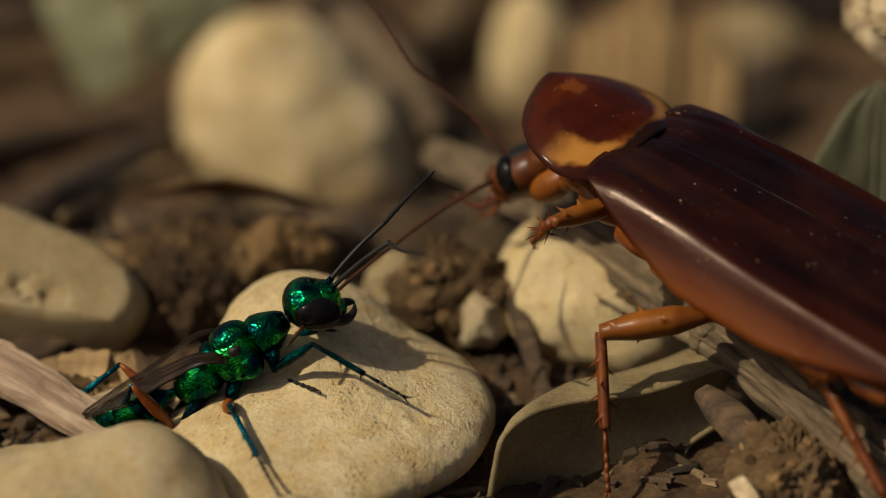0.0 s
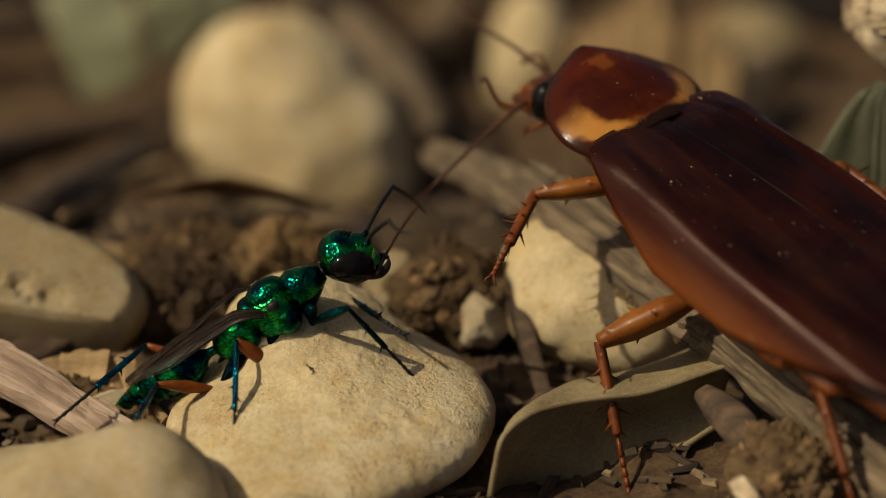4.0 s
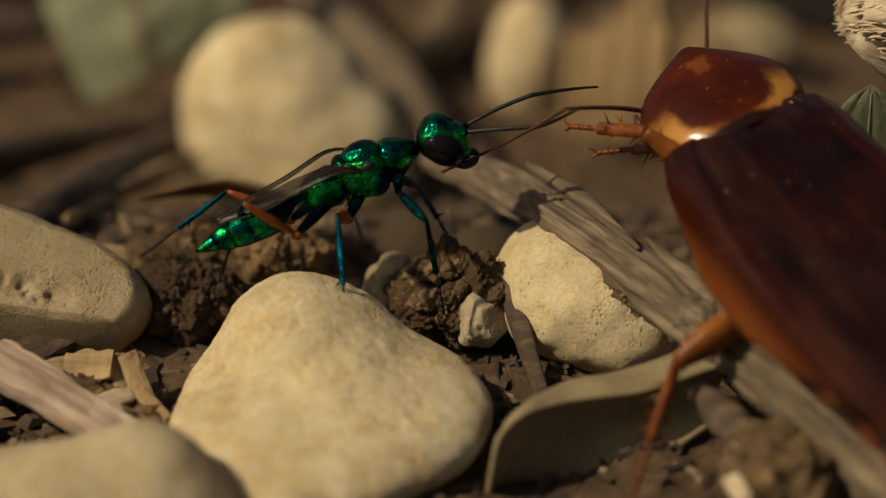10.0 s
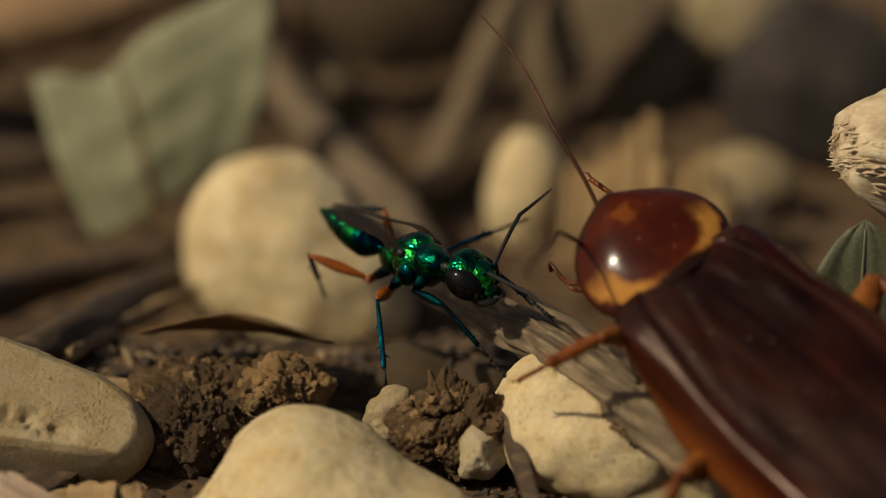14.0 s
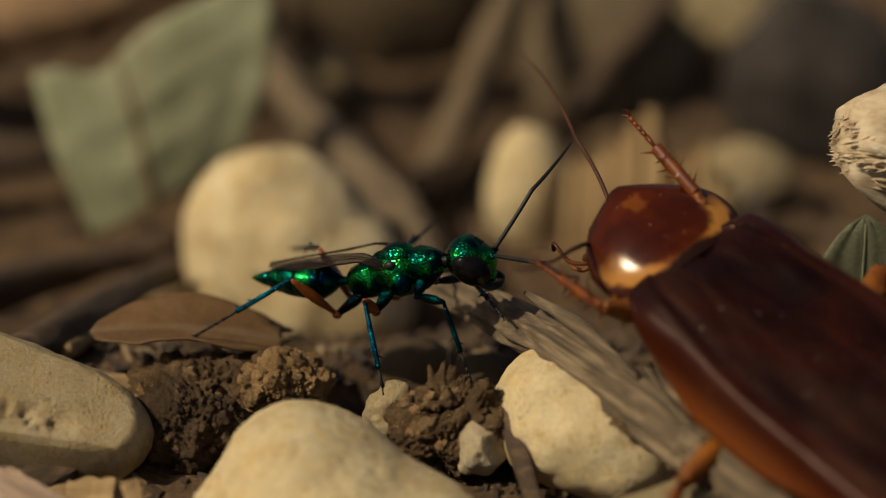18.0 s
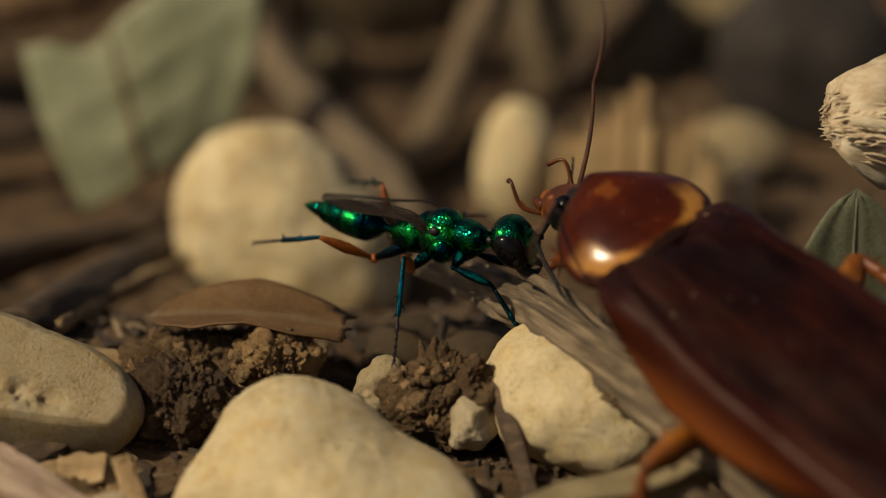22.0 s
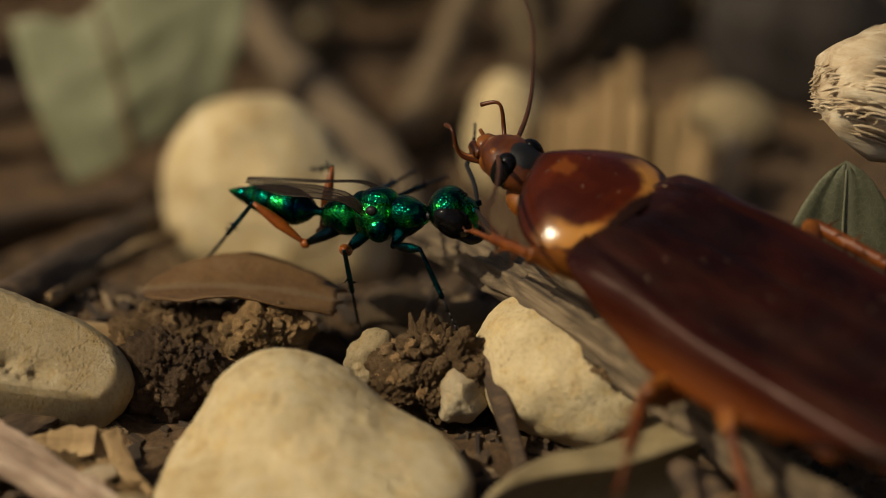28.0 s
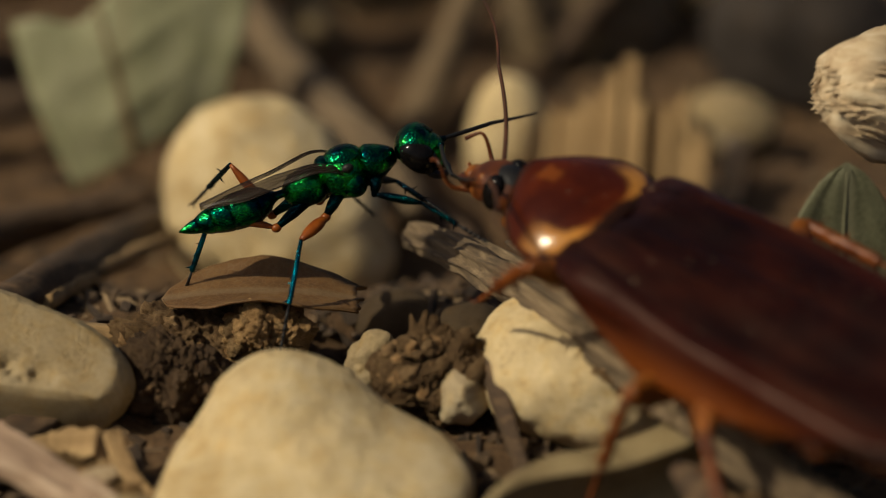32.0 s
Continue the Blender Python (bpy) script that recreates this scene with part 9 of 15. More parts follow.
    walk(MOVING['hind_leg_left_femur'], [(0, P(-1.2, 0.9, -1.5, 40.8, -63.8, 122.9)), (1.5, P(-1.2, 0.9, -1.5, 53.8, -62.2, 108.3)), (2.5, P(-1.2, 0.9, -1.5, 51, -62.1, 111.4)), (3, P(-1.2, 0.9, -1.5, 9.5, -61.1, 158.1)), (3.5, P(-1.2, 0.9, -1.5, 9.6, -56.6, 158)), (4, P(-1.2, 0.9, -1.5, 14.6, -53.8, 151.9)), (5, P(-1.2, 0.9, -1.5, 35.4, -53.9, 126.2)), (5.5, P(-1.2, 0.9, -1.5, 39.3, -53.6, 121.3)), (6, P(-1.2, 0.9, -1.5, 36.8, -52.7, 124.5)), (6.5, P(-1.2, 0.9, -1.5, 40.6, -54.9, 119.8)), (7.5, P(-1.2, 0.9, -1.5, 57.7, -60.2, 99.4)), (8.5, P(-1.2, 0.9, -1.5, 79.1, -56.2, 74.4)), (9, P(-1.2, 0.9, -1.5, 51.9, -60, 106.2)), (9.5, P(-1.2, 0.9, -1.5, 29.1, -41.4, 135)), (10, P(-1.2, 0.9, -1.5, 15.6, -41.5, 155.3)), (10.5, P(-1.2, 0.9, -1.5, 45.1, -63, 119)), (11, P(-1.2, 0.9, -1.5, 84.9, -67.3, 75.5)), (11.5, P(-1.2, 0.9, -1.5, 88.1, -71.5, 72.1)), (12, P(-1.2, 0.9, -1.5, -53.2, -80.2, -145.5)), (12.5, P(-1.2, 0.9, -1.5, 7.3, -38.8, 149.7)), (13, P(-1.2, 0.9, -1.5, 23, -45.5, 126.5)), (13.5, P(-1.2, 0.9, -1.5, 36.3, -73.5, 111.5)), (14, P(-1.2, 0.9, -1.5, -25.4, -78.4, 174.8)), (14.5, P(-1.2, 0.9, -1.5, -43.2, -68.9, -166.7)), (15, P(-1.2, 0.9, -1.5, -40.8, -70.3, -169.3)), (16, P(-1.2, 0.9, -1.5, 33.7, -78.8, 114.3)), (16.5, P(-1.2, 0.9, -1.5, 54.9, -76.3, 92.5)), (17, P(-1.2, 0.9, -1.5, 58.7, -73.9, 88.6)), (18, P(-1.2, 0.9, -1.5, -25.9, -74, 175.4)), (18.5, P(-1.2, 0.9, -1.5, 21.1, -72.6, 126.6)), (19, P(-1.2, 0.9, -1.5, 59, -65.8, 86.3)), (20, P(-1.2, 0.9, -1.5, 2.7, -66.7, 147.1)), (20.5, P(-1.2, 0.9, -1.5, 12.9, -69, 136)), (21, P(-1.2, 0.9, -1.5, -5.8, -68.8, 156)), (21.5, P(-1.2, 0.9, -1.5, -7.4, -70.2, 157.7)), (22, P(-1.2, 0.9, -1.5, 15.1, -72.7, 134.1)), (22.5, P(-1.2, 0.9, -1.5, 49.2, -69.8, 98.2)), (23, P(-1.2, 0.9, -1.5, 21.2, -70.5, 127.9)), (23.5, P(-1.2, 0.9, -1.5, 53.4, -67.1, 93.5)), (24, P(-1.2, 0.9, -1.5, 25.4, -68.4, 123.7)), (24.5, P(-1.2, 0.9, -1.5, 40.4, -64.4, 107.3)), (25, P(-1.2, 0.9, -1.5, 34.2, -66.7, 114.1)), (26, P(-1.2, 0.9, -1.5, 44.4, -70.5, 103.1)), (27.5, P(-1.2, 0.9, -1.5, 58.4, -69.7, 88.3)), (28, P(-1.2, 0.9, -1.5, 72.4, -63.4, 73.1)), (28.5, P(-1.2, 0.9, -1.5, 72.8, -63.8, 72.7)), (29, P(-1.2, 0.9, -1.5, 81, -62.4, 63.4)), (29.5, P(-1.2, 0.9, -1.5, 66.1, -66.1, 79.9)), (30, P(-1.2, 0.9, -1.5, 29.5, -63.3, 120.2)), (30.5, P(-1.2, 0.9, -1.5, 13.2, -56.8, 138.9)), (31, P(-1.2, 0.9, -1.5, 29.5, -63.2, 120.1)), (31.5, P(-1.2, 0.9, -1.5, 41.1, -68.6, 107.4)), (32, P(-1.2, 0.9, -1.5, 16.7, -58.4, 134.5))])
    walk(MOVING['hind_leg_left_tibia'], [(0, P(-2.09, 2.27, 1.82, 71.4, 10.9, 169.3)), (1.5, P(-1.74, 2.54, 1.77, 70.2, 16.6, 163.9)), (2.5, P(-1.83, 2.51, 1.77, 70.3, 16.4, 164.3)), (3, P(-2.86, 1.57, 1.74, 72.6, -12.5, -135)), (3.5, P(-3.09, 1.66, 1.59, 73.7, -14.1, -139.5)), (4, P(-3.13, 1.93, 1.49, 72.8, -15.1, -136.1)), (4.5, P(-2.86, 2.33, 1.48, 70.3, -13.9, -126)), (4.75, P(-2.67, 2.5, 1.48, 68.2, 19.4, -165.1)), (5, P(-2.49, 2.66, 1.49, 38.6, 41.3, 140.5)), (5.5, P(-2.34, 2.77, 1.48, 33.1, 46.1, 132.6)), (6, P(-2.47, 2.75, 1.44, 29.6, 43.8, 127.6)), (6.5, P(-2.26, 2.75, 1.53, 24.7, 45.7, 120.7)), (7, P(-1.8, 2.77, 1.64, 20.4, 47.5, 114.8)), (7.5, P(-1.5, 2.71, 1.71, 20.1, 43.7, 114.4)), (8, P(-1.15, 2.81, 1.67, 18.1, 40.9, 111.4)), (8.5, P(-0.65, 2.88, 1.57, 5.2, 39.1, 91.5)), (9, P(-1.72, 2.68, 1.71, 17.7, 22.2, 115.3)), (9.5, P(-3.16, 2.86, 0.95, 23.2, 32, 127.4)), (10, P(-3.72, 2.06, 0.95, 36.9, 25.3, 155.5)), (10.5, P(-2.02, 2.37, 1.8, 23.8, 29.2, 127.3)), (11, P(-0.84, 2.28, 1.91, 30.6, 34.3, 140.3)), (11.5, P(-0.84, 2.02, 2.01, 35.5, 22.8, 150.4)), (12, P(-1.72, 0.54, 2.15, 41.7, 8.2, 173.2)), (12.5, P(-3.69, 2.35, 0.82, 41.1, 20.7, 170.9)), (13, P(-2.74, 2.98, 1.14, 39, 22.1, 164.9)), (13.5, P(-1.59, 1.88, 2.05, 39, 12.4, 165)), (14, P(-1.94, 0.97, 2.12, 40.5, 8.1, 173.5)), (14.5, P(-2.5, 0.59, 1.95, 40.1, 16, 171.5)), (15, P(-2.42, 0.67, 1.98, 39.3, 14.7, 168.7)), (16, P(-1.49, 1.55, 2.13, 36.9, 4.7, 154)), (16.5, P(-1.24, 1.78, 2.09, 36.5, 3.6, 148.1)), (17, P(-1.18, 1.93, 2.05, 36.1, 5.2, 143)), (17.5, P(-1.62, 1.51, 2.13, 36.5, 3, 149)), (18, P(-2.22, 0.98, 2.06, 35.7, 7.3, 139.5)), (18.5, P(-1.86, 1.79, 2.03, 34.2, 16.1, 132.4)), (19, P(-1.1, 2.42, 1.87, 35.3, 12.6, 136.7)), (19.5, P(-1.76, 2.12, 1.95, 35.9, 17.3, 139.2)), (20, P(-2.43, 1.69, 1.9, 36.5, 19.2, 141.1)), (20.5, P(-2.15, 1.82, 1.95, 36.6, 16.9, 141.2)), (21, P(-2.42, 1.44, 1.95, 38.1, 9.7, 148)), (21.5, P(-2.36, 1.38, 1.98, 38.5, 9.7, 150.2)), (22, P(-1.97, 1.69, 2.03, 37.7, 13.6, 146)), (22.5, P(-1.38, 2.16, 1.97, 36.2, 5.1, 137.2)), (23, P(-1.96, 1.87, 1.99, 37.4, 13.7, 144.2)), (23.5, P(-1.29, 2.34, 1.91, 34.9, 11.6, 133.1)), (24, P(-1.95, 2.03, 1.94, 37.1, 19.1, 141.4)), (24.5, P(-1.68, 2.42, 1.84, 39, 29, 146)), (25, P(-1.8, 2.23, 1.9, 40.5, 25.1, 149.2)), (25.5, P(-1.63, 2.1, 1.97, 41.6, 19.4, 152.3)), (27, P(-1.22, 2.17, 1.98, 40.8, 15.8, 149.5)), (27.5, P(-1.16, 2.18, 1.97, 40.7, 15.3, 149.2)), (28, P(-0.72, 2.49, 1.81, 36, 18.1, 132.7)), (28.5, P(-0.71, 2.46, 1.82, 34.2, 18.1, 127)), (29, P(-0.43, 2.43, 1.78, 28, 18.4, 107.4)), (29.5, P(-0.94, 2.38, 1.88, 24, 25.5, 96.7)), (30, P(-2.04, 2.34, 1.81, 23.4, 32.4, 95.5)), (30.5, P(-2.73, 2.23, 1.6, 29.1, 33.2, 105.9)), (31, P(-2.04, 2.34, 1.8, 32.2, 29.2, 111.9)), (31.5, P(-1.6, 2.19, 1.94, 38.3, 26.9, 124.9)), (32, P(-2.56, 2.28, 1.65, 36.3, 34.3, 121))])
    walk(MOVING['hind_leg_left_tarsus'], [(0, P(-5.82, 2.97, 1.09, 71.4, 10.9, 169.3)), (1, P(-5.41, 3.47, 0.77, 70.4, 15.2, 164.8)), (1.5, P(-5.3, 3.57, 0.67, 70.2, 16.6, 163.9)), (2.5, P(-5.4, 3.51, 0.68, 70.3, 16.4, 164.3)), (3, P(-5.52, -1.1, 2.58, 72.6, -12.5, -135)), (3.5, P(-5.94, -0.77, 2.53, 73.7, -14.1, -139.5)), (4, P(-5.81, -0.66, 2.49, 72.8, -15.1, -136.1)), (4.5, P(-5.07, -0.7, 2.41, 70.3, -13.9, -126)), (4.75, P(-4.9, 1.9, 0.67, 68.2, 19.4, -165.1)), (5, P(-4.73, 4.51, -1.06, 38.6, 41.3, 140.5)), (5.5, P(-4.15, 4.75, -1.31, 33.1, 46.1, 132.6)), (6, P(-4.17, 4.96, -1.23, 29.6, 43.8, 127.6)), (6.5, P(-3.64, 5.07, -1.24, 24.7, 45.7, 120.7)), (7, P(-2.89, 5.14, -1.21, 20.4, 47.5, 114.8)), (7.5, P(-2.66, 5.26, -0.96, 20.1, 43.7, 114.4)), (8, P(-2.22, 5.53, -0.86, 18.1, 40.9, 111.4)), (8.5, P(-0.72, 5.88, -0.86, 5.2, 39.1, 91.5)), (9, P(-3.24, 5.91, 0.24, 17.7, 22.2, 115.3)), (9.5, P(-5.15, 5.47, -1.1, 23.2, 32, 127.4)), (10, P(-6.9, 3.51, -0.7, 36.9, 25.3, 155.5)), (10.5, P(-4.06, 5.05, -0.09, 23.8, 29.2, 127.3)), (11, P(-3.3, 4.32, -0.26, 30.6, 34.3, 140.3)), (11.5, P(-3.94, 3.78, 0.51, 35.5, 22.8, 150.4)), (12, P(-5.52, 1, 1.59, 41.7, 8.2, 173.2)), (12.5, P(-7.26, 2.93, -0.55, 41.1, 20.7, 170.9)), (13, P(-6.2, 3.92, -0.32, 39, 22.1, 164.9)), (13.5, P(-5.23, 2.85, 1.22, 39, 12.4, 165)), (14, P(-5.74, 1.4, 1.58, 40.5, 8.1, 173.5)), (14.5, P(-6.17, 1.14, 0.89, 40.1, 16, 171.5)), (15, P(-6.09, 1.4, 1, 39.3, 14.7, 168.7)), (15.5, P(-5.63, 2.3, 1.46, 37.9, 9.6, 162)), (16, P(-4.96, 3.24, 1.81, 36.9, 4.7, 154)), (16.5, P(-4.51, 3.82, 1.85, 36.5, 3.6, 148.1)), (17, P(-4.25, 4.24, 1.7, 36.1, 5.2, 143)), (17.5, P(-4.93, 3.5, 1.93, 36.5, 3, 149)), (18, P(-5.13, 3.47, 1.56, 35.7, 7.3, 139.5)), (18.5, P(-4.36, 4.53, 0.96, 34.2, 16.1, 132.4)), (19, P(-3.85, 5, 1.03, 35.3, 12.6, 136.7)), (20, P(-5.27, 3.99, 0.63, 36.5, 19.2, 141.1)), (20.5, P(-5.04, 4.14, 0.83, 36.6, 16.9, 141.2)), (21, P(-5.65, 3.46, 1.3, 38.1, 9.7, 148)), (21.5, P(-5.67, 3.27, 1.33, 38.5, 9.7, 150.2)), (22, P(-5.08, 3.79, 1.12, 37.7, 13.6, 146)), (22.5, P(-4.2, 4.78, 1.63, 36.2, 5.1, 137.2)), (23, P(-5, 4.07, 1.07, 37.4, 13.7, 144.2)), (23.5, P(-3.87, 5.1, 1.13, 34.9, 11.6, 133.1)), (24, P(-4.81, 4.31, 0.68, 37.1, 19.1, 141.4)), (24.5, P(-4.48, 4.32, -0.04, 39, 29, 146)), (25, P(-4.8, 4.02, 0.26, 40.5, 25.1, 149.2)), (25.5, P(-4.85, 3.79, 0.69, 41.6, 19.4, 152.3)), (26.5, P(-4.57, 3.96, 0.89, 41.1, 16.4, 150.6)), (27.5, P(-4.36, 4.09, 0.95, 40.7, 15.3, 149.2)), (28, P(-3.21, 5.18, 0.61, 36, 18.1, 132.7)), (28.5, P(-2.92, 5.39, 0.62, 34.2, 18.1, 127)), (29, P(-1.53, 5.93, 0.56, 28, 18.4, 107.4)), (29.5, P(-1.35, 5.84, 0.22, 24, 25.5, 96.7)), (30, P(-2.35, 5.58, -0.27, 23.4, 32.4, 95.5)), (30.5, P(-3.61, 5.34, -0.52, 29.1, 33.2, 105.9)), (31, P(-3.29, 5.47, -0.08, 32.2, 29.2, 111.9)), (31.5, P(-3.57, 5.02, 0.2, 38.3, 26.9, 124.9)), (32, P(-4.2, 5.02, -0.53, 36.3, 34.3, 121))])
    walk(MOVING['middle_leg_left_femur'], [(0, P(1.6, 1.15, -1.7, -59.4, 9.3, 68.2)), (0.5, P(1.6, 1.15, -1.7, -60.7, 6.6, 59)), (1.5, P(1.6, 1.15, -1.7, -61.4, -4, 35.6)), (2, P(1.6, 1.15, -1.7, -60.6, -9.3, 29.3)), (2.5, P(1.6, 1.15, -1.7, -58.1, -18.7, 19)), (3, P(1.6, 1.15, -1.7, -74.9, -6.1, 87.6)), (3.5, P(1.6, 1.15, -1.7, -75.4, -5.7, 91.9)), (4, P(1.6, 1.15, -1.7, -76.5, -14.9, 98.5)), (4.5, P(1.6, 1.15, -1.7, -84.8, -59.4, 111.1)), (6, P(1.6, 1.15, -1.7, -88.5, -54.4, 115.5)), (6.5, P(1.6, 1.15, -1.7, -77.8, -57.2, 102.6)), (7, P(1.6, 1.15, -1.7, -57.8, -58.2, 79.1)), (8, P(1.6, 1.15, -1.7, -49.7, -56.7, 69.6)), (8.5, P(1.6, 1.15, -1.7, -21.3, -50.4, 34.7)), (9, P(1.6, 1.15, -1.7, -31.9, -53.1, 48.2)), (9.5, P(1.6, 1.15, -1.7, -24.2, -50.5, 38.4)), (10, P(1.6, 1.15, -1.7, -40.5, -59.5, 58.1)), (10.5, P(1.6, 1.15, -1.7, -42.3, -62.1, 60.2)), (11, P(1.6, 1.15, -1.7, -28.1, -55.7, 43.7)), (11.5, P(1.6, 1.15, -1.7, -32.4, -56.3, 48.9)), (12, P(1.6, 1.15, -1.7, -55.3, -76.5, 73.4)), (12.5, P(1.6, 1.15, -1.7, -47.3, -32.3, 64.3)), (13, P(1.6, 1.15, -1.7, -48.5, -36.1, 66.4)), (13.5, P(1.6, 1.15, -1.7, -52, -43.8, 71.8)), (14, P(1.6, 1.15, -1.7, -53.7, -46.9, 74.3)), (15, P(1.6, 1.15, -1.7, -62.6, -62.2, 85.3)), (15.5, P(1.6, 1.15, -1.7, -63.8, -69.6, 86.6)), (16, P(1.6, 1.15, -1.7, -60, -72.5, 82.6)), (16.5, P(1.6, 1.15, -1.7, -49.5, -68.9, 71.5)), (17, P(1.6, 1.15, -1.7, -37.6, -58.5, 58.2)), (17.5, P(1.6, 1.15, -1.7, -40.7, -59.4, 61.9)), (18, P(1.6, 1.15, -1.7, -43.3, -67.3, 64.8)), (18.5, P(1.6, 1.15, -1.7, -66.3, -69.5, 89.5)), (19, P(1.6, 1.15, -1.7, -73.5, -68.1, 97.2)), (20, P(1.6, 1.15, -1.7, -70.5, -65, 94)), (20.5, P(1.6, 1.15, -1.7, -65.9, -65, 88.9)), (21, P(1.6, 1.15, -1.7, -95.3, -70.2, 120.5)), (21.5, P(1.6, 1.15, -1.7, -85.4, -70.3, 110)), (22, P(1.6, 1.15, -1.7, -54.9, -62.1, 76.8)), (22.5, P(1.6, 1.15, -1.7, -42.9, -53.1, 62.7)), (23, P(1.6, 1.15, -1.7, -48.7, -54.5, 70)), (23.5, P(1.6, 1.15, -1.7, -41.5, -51.8, 61)), (24, P(1.6, 1.15, -1.7, -60.2, -60.8, 83.2)), (24.5, P(1.6, 1.15, -1.7, -53.7, -51.1, 75.5)), (25, P(1.6, 1.15, -1.7, -59.5, -55.4, 82.7)), (26.5, P(1.6, 1.15, -1.7, -55, -61, 77.4)), (28, P(1.6, 1.15, -1.7, -59.6, -66.2, 82.6)), (28.5, P(1.6, 1.15, -1.7, -56.6, -65.4, 79.2)), (29, P(1.6, 1.15, -1.7, -36.1, -58.6, 56.1)), (29.5, P(1.6, 1.15, -1.7, -27, -56.6, 45.4)), (30, P(1.6, 1.15, -1.7, -28.3, -59, 46.9)), (30.5, P(1.6, 1.15, -1.7, -40.7, -63.2, 61)), (31, P(1.6, 1.15, -1.7, -25.2, -57.5, 43.2)), (31.5, P(1.6, 1.15, -1.7, -18, -45.6, 34.1)), (32, P(1.6, 1.15, -1.7, -39.1, -25.5, 69.2))])
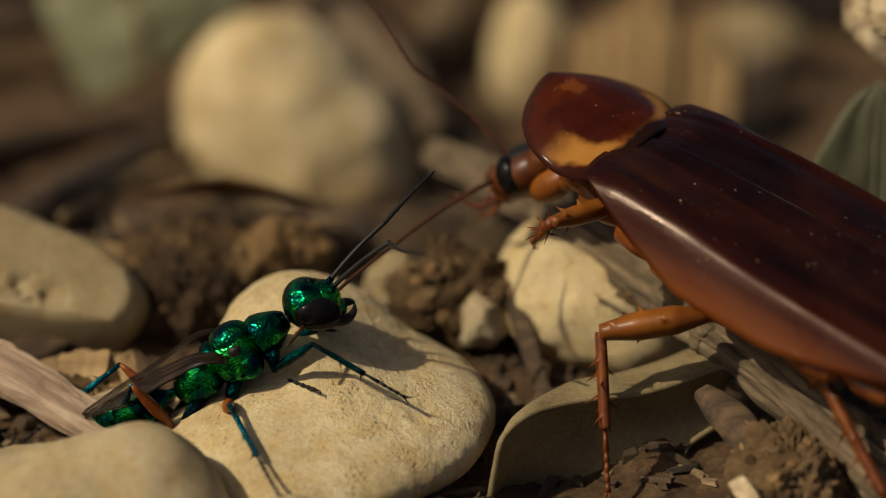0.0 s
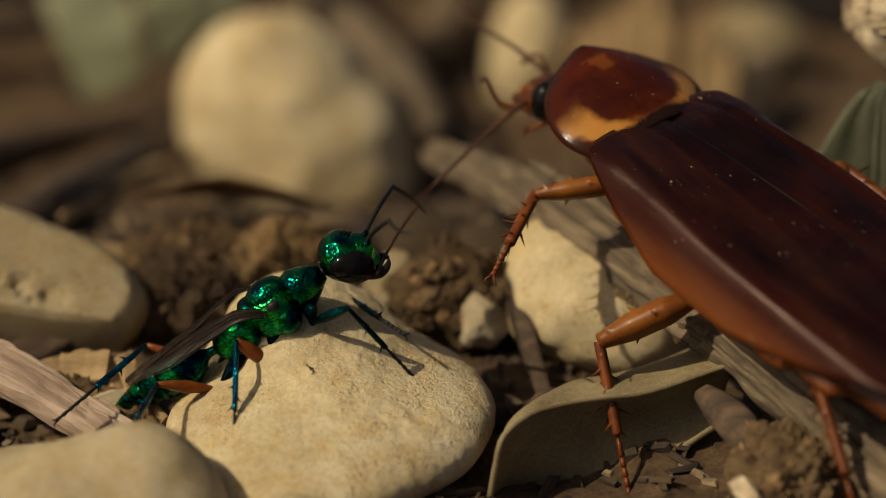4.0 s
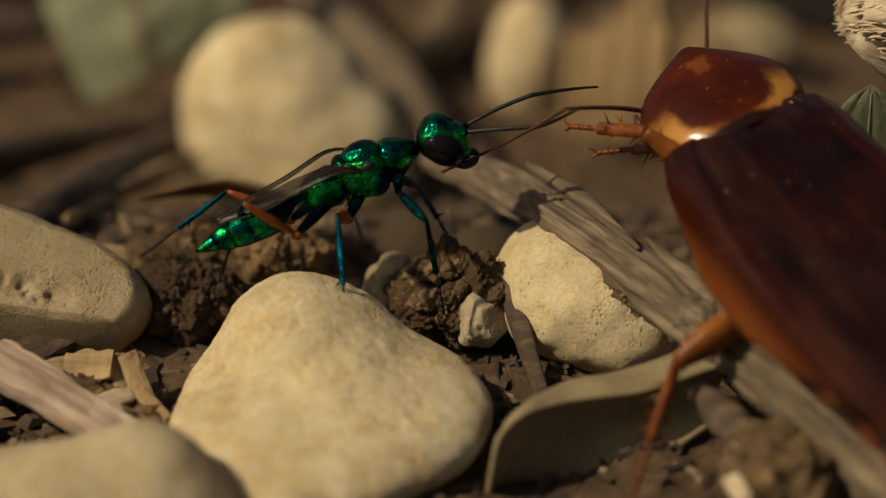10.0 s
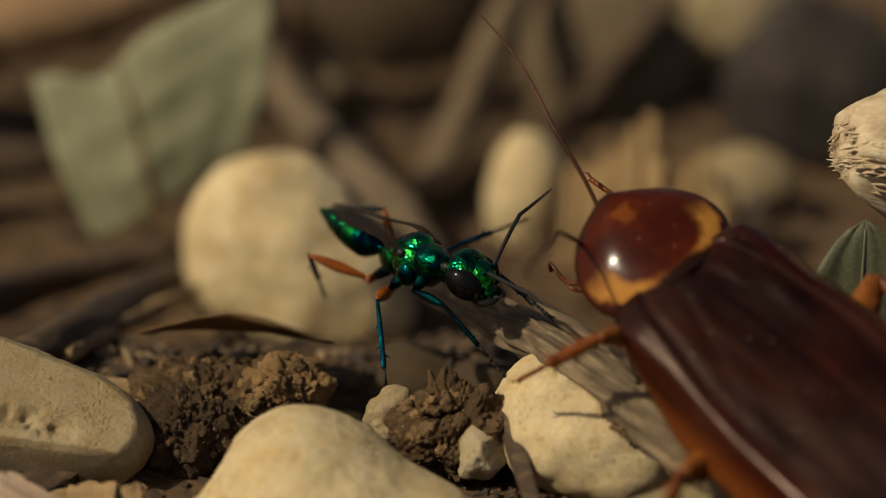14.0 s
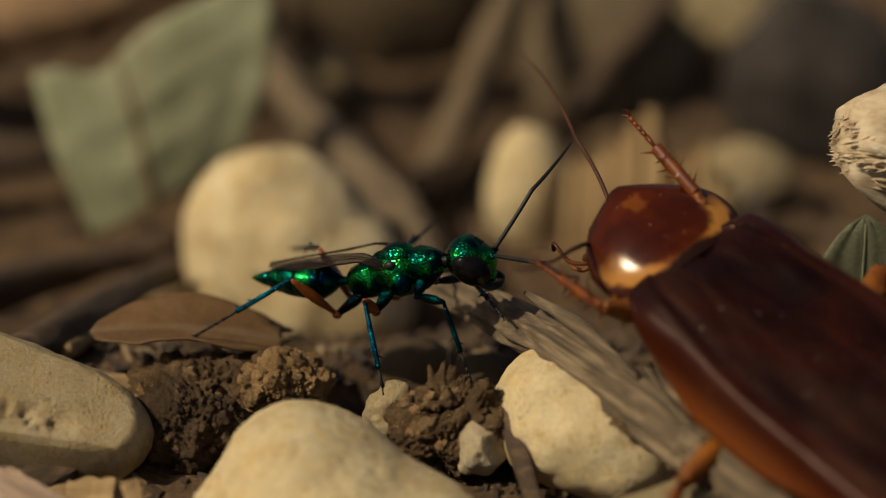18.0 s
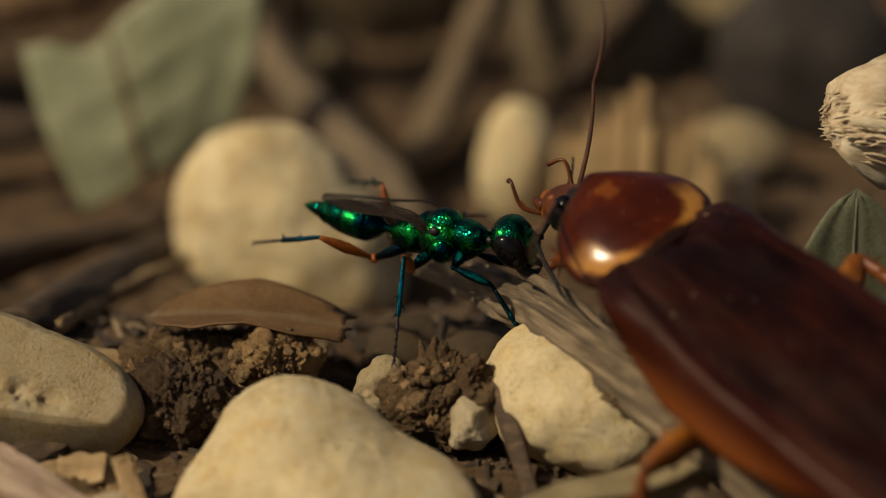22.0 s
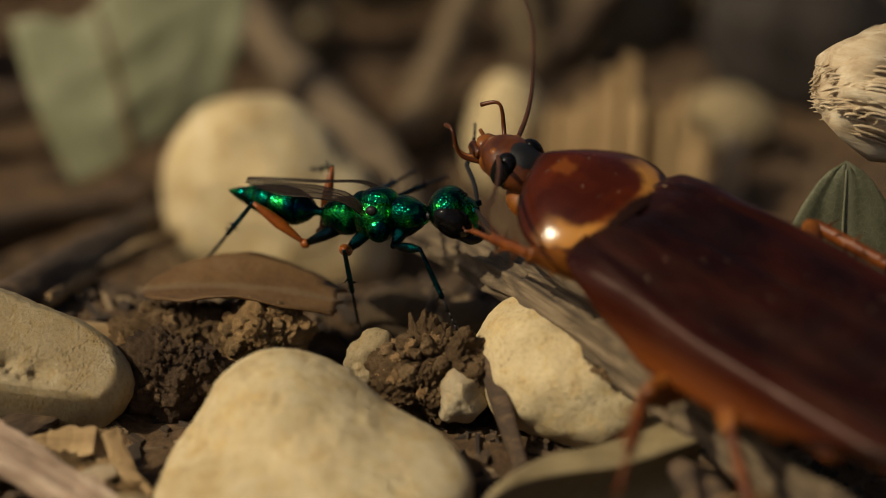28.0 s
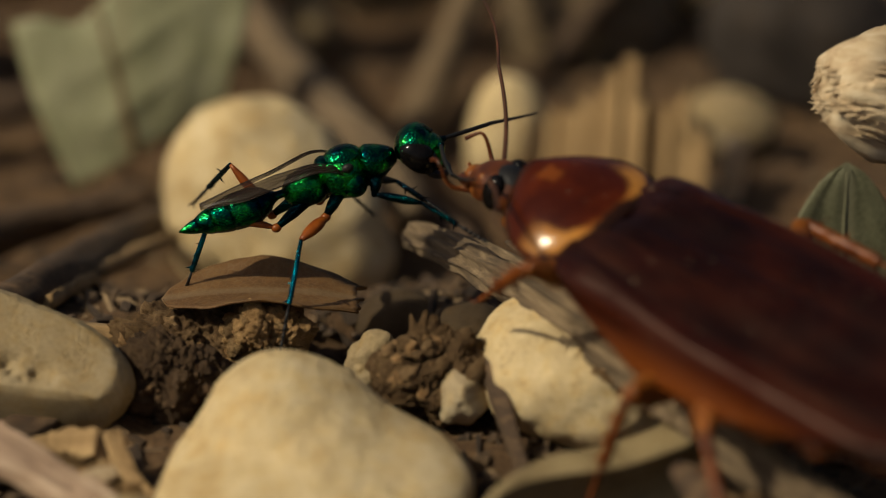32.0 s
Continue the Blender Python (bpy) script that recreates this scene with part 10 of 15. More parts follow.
    walk(MOVING['middle_leg_left_tibia'], [(0, P(2.41, 3.16, -2.06, -65.2, 4.2, -59.4)), (0.5, P(2.73, 3.02, -1.95, -65.3, 3.4, -61.3)), (1, P(3.13, 2.73, -1.76, -65.4, 2.3, -63.7)), (1.5, P(3.38, 2.43, -1.55, -65.5, 2, -65.3)), (2, P(3.49, 2.21, -1.34, -65.5, 2.6, -66.2)), (2.5, P(3.57, 1.83, -0.99, -65.6, 3.5, -67.2)), (3, P(1.69, 3.34, -1.47, -64.4, 13.3, -59.4)), (3.5, P(1.53, 3.34, -1.48, -65.6, 13.2, -64.6)), (4, P(1.29, 3.25, -1.13, -67, 10.8, -71.3)), (4.5, P(1.2, 2.19, 0.19, -68, 4.1, -78.7)), (5, P(1.12, 2.27, 0.13, -67.6, -9.7, -86.6)), (5.5, P(1.1, 2.31, 0.1, -66.4, -17.3, -91.9)), (6, P(1.05, 2.31, 0.09, -65.1, -19.8, -95.8)), (6.25, P(1.19, 2.31, 0.12, -75.7, 50.2, -128.3)), (6.5, P(1.34, 2.31, 0.15, 164.4, 46.1, 98.4)), (7, P(1.82, 2.29, 0.17, 163, 45.5, 96.4)), (7.5, P(1.89, 2.25, 0.18, 162.5, 44.1, 95.6)), (8, P(2.02, 2.28, 0.14, 158.1, 45.4, 89.5)), (8.5, P(2.75, 1.95, 0, 137.1, 49.3, 61.2)), (9, P(2.48, 2.13, 0.06, 159.1, 53, 89.2)), (9.5, P(2.7, 2.02, 0, 159.6, 63.6, 89.8)), (10, P(2.19, 2.1, 0.2, 163.2, 68, 93.7)), (10.5, P(2.11, 2.04, 0.24, 156.6, 66.3, 86.6)), (11, P(2.5, 2.01, 0.12, 165.4, 55.1, 96.6)), (11.5, P(2.4, 2.07, 0.13, -178.4, 51.4, 116.8)), (12, P(1.75, 1.64, 0.44, -165, 38.7, 135.5)), (12.5, P(2.41, 2.83, -0.52, -167.8, 40.9, 131.1)), (13, P(2.31, 2.78, -0.4, -176.6, 24.7, 115)), (13.5, P(2.1, 2.66, -0.18, -179.1, 3.4, 105.2)), (14, P(2.01, 2.6, -0.09, -179, -1.5, 108.2)), (14.5, P(1.8, 2.42, 0.08, -178.9, 3.9, 111.7)), (15, P(1.68, 2.17, 0.25, -178.6, 5.2, 115.7)), (15.5, P(1.65, 1.92, 0.36, -178.6, 4, 116)), (16, P(1.69, 1.8, 0.4, -178.7, 2.5, 113.4)), (16.5, P(1.85, 1.9, 0.35, -179, 3.2, 108.8)), (17, P(2.21, 2.13, 0.18, -179.5, 4.7, 100.4)), (17.5, P(2.13, 2.14, 0.19, -179.4, 1.3, 104)), (18, P(1.96, 1.92, 0.33, -179.4, 1.2, 101.4)), (18.5, P(1.61, 1.92, 0.36, -179.5, 7.8, 99.7)), (19, P(1.5, 1.97, 0.34, -178.9, 11, 103.7)), (20, P(1.54, 2.08, 0.29, -179.8, 17.2, 100)), (20.5, P(1.62, 2.08, 0.29, -180, 18.6, 99.5)), (21, P(1.22, 1.79, 0.37, -177.5, 16.5, 107.6)), (21.5, P(1.35, 1.85, 0.37, -176.7, 16, 110.5)), (22, P(1.83, 2.15, 0.24, -177.9, 19.2, 106.7)), (22.5, P(2.21, 2.32, 0.06, 179.8, 11.2, 97.8)), (23, P(2.04, 2.35, 0.09, -178.2, 18.7, 105.6)), (23.5, P(2.26, 2.34, 0.03, 178.5, 11.6, 92.8)), (24, P(1.73, 2.21, 0.22, -179.4, 14.3, 102.3)), (24.5, P(1.95, 2.49, 0.01, -178.4, 23, 105.3)), (25, P(1.76, 2.39, 0.11, -175.4, 26.2, 112.6)), (25.5, P(1.76, 2.28, 0.18, -173.9, 23.3, 116.2)), (27, P(1.84, 2.15, 0.24, -175.3, 8.1, 110.6)), (27.5, P(1.78, 2.08, 0.29, -175.4, 6.3, 110)), (28, P(1.72, 2.03, 0.31, -177.1, 9.5, 97.8)), (28.5, P(1.77, 2.05, 0.3, -177.9, 11.4, 93.4)), (29, P(2.24, 2.1, 0.18, 178.3, 14.1, 76.1)), (29.5, P(2.45, 2.01, 0.14, 175, 21.6, 65.4)), (30, P(2.37, 1.98, 0.19, 173.4, 27.8, 61.5)), (30.5, P(2.08, 2.02, 0.26, 173.5, 28, 61.8)), (31, P(2.46, 1.96, 0.16, 171.6, 26.4, 57.7)), (31.5, P(2.87, 2.01, -0.13, 177.5, 38.2, 68.6)), (32, P(2.31, 3.01, -0.75, 170.7, 52.9, 59.2))])
    walk(MOVING['middle_leg_left_tarsus'], [(0, P(4.37, -0.15, -2.34, -65.2, 4.2, -59.4)), (0.5, P(4.58, -0.36, -2.18, -65.3, 3.4, -61.3)), (1, P(4.84, -0.73, -1.91, -65.4, 2.3, -63.7)), (1.5, P(5, -1.08, -1.68, -65.5, 2, -65.3)), (2, P(5.05, -1.32, -1.52, -65.5, 2.6, -66.2)), (2.5, P(5.07, -1.73, -1.23, -65.6, 3.5, -67.2)), (3, P(3.61, 0.1, -2.36, -64.4, 13.3, -59.4)), (3.5, P(3.14, -0.06, -2.36, -65.6, 13.2, -64.6)), (4, P(2.5, -0.34, -1.85, -67, 10.8, -71.3)), (4.5, P(1.95, -1.59, -0.08, -68, 4.1, -78.7)), (5, P(1.35, -1.53, 0.78, -67.6, -9.7, -86.6)), (5.5, P(0.97, -1.38, 1.25, -66.4, -17.3, -91.9)), (6, P(0.68, -1.31, 1.4, -65.1, -19.8, -95.8)), (6.25, P(0.81, 1.83, -0.62, -75.7, 50.2, -128.3)), (6.5, P(0.95, 4.97, -2.63, 164.4, 46.1, 98.4)), (7, P(1.52, 4.98, -2.59, 163, 45.5, 96.4)), (7.5, P(1.62, 5.01, -2.51, 162.5, 44.1, 95.6)), (8, P(2.04, 4.99, -2.61, 158.1, 45.4, 89.5)), (8.5, P(3.96, 4.15, -2.94, 137.1, 49.3, 61.2)), (9, P(2.51, 4.46, -3.03, 159.1, 53, 89.2)), (9.5, P(2.7, 3.74, -3.46, 159.6, 63.6, 89.8)), (10, P(2.1, 3.54, -3.39, 163.2, 68, 93.7)), (10.5, P(2.2, 3.6, -3.29, 156.6, 66.3, 86.6)), (11, P(2.24, 4.2, -3.05, 165.4, 55.1, 96.6)), (11.5, P(1.32, 4.22, -2.89, -178.4, 51.4, 116.8)), (12, P(-0.41, 3.76, -1.97, -165, 38.7, 135.5)), (12.5, P(0.49, 5.03, -3.06, -167.8, 40.9, 131.1)), (13, P(0.83, 5.96, -2.02, -176.6, 24.7, 115)), (13.5, P(1.09, 6.38, -0.41, -179.1, 3.4, 105.2)), (14, P(0.8, 6.27, 0, -179, -1.5, 108.2)), (14.5, P(0.38, 6.01, -0.18, -178.9, 3.9, 111.7)), (15, P(0.01, 5.64, -0.11, -178.6, 5.2, 115.7)), (15.5, P(-0.04, 5.38, 0.1, -178.6, 4, 116)), (16, P(0.15, 5.35, 0.23, -178.7, 2.5, 113.4)), (16.5, P(0.6, 5.55, 0.14, -179, 3.2, 108.8)), (17, P(1.51, 5.92, -0.14, -179.5, 4.7, 100.4)), (17.5, P(1.19, 5.89, 0.11, -179.4, 1.3, 104)), (18, P(1.2, 5.71, 0.25, -179.4, 1.2, 101.4)), (18.5, P(0.96, 5.69, -0.17, -179.5, 7.8, 99.7)), (19, P(0.6, 5.65, -0.4, -178.9, 11, 103.7)), (19.5, P(0.75, 5.68, -0.69, -179.4, 15.1, 101.6)), (20.5, P(1.01, 5.69, -0.94, -180, 18.6, 99.5)), (21, P(0.1, 5.32, -0.73, -177.5, 16.5, 107.6)), (21.5, P(0.05, 5.33, -0.7, -176.7, 16, 110.5)), (22, P(0.79, 5.65, -1.03, -177.9, 19.2, 106.7)), (22.5, P(1.69, 6.08, -0.69, 179.8, 11.2, 97.8)), (23, P(1.06, 5.88, -1.15, -178.2, 18.7, 105.6)), (23.5, P(2.07, 6.12, -0.75, 178.5, 11.6, 92.8)), (24, P(0.93, 5.87, -0.73, -179.4, 14.3, 102.3)), (24.5, P(1.01, 5.92, -1.5, -178.4, 23, 105.3)), (25, P(0.43, 5.59, -1.59, -175.4, 26.2, 112.6)), (25.5, P(0.19, 5.47, -1.35, -173.9, 23.3, 116.2)), (26.5, P(0.38, 5.67, -0.63, -174.9, 12.7, 112.7)), (27, P(0.5, 5.73, -0.3, -175.3, 8.1, 110.6)), (27.5, P(0.47, 5.69, -0.14, -175.4, 6.3, 110)), (28, P(1.2, 5.81, -0.32, -177.1, 9.5, 97.8)), (28.5, P(1.55, 5.83, -0.47, -177.9, 11.4, 93.4)), (29, P(3.14, 5.74, -0.76, 178.3, 14.1, 76.1)), (29.5, P(3.94, 5.28, -1.29, 175, 21.6, 65.4)), (30, P(4, 4.98, -1.61, 173.4, 27.8, 61.5)), (30.5, P(3.69, 5.02, -1.55, 173.5, 28, 61.8)), (31, P(4.31, 4.88, -1.56, 171.6, 26.4, 57.7)), (31.5, P(3.98, 4.84, -2.52, 177.5, 38.2, 68.6)), (32, P(3.5, 5.01, -3.84, 170.7, 52.9, 59.2))])
    walk(MOVING['front_leg_left_femur'], [(0, P(4.6, 1.1, -1.3, 15, 14.1, 2.6)), (2, P(4.6, 1.1, -1.3, 14.5, 8.9, 0.3)), (2.5, P(4.6, 1.1, -1.3, 14.6, 8.2, 0.9)), (3, P(4.6, 1.1, -1.3, 16.5, 14.7, 10.3)), (3.5, P(4.6, 1.1, -1.3, 21.7, 26, 25.2)), (4, P(4.6, 1.1, -1.3, 26.7, 41.8, 34)), (4.5, P(4.6, 1.1, -1.3, 15.2, 58.3, 19.2)), (5, P(4.6, 1.1, -1.3, -23.4, 65, -24.1)), (5.5, P(4.6, 1.1, -1.3, -41.4, 65.5, -43.9)), (6, P(4.6, 1.1, -1.3, -32.9, 76.4, -35)), (6.5, P(4.6, 1.1, -1.3, 2.4, 72, 1.6)), (7, P(4.6, 1.1, -1.3, 10.8, 60.3, 10.8)), (7.5, P(4.6, 1.1, -1.3, 24.5, 53.8, 27)), (8, P(4.6, 1.1, -1.3, 17, 46.8, 17.3)), (8.5, P(4.6, 1.1, -1.3, -8.5, 10.9, -30.7)), (9, P(4.6, 1.1, -1.3, 6.3, 37.1, 3.7)), (9.5, P(4.6, 1.1, -1.3, -0.2, 38.6, -6.9)), (10, P(4.6, 1.1, -1.3, 37.1, 49.5, 44.7)), (10.5, P(4.6, 1.1, -1.3, 27.6, 52.5, 32.6)), (11, P(4.6, 1.1, -1.3, 33.8, 53.8, 40.3)), (11.5, P(4.6, 1.1, -1.3, 92.4, 57.8, 108.6)), (12, P(4.6, 1.1, -1.3, 125.1, 45.6, 149.3)), (12.5, P(4.6, 1.1, -1.3, 99.7, 31.4, 109.8)), (13, P(4.6, 1.1, -1.3, 99.2, -30.5, 64.4)), (13.5, P(4.6, 1.1, -1.3, 99.2, -23.5, 64.4)), (14, P(4.6, 1.1, -1.3, 99.7, -6.4, 62.7)), (14.5, P(4.6, 1.1, -1.3, 98.7, 3.5, 99.5)), (15, P(4.6, 1.1, -1.3, 99.4, 9.7, 105.3)), (15.5, P(4.6, 1.1, -1.3, 99.5, 15.1, 105.9)), (16, P(4.6, 1.1, -1.3, 98.2, 20.4, 101.7)), (16.5, P(4.6, 1.1, -1.3, 93.8, 25.2, 90.4)), (17, P(4.6, 1.1, -1.3, 81.8, 23.2, 61.6)), (17.5, P(4.6, 1.1, -1.3, 76.7, 8.5, 43.4)), (18, P(4.6, 1.1, -1.3, 85.2, 17.3, 80.1)), (18.5, P(4.6, 1.1, -1.3, 93.1, 12, 110.6)), (19, P(4.6, 1.1, -1.3, 95.4, 12.9, 121.2)), (19.5, P(4.6, 1.1, -1.3, 82.7, 24.7, 83.2)), (20, P(4.6, 1.1, -1.3, 67.2, 18.9, 43.1)), (20.5, P(4.6, 1.1, -1.3, 66.5, 26.8, 41.4)), (21, P(4.6, 1.1, -1.3, 90.6, 32, 88.4)), (21.5, P(4.6, 1.1, -1.3, 91.5, 27.5, 90.1)), (22, P(4.6, 1.1, -1.3, 79.8, 30.6, 66.3)), (22.5, P(4.6, 1.1, -1.3, 74.7, 5.4, 50.5)), (23, P(4.6, 1.1, -1.3, 84.4, 27.6, 83)), (23.5, P(4.6, 1.1, -1.3, 78.9, 13, 67.3)), (24, P(4.6, 1.1, -1.3, 87.4, 16.2, 100.4)), (24.5, P(4.6, 1.1, -1.3, 81.5, 20.1, 81.3)), (25, P(4.6, 1.1, -1.3, 88.1, 18.5, 101.3)), (25.5, P(4.6, 1.1, -1.3, 93, 18.4, 116.6)), (26, P(4.6, 1.1, -1.3, 95.3, 7.8, 126.7)), (26.5, P(4.6, 1.1, -1.3, 95.4, -6.4, 132.8)), (27, P(4.6, 1.1, -1.3, 94.6, -20, 136.1)), (27.5, P(4.6, 1.1, -1.3, 94.1, -26.9, 137.3)), (28, P(4.6, 1.1, -1.3, 95.7, -28.5, 134)), (28.5, P(4.6, 1.1, -1.3, 102.4, -26.5, 119.3)), (29, P(4.6, 1.1, -1.3, 117.1, -21.8, 84.5)), (29.5, P(4.6, 1.1, -1.3, 133.4, -29.8, 48.2)), (30, P(4.6, 1.1, -1.3, 149.4, -42.1, 21.3)), (30.5, P(4.6, 1.1, -1.3, 146.3, -46.6, 25.7)), (31, P(4.6, 1.1, -1.3, 151.2, -38.9, 18.5)), (31.5, P(4.6, 1.1, -1.3, 153.5, -12.3, 13.4)), (32, P(4.6, 1.1, -1.3, 160.4, 33, 47.5))])
    walk(MOVING['front_leg_left_tibia'], [(0, P(7.22, 1.22, -1.96, -52.5, 58.7, 34.1)), (1.5, P(7.26, 1.1, -1.74, -69.1, 54.7, 14.3)), (2.5, P(7.27, 1.14, -1.69, -68.7, 56.5, 14.8)), (3, P(7.17, 1.57, -1.98, -18.5, 64.2, 71.3)), (3.25, P(6.98, 1.85, -2.23, -123.6, 59.6, -40.5)), (3.5, P(6.8, 2.13, -2.48, -140.4, 17.4, -65.5)), (4, P(6.27, 2.23, -3.1, -141.5, 11, -70)), (4.25, P(6.11, 1.9, -3.35, -123.5, 55.9, -40.2)), (4.5, P(5.94, 1.57, -3.6, -26.8, 59.4, 65.9)), (5, P(5.64, 0.63, -3.75, -30, 51, 62)), (5.5, P(5.41, 0.32, -3.76, -31.5, 47.1, 60)), (6, P(5.12, 0.74, -3.92, -31.1, 49.2, 60.6)), (6.5, P(5.43, 1.12, -3.87, -30.5, 52.4, 61.3)), (7, P(5.92, 1.35, -3.64, -30.5, 56.5, 61.4)), (7.5, P(6.02, 1.82, -3.48, -26.8, 60.6, 65.7)), (8, P(6.36, 1.65, -3.27, -31.1, 64, 60.9)), (8.5, P(6.88, -0.25, -1.81, -69.2, 58.7, 17.9)), (9, P(6.75, 1.24, -2.93, -28, 64.9, 64)), (9.5, P(6.7, 0.85, -2.98, -28.5, 66.2, 63.5)), (9.75, P(6.27, 1.59, -3.17, -154.9, 60.1, -67.9)), (10, P(5.85, 2.33, -3.35, -166.8, 13.2, -86.1)), (10.5, P(5.98, 1.99, -3.44, -164.4, 24.7, -78.9)), (11, P(5.82, 2.13, -3.48, -158.1, 38.1, -67)), (11.5, P(4.14, 2.46, -3.59, -145, 43, -46.9)), (12, P(2.98, 2.06, -3.23, -117.9, 43.3, -8.1)), (12.5, P(3.82, 3.27, -2.71, -115, 30.7, -3.2)), (13, P(5.6, 3.2, 0.07, -36.1, 45.9, 102.3)), (13.5, P(5.67, 3.33, -0.22, -43.1, 41.6, 92.1)), (14, P(5.83, 3.48, -1, -97.1, 22.6, 5.4)), (14.5, P(4.15, 3.76, -1.47, -99.4, 14.6, -1.9)), (15, P(3.9, 3.67, -1.76, -101.1, 13.1, -8.8)), (15.5, P(3.89, 3.61, -2, -103.6, 14.1, -19.6)), (16, P(4.08, 3.58, -2.24, -106.4, 14.7, -30.6)), (16.5, P(4.58, 3.54, -2.45, -108.1, 13.9, -37.6)), (17, P(5.78, 3.28, -2.37, -109.3, 12.5, -42.6)), (17.5, P(6.54, 2.94, -1.7, -108, 14.9, -37.2)), (18, P(5.04, 3.64, -2.1, -109.7, 18.3, -43.3)), (18.5, P(3.67, 3.57, -1.86, -109.7, 8.7, -43.1)), (19, P(3.24, 3.35, -1.9, -109.1, 1.3, -36.2)), (19.5, P(4.89, 3.53, -2.43, -109.1, -4.6, -35)), (20, P(6.46, 2.85, -2.18, -109.2, -7.6, -34.5)), (20.5, P(6.41, 2.69, -2.52, -109, -6.2, -35.5)), (21, P(4.66, 3.39, -2.73, -109.4, -4.4, -31.7)), (21.5, P(4.6, 3.49, -2.55, -109.6, -3.4, -28.1)), (22, P(5.53, 3.23, -2.67, -109.6, -2.5, -28.2)), (22.25, P(5.92, 3.2, -2.11, -96.5, 29.6, 22.4)), (22.5, P(6.31, 3.17, -1.55, -56, 34.5, 92)), (22.75, P(5.6, 3.32, -2.05, -93.6, 27.1, 24.8)), (23, P(4.89, 3.48, -2.55, -104.5, -4.1, -24.8)), (23.5, P(5.62, 3.53, -1.91, -104.1, -2.3, -31.6)), (24, P(4.13, 3.65, -2.05, -104.3, -1.2, -26.7)), (24.5, P(4.98, 3.61, -2.23, -104.4, -0.7, -20.9)), (25, P(4.1, 3.61, -2.16, -104.3, 3.8, -18.4)), (25.5, P(3.45, 3.39, -2.15, -104.1, 5.7, -16.1)), (26, P(3, 3.24, -1.67, -104.1, -2.3, -15.1)), (26.25, P(2.89, 3.16, -1.33, -98.4, 13.1, 40.7)), (26.5, P(2.78, 3.07, -1, -81.8, 16.5, 100.3)), (27, P(2.77, 2.86, -0.38, -82.2, 5, 97.9)), (27.5, P(2.83, 2.73, -0.08, -82.3, 0.5, 96.4)), (28, P(2.95, 2.81, -0.01, -83.1, 8.3, 85.5)), (28.5, P(3.42, 3.21, -0.1, -83.4, 20.1, 84.2)), (29, P(4.84, 3.6, -0.3, -90.1, 35, 69.9)), (29.5, P(6.16, 2.85, 0.04, -99.5, 44.5, 55.3)), (30, P(6.47, 1.83, 0.51, -105.7, 44.9, 46.5)), (30.5, P(6.27, 1.9, 0.66, -106.1, 44.1, 46)), (31, P(6.59, 1.77, 0.4, -109.5, 38.9, 40.9)), (31.5, P(7.17, 1.71, -0.72, -100.6, 49.1, 53.5)), (31.75, P(6.65, 2.24, -1.75, -164.6, 46, -27)), (32, P(6.13, 2.77, -2.77, 175.2, 7.8, -67.7))])
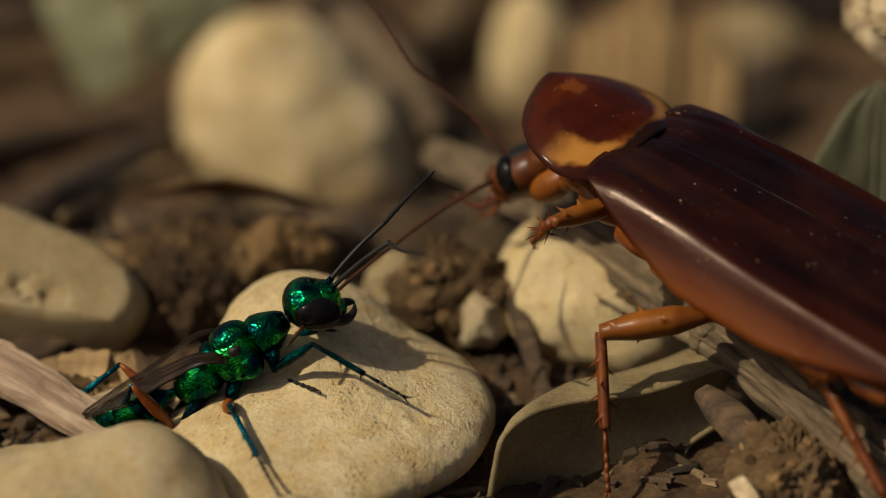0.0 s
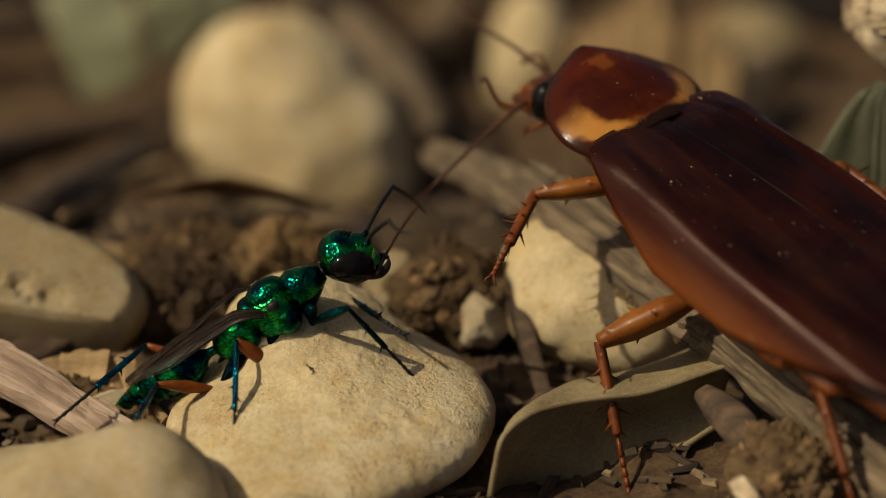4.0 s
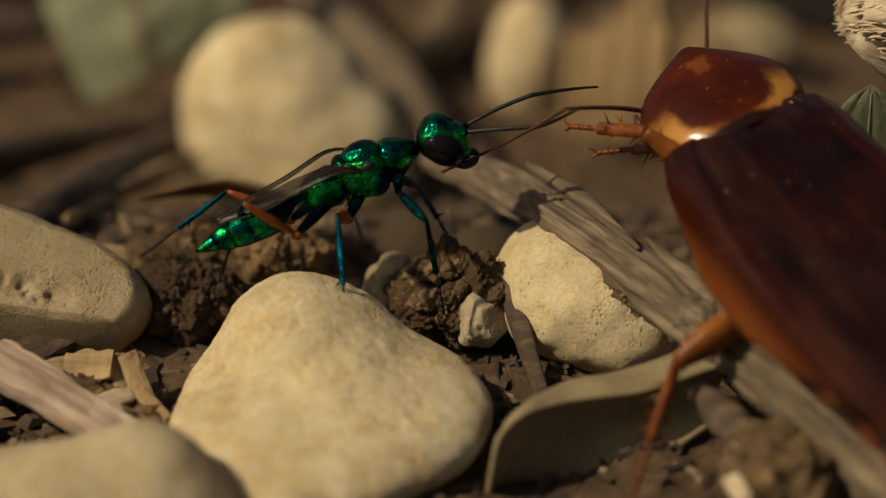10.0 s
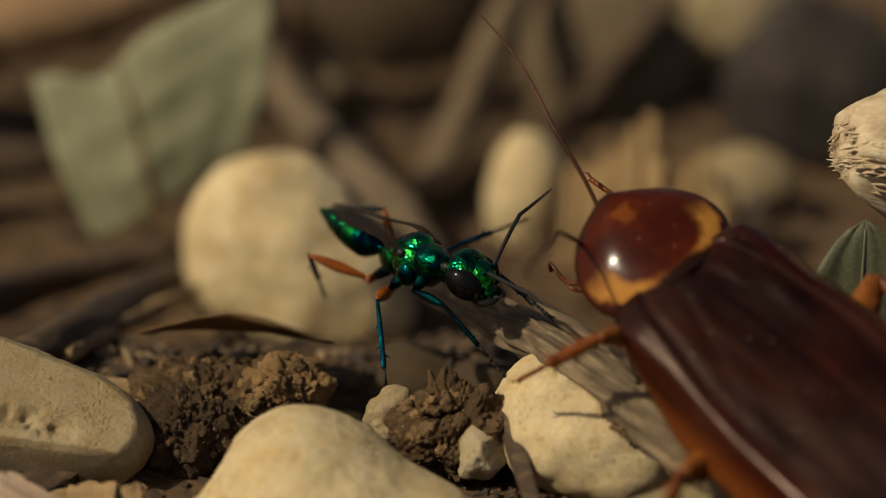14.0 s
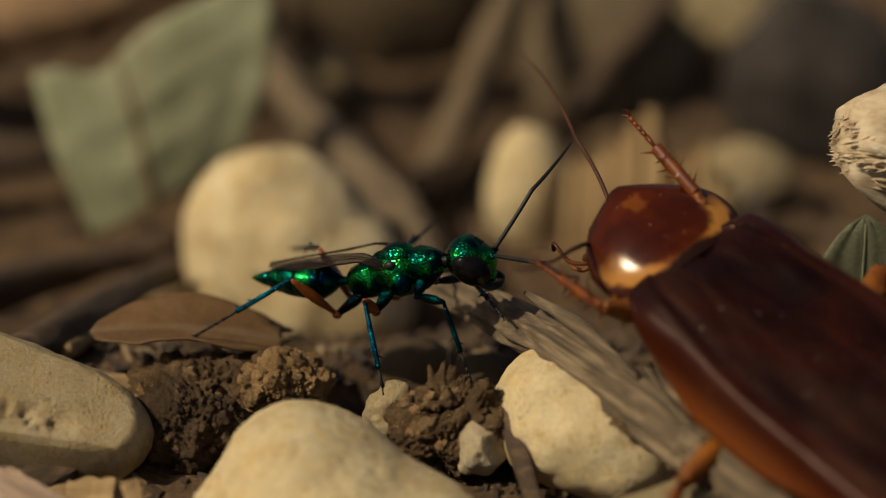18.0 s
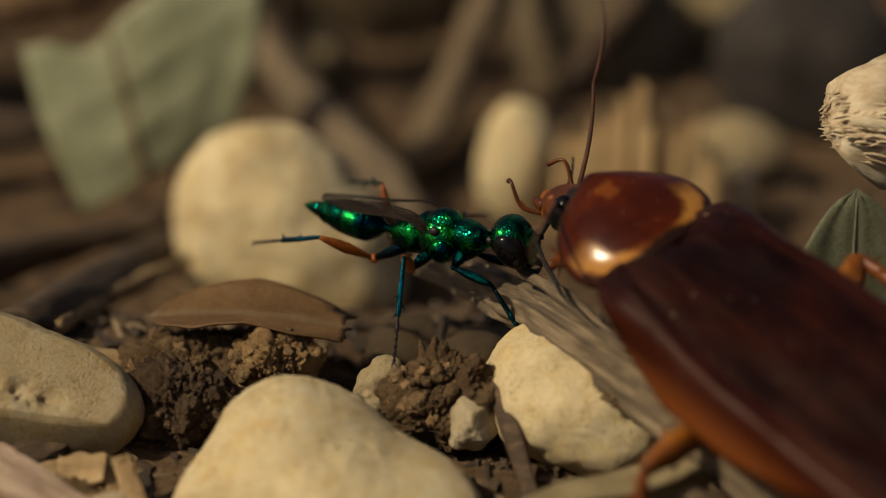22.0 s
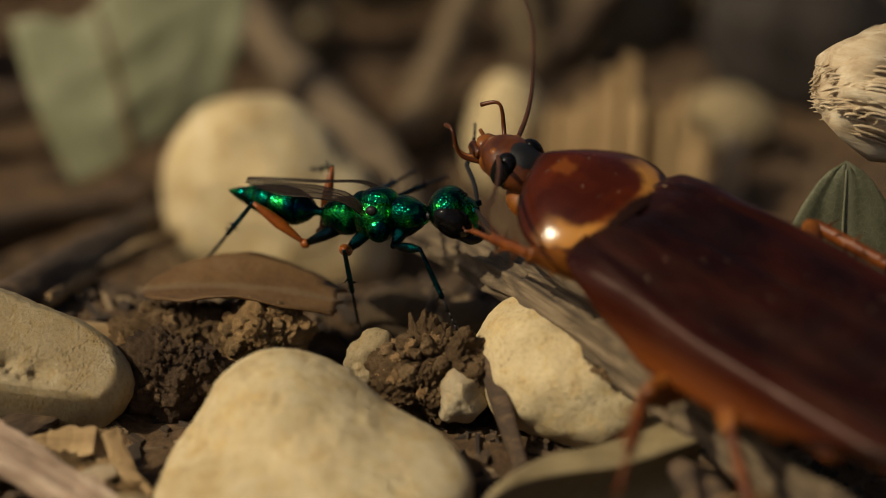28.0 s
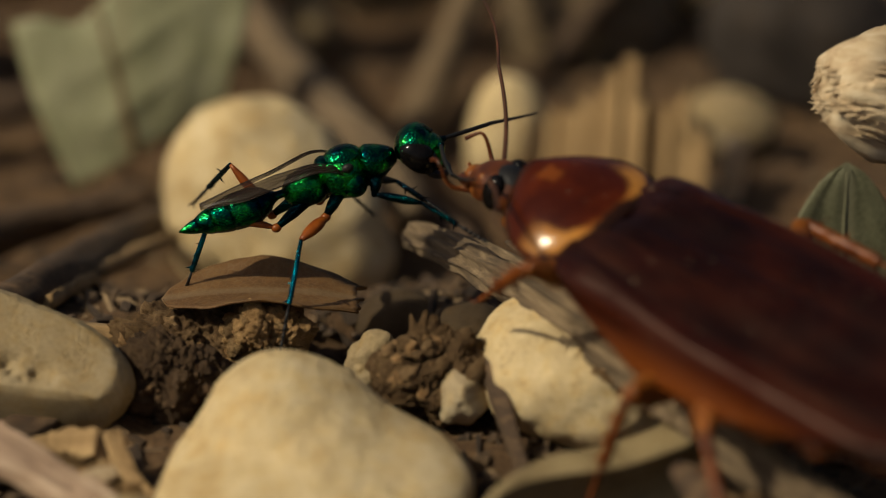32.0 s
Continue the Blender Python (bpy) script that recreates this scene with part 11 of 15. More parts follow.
    walk(MOVING['front_leg_left_tarsus'], [(0, P(8.47, 2.07, -4.44, -52.5, 58.7, 34.1)), (1, P(8.81, 1.65, -4.19, -65.5, 55.6, 18.7)), (1.5, P(8.9, 1.52, -4.12, -69.1, 54.7, 14.3)), (2.5, P(8.83, 1.55, -4.11, -68.7, 56.5, 14.8)), (3, P(7.57, 2.77, -4.61, -18.5, 64.2, 71.3)), (3.25, P(7.76, 1.19, -3.98, -123.6, 59.6, -40.5)), (3.5, P(7.95, -0.4, -3.35, -140.4, 17.4, -65.5)), (4, P(7.25, -0.46, -3.65, -141.5, 11, -70)), (4.25, P(6.9, 1.23, -4.88, -123.5, 55.9, -40.2)), (4.5, P(6.55, 2.92, -6.1, -26.8, 59.4, 65.9)), (5, P(6.5, 2.25, -6.01, -30, 51, 62)), (5.5, P(6.4, 2.04, -5.89, -31.5, 47.1, 60)), (6, P(6.05, 2.39, -6.13, -31.1, 49.2, 60.6)), (6.5, P(6.29, 2.68, -6.18, -30.5, 52.4, 61.3)), (7, P(6.68, 2.76, -6.07, -30.5, 56.5, 61.4)), (7.5, P(6.61, 3.12, -6.02, -26.8, 60.6, 65.7)), (8, P(6.99, 2.77, -5.88, -31.1, 64, 60.9)), (8.5, P(8.32, 0.21, -4.3, -69.2, 58.7, 17.9)), (9, P(7.29, 2.35, -5.57, -28, 64.9, 64)), (9.5, P(7.22, 1.9, -5.65, -28.5, 66.2, 63.5)), (9.75, P(6.63, 0.7, -4.83, -154.9, 60.1, -67.9)), (10, P(6.04, -0.49, -4.02, -166.8, 13.2, -86.1)), (10.5, P(6.49, -0.61, -4.66, -164.4, 24.7, -78.9)), (11, P(6.71, 0.02, -5.27, -158.1, 38.1, -67)), (11.5, P(5.6, 0.91, -5.57, -145, 43, -46.9)), (12, P(5.08, 1.76, -5.23, -117.9, 43.3, -8.1)), (12.5, P(6.32, 3.13, -4.2, -115, 30.7, -3.2)), (13, P(5.17, 5.18, -2.02, -36.1, 45.9, 102.3)), (13.5, P(5.59, 5.51, -2.16, -43.1, 41.6, 92.1)), (14, P(8.51, 3.74, -2.12, -97.1, 22.6, 5.4)), (14.5, P(6.97, 3.67, -2.2, -99.4, 14.6, -1.9)), (15, P(6.7, 3.23, -2.42, -101.1, 13.1, -8.8)), (15.5, P(6.55, 2.66, -2.71, -103.6, 14.1, -19.6)), (16, P(6.51, 2.14, -2.98, -106.4, 14.7, -30.6)), (16.5, P(6.82, 1.82, -3.15, -108.1, 13.9, -37.6)), (17, P(7.87, 1.36, -2.99, -109.3, 12.5, -42.6)), (17.5, P(8.78, 1.24, -2.45, -108, 14.9, -37.2)), (18, P(7.05, 1.74, -3.02, -109.7, 18.3, -43.3)), (18.5, P(5.77, 1.61, -2.3, -109.7, 8.7, -43.1)), (19, P(5.59, 1.63, -1.97, -109.1, 1.3, -36.2)), (19.5, P(7.27, 1.87, -2.2, -109.1, -4.6, -35)), (20, P(8.84, 1.21, -1.79, -109.2, -7.6, -34.5)), (20.5, P(8.77, 1.01, -2.2, -109, -6.2, -35.5)), (21, P(7.13, 1.86, -2.51, -109.4, -4.4, -31.7)), (21.5, P(7.16, 2.13, -2.38, -109.6, -3.4, -28.1)), (22, P(8.1, 1.85, -2.55, -109.6, -2.5, -28.2)), (22.25, P(7.16, 3.71, -2.87, -96.5, 29.6, 22.4)), (22.5, P(6.23, 5.57, -3.2, -56, 34.5, 92)), (22.75, P(6.88, 3.91, -2.77, -93.6, 27.1, 24.8)), (23, P(7.53, 2.26, -2.34, -104.5, -4.1, -24.8)), (23.5, P(8.09, 2, -1.79, -104.1, -2.3, -31.6)), (24, P(6.74, 2.34, -1.99, -104.3, -1.2, -26.7)), (24.5, P(7.7, 2.57, -2.19, -104.4, -0.7, -20.9)), (25, P(6.85, 2.69, -2.35, -104.3, 3.8, -18.4)), (25.5, P(6.24, 2.59, -2.44, -104.1, 5.7, -16.1)), (26, P(5.81, 2.49, -1.55, -104.1, -2.3, -15.1)), (26.25, P(4.04, 4.15, -1.69, -98.4, 13.1, 40.7)), (26.5, P(2.28, 5.82, -1.83, -81.8, 16.5, 100.3)), (27, P(2.37, 5.73, -0.63, -82.2, 5, 97.9)), (27.5, P(2.51, 5.63, -0.1, -82.3, 0.5, 96.4)), (28, P(3.18, 5.68, -0.44, -83.1, 8.3, 85.5)), (28.5, P(3.69, 5.93, -1.1, -83.4, 20.1, 84.2)), (29, P(5.66, 5.84, -1.97, -90.1, 35, 69.9)), (29.5, P(7.34, 4.55, -2, -99.5, 44.5, 55.3)), (30, P(7.89, 3.32, -1.55, -105.7, 44.9, 46.5)), (30.5, P(7.73, 3.41, -1.36, -106.1, 44.1, 46)), (31, P(8.31, 3.25, -1.43, -109.5, 38.9, 40.9)), (31.5, P(8.3, 3.24, -2.92, -100.6, 49.1, 53.5)), (31.75, P(7.76, 1.67, -3.04, -164.6, 46, -27)), (32, P(7.23, 0.1, -3.16, 175.2, 7.8, -67.7))])
    walk(MOVING['roach'], [(0, P(9.87, -15.11, 13.2, -6, -12.2, 140.7)), (0.5, P(9.64, -15.57, 13.12, -6, -12, 140)), (1, P(9.36, -16.17, 13.03, -6.1, -11.8, 139.4)), (1.5, P(9.17, -16.5, 12.95, -6.1, -11.7, 138.7)), (2, P(9.1, -16.44, 12.87, -6.2, -11.8, 138.1)), (2.5, P(9.11, -16.12, 12.78, -6.2, -11.5, 137.4)), (3, P(10.61, -13.38, 12.7, -6.3, -11.3, 134.8)), (3.5, P(10.62, -13.03, 12.74, -6.4, -11.5, 133.7)), (4, P(10.79, -12.35, 12.94, -7.1, -11.2, 128.4)), (4.5, P(11.07, -11.49, 13.31, -7.7, -10.7, 121.4)), (5, P(11.38, -10.71, 13.69, -8.4, -8.8, 115)), (5.5, P(11.67, -10.32, 13.89, -9, -7.2, 111.7)), (6, P(11.92, -10.45, 13.92, -9, -7.7, 112.6)), (6.5, P(11.64, -10.98, 13.96, -8.9, -9, 114.2)), (7, P(11.25, -12.08, 13.91, -9.6, -9.2, 115.1)), (7.5, P(11.28, -12.31, 13.34, -10.5, -8, 117.3)), (8, P(10.88, -12.96, 12.77, -11.3, -9, 121.3)), (8.5, P(11.3, -13.86, 12.7, -12.1, -7.9, 121.9)), (9, P(12.26, -14.22, 12.63, -12.9, -8.5, 121.6)), (9.5, P(13.7, -13.02, 12.74, -15, -8.5, 118)), (10, P(15.43, -12.49, 12.86, -17, -7.7, 112.3)), (10.5, P(15.74, -11.45, 12.97, -18.8, -9.3, 112.7)), (11, P(15.25, -12.22, 13.08, -20.7, -12.1, 113)), (11.5, P(14.66, -12.35, 12.95, -22.6, -14.4, 116.5)), (12, P(14.08, -10.58, 12.81, -24.6, -17, 122.8)), (12.5, P(12.4, -11.98, 12.93, -26.5, -20.1, 130.2)), (13, P(12.09, -12.61, 13.04, -28.5, -18.6, 130.5)), (13.5, P(12.34, -12.43, 12.67, -27.3, -17.6, 129.4)), (14, P(12.54, -12.51, 12.3, -26, -16.3, 128.2)), (14.5, P(11.96, -12.83, 12.17, -24.8, -13.7, 127.1)), (15, P(12.09, -12.56, 12.05, -23.5, -12.7, 126.2)), (16, P(12.5, -11.66, 11.8, -21.1, -10.6, 124.6)), (16.5, P(12.65, -11.39, 11.68, -19.7, -9.2, 123.7)), (17, P(12.61, -12.17, 11.56, -18.7, -6.9, 122.1)), (17.5, P(12.39, -13.24, 11.66, -20, -7.1, 123.4)), (18, P(13.26, -10.12, 11.76, -20.9, -11.1, 127)), (18.5, P(12.99, -11.04, 11.87, -22.1, -12.5, 128.9)), (19, P(12.62, -12.07, 11.97, -23.3, -13.6, 130.6)), (20, P(12.17, -12, 12.04, -22.2, -11.4, 129.4)), (20.5, P(12.12, -12, 12.08, -21.5, -10.9, 129.4)), (21, P(12.14, -12.26, 12.12, -20.9, -10.6, 129.3)), (21.5, P(12.04, -12.45, 12.15, -20.3, -9.9, 127.9)), (22, P(12.08, -12.69, 12.19, -19.8, -9.3, 126.1)), (23, P(12.01, -12.19, 12.26, -18.5, -7, 125)), (23.5, P(11.88, -12.28, 12.21, -18.3, -6.3, 126.1)), (24, P(11.58, -12.54, 12.16, -18.1, -5.6, 127.5)), (24.5, P(11.1, -13.08, 12.11, -17.7, -5.2, 129.4)), (25, P(10.75, -13.48, 12.06, -17.4, -4.9, 131)), (25.5, P(10.62, -13.4, 12, -17.3, -5.2, 132)), (26.5, P(10.51, -12.88, 11.9, -17, -5.8, 133.6)), (27.5, P(10.61, -12.18, 11.8, -16.7, -7, 134.6)), (28.5, P(10.92, -11.19, 11.77, -16.5, -4.8, 128.8)), (29, P(10.96, -10.73, 11.8, -16.6, -4, 126.7)), (29.5, P(10.86, -10.56, 11.82, -16.6, -3, 125.9)), (30, P(10.66, -10.44, 11.84, -16.7, -2.7, 125.8)), (30.5, P(10.38, -10.75, 11.87, -16.9, -2.8, 126.4)), (31, P(10.09, -11.41, 11.89, -17, -2.4, 126.9)), (31.5, P(10, -11.61, 11.92, -17.3, -3.7, 129.5)), (32, P(10.02, -12.35, 11.94, -17.5, -4.2, 131.9))])
    walk(MOVING['roach_pronotum'], [(0, P(0, 0, 0, 0, -6, 0)), (3.5, P(0, 0, 0, 0, -7, 0)), (5.5, P(0, 0, 0, 0, -20, 0)), (8, P(0, 0, 0, 0, -20, 0)), (9.5, P(0, 0, 0, 0, -14.5, 0)), (16.5, P(0, 0, 0, 0, -8.6, 0)), (26, P(0, 0, 0, 0, -11.3, 0)), (32, P(0, 0, 0, 0, -10, 0))])
    walk(MOVING['roach_head'], [(0, P(6.4, 0.51, -4.92, 4.3, 51.1, 6.4)), (1.5, P(6.42, 0.38, -4.91, 5.2, 52.6, 9.2)), (2, P(6.59, 0.34, -4.61, 5, 47.7, 9.4)), (3, P(7.13, 0.25, -3.5, 4.3, 30, 9.1)), (3.5, P(7.21, 0.23, -3.18, 4, 24.7, 7.7)), (4, P(7.33, 0.2, -2.53, 3.7, 15.2, 6)), (5, P(7.54, 0.14, -0.8, 3.5, -8.3, 2.7)), (5.5, P(7.54, 0.12, -0.5, 3.4, -12.6, 1.5)), (6.5, P(7.43, 0.07, -0.51, 3.2, -13.3, -0.4)), (7.5, P(7.1, 0.42, 0.08, 5, -17.8, 0.1)), (8, P(6.56, 0.64, 0.18, 5.9, -12.7, 1.2)), (8.5, P(5.17, 0.85, -0.2, 6.8, 6.9, 4.1)), (9, P(3.96, 1.05, -0.64, 8.5, 25.3, 7.8)), (10, P(4.04, 0.8, -1.34, 13.8, 32.7, 11.1)), (10.5, P(4.12, 0.78, -1.69, 16.9, 36.3, 13.4)), (11, P(4.32, 0.77, -1.96, 19.6, 37.4, 15)), (12, P(4.6, 0.69, -2.6, 25.4, 39.3, 18.8)), (12.5, P(4.63, 0.59, -2.98, 28.3, 40.1, 20.9)), (13, P(4.82, 0.57, -3.26, 30.9, 40, 22.4)), (14, P(4.89, 0.72, -2.59, 27, 37.3, 20.6)), (15.5, P(4.86, 1.02, -1.6, 21.5, 33.1, 18.4)), (17, P(4.68, 1.41, -0.69, 16.3, 29, 17.1)), (18, P(4.98, 0.89, -1.35, 19.4, 31.4, 16)), (19, P(5.15, 0.39, -2.06, 22.5, 34, 15.1)), (19.5, P(5.13, 0.31, -2.05, 21.6, 33.3, 14.3)), (20, P(5.15, 0.24, -2.03, 20.6, 32.4, 13.4)), (21, P(5.17, 0.08, -2.03, 18.8, 30.5, 11.7)), (22, P(7.79, 0.08, -2.16, 15, 4.3, 3.1)), (23, P(7.83, -0.04, -1.96, 13.6, 0.7, 3.5)), (24, P(7.99, -0.07, -1.84, 12.8, -0.6, 3)), (25, P(8.06, -0.03, -2.13, 12.1, 3.7, 3.8)), (25.5, P(8.1, -0.07, -1.95, 11.7, 1.9, 3.5)), (26, P(8.15, -0.1, -1.78, 11.3, 0, 3.2)), (27, P(8.34, -0.21, -1.18, 10.6, -7.3, 2)), (27.5, P(8.44, -0.26, -0.88, 10.3, -11, 1.4)), (28, P(8.71, -0.23, -0.68, 10, -15, 1.4)), (29, P(8.59, 0.19, -0.73, 9.9, -13.2, 7.6)), (30, P(8.88, 0.51, -0.87, 9.8, -15.4, 13)), (31, P(8.8, 0.26, -0.93, 10.3, -14.9, 8.8)), (32, P(8.32, 0.09, -1.29, 10.4, -6.9, 6.1))])
    walk(MOVING['roach_antenna_a'], [(0, P(1.01, -0.7, 0.47, -35.2, -75.1, 50.9)), (1, P(1.01, -0.7, 0.47, -91.3, -86.8, 107.3)), (1.5, P(1.01, -0.7, 0.47, -89.9, -86.6, 105.9)), (2, P(1.01, -0.7, 0.47, -26.4, -82.4, 42.2)), (2.5, P(1.01, -0.7, 0.47, 26.3, -81.6, -11)), (3, P(1.01, -0.7, 0.47, 22.6, -65, -7.1)), (3.5, P(1.01, -0.7, 0.47, 26.4, -47, -11.7)), (4, P(1.01, -0.7, 0.47, 22.9, -12.8, -4.9)), (4.5, P(1.01, -0.7, 0.47, 24.8, 23.7, 14)), (5, P(1.01, -0.7, 0.47, 43.6, 39.9, 48.6)), (5.5, P(1.01, -0.7, 0.47, 60.2, 34, 75.8)), (6, P(1.01, -0.7, 0.47, 62.4, 29.2, 79.9)), (6.5, P(1.01, -0.7, 0.47, 43.6, 40.6, 47.8)), (7, P(1.01, -0.7, 0.47, 27.6, 39.5, 23.3)), (7.5, P(1.01, -0.7, 0.47, 32.9, 33.4, 32.2)), (8, P(1.01, -0.7, 0.47, 33.2, 22.7, 32.8)), (8.5, P(1.01, -0.7, 0.47, 30, -6, 11.8)), (9, P(1.01, -0.7, 0.47, 38.3, -34.6, -11.2)), (9.5, P(1.01, -0.7, 0.47, 52.4, -32.3, -36.3)), (10, P(1.01, -0.7, 0.47, 56.1, -39.9, -42.5)), (10.5, P(1.01, -0.7, 0.47, 51.2, -46.2, -35.4)), (11, P(1.01, -0.7, 0.47, 43.4, -55.9, -25.5)), (11.5, P(1.01, -0.7, 0.47, 31.4, -45.6, -10)), (12, P(1.01, -0.7, 0.47, 24.3, -39.9, 0.3)), (12.5, P(1.01, -0.7, 0.47, 20.5, -59.2, 5.3)), (13, P(1.01, -0.7, 0.47, -15.2, -66.3, 45)), (14, P(1.01, -0.7, 0.47, 8.4, -81.9, 20.7)), (14.5, P(1.01, -0.7, 0.47, 47.2, -86.2, -18.2)), (15.5, P(1.01, -0.7, 0.47, 28, -84.5, 1.1)), (16, P(1.01, -0.7, 0.47, 51.6, -69.4, -23)), (16.5, P(1.01, -0.7, 0.47, 54.1, -61.5, -25.7)), (17, P(1.01, -0.7, 0.47, 62.4, -55.2, -35.5)), (17.5, P(1.01, -0.7, 0.47, 68.2, -52.4, -42.6)), (18, P(1.01, -0.7, 0.47, 60.7, -41.5, -32.5)), (18.5, P(1.01, -0.7, 0.47, 57.4, -45, -27.6)), (19, P(1.01, -0.7, 0.47, 47.5, -52, -14.4)), (19.5, P(1.01, -0.7, 0.47, 0.5, -62.2, 40.1)), (20, P(1.01, -0.7, 0.47, -3.2, -56.1, 44.5)), (20.5, P(1.01, -0.7, 0.47, -1.1, -59.5, 42)), (21, P(1.01, -0.7, 0.47, 4.5, -66.6, 35.7)), (21.5, P(1.01, -0.7, 0.47, 59.2, -48.7, -26.6)), (22, P(1.01, -0.7, 0.47, 72.4, -25.1, -48)), (22.5, P(1.01, -0.7, 0.47, 70.5, -10.2, -41.6)), (23, P(1.01, -0.7, 0.47, 69.3, -0.5, -29.4)), (23.5, P(1.01, -0.7, 0.47, 66.1, -9.5, 5.8)), (24, P(1.01, -0.7, 0.47, 57.4, -22.5, 36.7)), (24.5, P(1.01, -0.7, 0.47, 59.2, -28.6, 32.4)), (25, P(1.01, -0.7, 0.47, 67.2, -27.9, 15.7)), (26, P(1.01, -0.7, 0.47, 77.6, -10, -15.6)), (27, P(1.01, -0.7, 0.47, 79, 2.7, -40)), (27.5, P(1.01, -0.7, 0.47, 78.2, 6, -50.7)), (28, P(1.01, -0.7, 0.47, 77.6, 6.5, -55.8)), (29, P(1.01, -0.7, 0.47, 78.5, -12.7, -74.3)), (30, P(1.01, -0.7, 0.47, 77.2, -7.5, -67.1)), (31, P(1.01, -0.7, 0.47, 75.8, -13.1, -59)), (31.5, P(1.01, -0.7, 0.47, 75.1, -3.7, -53.8)), (32, P(1.01, -0.7, 0.47, 74.1, -14.6, -47.7))])
    walk(MOVING['roach_antenna_tip_a'], [(0, P(2.22, 0.78, 7.63, 26.6, -41.1, -37.8)), (0.5, P(1.54, 0.2, 7.8, 29.9, -42.9, -42.8)), (1, P(0.89, -0.31, 7.87, 34.2, -47.2, -48.9)), (1.5, P(0.89, -0.28, 7.86, 36.4, -55.8, -51.7)), (2, P(1.74, -0.05, 7.81, 31.5, -55.4, -45.8)), (2.5, P(2.08, -0.91, 7.8, 30.8, -32.8, -44.7)), (3, P(4.13, -1.09, 7.18, 30.4, -16.7, -43.9)), (3.5, P(5.97, -1.72, 5.88, 29.6, -9.7, -40.1)), (4, P(8.21, -1.32, 2.1, 29.1, 4.3, -29.7)), (4.5, P(7.6, 0.94, -2.51, 32.3, 25.1, -17.2)), (5, P(4.77, 3.56, -4.29, 43.2, 46.5, 0.9)), (5.5, P(2.53, 5.25, -3.68, 58.3, 55.5, 20.3)), (6, P(2.15, 5.66, -3.15, 57.7, 57, 19.6)), (6.5, P(4.79, 3.47, -4.36, 44.3, 47.3, 2.7)), (7, P(6.26, 1.56, -4.25, 37.5, 36.2, -7.5)), (7.5, P(6.25, 2.59, -3.61, 40.4, 39.2, -2.7)), (8, P(6.76, 3, -2.39, 42.3, 37.4, 0.4)), (8.5, P(8.23, 0.8, 1.24, 37.7, 15.9, -9.7)), (9, P(7, -1.88, 4.68, 36.3, -3.1, -22.3)), (9.5, P(6.06, -4.41, 4.43, 37, -9.5, -29)), (10, P(5.2, -4.55, 5.22, 37.1, -16.2, -29.5)), (10.5, P(5.19, -3.68, 5.81, 36.6, -17.6, -27.7)), (11, P(4.77, -2.49, 6.6, 35.3, -17.5, -23.5)), (11.5, P(6.12, -1.6, 5.76, 34.1, -15.2, -19.1)), (12, P(6.7, -0.67, 5.22, 33.7, -13.5, -17.5)), (12.5, P(4.79, -0.35, 6.83, 35.9, -21.8, -24.9)), (13, P(3.12, 1.41, 7.25, 34.6, -27, -21.7)), (13.5, P(2.56, 0.52, 7.61, 34.6, -36, -21.7)), (14, P(1.99, -0.33, 7.8, 35.5, -42.7, -23)), (14.5, P(1.48, -0.85, 7.86, 37.7, -42, -26.3)), (15.5, P(1.73, -0.69, 7.84, 39, -34.1, -28.4)), (16, P(3.41, -1.72, 7.4, 39.3, -31.2, -29)), (16.5, P(4.2, -2.23, 6.98, 39.8, -28.5, -30.1)), (17, P(4.46, -3.16, 6.55, 40.8, -24.3, -32.3)), (17.5, P(4.34, -3.76, 6.34, 41.4, -21.4, -33.7)), (18, P(5.7, -3.68, 5.38, 39.2, -28.2, -28.6)), (18.5, P(5.66, -3.13, 5.71, 38.5, -23.5, -26.8)), (19, P(5.43, -1.84, 6.31, 38.8, -18.2, -27.7)), (19.5, P(3.66, 1.53, 7.02, 26.8, -32.5, -0.4)), (20, P(3.96, 2.2, 6.62, -9.2, -46, 53.6)), (20.5, P(3.81, 1.81, 6.85, 1.1, -48.8, 39.7)), (21, P(3.4, 1.01, 7.27, 38.2, -31.3, -14.8)), (21.5, P(5.38, -2.89, 6.04, 45.7, -9.6, -35.7)), (22, P(5.5, -5.69, 3.61, 46.4, -1.4, -43.1)), (22.5, P(6.47, -5.54, 1.78, 46.5, 2.8, -37.8)), (23, P(7.47, -4.33, 0.53, 47.3, 5.9, -26.5)), (23.5, P(8.28, 0.04, 1.7, 47.9, -3.5, -0.5)), (24, P(6.5, 3.39, 3.3, 36.9, -27.4, 38.2)), (24.5, P(6.51, 2.78, 4.01, 43.2, -29.8, 25.2)), (25, P(7.32, 1.07, 3.94, 55.7, -20.5, -3.5)), (25.5, P(8.03, -0.91, 2.85, 59.2, -15.2, -14.9)), (26, P(8.04, -2.67, 1.76, 61.1, -8, -24.5)), (26.5, P(7.54, -4.2, 0.79, 61.7, -0.4, -32.5)), (27, P(6.68, -5.46, 0.11, 61.3, 6.2, -39.3)), (27.5, P(5.68, -6.4, -0.3, 60.5, 11.6, -44.5)), (28, P(5.15, -6.79, -0.36, 60.7, 11.3, -43.8)), (28.5, P(4.04, -7.45, 0.89, 58.8, 12, -53)), (29, P(2.97, -7.66, 2.1, 57.2, 11.1, -61.2)), (30, P(3.87, -7.47, 1.43, 58, 5.5, -55.3)), (30.5, P(4.3, -7.23, 1.68, 58.2, 7.1, -53.7)), (31, P(4.73, -6.89, 2.15, 58.5, 8.4, -52)), (31.5, P(5.38, -6.67, 0.95, 59.2, 10.3, -47.6)), (32, P(5.84, -6.01, 2.33, 59.8, 5.8, -42.7))])
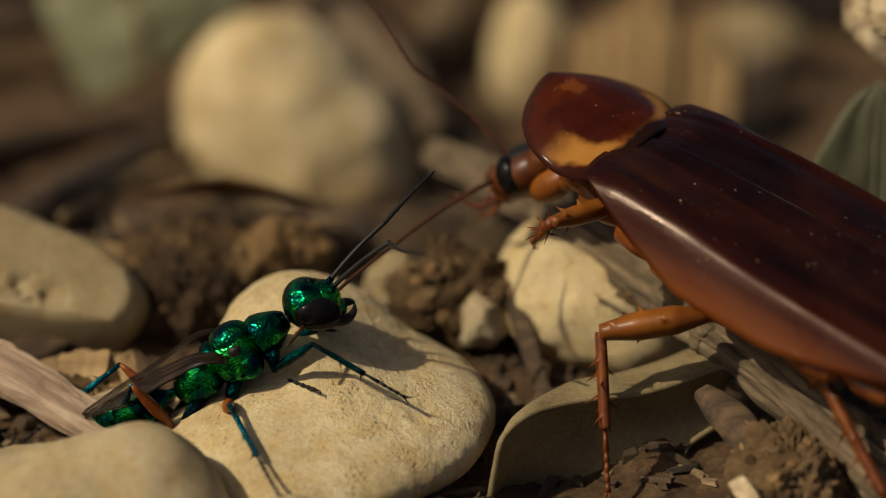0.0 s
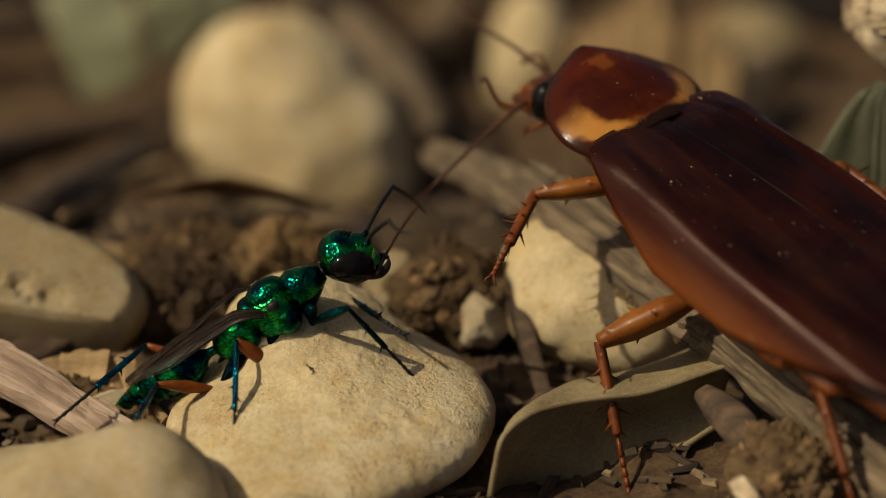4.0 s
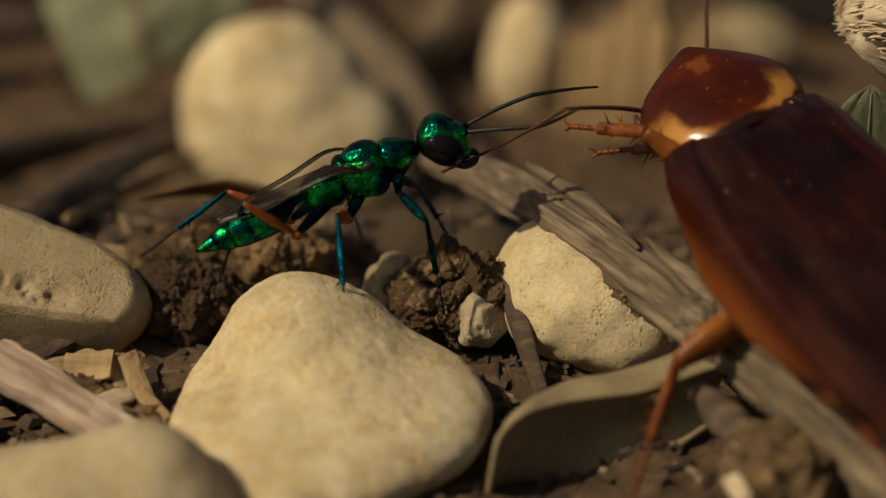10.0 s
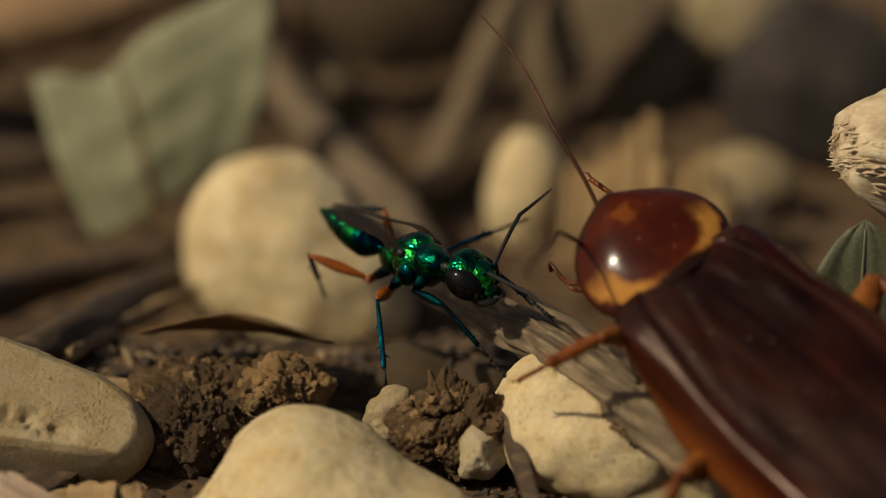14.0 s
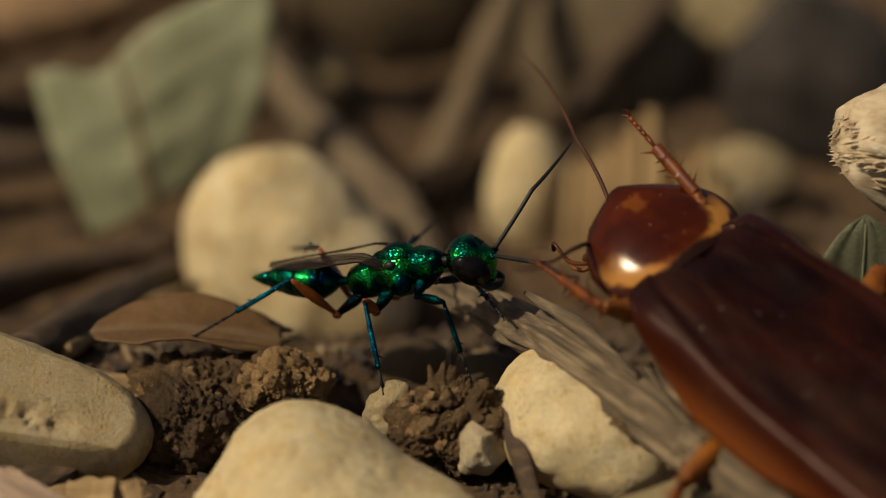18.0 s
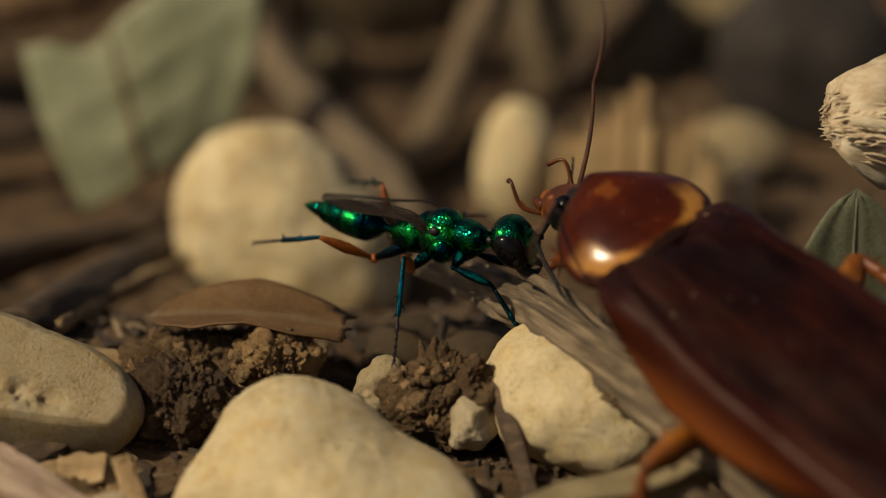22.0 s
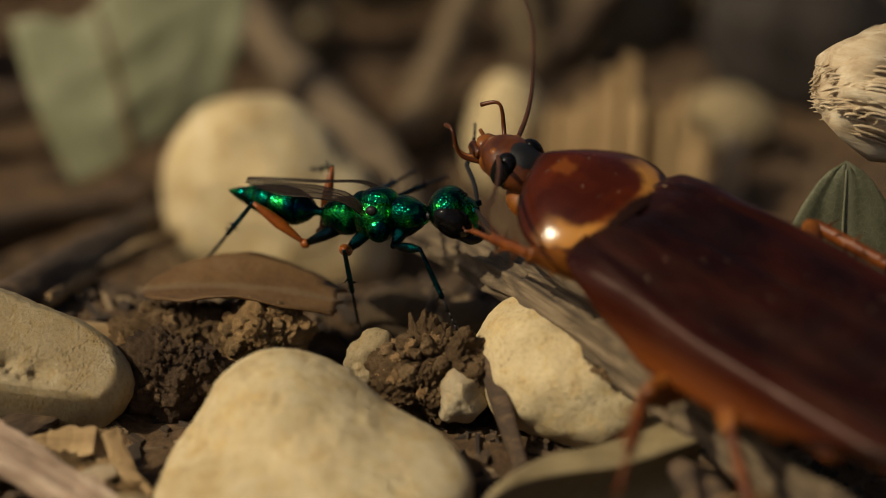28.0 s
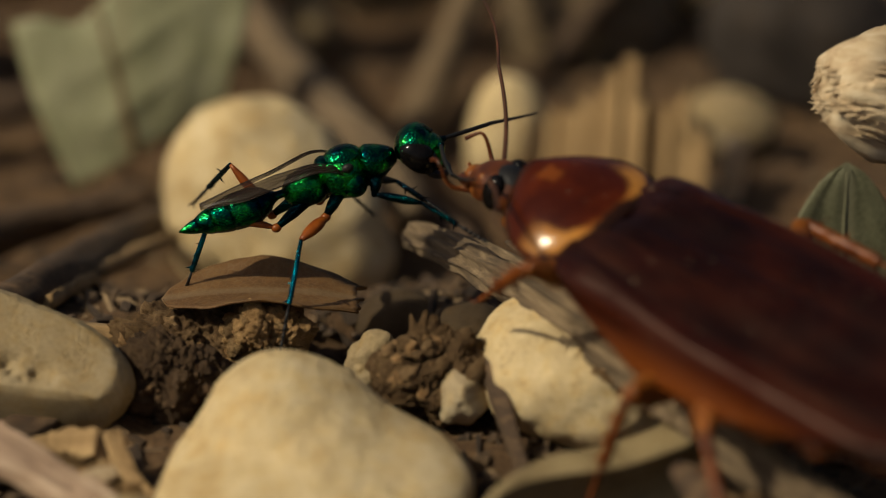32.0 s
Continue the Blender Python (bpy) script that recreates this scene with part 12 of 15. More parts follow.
    walk(MOVING['roach_antenna_b'], [(0, P(1.01, 0.7, 0.47, -36.6, -0.5, 70.7)), (0.5, P(1.01, 0.7, 0.47, -36.6, -0.6, 66.6)), (1.5, P(1.01, 0.7, 0.47, -36.4, -0.6, 51.3)), (2.5, P(1.01, 0.7, 0.47, -34.7, 7.7, 80.4)), (3, P(1.01, 0.7, 0.47, -41.7, 22.3, 53.8)), (3.5, P(1.01, 0.7, 0.47, -40.2, 26.2, 57.4)), (4, P(1.01, 0.7, 0.47, -31.5, 26.1, 77.1)), (4.5, P(1.01, 0.7, 0.47, -21.9, 12.9, 105.3)), (5, P(1.01, 0.7, 0.47, -20.5, -2.2, 119.5)), (5.5, P(1.01, 0.7, 0.47, -20.9, -8.9, 123.2)), (6, P(1.01, 0.7, 0.47, -20.1, -4.3, 116.6)), (7, P(1.01, 0.7, 0.47, -20.1, 13.1, 114.8)), (7.5, P(1.01, 0.7, 0.47, -21, 16.4, 111.4)), (8, P(1.01, 0.7, 0.47, -21, 4.8, 111.4)), (8.5, P(1.01, 0.7, 0.47, -20.9, -6.1, 105.3)), (9, P(1.01, 0.7, 0.47, -20.6, -16, 103.4)), (9.5, P(1.01, 0.7, 0.47, -21.1, -14.6, 105.6)), (10, P(1.01, 0.7, 0.47, -21.1, -17.5, 105.6)), (10.5, P(1.01, 0.7, 0.47, -24.3, -27.4, 113.8)), (11, P(1.01, 0.7, 0.47, -27.1, -50.9, 118.2)), (11.5, P(1.01, 0.7, 0.47, -30.5, -31.3, 123.2)), (12, P(1.01, 0.7, 0.47, -27.9, -16.5, 116.8)), (12.5, P(1.01, 0.7, 0.47, -29.8, -25.9, 122.2)), (13, P(1.01, 0.7, 0.47, -28.5, -16, 118.4)), (14, P(1.01, 0.7, 0.47, -33.2, -24.3, 131.6)), (14.5, P(1.01, 0.7, 0.47, -35.3, -23.8, 136.7)), (16.5, P(1.01, 0.7, 0.47, -30.7, -11.8, 122.6)), (17.5, P(1.01, 0.7, 0.47, -31.7, 0.5, 134.2)), (18, P(1.01, 0.7, 0.47, -30.9, -8.2, 122.5)), (19, P(1.01, 0.7, 0.47, -30.9, 12.1, 122.6)), (21, P(1.01, 0.7, 0.47, -30.2, 15.4, 125.8)), (21.5, P(1.01, 0.7, 0.47, -29.3, -2.8, 133.4)), (22, P(1.01, 0.7, 0.47, -29.5, -20.6, 134.4)), (23, P(1.01, 0.7, 0.47, -29.1, -12.2, 132.9)), (24, P(1.01, 0.7, 0.47, -28.2, -6.8, 127.6)), (25, P(1.01, 0.7, 0.47, -28.3, 3.2, 130.2)), (25.5, P(1.01, 0.7, 0.47, -28.2, -0.3, 131.3)), (27, P(1.01, 0.7, 0.47, -27.7, -23.1, 130.3)), (27.5, P(1.01, 0.7, 0.47, -27.1, -26.2, 128.7)), (29, P(1.01, 0.7, 0.47, -24.5, -22.8, 122.4)), (30, P(1.01, 0.7, 0.47, -23.1, -25.9, 119)), (31, P(1.01, 0.7, 0.47, -27, -26.3, 127.8)), (32, P(1.01, 0.7, 0.47, -29.3, -24, 133.3))])
    walk(MOVING['roach_antenna_tip_b'], [(0, P(3.47, 7.69, 0.53, 62.3, 6.2, 94.4)), (0.5, P(3.95, 7.5, 0.55, 60.7, 5.2, 96.9)), (1, P(4.84, 7.05, 0.57, 57.6, 3.4, 103.3)), (1.5, P(5.65, 6.49, 0.55, 55.8, 2.2, 109.6)), (2, P(3.89, 7.52, 0.03, 60.3, 3.5, 94.2)), (2.5, P(2.24, 7.94, -0.52, 68.3, 9.5, 77.8)), (3, P(5.06, 6.24, -2.34, 82.6, -0.5, 115.9)), (3.5, P(4.59, 6.3, -2.81, 98, -0.2, 118.1)), (4, P(2.5, 7.19, -2.79, 114.9, 0.7, 120.8)), (4.5, P(-0.89, 7.67, -1.19, 126.1, 8.8, 116.3)), (5, P(-2.63, 7.15, 0.75, 116.9, 15.5, 113.8)), (5.5, P(-3, 6.83, 1.61, 116.4, 16.6, 115)), (6, P(-2.29, 7.31, 1.03, 116, 12.3, 122.3)), (6.5, P(-2.11, 7.4, -0.02, 115.8, 11.2, 123.6)), (7, P(-2.01, 7.26, -1.21, 116.9, 8.3, 122.2)), (7.5, P(-1.58, 7.32, -1.62, 118.7, 3.4, 120.7)), (8, P(-1.68, 7.58, -0.15, 113.4, 24, 97.4)), (8.5, P(-0.93, 7.81, 1.26, 96.7, 44.2, 70.1)), (9, P(-0.63, 7.63, 2.5, 86.5, 29.2, 26.7)), (9.5, P(-0.92, 7.61, 2.34, 104.8, 12.7, 26)), (10, P(-0.89, 7.51, 2.69, 103.2, 10, 27)), (10.25, P(-1.26, 7.12, 3.29, 112, 9.6, 82.5)), (10.5, P(-1.64, 6.72, 3.88, 116.6, 2.2, 137)), (11, P(-1.19, 4.82, 6.22, 116.8, 5.2, 140.2)), (11.5, P(-2.46, 6, 4.31, 116.8, -6.4, 143.5)), (12, P(-2.19, 7.04, 2.58, 116.4, -18.5, 145.2)), (12.5, P(-2.54, 6.34, 3.71, 118.1, -16.3, 139.4)), (13, P(-2.38, 6.96, 2.52, 118.1, -10.6, 139.8)), (13.5, P(-2.94, 6.33, 3.22, 118.7, -1.6, 134.2)), (14, P(-3.47, 5.75, 3.52, 118.7, 2, 130.7)), (14.5, P(-3.92, 5.36, 3.46, 118.7, 1.4, 131.4)), (15, P(-3.72, 5.67, 3.26, 118.7, -2, 133)), (15.5, P(-3.41, 6.12, 2.91, 118.5, -6.5, 134.9)), (16, P(-3.08, 6.54, 2.47, 118.3, -11.1, 136.6)), (16.5, P(-2.89, 6.82, 1.98, 118, -14.8, 137.9)), (17, P(-3.57, 6.49, 1.08, 117.8, -11.8, 138.8)), (17.5, P(-4.15, 6.02, 0.4, 117.7, -7.5, 139.1)), (18, P(-2.93, 6.89, 1.53, 119.3, -12.4, 130.1)), (18.5, P(-2.96, 6.95, 0.25, 119.1, -11.2, 130.8)), (19, P(-2.89, 6.81, -1.09, 118.9, -8.1, 132.5)), (20, P(-3.14, 6.57, -1.34, 118.4, -1.3, 138.5)), (21, P(-3.17, 6.5, -1.5, 118.4, 0.2, 141.8)), (21.5, P(-4.07, 6.08, 0.83, 118.4, -9.9, 141.3)), (22, P(-3.83, 5.66, 3.08, 119, -20.1, 139.1)), (22.5, P(-3.9, 5.86, 2.49, 119.4, -21.2, 138)), (23, P(-3.92, 6.01, 2.03, 119.9, -21.8, 136.7)), (23.5, P(-3.67, 6.3, 1.75, 120.2, -22.5, 135.8)), (24, P(-3.47, 6.53, 1.34, 119.9, -23.5, 136.4)), (24.5, P(-3.62, 6.48, 0.61, 119.2, -22.3, 138.4)), (25, P(-3.76, 6.35, 0.06, 118.8, -20.5, 139.4)), (25.5, P(-3.88, 6.26, 0.51, 119.5, -21.6, 137.4)), (26, P(-3.9, 6.16, 1.46, 120.9, -23.8, 134)), (26.5, P(-3.72, 6.02, 2.53, 122.6, -26.3, 129.8)), (27, P(-3.4, 5.9, 3.38, 124.5, -28.6, 125.7)), (27.5, P(-3.14, 5.89, 3.74, 125.9, -30.8, 122.8)), (28, P(-3.01, 6.03, 3.69, 124.9, -33, 124.8)), (28.5, P(-2.86, 6.27, 3.45, 123.2, -32.1, 128)), (29, P(-2.65, 6.47, 3.34, 122.2, -30, 129.9)), (30, P(-2.22, 6.53, 3.71, 125.7, -27, 122.5)), (30.5, P(-2.6, 6.26, 3.78, 124.7, -28.2, 124.5)), (31, P(-3.06, 5.95, 3.75, 123.3, -30.1, 127.4)), (31.5, P(-3.46, 5.78, 3.48, 122.3, -31.1, 129.4)), (32, P(-3.63, 5.63, 3.48, 121.2, -30, 131.6))])
    walk(MOVING['roach_middle_leg_left_femur'], [(0, P(-7.49, 3.43, -4.06, -1.4, 18.5, 40.2)), (1, P(-7.49, 3.43, -4.06, -2.1, 14.2, 36)), (1.5, P(-7.49, 3.43, -4.06, -1.7, 10.9, 36.1)), (2, P(-7.49, 3.43, -4.06, -2, 12, 35.1)), (2.5, P(-7.49, 3.43, -4.06, -2.5, 13.1, 34)), (3, P(-7.49, 3.43, -4.06, -2, 20.8, 42.5)), (3.5, P(-7.49, 3.43, -4.06, 0.2, 22.1, 48.2)), (4, P(-7.49, 3.43, -4.06, 5.7, 25.8, 62.6)), (4.5, P(-7.49, 3.43, -4.06, 15.3, 32.3, 83.5)), (5, P(-7.49, 3.43, -4.06, 26.1, 37.9, 101.9)), (5.5, P(-7.49, 3.43, -4.06, 31.9, 39.5, 110)), (6, P(-7.49, 3.43, -4.06, 32.3, 37.8, 109)), (6.5, P(-7.49, 3.43, -4.06, 32.7, 36.2, 108.2)), (7, P(-7.49, 3.43, -4.06, 34, 33.3, 110.8)), (7.5, P(-7.49, 3.43, -4.06, 32.6, 22.3, 110.3)), (8, P(-7.49, 3.43, -4.06, 32.3, 1.6, 114.2)), (8.5, P(-7.49, 3.43, -4.06, 30.6, -4.1, 108.8)), (9, P(-7.49, 3.43, -4.06, 29.1, -2.1, 98.8)), (9.5, P(-7.49, 3.43, -4.06, 30.6, 7.2, 95.5)), (10, P(-7.49, 3.43, -4.06, 32.4, 5.2, 98.3)), (10.5, P(-7.49, 3.43, -4.06, 33.3, 4.3, 98.4)), (11, P(-7.49, 3.43, -4.06, 34.2, 3.6, 98.6)), (11.5, P(-7.49, 3.43, -4.06, 34, 3.3, 95.4)), (12, P(-7.49, 3.43, -4.06, 33.9, 3.4, 92.9)), (12.5, P(-7.49, 3.43, -4.06, 36.4, -23.1, 100.5)), (13, P(-7.49, 3.43, -4.06, 37.4, -40.6, 102.6)), (14, P(-7.49, 3.43, -4.06, 34.1, -37.5, 105.2)), (14.5, P(-7.49, 3.43, -4.06, 29.4, -38.7, 113.1)), (15.5, P(-7.49, 3.43, -4.06, 26.8, -31.3, 114.7)), (16.5, P(-7.49, 3.43, -4.06, 24.3, -23.4, 116)), (17, P(-7.49, 3.43, -4.06, 23.1, -24.6, 118.3)), (17.5, P(-7.49, 3.43, -4.06, 24.8, -30.5, 116.3)), (18, P(-7.49, 3.43, -4.06, 26.8, -12.1, 103.2)), (19, P(-7.49, 3.43, -4.06, 31.4, -26.6, 101.9)), (20, P(-7.49, 3.43, -4.06, 29.4, -23.8, 104.8)), (20.5, P(-7.49, 3.43, -4.06, 29.6, -21.6, 102)), (21, P(-7.49, 3.43, -4.06, 29.8, -19.3, 99.1)), (22, P(-7.49, 3.43, -4.06, 28.2, -10.5, 97.8)), (22.5, P(-7.49, 3.43, -4.06, 27.7, -5.7, 94.5)), (23, P(-7.49, 3.43, -4.06, 26.9, -0.8, 91.1)), (23.5, P(-7.49, 3.43, -4.06, 27.7, -4.9, 92.7)), (24, P(-7.49, 3.43, -4.06, 28.5, -8.8, 94.2)), (24.5, P(-7.49, 3.43, -4.06, 29.6, -16.9, 97.3)), (25, P(-7.49, 3.43, -4.06, 30.3, -24.8, 100.3)), (25.5, P(-7.49, 3.43, -4.06, 31, -27, 100)), (26.5, P(-7.49, 3.43, -4.06, 32.7, -31.1, 99.3)), (27, P(-7.49, 3.43, -4.06, 33.6, -33, 98.7)), (27.5, P(-7.49, 3.43, -4.06, 34.3, -33.7, 98.3)), (28, P(-7.49, 3.43, -4.06, 31.4, -31.8, 102.9)), (28.5, P(-7.49, 3.43, -4.06, 27.5, -29.3, 108.9)), (29, P(-7.49, 3.43, -4.06, 24.5, -25.4, 112.2)), (30, P(-7.49, 3.43, -4.06, 23.2, -21.4, 110.8)), (30.5, P(-7.49, 3.43, -4.06, 24, -24.3, 111.2)), (30.75, P(-7.49, 3.43, -4.06, 24.5, -25.7, 111.4)), (31, P(-7.49, 3.43, -4.06, 24.9, -27.1, 111.5)), (31.5, P(-7.49, 3.43, -4.06, 28.5, -30.1, 106)), (32, P(-7.49, 3.43, -4.06, 32.5, -32.8, 100.3))])
    walk(MOVING['roach_middle_leg_left_tibia'], [(0, P(-3.54, 6.77, -5.79, 44.5, 45, 139.6)), (1, P(-3.21, 6.54, -5.4, 49.7, 42.7, 148.7)), (1.5, P(-3.16, 6.59, -5.09, 52.1, 41.7, 152.9)), (2, P(-3.12, 6.5, -5.19, 52.8, 39.3, 155)), (2.5, P(-3.08, 6.41, -5.3, 53.5, 39.7, 156.8)), (3, P(-3.73, 6.88, -6, 48.6, 41, 150.4)), (3.5, P(-4.12, 7.2, -6.12, 50.8, 41.2, 152.3)), (4, P(-5.22, 7.79, -6.43, 55.8, 41.4, 158.1)), (4.5, P(-6.97, 8.01, -6.98, 54.9, 26.3, 158.7)), (5, P(-8.38, 7.65, -7.41, 55.3, 24.7, 158.4)), (5.5, P(-8.93, 7.39, -7.53, 55.7, 27.5, 157.2)), (6, P(-8.9, 7.51, -7.41, 55, 25, 154.3)), (6.5, P(-8.86, 7.62, -7.29, 56, 15, 155.9)), (7, P(-9.11, 7.7, -7.06, 55.3, 6.4, 156.1)), (7.5, P(-9.24, 8.17, -6.13, 54, 2.7, 151.8)), (8, P(-9.72, 8.41, -4.21, 53.4, -2.4, 144.5)), (8.5, P(-9.25, 8.58, -3.67, 52.8, -2.5, 141.8)), (9, P(-8.32, 8.82, -3.86, 52, -2, 141.4)), (9.5, P(-8.01, 8.82, -4.75, 50.6, 3.2, 139.6)), (10, P(-8.28, 8.81, -4.55, 49, 10.6, 135.2)), (10.5, P(-8.28, 8.82, -4.47, 47.2, 15.9, 131.4)), (11, P(-8.3, 8.82, -4.4, 47.8, 2.7, 138.2)), (11.5, P(-8.01, 8.86, -4.37, 47, -9.6, 140.7)), (12, P(-7.76, 8.87, -4.39, 47.1, -20, 137.6)), (12.5, P(-8.41, 8.37, -1.91, 48.6, -31.1, 133.7)), (13, P(-8.4, 7.48, -0.51, 49, -31.4, 131)), (14, P(-8.63, 7.61, -0.74, 48.3, -29.5, 130.9)), (14.5, P(-9.17, 7.35, -0.65, 47.3, -27.9, 132.5)), (15.5, P(-9.44, 7.67, -1.23, 46.3, -24.5, 133.4)), (16.5, P(-9.68, 7.94, -1.89, 45.7, -20.8, 133.8)), (17, P(-9.85, 7.8, -1.79, 45.1, -18.9, 135.1)), (17.5, P(-9.57, 7.65, -1.29, 45.7, -21, 133.8)), (18, P(-8.71, 8.63, -2.92, 47.4, -21.7, 129.4)), (19, P(-8.5, 8.21, -1.61, 49.3, -26.7, 126.3)), (20, P(-8.77, 8.26, -1.85, 47.2, -24.4, 130)), (20.5, P(-8.54, 8.4, -2.05, 46.2, -24, 132.2)), (21, P(-8.31, 8.52, -2.25, 46, -23.7, 132.4)), (22, P(-8.22, 8.75, -3.07, 43.2, -23, 138.9)), (22.5, P(-7.92, 8.85, -3.52, 42.8, -19.4, 140.1)), (23, P(-7.6, 8.89, -3.98, 42.5, -17.8, 140.9)), (23.5, P(-7.75, 8.86, -3.6, 43.8, -18.3, 138)), (24, P(-7.89, 8.81, -3.22, 44.5, -19.3, 136.9)), (24.5, P(-8.16, 8.61, -2.47, 45.7, -17.6, 134.1)), (25, P(-8.37, 8.31, -1.77, 47.1, -14.7, 130.2)), (25.5, P(-8.34, 8.22, -1.58, 48, -14.3, 128.6)), (26.5, P(-8.24, 8.04, -1.24, 49.5, -13.9, 125.6)), (27, P(-8.19, 7.96, -1.09, 50.2, -13.2, 124.4)), (27.5, P(-8.14, 7.92, -1.03, 50.9, -13.6, 123.5)), (28, P(-8.53, 7.95, -1.18, 50.9, -12.5, 126.1)), (28.5, P(-9.03, 7.94, -1.39, 50.1, -11.2, 129.8)), (29, P(-9.35, 7.99, -1.72, 49.7, -10.6, 131.9)), (30, P(-9.29, 8.18, -2.07, 49.4, -12.3, 132.9)), (30.5, P(-9.29, 8.07, -1.82, 49.2, -12.6, 133.1)), (30.75, P(-9.28, 8.01, -1.69, 41.8, 33.5, 117)), (31, P(-9.27, 7.95, -1.57, -31.2, 68.4, 38.2)), (31.5, P(-8.79, 7.97, -1.32, -21.4, 69.2, 47.7)), (32, P(-8.31, 7.94, -1.1, -18.4, 66.6, 50.7))])
    walk(MOVING['roach_middle_leg_left_tarsus'], [(0, P(-6.06, 8.92, -9.1, 44.5, 45, 139.6)), (1, P(-6.15, 8.33, -8.57, 49.7, 42.7, 148.7)), (1.5, P(-6.27, 8.18, -8.21, 52.1, 41.7, 152.9)), (2, P(-6.41, 8.03, -8.16, 52.8, 39.3, 155)), (2.5, P(-6.39, 7.83, -8.29, 53.5, 39.7, 156.8)), (3, P(-6.8, 8.62, -9.07, 48.6, 41, 150.4)), (3.5, P(-7.23, 8.84, -9.2, 50.8, 41.2, 152.3)), (4, P(-8.48, 9.1, -9.52, 55.8, 41.4, 158.1)), (4.5, P(-10.88, 9.54, -9.05, 54.9, 26.3, 158.7)), (5, P(-12.33, 9.22, -9.36, 55.3, 24.7, 158.4)), (5.5, P(-12.75, 9, -9.7, 55.7, 27.5, 157.2)), (6, P(-12.72, 9.35, -9.39, 55, 25, 154.3)), (6.5, P(-12.99, 9.46, -8.5, 56, 15, 155.9)), (7, P(-13.36, 9.58, -7.57, 55.3, 6.4, 156.1)), (7.5, P(-13.37, 10.37, -6.35, 54, 2.7, 151.8)), (8, P(-13.53, 11.12, -4.02, 53.4, -2.4, 144.5)), (8.5, P(-12.92, 11.48, -3.47, 52.8, -2.5, 141.8)), (9, P(-11.98, 11.74, -3.7, 52, -2, 141.4)), (9.5, P(-11.57, 11.85, -5.01, 50.6, 3.2, 139.6)), (10, P(-11.54, 12.05, -5.41, 49, 10.6, 135.2)), (10.5, P(-11.26, 12.19, -5.75, 47.2, 15.9, 131.4)), (11, P(-11.79, 11.94, -4.62, 47.8, 2.7, 138.2)), (11.5, P(-11.58, 11.78, -3.59, 47, -9.6, 140.7)), (12, P(-11.01, 11.84, -2.78, 47.1, -20, 137.6)), (12.5, P(-11.18, 11.27, 0.5, 48.6, -31.1, 133.7)), (13, P(-11.02, 10.49, 1.93, 49, -31.4, 131)), (14, P(-11.3, 10.69, 1.57, 48.3, -29.5, 130.9)), (14.5, P(-11.96, 10.4, 1.54, 47.3, -27.9, 132.5)), (15.5, P(-12.36, 10.77, 0.72, 46.3, -24.5, 133.4)), (16.5, P(-12.71, 11.1, -0.24, 45.7, -20.8, 133.8)), (17, P(-12.98, 10.93, -0.28, 45.1, -18.9, 135.1)), (17.5, P(-12.6, 10.8, 0.39, 45.7, -21, 133.8)), (18, P(-11.47, 11.99, -1.19, 47.4, -21.7, 129.4)), (19, P(-10.97, 11.57, 0.49, 49.3, -26.7, 126.3)), (20, P(-11.51, 11.52, 0.08, 47.2, -24.4, 130)), (20.5, P(-11.41, 11.56, -0.14, 46.2, -24, 132.2)), (21, P(-11.2, 11.68, -0.37, 46, -23.7, 132.4)), (22, P(-11.46, 11.58, -1.24, 43.2, -23, 138.9)), (22.5, P(-11.3, 11.68, -1.97, 42.8, -19.4, 140.1)), (23, P(-11.05, 11.7, -2.55, 42.5, -17.8, 140.9)), (23.5, P(-11.05, 11.84, -2.12, 43.8, -18.3, 138)), (24, P(-11.11, 11.83, -1.68, 44.5, -19.3, 136.9)), (24.5, P(-11.26, 11.81, -1.06, 45.7, -17.6, 134.1)), (25, P(-11.29, 11.77, -0.58, 47.1, -14.7, 130.2)), (25.5, P(-11.17, 11.76, -0.42, 48, -14.3, 128.6)), (26.5, P(-10.89, 11.74, -0.11, 48.7, -11.3, 129.2)), (27, P(-10.76, 11.72, -0.02, 50.2, -13.2, 124.4)), (27.5, P(-10.65, 11.72, 0.07, 50.9, -13.6, 123.5)), (28, P(-11.22, 11.64, -0.17, 50.9, -12.5, 126.1)), (28.5, P(-11.97, 11.47, -0.48, 50.1, -11.2, 129.8)), (29, P(-12.42, 11.42, -0.85, 49.7, -10.6, 131.9)), (30, P(-12.41, 11.53, -1.07, 49.4, -12.3, 132.9)), (30.5, P(-12.41, 11.41, -0.8, 49.2, -12.6, 133.1)), (30.75, P(-11.06, 11.49, -4.27, 41.8, 33.5, 117)), (31, P(-7.92, 9.01, -5.92, -31.2, 68.4, 38.2)), (31.5, P(-7.68, 9.2, -5.69, -21.4, 69.2, 47.7)), (32, P(-7.13, 9.38, -5.39, -18.4, 66.6, 50.7))])
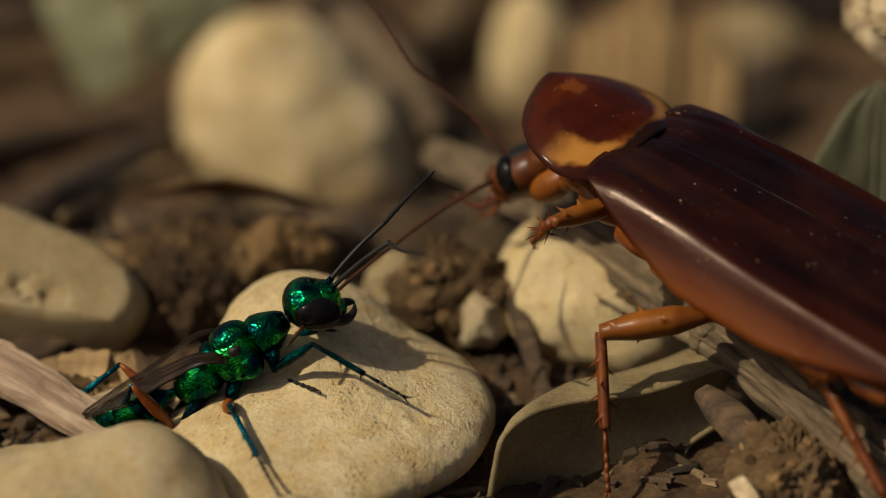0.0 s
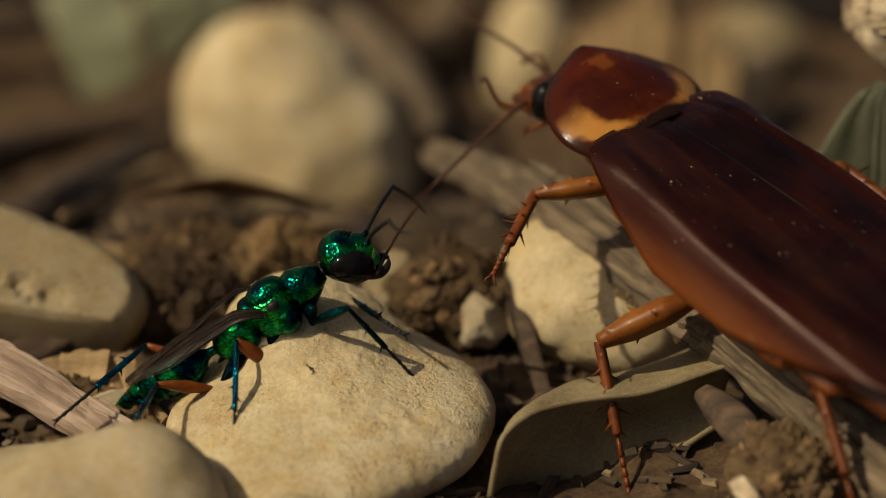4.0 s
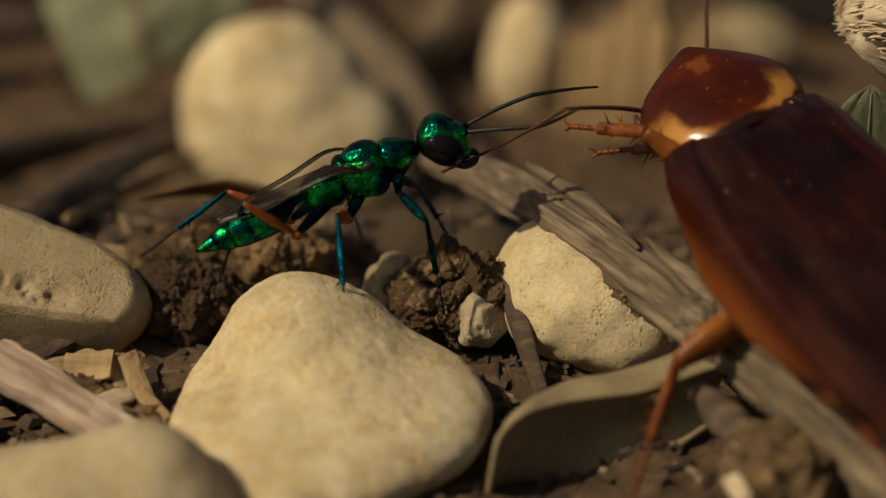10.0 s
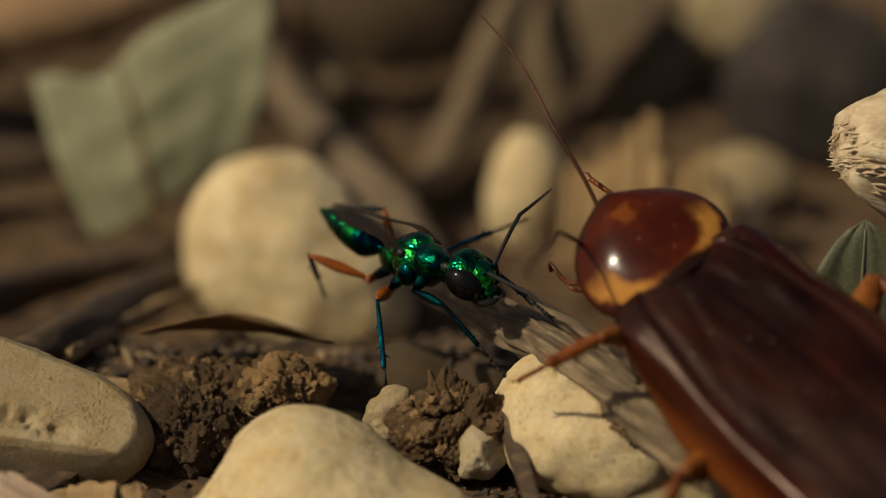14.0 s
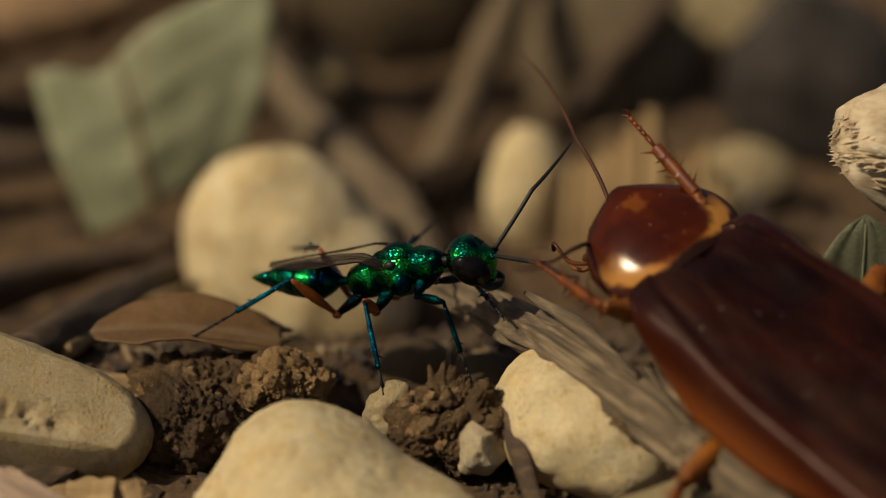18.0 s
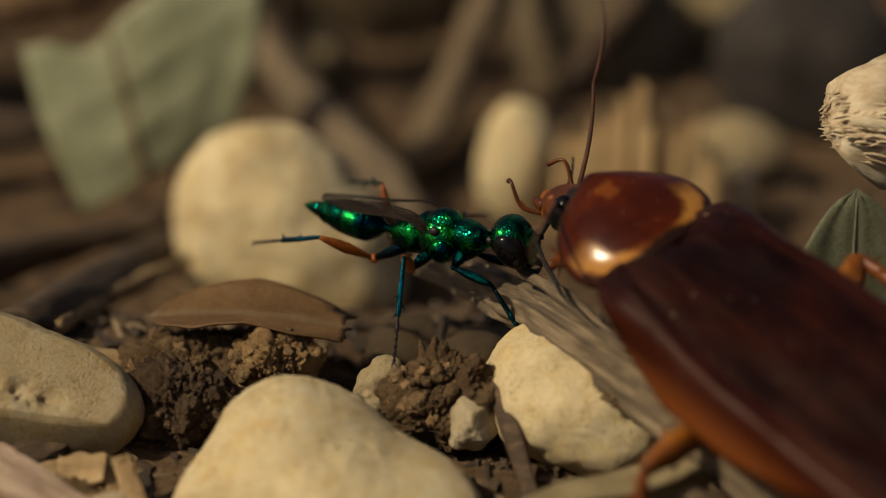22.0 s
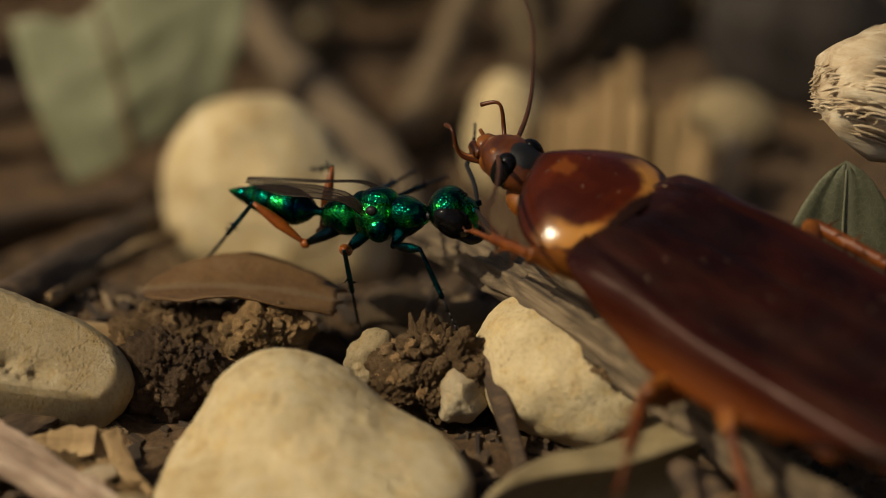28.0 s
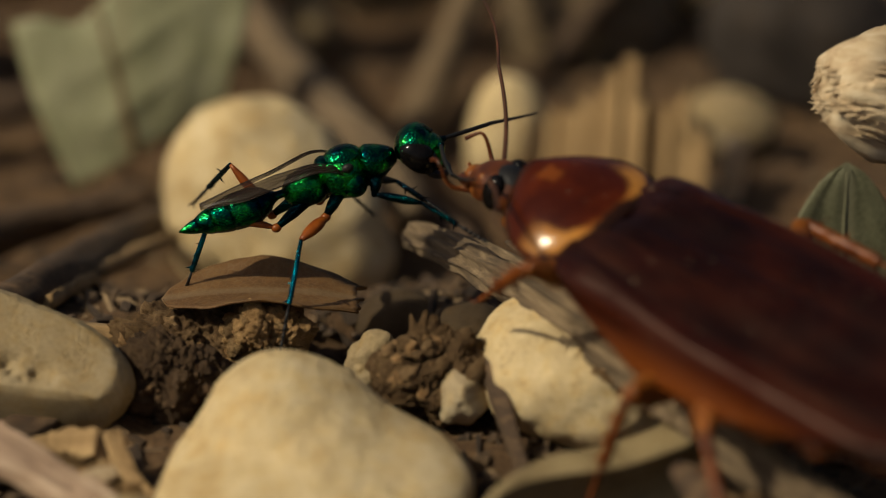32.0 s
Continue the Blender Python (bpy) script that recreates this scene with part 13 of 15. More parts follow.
    walk(MOVING['roach_front_leg_left_femur'], [(0, P(-0.39, 2.03, -2.18, -1.7, -11.2, 81.8)), (1.5, P(-0.39, 2.03, -2.18, -1.8, -16, 85.2)), (2, P(-0.39, 2.03, -2.18, 0.5, -19.4, 77.9)), (2.5, P(-0.39, 2.03, -2.18, 5.7, -20.7, 60.2)), (2.75, P(-0.39, 2.03, -2.18, 6.5, -8, 50.4)), (3, P(-0.39, 2.03, -2.18, 4.8, 5, 40.5)), (3.5, P(-0.39, 2.03, -2.18, 6.1, 12.4, 48.7)), (4, P(-0.39, 2.03, -2.18, 8, 10, 54.4)), (4.5, P(-0.39, 2.03, -2.18, 9.6, 4.1, 58.6)), (4.75, P(-0.39, 2.03, -2.18, 10.6, -6, 67.4)), (5, P(-0.39, 2.03, -2.18, 10, -15.8, 76.2)), (5.5, P(-0.39, 2.03, -2.18, 8.7, -22.6, 82.4)), (6, P(-0.39, 2.03, -2.18, 10.8, -17.7, 75.3)), (6.5, P(-0.39, 2.03, -2.18, 9.3, -22.6, 80.7)), (7, P(-0.39, 2.03, -2.18, 7.8, -29.3, 85.3)), (7.5, P(-0.39, 2.03, -2.18, 14.3, -7.1, 67.6)), (7.75, P(-0.39, 2.03, -2.18, 14.6, -6, 68.7)), (8, P(-0.39, 2.03, -2.18, 15, -4.9, 69.8)), (8.5, P(-0.39, 2.03, -2.18, 14.5, -12.1, 67.5)), (8.75, P(-0.39, 2.03, -2.18, 10.1, -24.5, 79.3)), (9, P(-0.39, 2.03, -2.18, 2.8, -35, 92.5)), (9.5, P(-0.39, 2.03, -2.18, 6.8, -48.9, 83.5)), (10, P(-0.39, 2.03, -2.18, 35.2, -44.4, 45.5)), (10.5, P(-0.39, 2.03, -2.18, 34.7, -34.5, 51.3)), (11, P(-0.39, 2.03, -2.18, 31.7, -14.2, 68.6)), (11.5, P(-0.39, 2.03, -2.18, 33, -6.9, 69.9)), (12, P(-0.39, 2.03, -2.18, 32.4, -18.2, 82.1)), (12.5, P(-0.39, 2.03, -2.18, 31.7, -6.1, 84.1)), (12.75, P(-0.39, 2.03, -2.18, 32.6, -20, 88.2)), (13, P(-0.39, 2.03, -2.18, 32.5, -34.5, 92.5)), (13.5, P(-0.39, 2.03, -2.18, 33.4, -36.5, 90)), (14, P(-0.39, 2.03, -2.18, 34.1, -38.4, 87.6)), (14.5, P(-0.39, 2.03, -2.18, 27.8, -44.8, 97)), (15.5, P(-0.39, 2.03, -2.18, 24, -40.6, 99.7)), (16, P(-0.39, 2.03, -2.18, 22.3, -38.5, 100.9)), (16.5, P(-0.39, 2.03, -2.18, 20.7, -36.4, 102.1)), (17, P(-0.39, 2.03, -2.18, 20.9, -42.9, 101.7)), (17.5, P(-0.39, 2.03, -2.18, 31.8, -53.3, 88.1)), (18, P(-0.39, 2.03, -2.18, 39.3, -38.6, 76.2)), (19, P(-0.39, 2.03, -2.18, 40.2, -44.4, 78.1)), (19.5, P(-0.39, 2.03, -2.18, 39, -46.3, 79.5)), (20, P(-0.39, 2.03, -2.18, 42.5, -48.9, 74.4)), (20.5, P(-0.39, 2.03, -2.18, 52.4, -49.8, 60.9)), (21, P(-0.39, 2.03, -2.18, 65.3, -46.5, 43)), (21.5, P(-0.39, 2.03, -2.18, 73.8, -38.1, 29)), (22, P(-0.39, 2.03, -2.18, 76.3, -27.7, 22)), (23, P(-0.39, 2.03, -2.18, 70.6, -23.3, 29.8)), (24, P(-0.39, 2.03, -2.18, 74.1, -28.8, 22.5)), (24.5, P(-0.39, 2.03, -2.18, 76.5, -31.5, 17.7)), (25, P(-0.39, 2.03, -2.18, 79, -33.9, 12.8)), (25.5, P(-0.39, 2.03, -2.18, 77.7, -32.5, 13.8)), (26.5, P(-0.39, 2.03, -2.18, 73.7, -27.4, 19)), (27, P(-0.39, 2.03, -2.18, 71.3, -23.6, 22.8)), (27.5, P(-0.39, 2.03, -2.18, 63.3, -31.5, 40.2)), (28, P(-0.39, 2.03, -2.18, 58.1, -31.6, 49.2)), (28.5, P(-0.39, 2.03, -2.18, 52.6, -31.5, 59.2)), (29, P(-0.39, 2.03, -2.18, 49.5, -30.7, 64.7)), (30, P(-0.39, 2.03, -2.18, 47.2, -35.4, 70)), (30.5, P(-0.39, 2.03, -2.18, 49.2, -39, 67.9)), (31, P(-0.39, 2.03, -2.18, 51.3, -42.6, 65.5)), (31.5, P(-0.39, 2.03, -2.18, 42.2, -37, 77.1)), (32, P(-0.39, 2.03, -2.18, 46.3, -38.9, 70.9))])
    walk(MOVING['roach_front_leg_left_tibia'], [(0, P(0.29, 6.73, -1.24, -118.2, 49.1, -45.8)), (1.5, P(-0, 6.66, -0.84, -124.6, 47.3, -52.7)), (2, P(0.57, 6.49, -0.57, -127, 48.6, -55.2)), (2.5, P(1.86, 5.96, -0.47, -128.4, 52.3, -56.1)), (2.75, P(2.66, 5.72, -1.51, 2.3, 55, 91.9)), (3, P(3.27, 5.16, -2.6, 1, -19.8, 120.8)), (3.5, P(2.73, 5.58, -3.21, 6.2, 14.7, 113.7)), (4, P(2.39, 5.9, -3.02, 7.5, 8, 120.3)), (4.5, P(2.12, 6.15, -2.52, 7.8, -2.2, 131.3)), (4.75, P(1.46, 6.47, -1.68, 0, 43.5, 101.4)), (5, P(0.72, 6.55, -0.86, -69.1, 61.4, 16.8)), (5.5, P(0.2, 6.45, -0.32, -66.2, 55.1, 19.1)), (6, P(0.78, 6.49, -0.71, -67.8, 53.4, 16.3)), (6.5, P(0.33, 6.43, -0.32, -71.2, 52.1, 11.2)), (7, P(-0.05, 6.23, 0.19, -73.6, 48.7, 8.3)), (7.5, P(1.44, 6.47, -1.58, -67.9, 54.2, 15)), (7.75, P(1.36, 6.51, -1.67, -5.5, 37.1, 91.7)), (8, P(1.28, 6.55, -1.77, 7.1, -5.4, 123.9)), (8.5, P(1.42, 6.4, -1.16, 6.4, -8.1, 128.2)), (8.75, P(0.43, 6.35, -0.17, -4.4, 31.8, 105.2)), (9, P(-0.56, 5.99, 0.6, -51.8, 51, 51.1)), (9.5, P(-0.03, 5.19, 1.47, -68.1, 35.4, 33)), (10, P(2.03, 4.49, 1.2, -72.6, 17, 24.7)), (10.5, P(2.1, 5.14, 0.56, -70.4, 23.8, 24.9)), (11, P(1.32, 6.4, -0.99, -36.3, 12.5, 92.5)), (11.5, P(1.26, 6.54, -1.6, -32.1, -7.4, 116.2)), (12, P(0.24, 6.58, -0.67, -33.5, -18.8, 125.6)), (12.5, P(0.1, 6.81, -1.67, -35.6, -9, 128.1)), (12.75, P(-0.24, 6.57, -0.53, -41, 41.9, 118.4)), (13, P(-0.56, 6.01, 0.56, -138.6, 76.9, 15.3)), (13.5, P(-0.39, 5.92, 0.7, -122.3, 57.5, 33.9)), (14, P(-0.23, 5.82, 0.83, -113.4, 36.8, 47.9)), (14.5, P(-0.81, 5.44, 1.23, -117.6, 37.3, 44.1)), (15.5, P(-1.01, 5.65, 0.97, -128, 43, 33.4)), (16, P(-1.11, 5.75, 0.83, -134.1, 45.3, 27)), (16.5, P(-1.2, 5.84, 0.69, -139.9, 42.4, 21.9)), (17, P(-1.11, 5.5, 1.11, -150.1, 25.4, 14.4)), (17.5, P(-0.29, 4.92, 1.7, -158.1, 8.1, 2.7)), (18, P(0.51, 5.7, 0.84, -158.6, 9.3, -0.4)), (19, P(0.32, 5.41, 1.2, -143.8, 51.3, 7.9)), (19.5, P(0.22, 5.31, 1.32, -147.1, 51.2, 4)), (20, P(0.46, 5.09, 1.46, -151.1, 50.3, -0.6)), (20.5, P(1.13, 4.76, 1.51, -155.6, 49.7, -6.1)), (21, P(2.05, 4.3, 1.33, -159.9, 49, -11.4)), (21.5, P(2.94, 3.87, 0.8, -162.3, 47.9, -14.1)), (22, P(3.58, 3.63, 0.07, -162.3, 47.4, -14.1)), (23, P(3.46, 4.24, -0.27, -156.9, 46.8, -7.1)), (24, P(3.52, 3.65, 0.15, -144.8, 42.4, 8)), (24.5, P(3.54, 3.28, 0.35, -142.7, 38.8, 10.1)), (25, P(3.52, 2.92, 0.52, -142.2, 37, 10.4)), (25.5, P(3.57, 3.01, 0.42, -146.2, 34.9, 4.5)), (26.5, P(3.67, 3.43, 0.05, -155.7, 27.4, -8)), (27, P(3.69, 3.75, -0.24, -159.3, 23.3, -12.1)), (27.5, P(2.76, 4.69, 0.35, -160.5, 19.2, -12.2)), (28, P(2.3, 5.15, 0.36, -158.8, 19.7, -8.5)), (28.5, P(1.72, 5.57, 0.35, -155.6, 26.8, -5.8)), (29, P(1.39, 5.79, 0.29, -153.4, 30.7, -3.7)), (30, P(0.96, 5.73, 0.62, -154.9, 14, -1.4)), (30.5, P(1.02, 5.51, 0.87, -151.9, 22.2, 0.9)), (31, P(1.09, 5.27, 1.09, -144.5, 34, 8.7)), (31.5, P(0.47, 5.79, 0.73, -144.1, 45.1, 7)), (32, P(0.84, 5.59, 0.86, -145.1, 44.9, 5.2))])
    walk(MOVING['roach_front_leg_left_tarsus'], [(0, P(1.89, 5.08, -3.9, -118.2, 49.1, -45.8)), (1.5, P(1.44, 4.77, -3.42, -124.6, 47.3, -52.7)), (2, P(1.89, 4.58, -3.21, -127, 48.6, -55.2)), (2.5, P(3.05, 4.18, -3.25, -128.4, 52.3, -56.1)), (2.75, P(2.6, 7.73, -4.38, 2.3, 55, 91.9)), (3, P(1.58, 8, -1.42, 1, -19.8, 120.8)), (3.5, P(1.36, 8.69, -4.11, 6.2, 14.7, 113.7)), (4, P(0.63, 8.9, -3.51, 7.5, 8, 120.3)), (4.5, P(-0.19, 8.78, -2.39, 7.8, -2.2, 131.3)), (4.75, P(0.95, 8.97, -4.09, 0, 43.5, 101.4)), (5, P(2.33, 7.03, -3.94, -69.1, 61.4, 16.8)), (5.5, P(2.1, 7.11, -3.2, -66.2, 55.1, 19.1)), (6, P(2.79, 7.08, -3.53, -67.8, 53.4, 16.3)), (6.5, P(2.44, 6.85, -3.09, -71.2, 52.1, 11.2)), (7, P(2.25, 6.57, -2.45, -73.6, 48.7, 8.3)), (7.5, P(3.42, 7, -4.43, -67.9, 54.2, 15)), (7.75, P(1.27, 9.31, -3.79, -5.5, 37.1, 91.7)), (8, P(-0.67, 9.45, -1.43, 7.1, -5.4, 123.9)), (8.5, P(-0.73, 9.13, -0.67, 6.4, -8.1, 128.2)), (8.75, P(-0.35, 9.23, -2.02, -4.4, 31.8, 105.2)), (9, P(0.83, 7.7, -2.13, -51.8, 51, 51.1)), (9.5, P(2.37, 6.74, -0.57, -68.1, 35.4, 33)), (10, P(5.08, 5.89, 0.17, -72.6, 17, 24.7)), (10.5, P(5.01, 6.5, -0.86, -70.4, 23.8, 24.9)), (11, P(1.17, 9.82, -1.75, -36.3, 12.5, 92.5)), (11.5, P(-0.28, 9.66, -1.14, -32.1, -7.4, 116.2)), (12, P(-1.69, 9.28, 0.46, -33.5, -18.8, 125.6)), (12.5, P(-2.04, 9.54, -1.12, -35.6, -9, 128.1)), (12.75, P(-1.49, 8.87, -2.87, -41, 41.9, 118.4)), (13, P(0.2, 6.22, -2.86, -138.6, 76.9, 15.3)), (13.5, P(1.18, 6.97, -2.26, -122.3, 57.5, 33.9)), (14, P(1.65, 7.9, -1.28, -113.4, 36.8, 47.9)), (14.5, P(1.2, 7.38, -0.9, -117.6, 37.3, 44.1)), (15.5, P(1.13, 7.06, -1.43, -128, 43, 33.4)), (16, P(1.09, 6.87, -1.66, -134.1, 45.3, 27)), (16.5, P(1.2, 6.8, -1.67, -139.9, 42.4, 21.9)), (17, P(1.96, 6.29, -0.4, -150.1, 25.4, 14.4)), (17.5, P(3.18, 5.08, 1.2, -158.1, 8.1, 2.7)), (18, P(3.98, 5.68, 0.27, -158.6, 9.3, -0.4)), (19, P(2.5, 5.71, -1.54, -143.8, 51.3, 7.9)), (19.5, P(2.41, 5.47, -1.42, -147.1, 51.2, 4)), (20, P(2.71, 5.07, -1.23, -151.1, 50.3, -0.6)), (20.5, P(3.39, 4.52, -1.17, -155.6, 49.7, -6.1)), (21, P(4.31, 3.85, -1.32, -159.9, 49, -11.4)), (21.5, P(5.22, 3.3, -1.8, -162.3, 47.9, -14.1)), (22, P(5.89, 3.05, -2.51, -162.3, 47.4, -14.1)), (23, P(5.85, 3.94, -2.83, -156.9, 46.8, -7.1)), (24, P(6.09, 4.01, -2.22, -144.8, 42.4, 8)), (24.5, P(6.23, 3.76, -1.85, -142.7, 38.8, 10.1)), (25, P(6.28, 3.43, -1.59, -142.2, 37, 10.4)), (25.5, P(6.44, 3.23, -1.59, -146.2, 34.9, 4.5)), (26.5, P(6.75, 3, -1.57, -155.7, 27.4, -8)), (27, P(6.85, 3.08, -1.64, -159.3, 23.3, -12.1)), (27.5, P(6, 3.99, -0.8, -160.5, 19.2, -12.2)), (28, P(5.57, 4.66, -0.83, -158.8, 19.7, -8.5)), (28.5, P(4.84, 5.26, -1.24, -155.6, 26.8, -5.8)), (29, P(4.4, 5.6, -1.5, -153.4, 30.7, -3.7)), (30, P(4.36, 5.65, -0.23, -154.9, 14, -1.4)), (30.5, P(4.27, 5.56, -0.46, -151.9, 22.2, 0.9)), (31, P(3.96, 5.71, -0.87, -144.5, 34, 8.7)), (31.5, P(2.93, 6.09, -1.76, -144.1, 45.1, 7)), (32, P(3.32, 5.81, -1.62, -145.1, 44.9, 5.2))])
    walk(MOVING['roach_hind_leg_left_femur'], [(0, P(-8.58, 2.65, -2.03, -2.5, 11.8, 165.1)), (3, P(-8.58, 2.65, -2.03, -2.1, 6.7, -177.7)), (3.5, P(-8.58, 2.65, -2.03, -2.3, 5.9, 179)), (4.5, P(-8.58, 2.65, -2.03, -2.6, 4.5, 171.7)), (5, P(-8.58, 2.65, -2.03, -2.6, 3.6, 168.2)), (5.5, P(-8.58, 2.65, -2.03, -2.6, 2.7, 164.9)), (7, P(-8.58, 2.65, -2.03, -2.9, -0.8, 159.6)), (7.5, P(-8.58, 2.65, -2.03, -3.7, -2.7, 160.9)), (8, P(-8.58, 2.65, -2.03, -4.6, -4.5, 162)), (8.5, P(-8.58, 2.65, -2.03, -5.6, -6.1, 163.1)), (9, P(-8.58, 2.65, -2.03, -6.5, -7.6, 164.3)), (9.5, P(-8.58, 2.65, -2.03, -8.2, -9, 164.4)), (10, P(-8.58, 2.65, -2.03, -9.9, -10.4, 164.3)), (10.5, P(-8.58, 2.65, -2.03, -11.5, -12, 163.6)), (11, P(-8.58, 2.65, -2.03, -13, -13.6, 163)), (12, P(-8.58, 2.65, -2.03, -16.2, -15.9, 162.9)), (12.5, P(-8.58, 2.65, -2.03, -18.1, -16.4, 164.1)), (13, P(-8.58, 2.65, -2.03, -19.7, -17.8, 164.3)), (14, P(-8.58, 2.65, -2.03, -18.8, -12.5, 164.7)), (14.5, P(-8.58, 2.65, -2.03, -18.3, -10, 165.1)), (15.5, P(-8.58, 2.65, -2.03, -17.2, -4.5, 166)), (16.5, P(-8.58, 2.65, -2.03, -15.9, 1, 167.3)), (17, P(-8.58, 2.65, -2.03, -15.2, 3.7, 168.1)), (17.5, P(-8.58, 2.65, -2.03, -15.8, 0.6, 165.9)), (18, P(-8.58, 2.65, -2.03, -16.3, -2, 163.9)), (19, P(-8.58, 2.65, -2.03, -16.8, -8, 160)), (19.5, P(-8.58, 2.65, -2.03, -16.5, -5.6, 160.1)), (20, P(-8.58, 2.65, -2.03, -16.1, -3.3, 160.2)), (21, P(-8.58, 2.65, -2.03, -15.5, 1.7, 160.6)), (22, P(-8.58, 2.65, -2.03, -14.8, 6.5, 160.7)), (22.5, P(-8.58, 2.65, -2.03, -14.4, 8.8, 161)), (23, P(-8.58, 2.65, -2.03, -14, 11.2, 161.2)), (24, P(-8.58, 2.65, -2.03, -13.3, 7.6, 156.9)), (25, P(-8.58, 2.65, -2.03, -12.3, 4.1, 152.6)), (25.5, P(-8.58, 2.65, -2.03, -11.8, 2.5, 150.2)), (27, P(-8.58, 2.65, -2.03, -9.8, -1.9, 143.1)), (27.5, P(-8.58, 2.65, -2.03, -9, -3.3, 140.6)), (28, P(-8.58, 2.65, -2.03, -8.2, -4.9, 137.8)), (29, P(-8.58, 2.65, -2.03, -8.3, -5, 135.8)), (29.5, P(-8.58, 2.65, -2.03, -8.4, -5, 135.1)), (30, P(-8.58, 2.65, -2.03, -8.6, -4.9, 134.3)), (31, P(-8.58, 2.65, -2.03, -8.8, -4.5, 133.1)), (32, P(-8.58, 2.65, -2.03, -9.2, -3.9, 132))])
    walk(MOVING['roach_hind_leg_left_tibia'], [(0, P(-14.48, 4.22, -3.31, 62.6, 25.1, 161.4)), (3, P(-14.77, 2.4, -2.76, 61.2, 28.2, 163.9)), (3.5, P(-14.79, 2.76, -2.68, 61.4, 28.6, 163)), (4.5, P(-14.74, 3.54, -2.52, 61.1, 35.6, 159.9)), (5.5, P(-14.6, 4.28, -2.32, 93.3, 22.7, -152.9)), (6, P(-14.52, 4.56, -2.22, 92, 22.4, -153.9)), (6.5, P(-14.46, 4.76, -2.1, 91.4, 20.9, -152.5)), (7, P(-14.43, 4.83, -1.94, 95.2, 23.3, -146.7)), (7.5, P(-14.47, 4.69, -1.74, 91.5, 25.6, -150.6)), (8, P(-14.5, 4.57, -1.54, 83.3, 22.2, -154.2)), (8.5, P(-14.52, 4.45, -1.37, 87.1, 31.2, -152.4)), (9, P(-14.53, 4.32, -1.2, 84.8, 35.7, -155.8)), (9.5, P(-14.52, 4.31, -1.05, 75.2, 33.7, -168.8)), (10, P(-14.49, 4.31, -0.9, 74.4, 37.7, -172)), (10.5, P(-14.43, 4.37, -0.73, 50.1, 35.4, 150.8)), (11, P(-14.38, 4.43, -0.56, 49.8, 28.9, 152.2)), (12, P(-14.32, 4.42, -0.32, 48.7, 15, 155.7)), (12.5, P(-14.34, 4.29, -0.27, 47.7, 7.5, 158)), (13, P(-14.3, 4.25, -0.12, 45.9, 12.1, 155.3)), (14, P(-14.46, 4.26, -0.68, 46.5, 11.5, 157.6)), (14.5, P(-14.52, 4.23, -0.94, 46.5, 16.6, 156.7)), (15.5, P(-14.62, 4.15, -1.54, 47.2, 18.9, 158.3)), (16.5, P(-14.67, 4.02, -2.14, 48.2, 21.1, 160.1)), (17, P(-14.67, 3.94, -2.43, 48.3, 25.2, 159.8)), (17.5, P(-14.63, 4.17, -2.1, 47.5, 26.5, 157.1)), (18, P(-14.57, 4.38, -1.81, 48.4, 17.9, 158.7)), (19, P(-14.39, 4.76, -1.17, 48.1, 15.3, 156.1)), (19.5, P(-14.42, 4.76, -1.42, 48.4, 16.1, 155.8)), (20, P(-14.44, 4.76, -1.67, 48.6, 16.8, 155.6)), (21, P(-14.46, 4.72, -2.21, 49.1, 18.2, 155.2)), (22, P(-14.43, 4.7, -2.73, 49.7, 19.6, 154.8)), (22.5, P(-14.41, 4.66, -2.99, 49.9, 20.3, 154.7)), (23, P(-14.38, 4.62, -3.24, 49.8, 23, 153.7)), (24, P(-14.27, 5.08, -2.86, 50.4, 27.3, 151.6)), (25, P(-14.1, 5.52, -2.48, 51.1, 31.6, 149.5)), (25.5, P(-13.99, 5.74, -2.31, 52, 31, 149.6)), (27, P(-13.57, 6.4, -1.82, 54.4, 28.9, 149.4)), (27.5, P(-13.4, 6.6, -1.67, 55.1, 28.1, 149.3)), (28, P(-13.19, 6.82, -1.5, 55.4, 30.2, 148)), (29, P(-13.04, 6.98, -1.48, 54.1, 34.3, 144.9)), (29.5, P(-12.98, 7.04, -1.49, 53.3, 36.4, 143.3)), (30, P(-12.93, 7.1, -1.5, 53, 36.1, 142.7)), (31, P(-12.83, 7.2, -1.54, 52.5, 35.8, 141.5)), (32, P(-12.74, 7.28, -1.61, 53.4, 29.9, 143))])
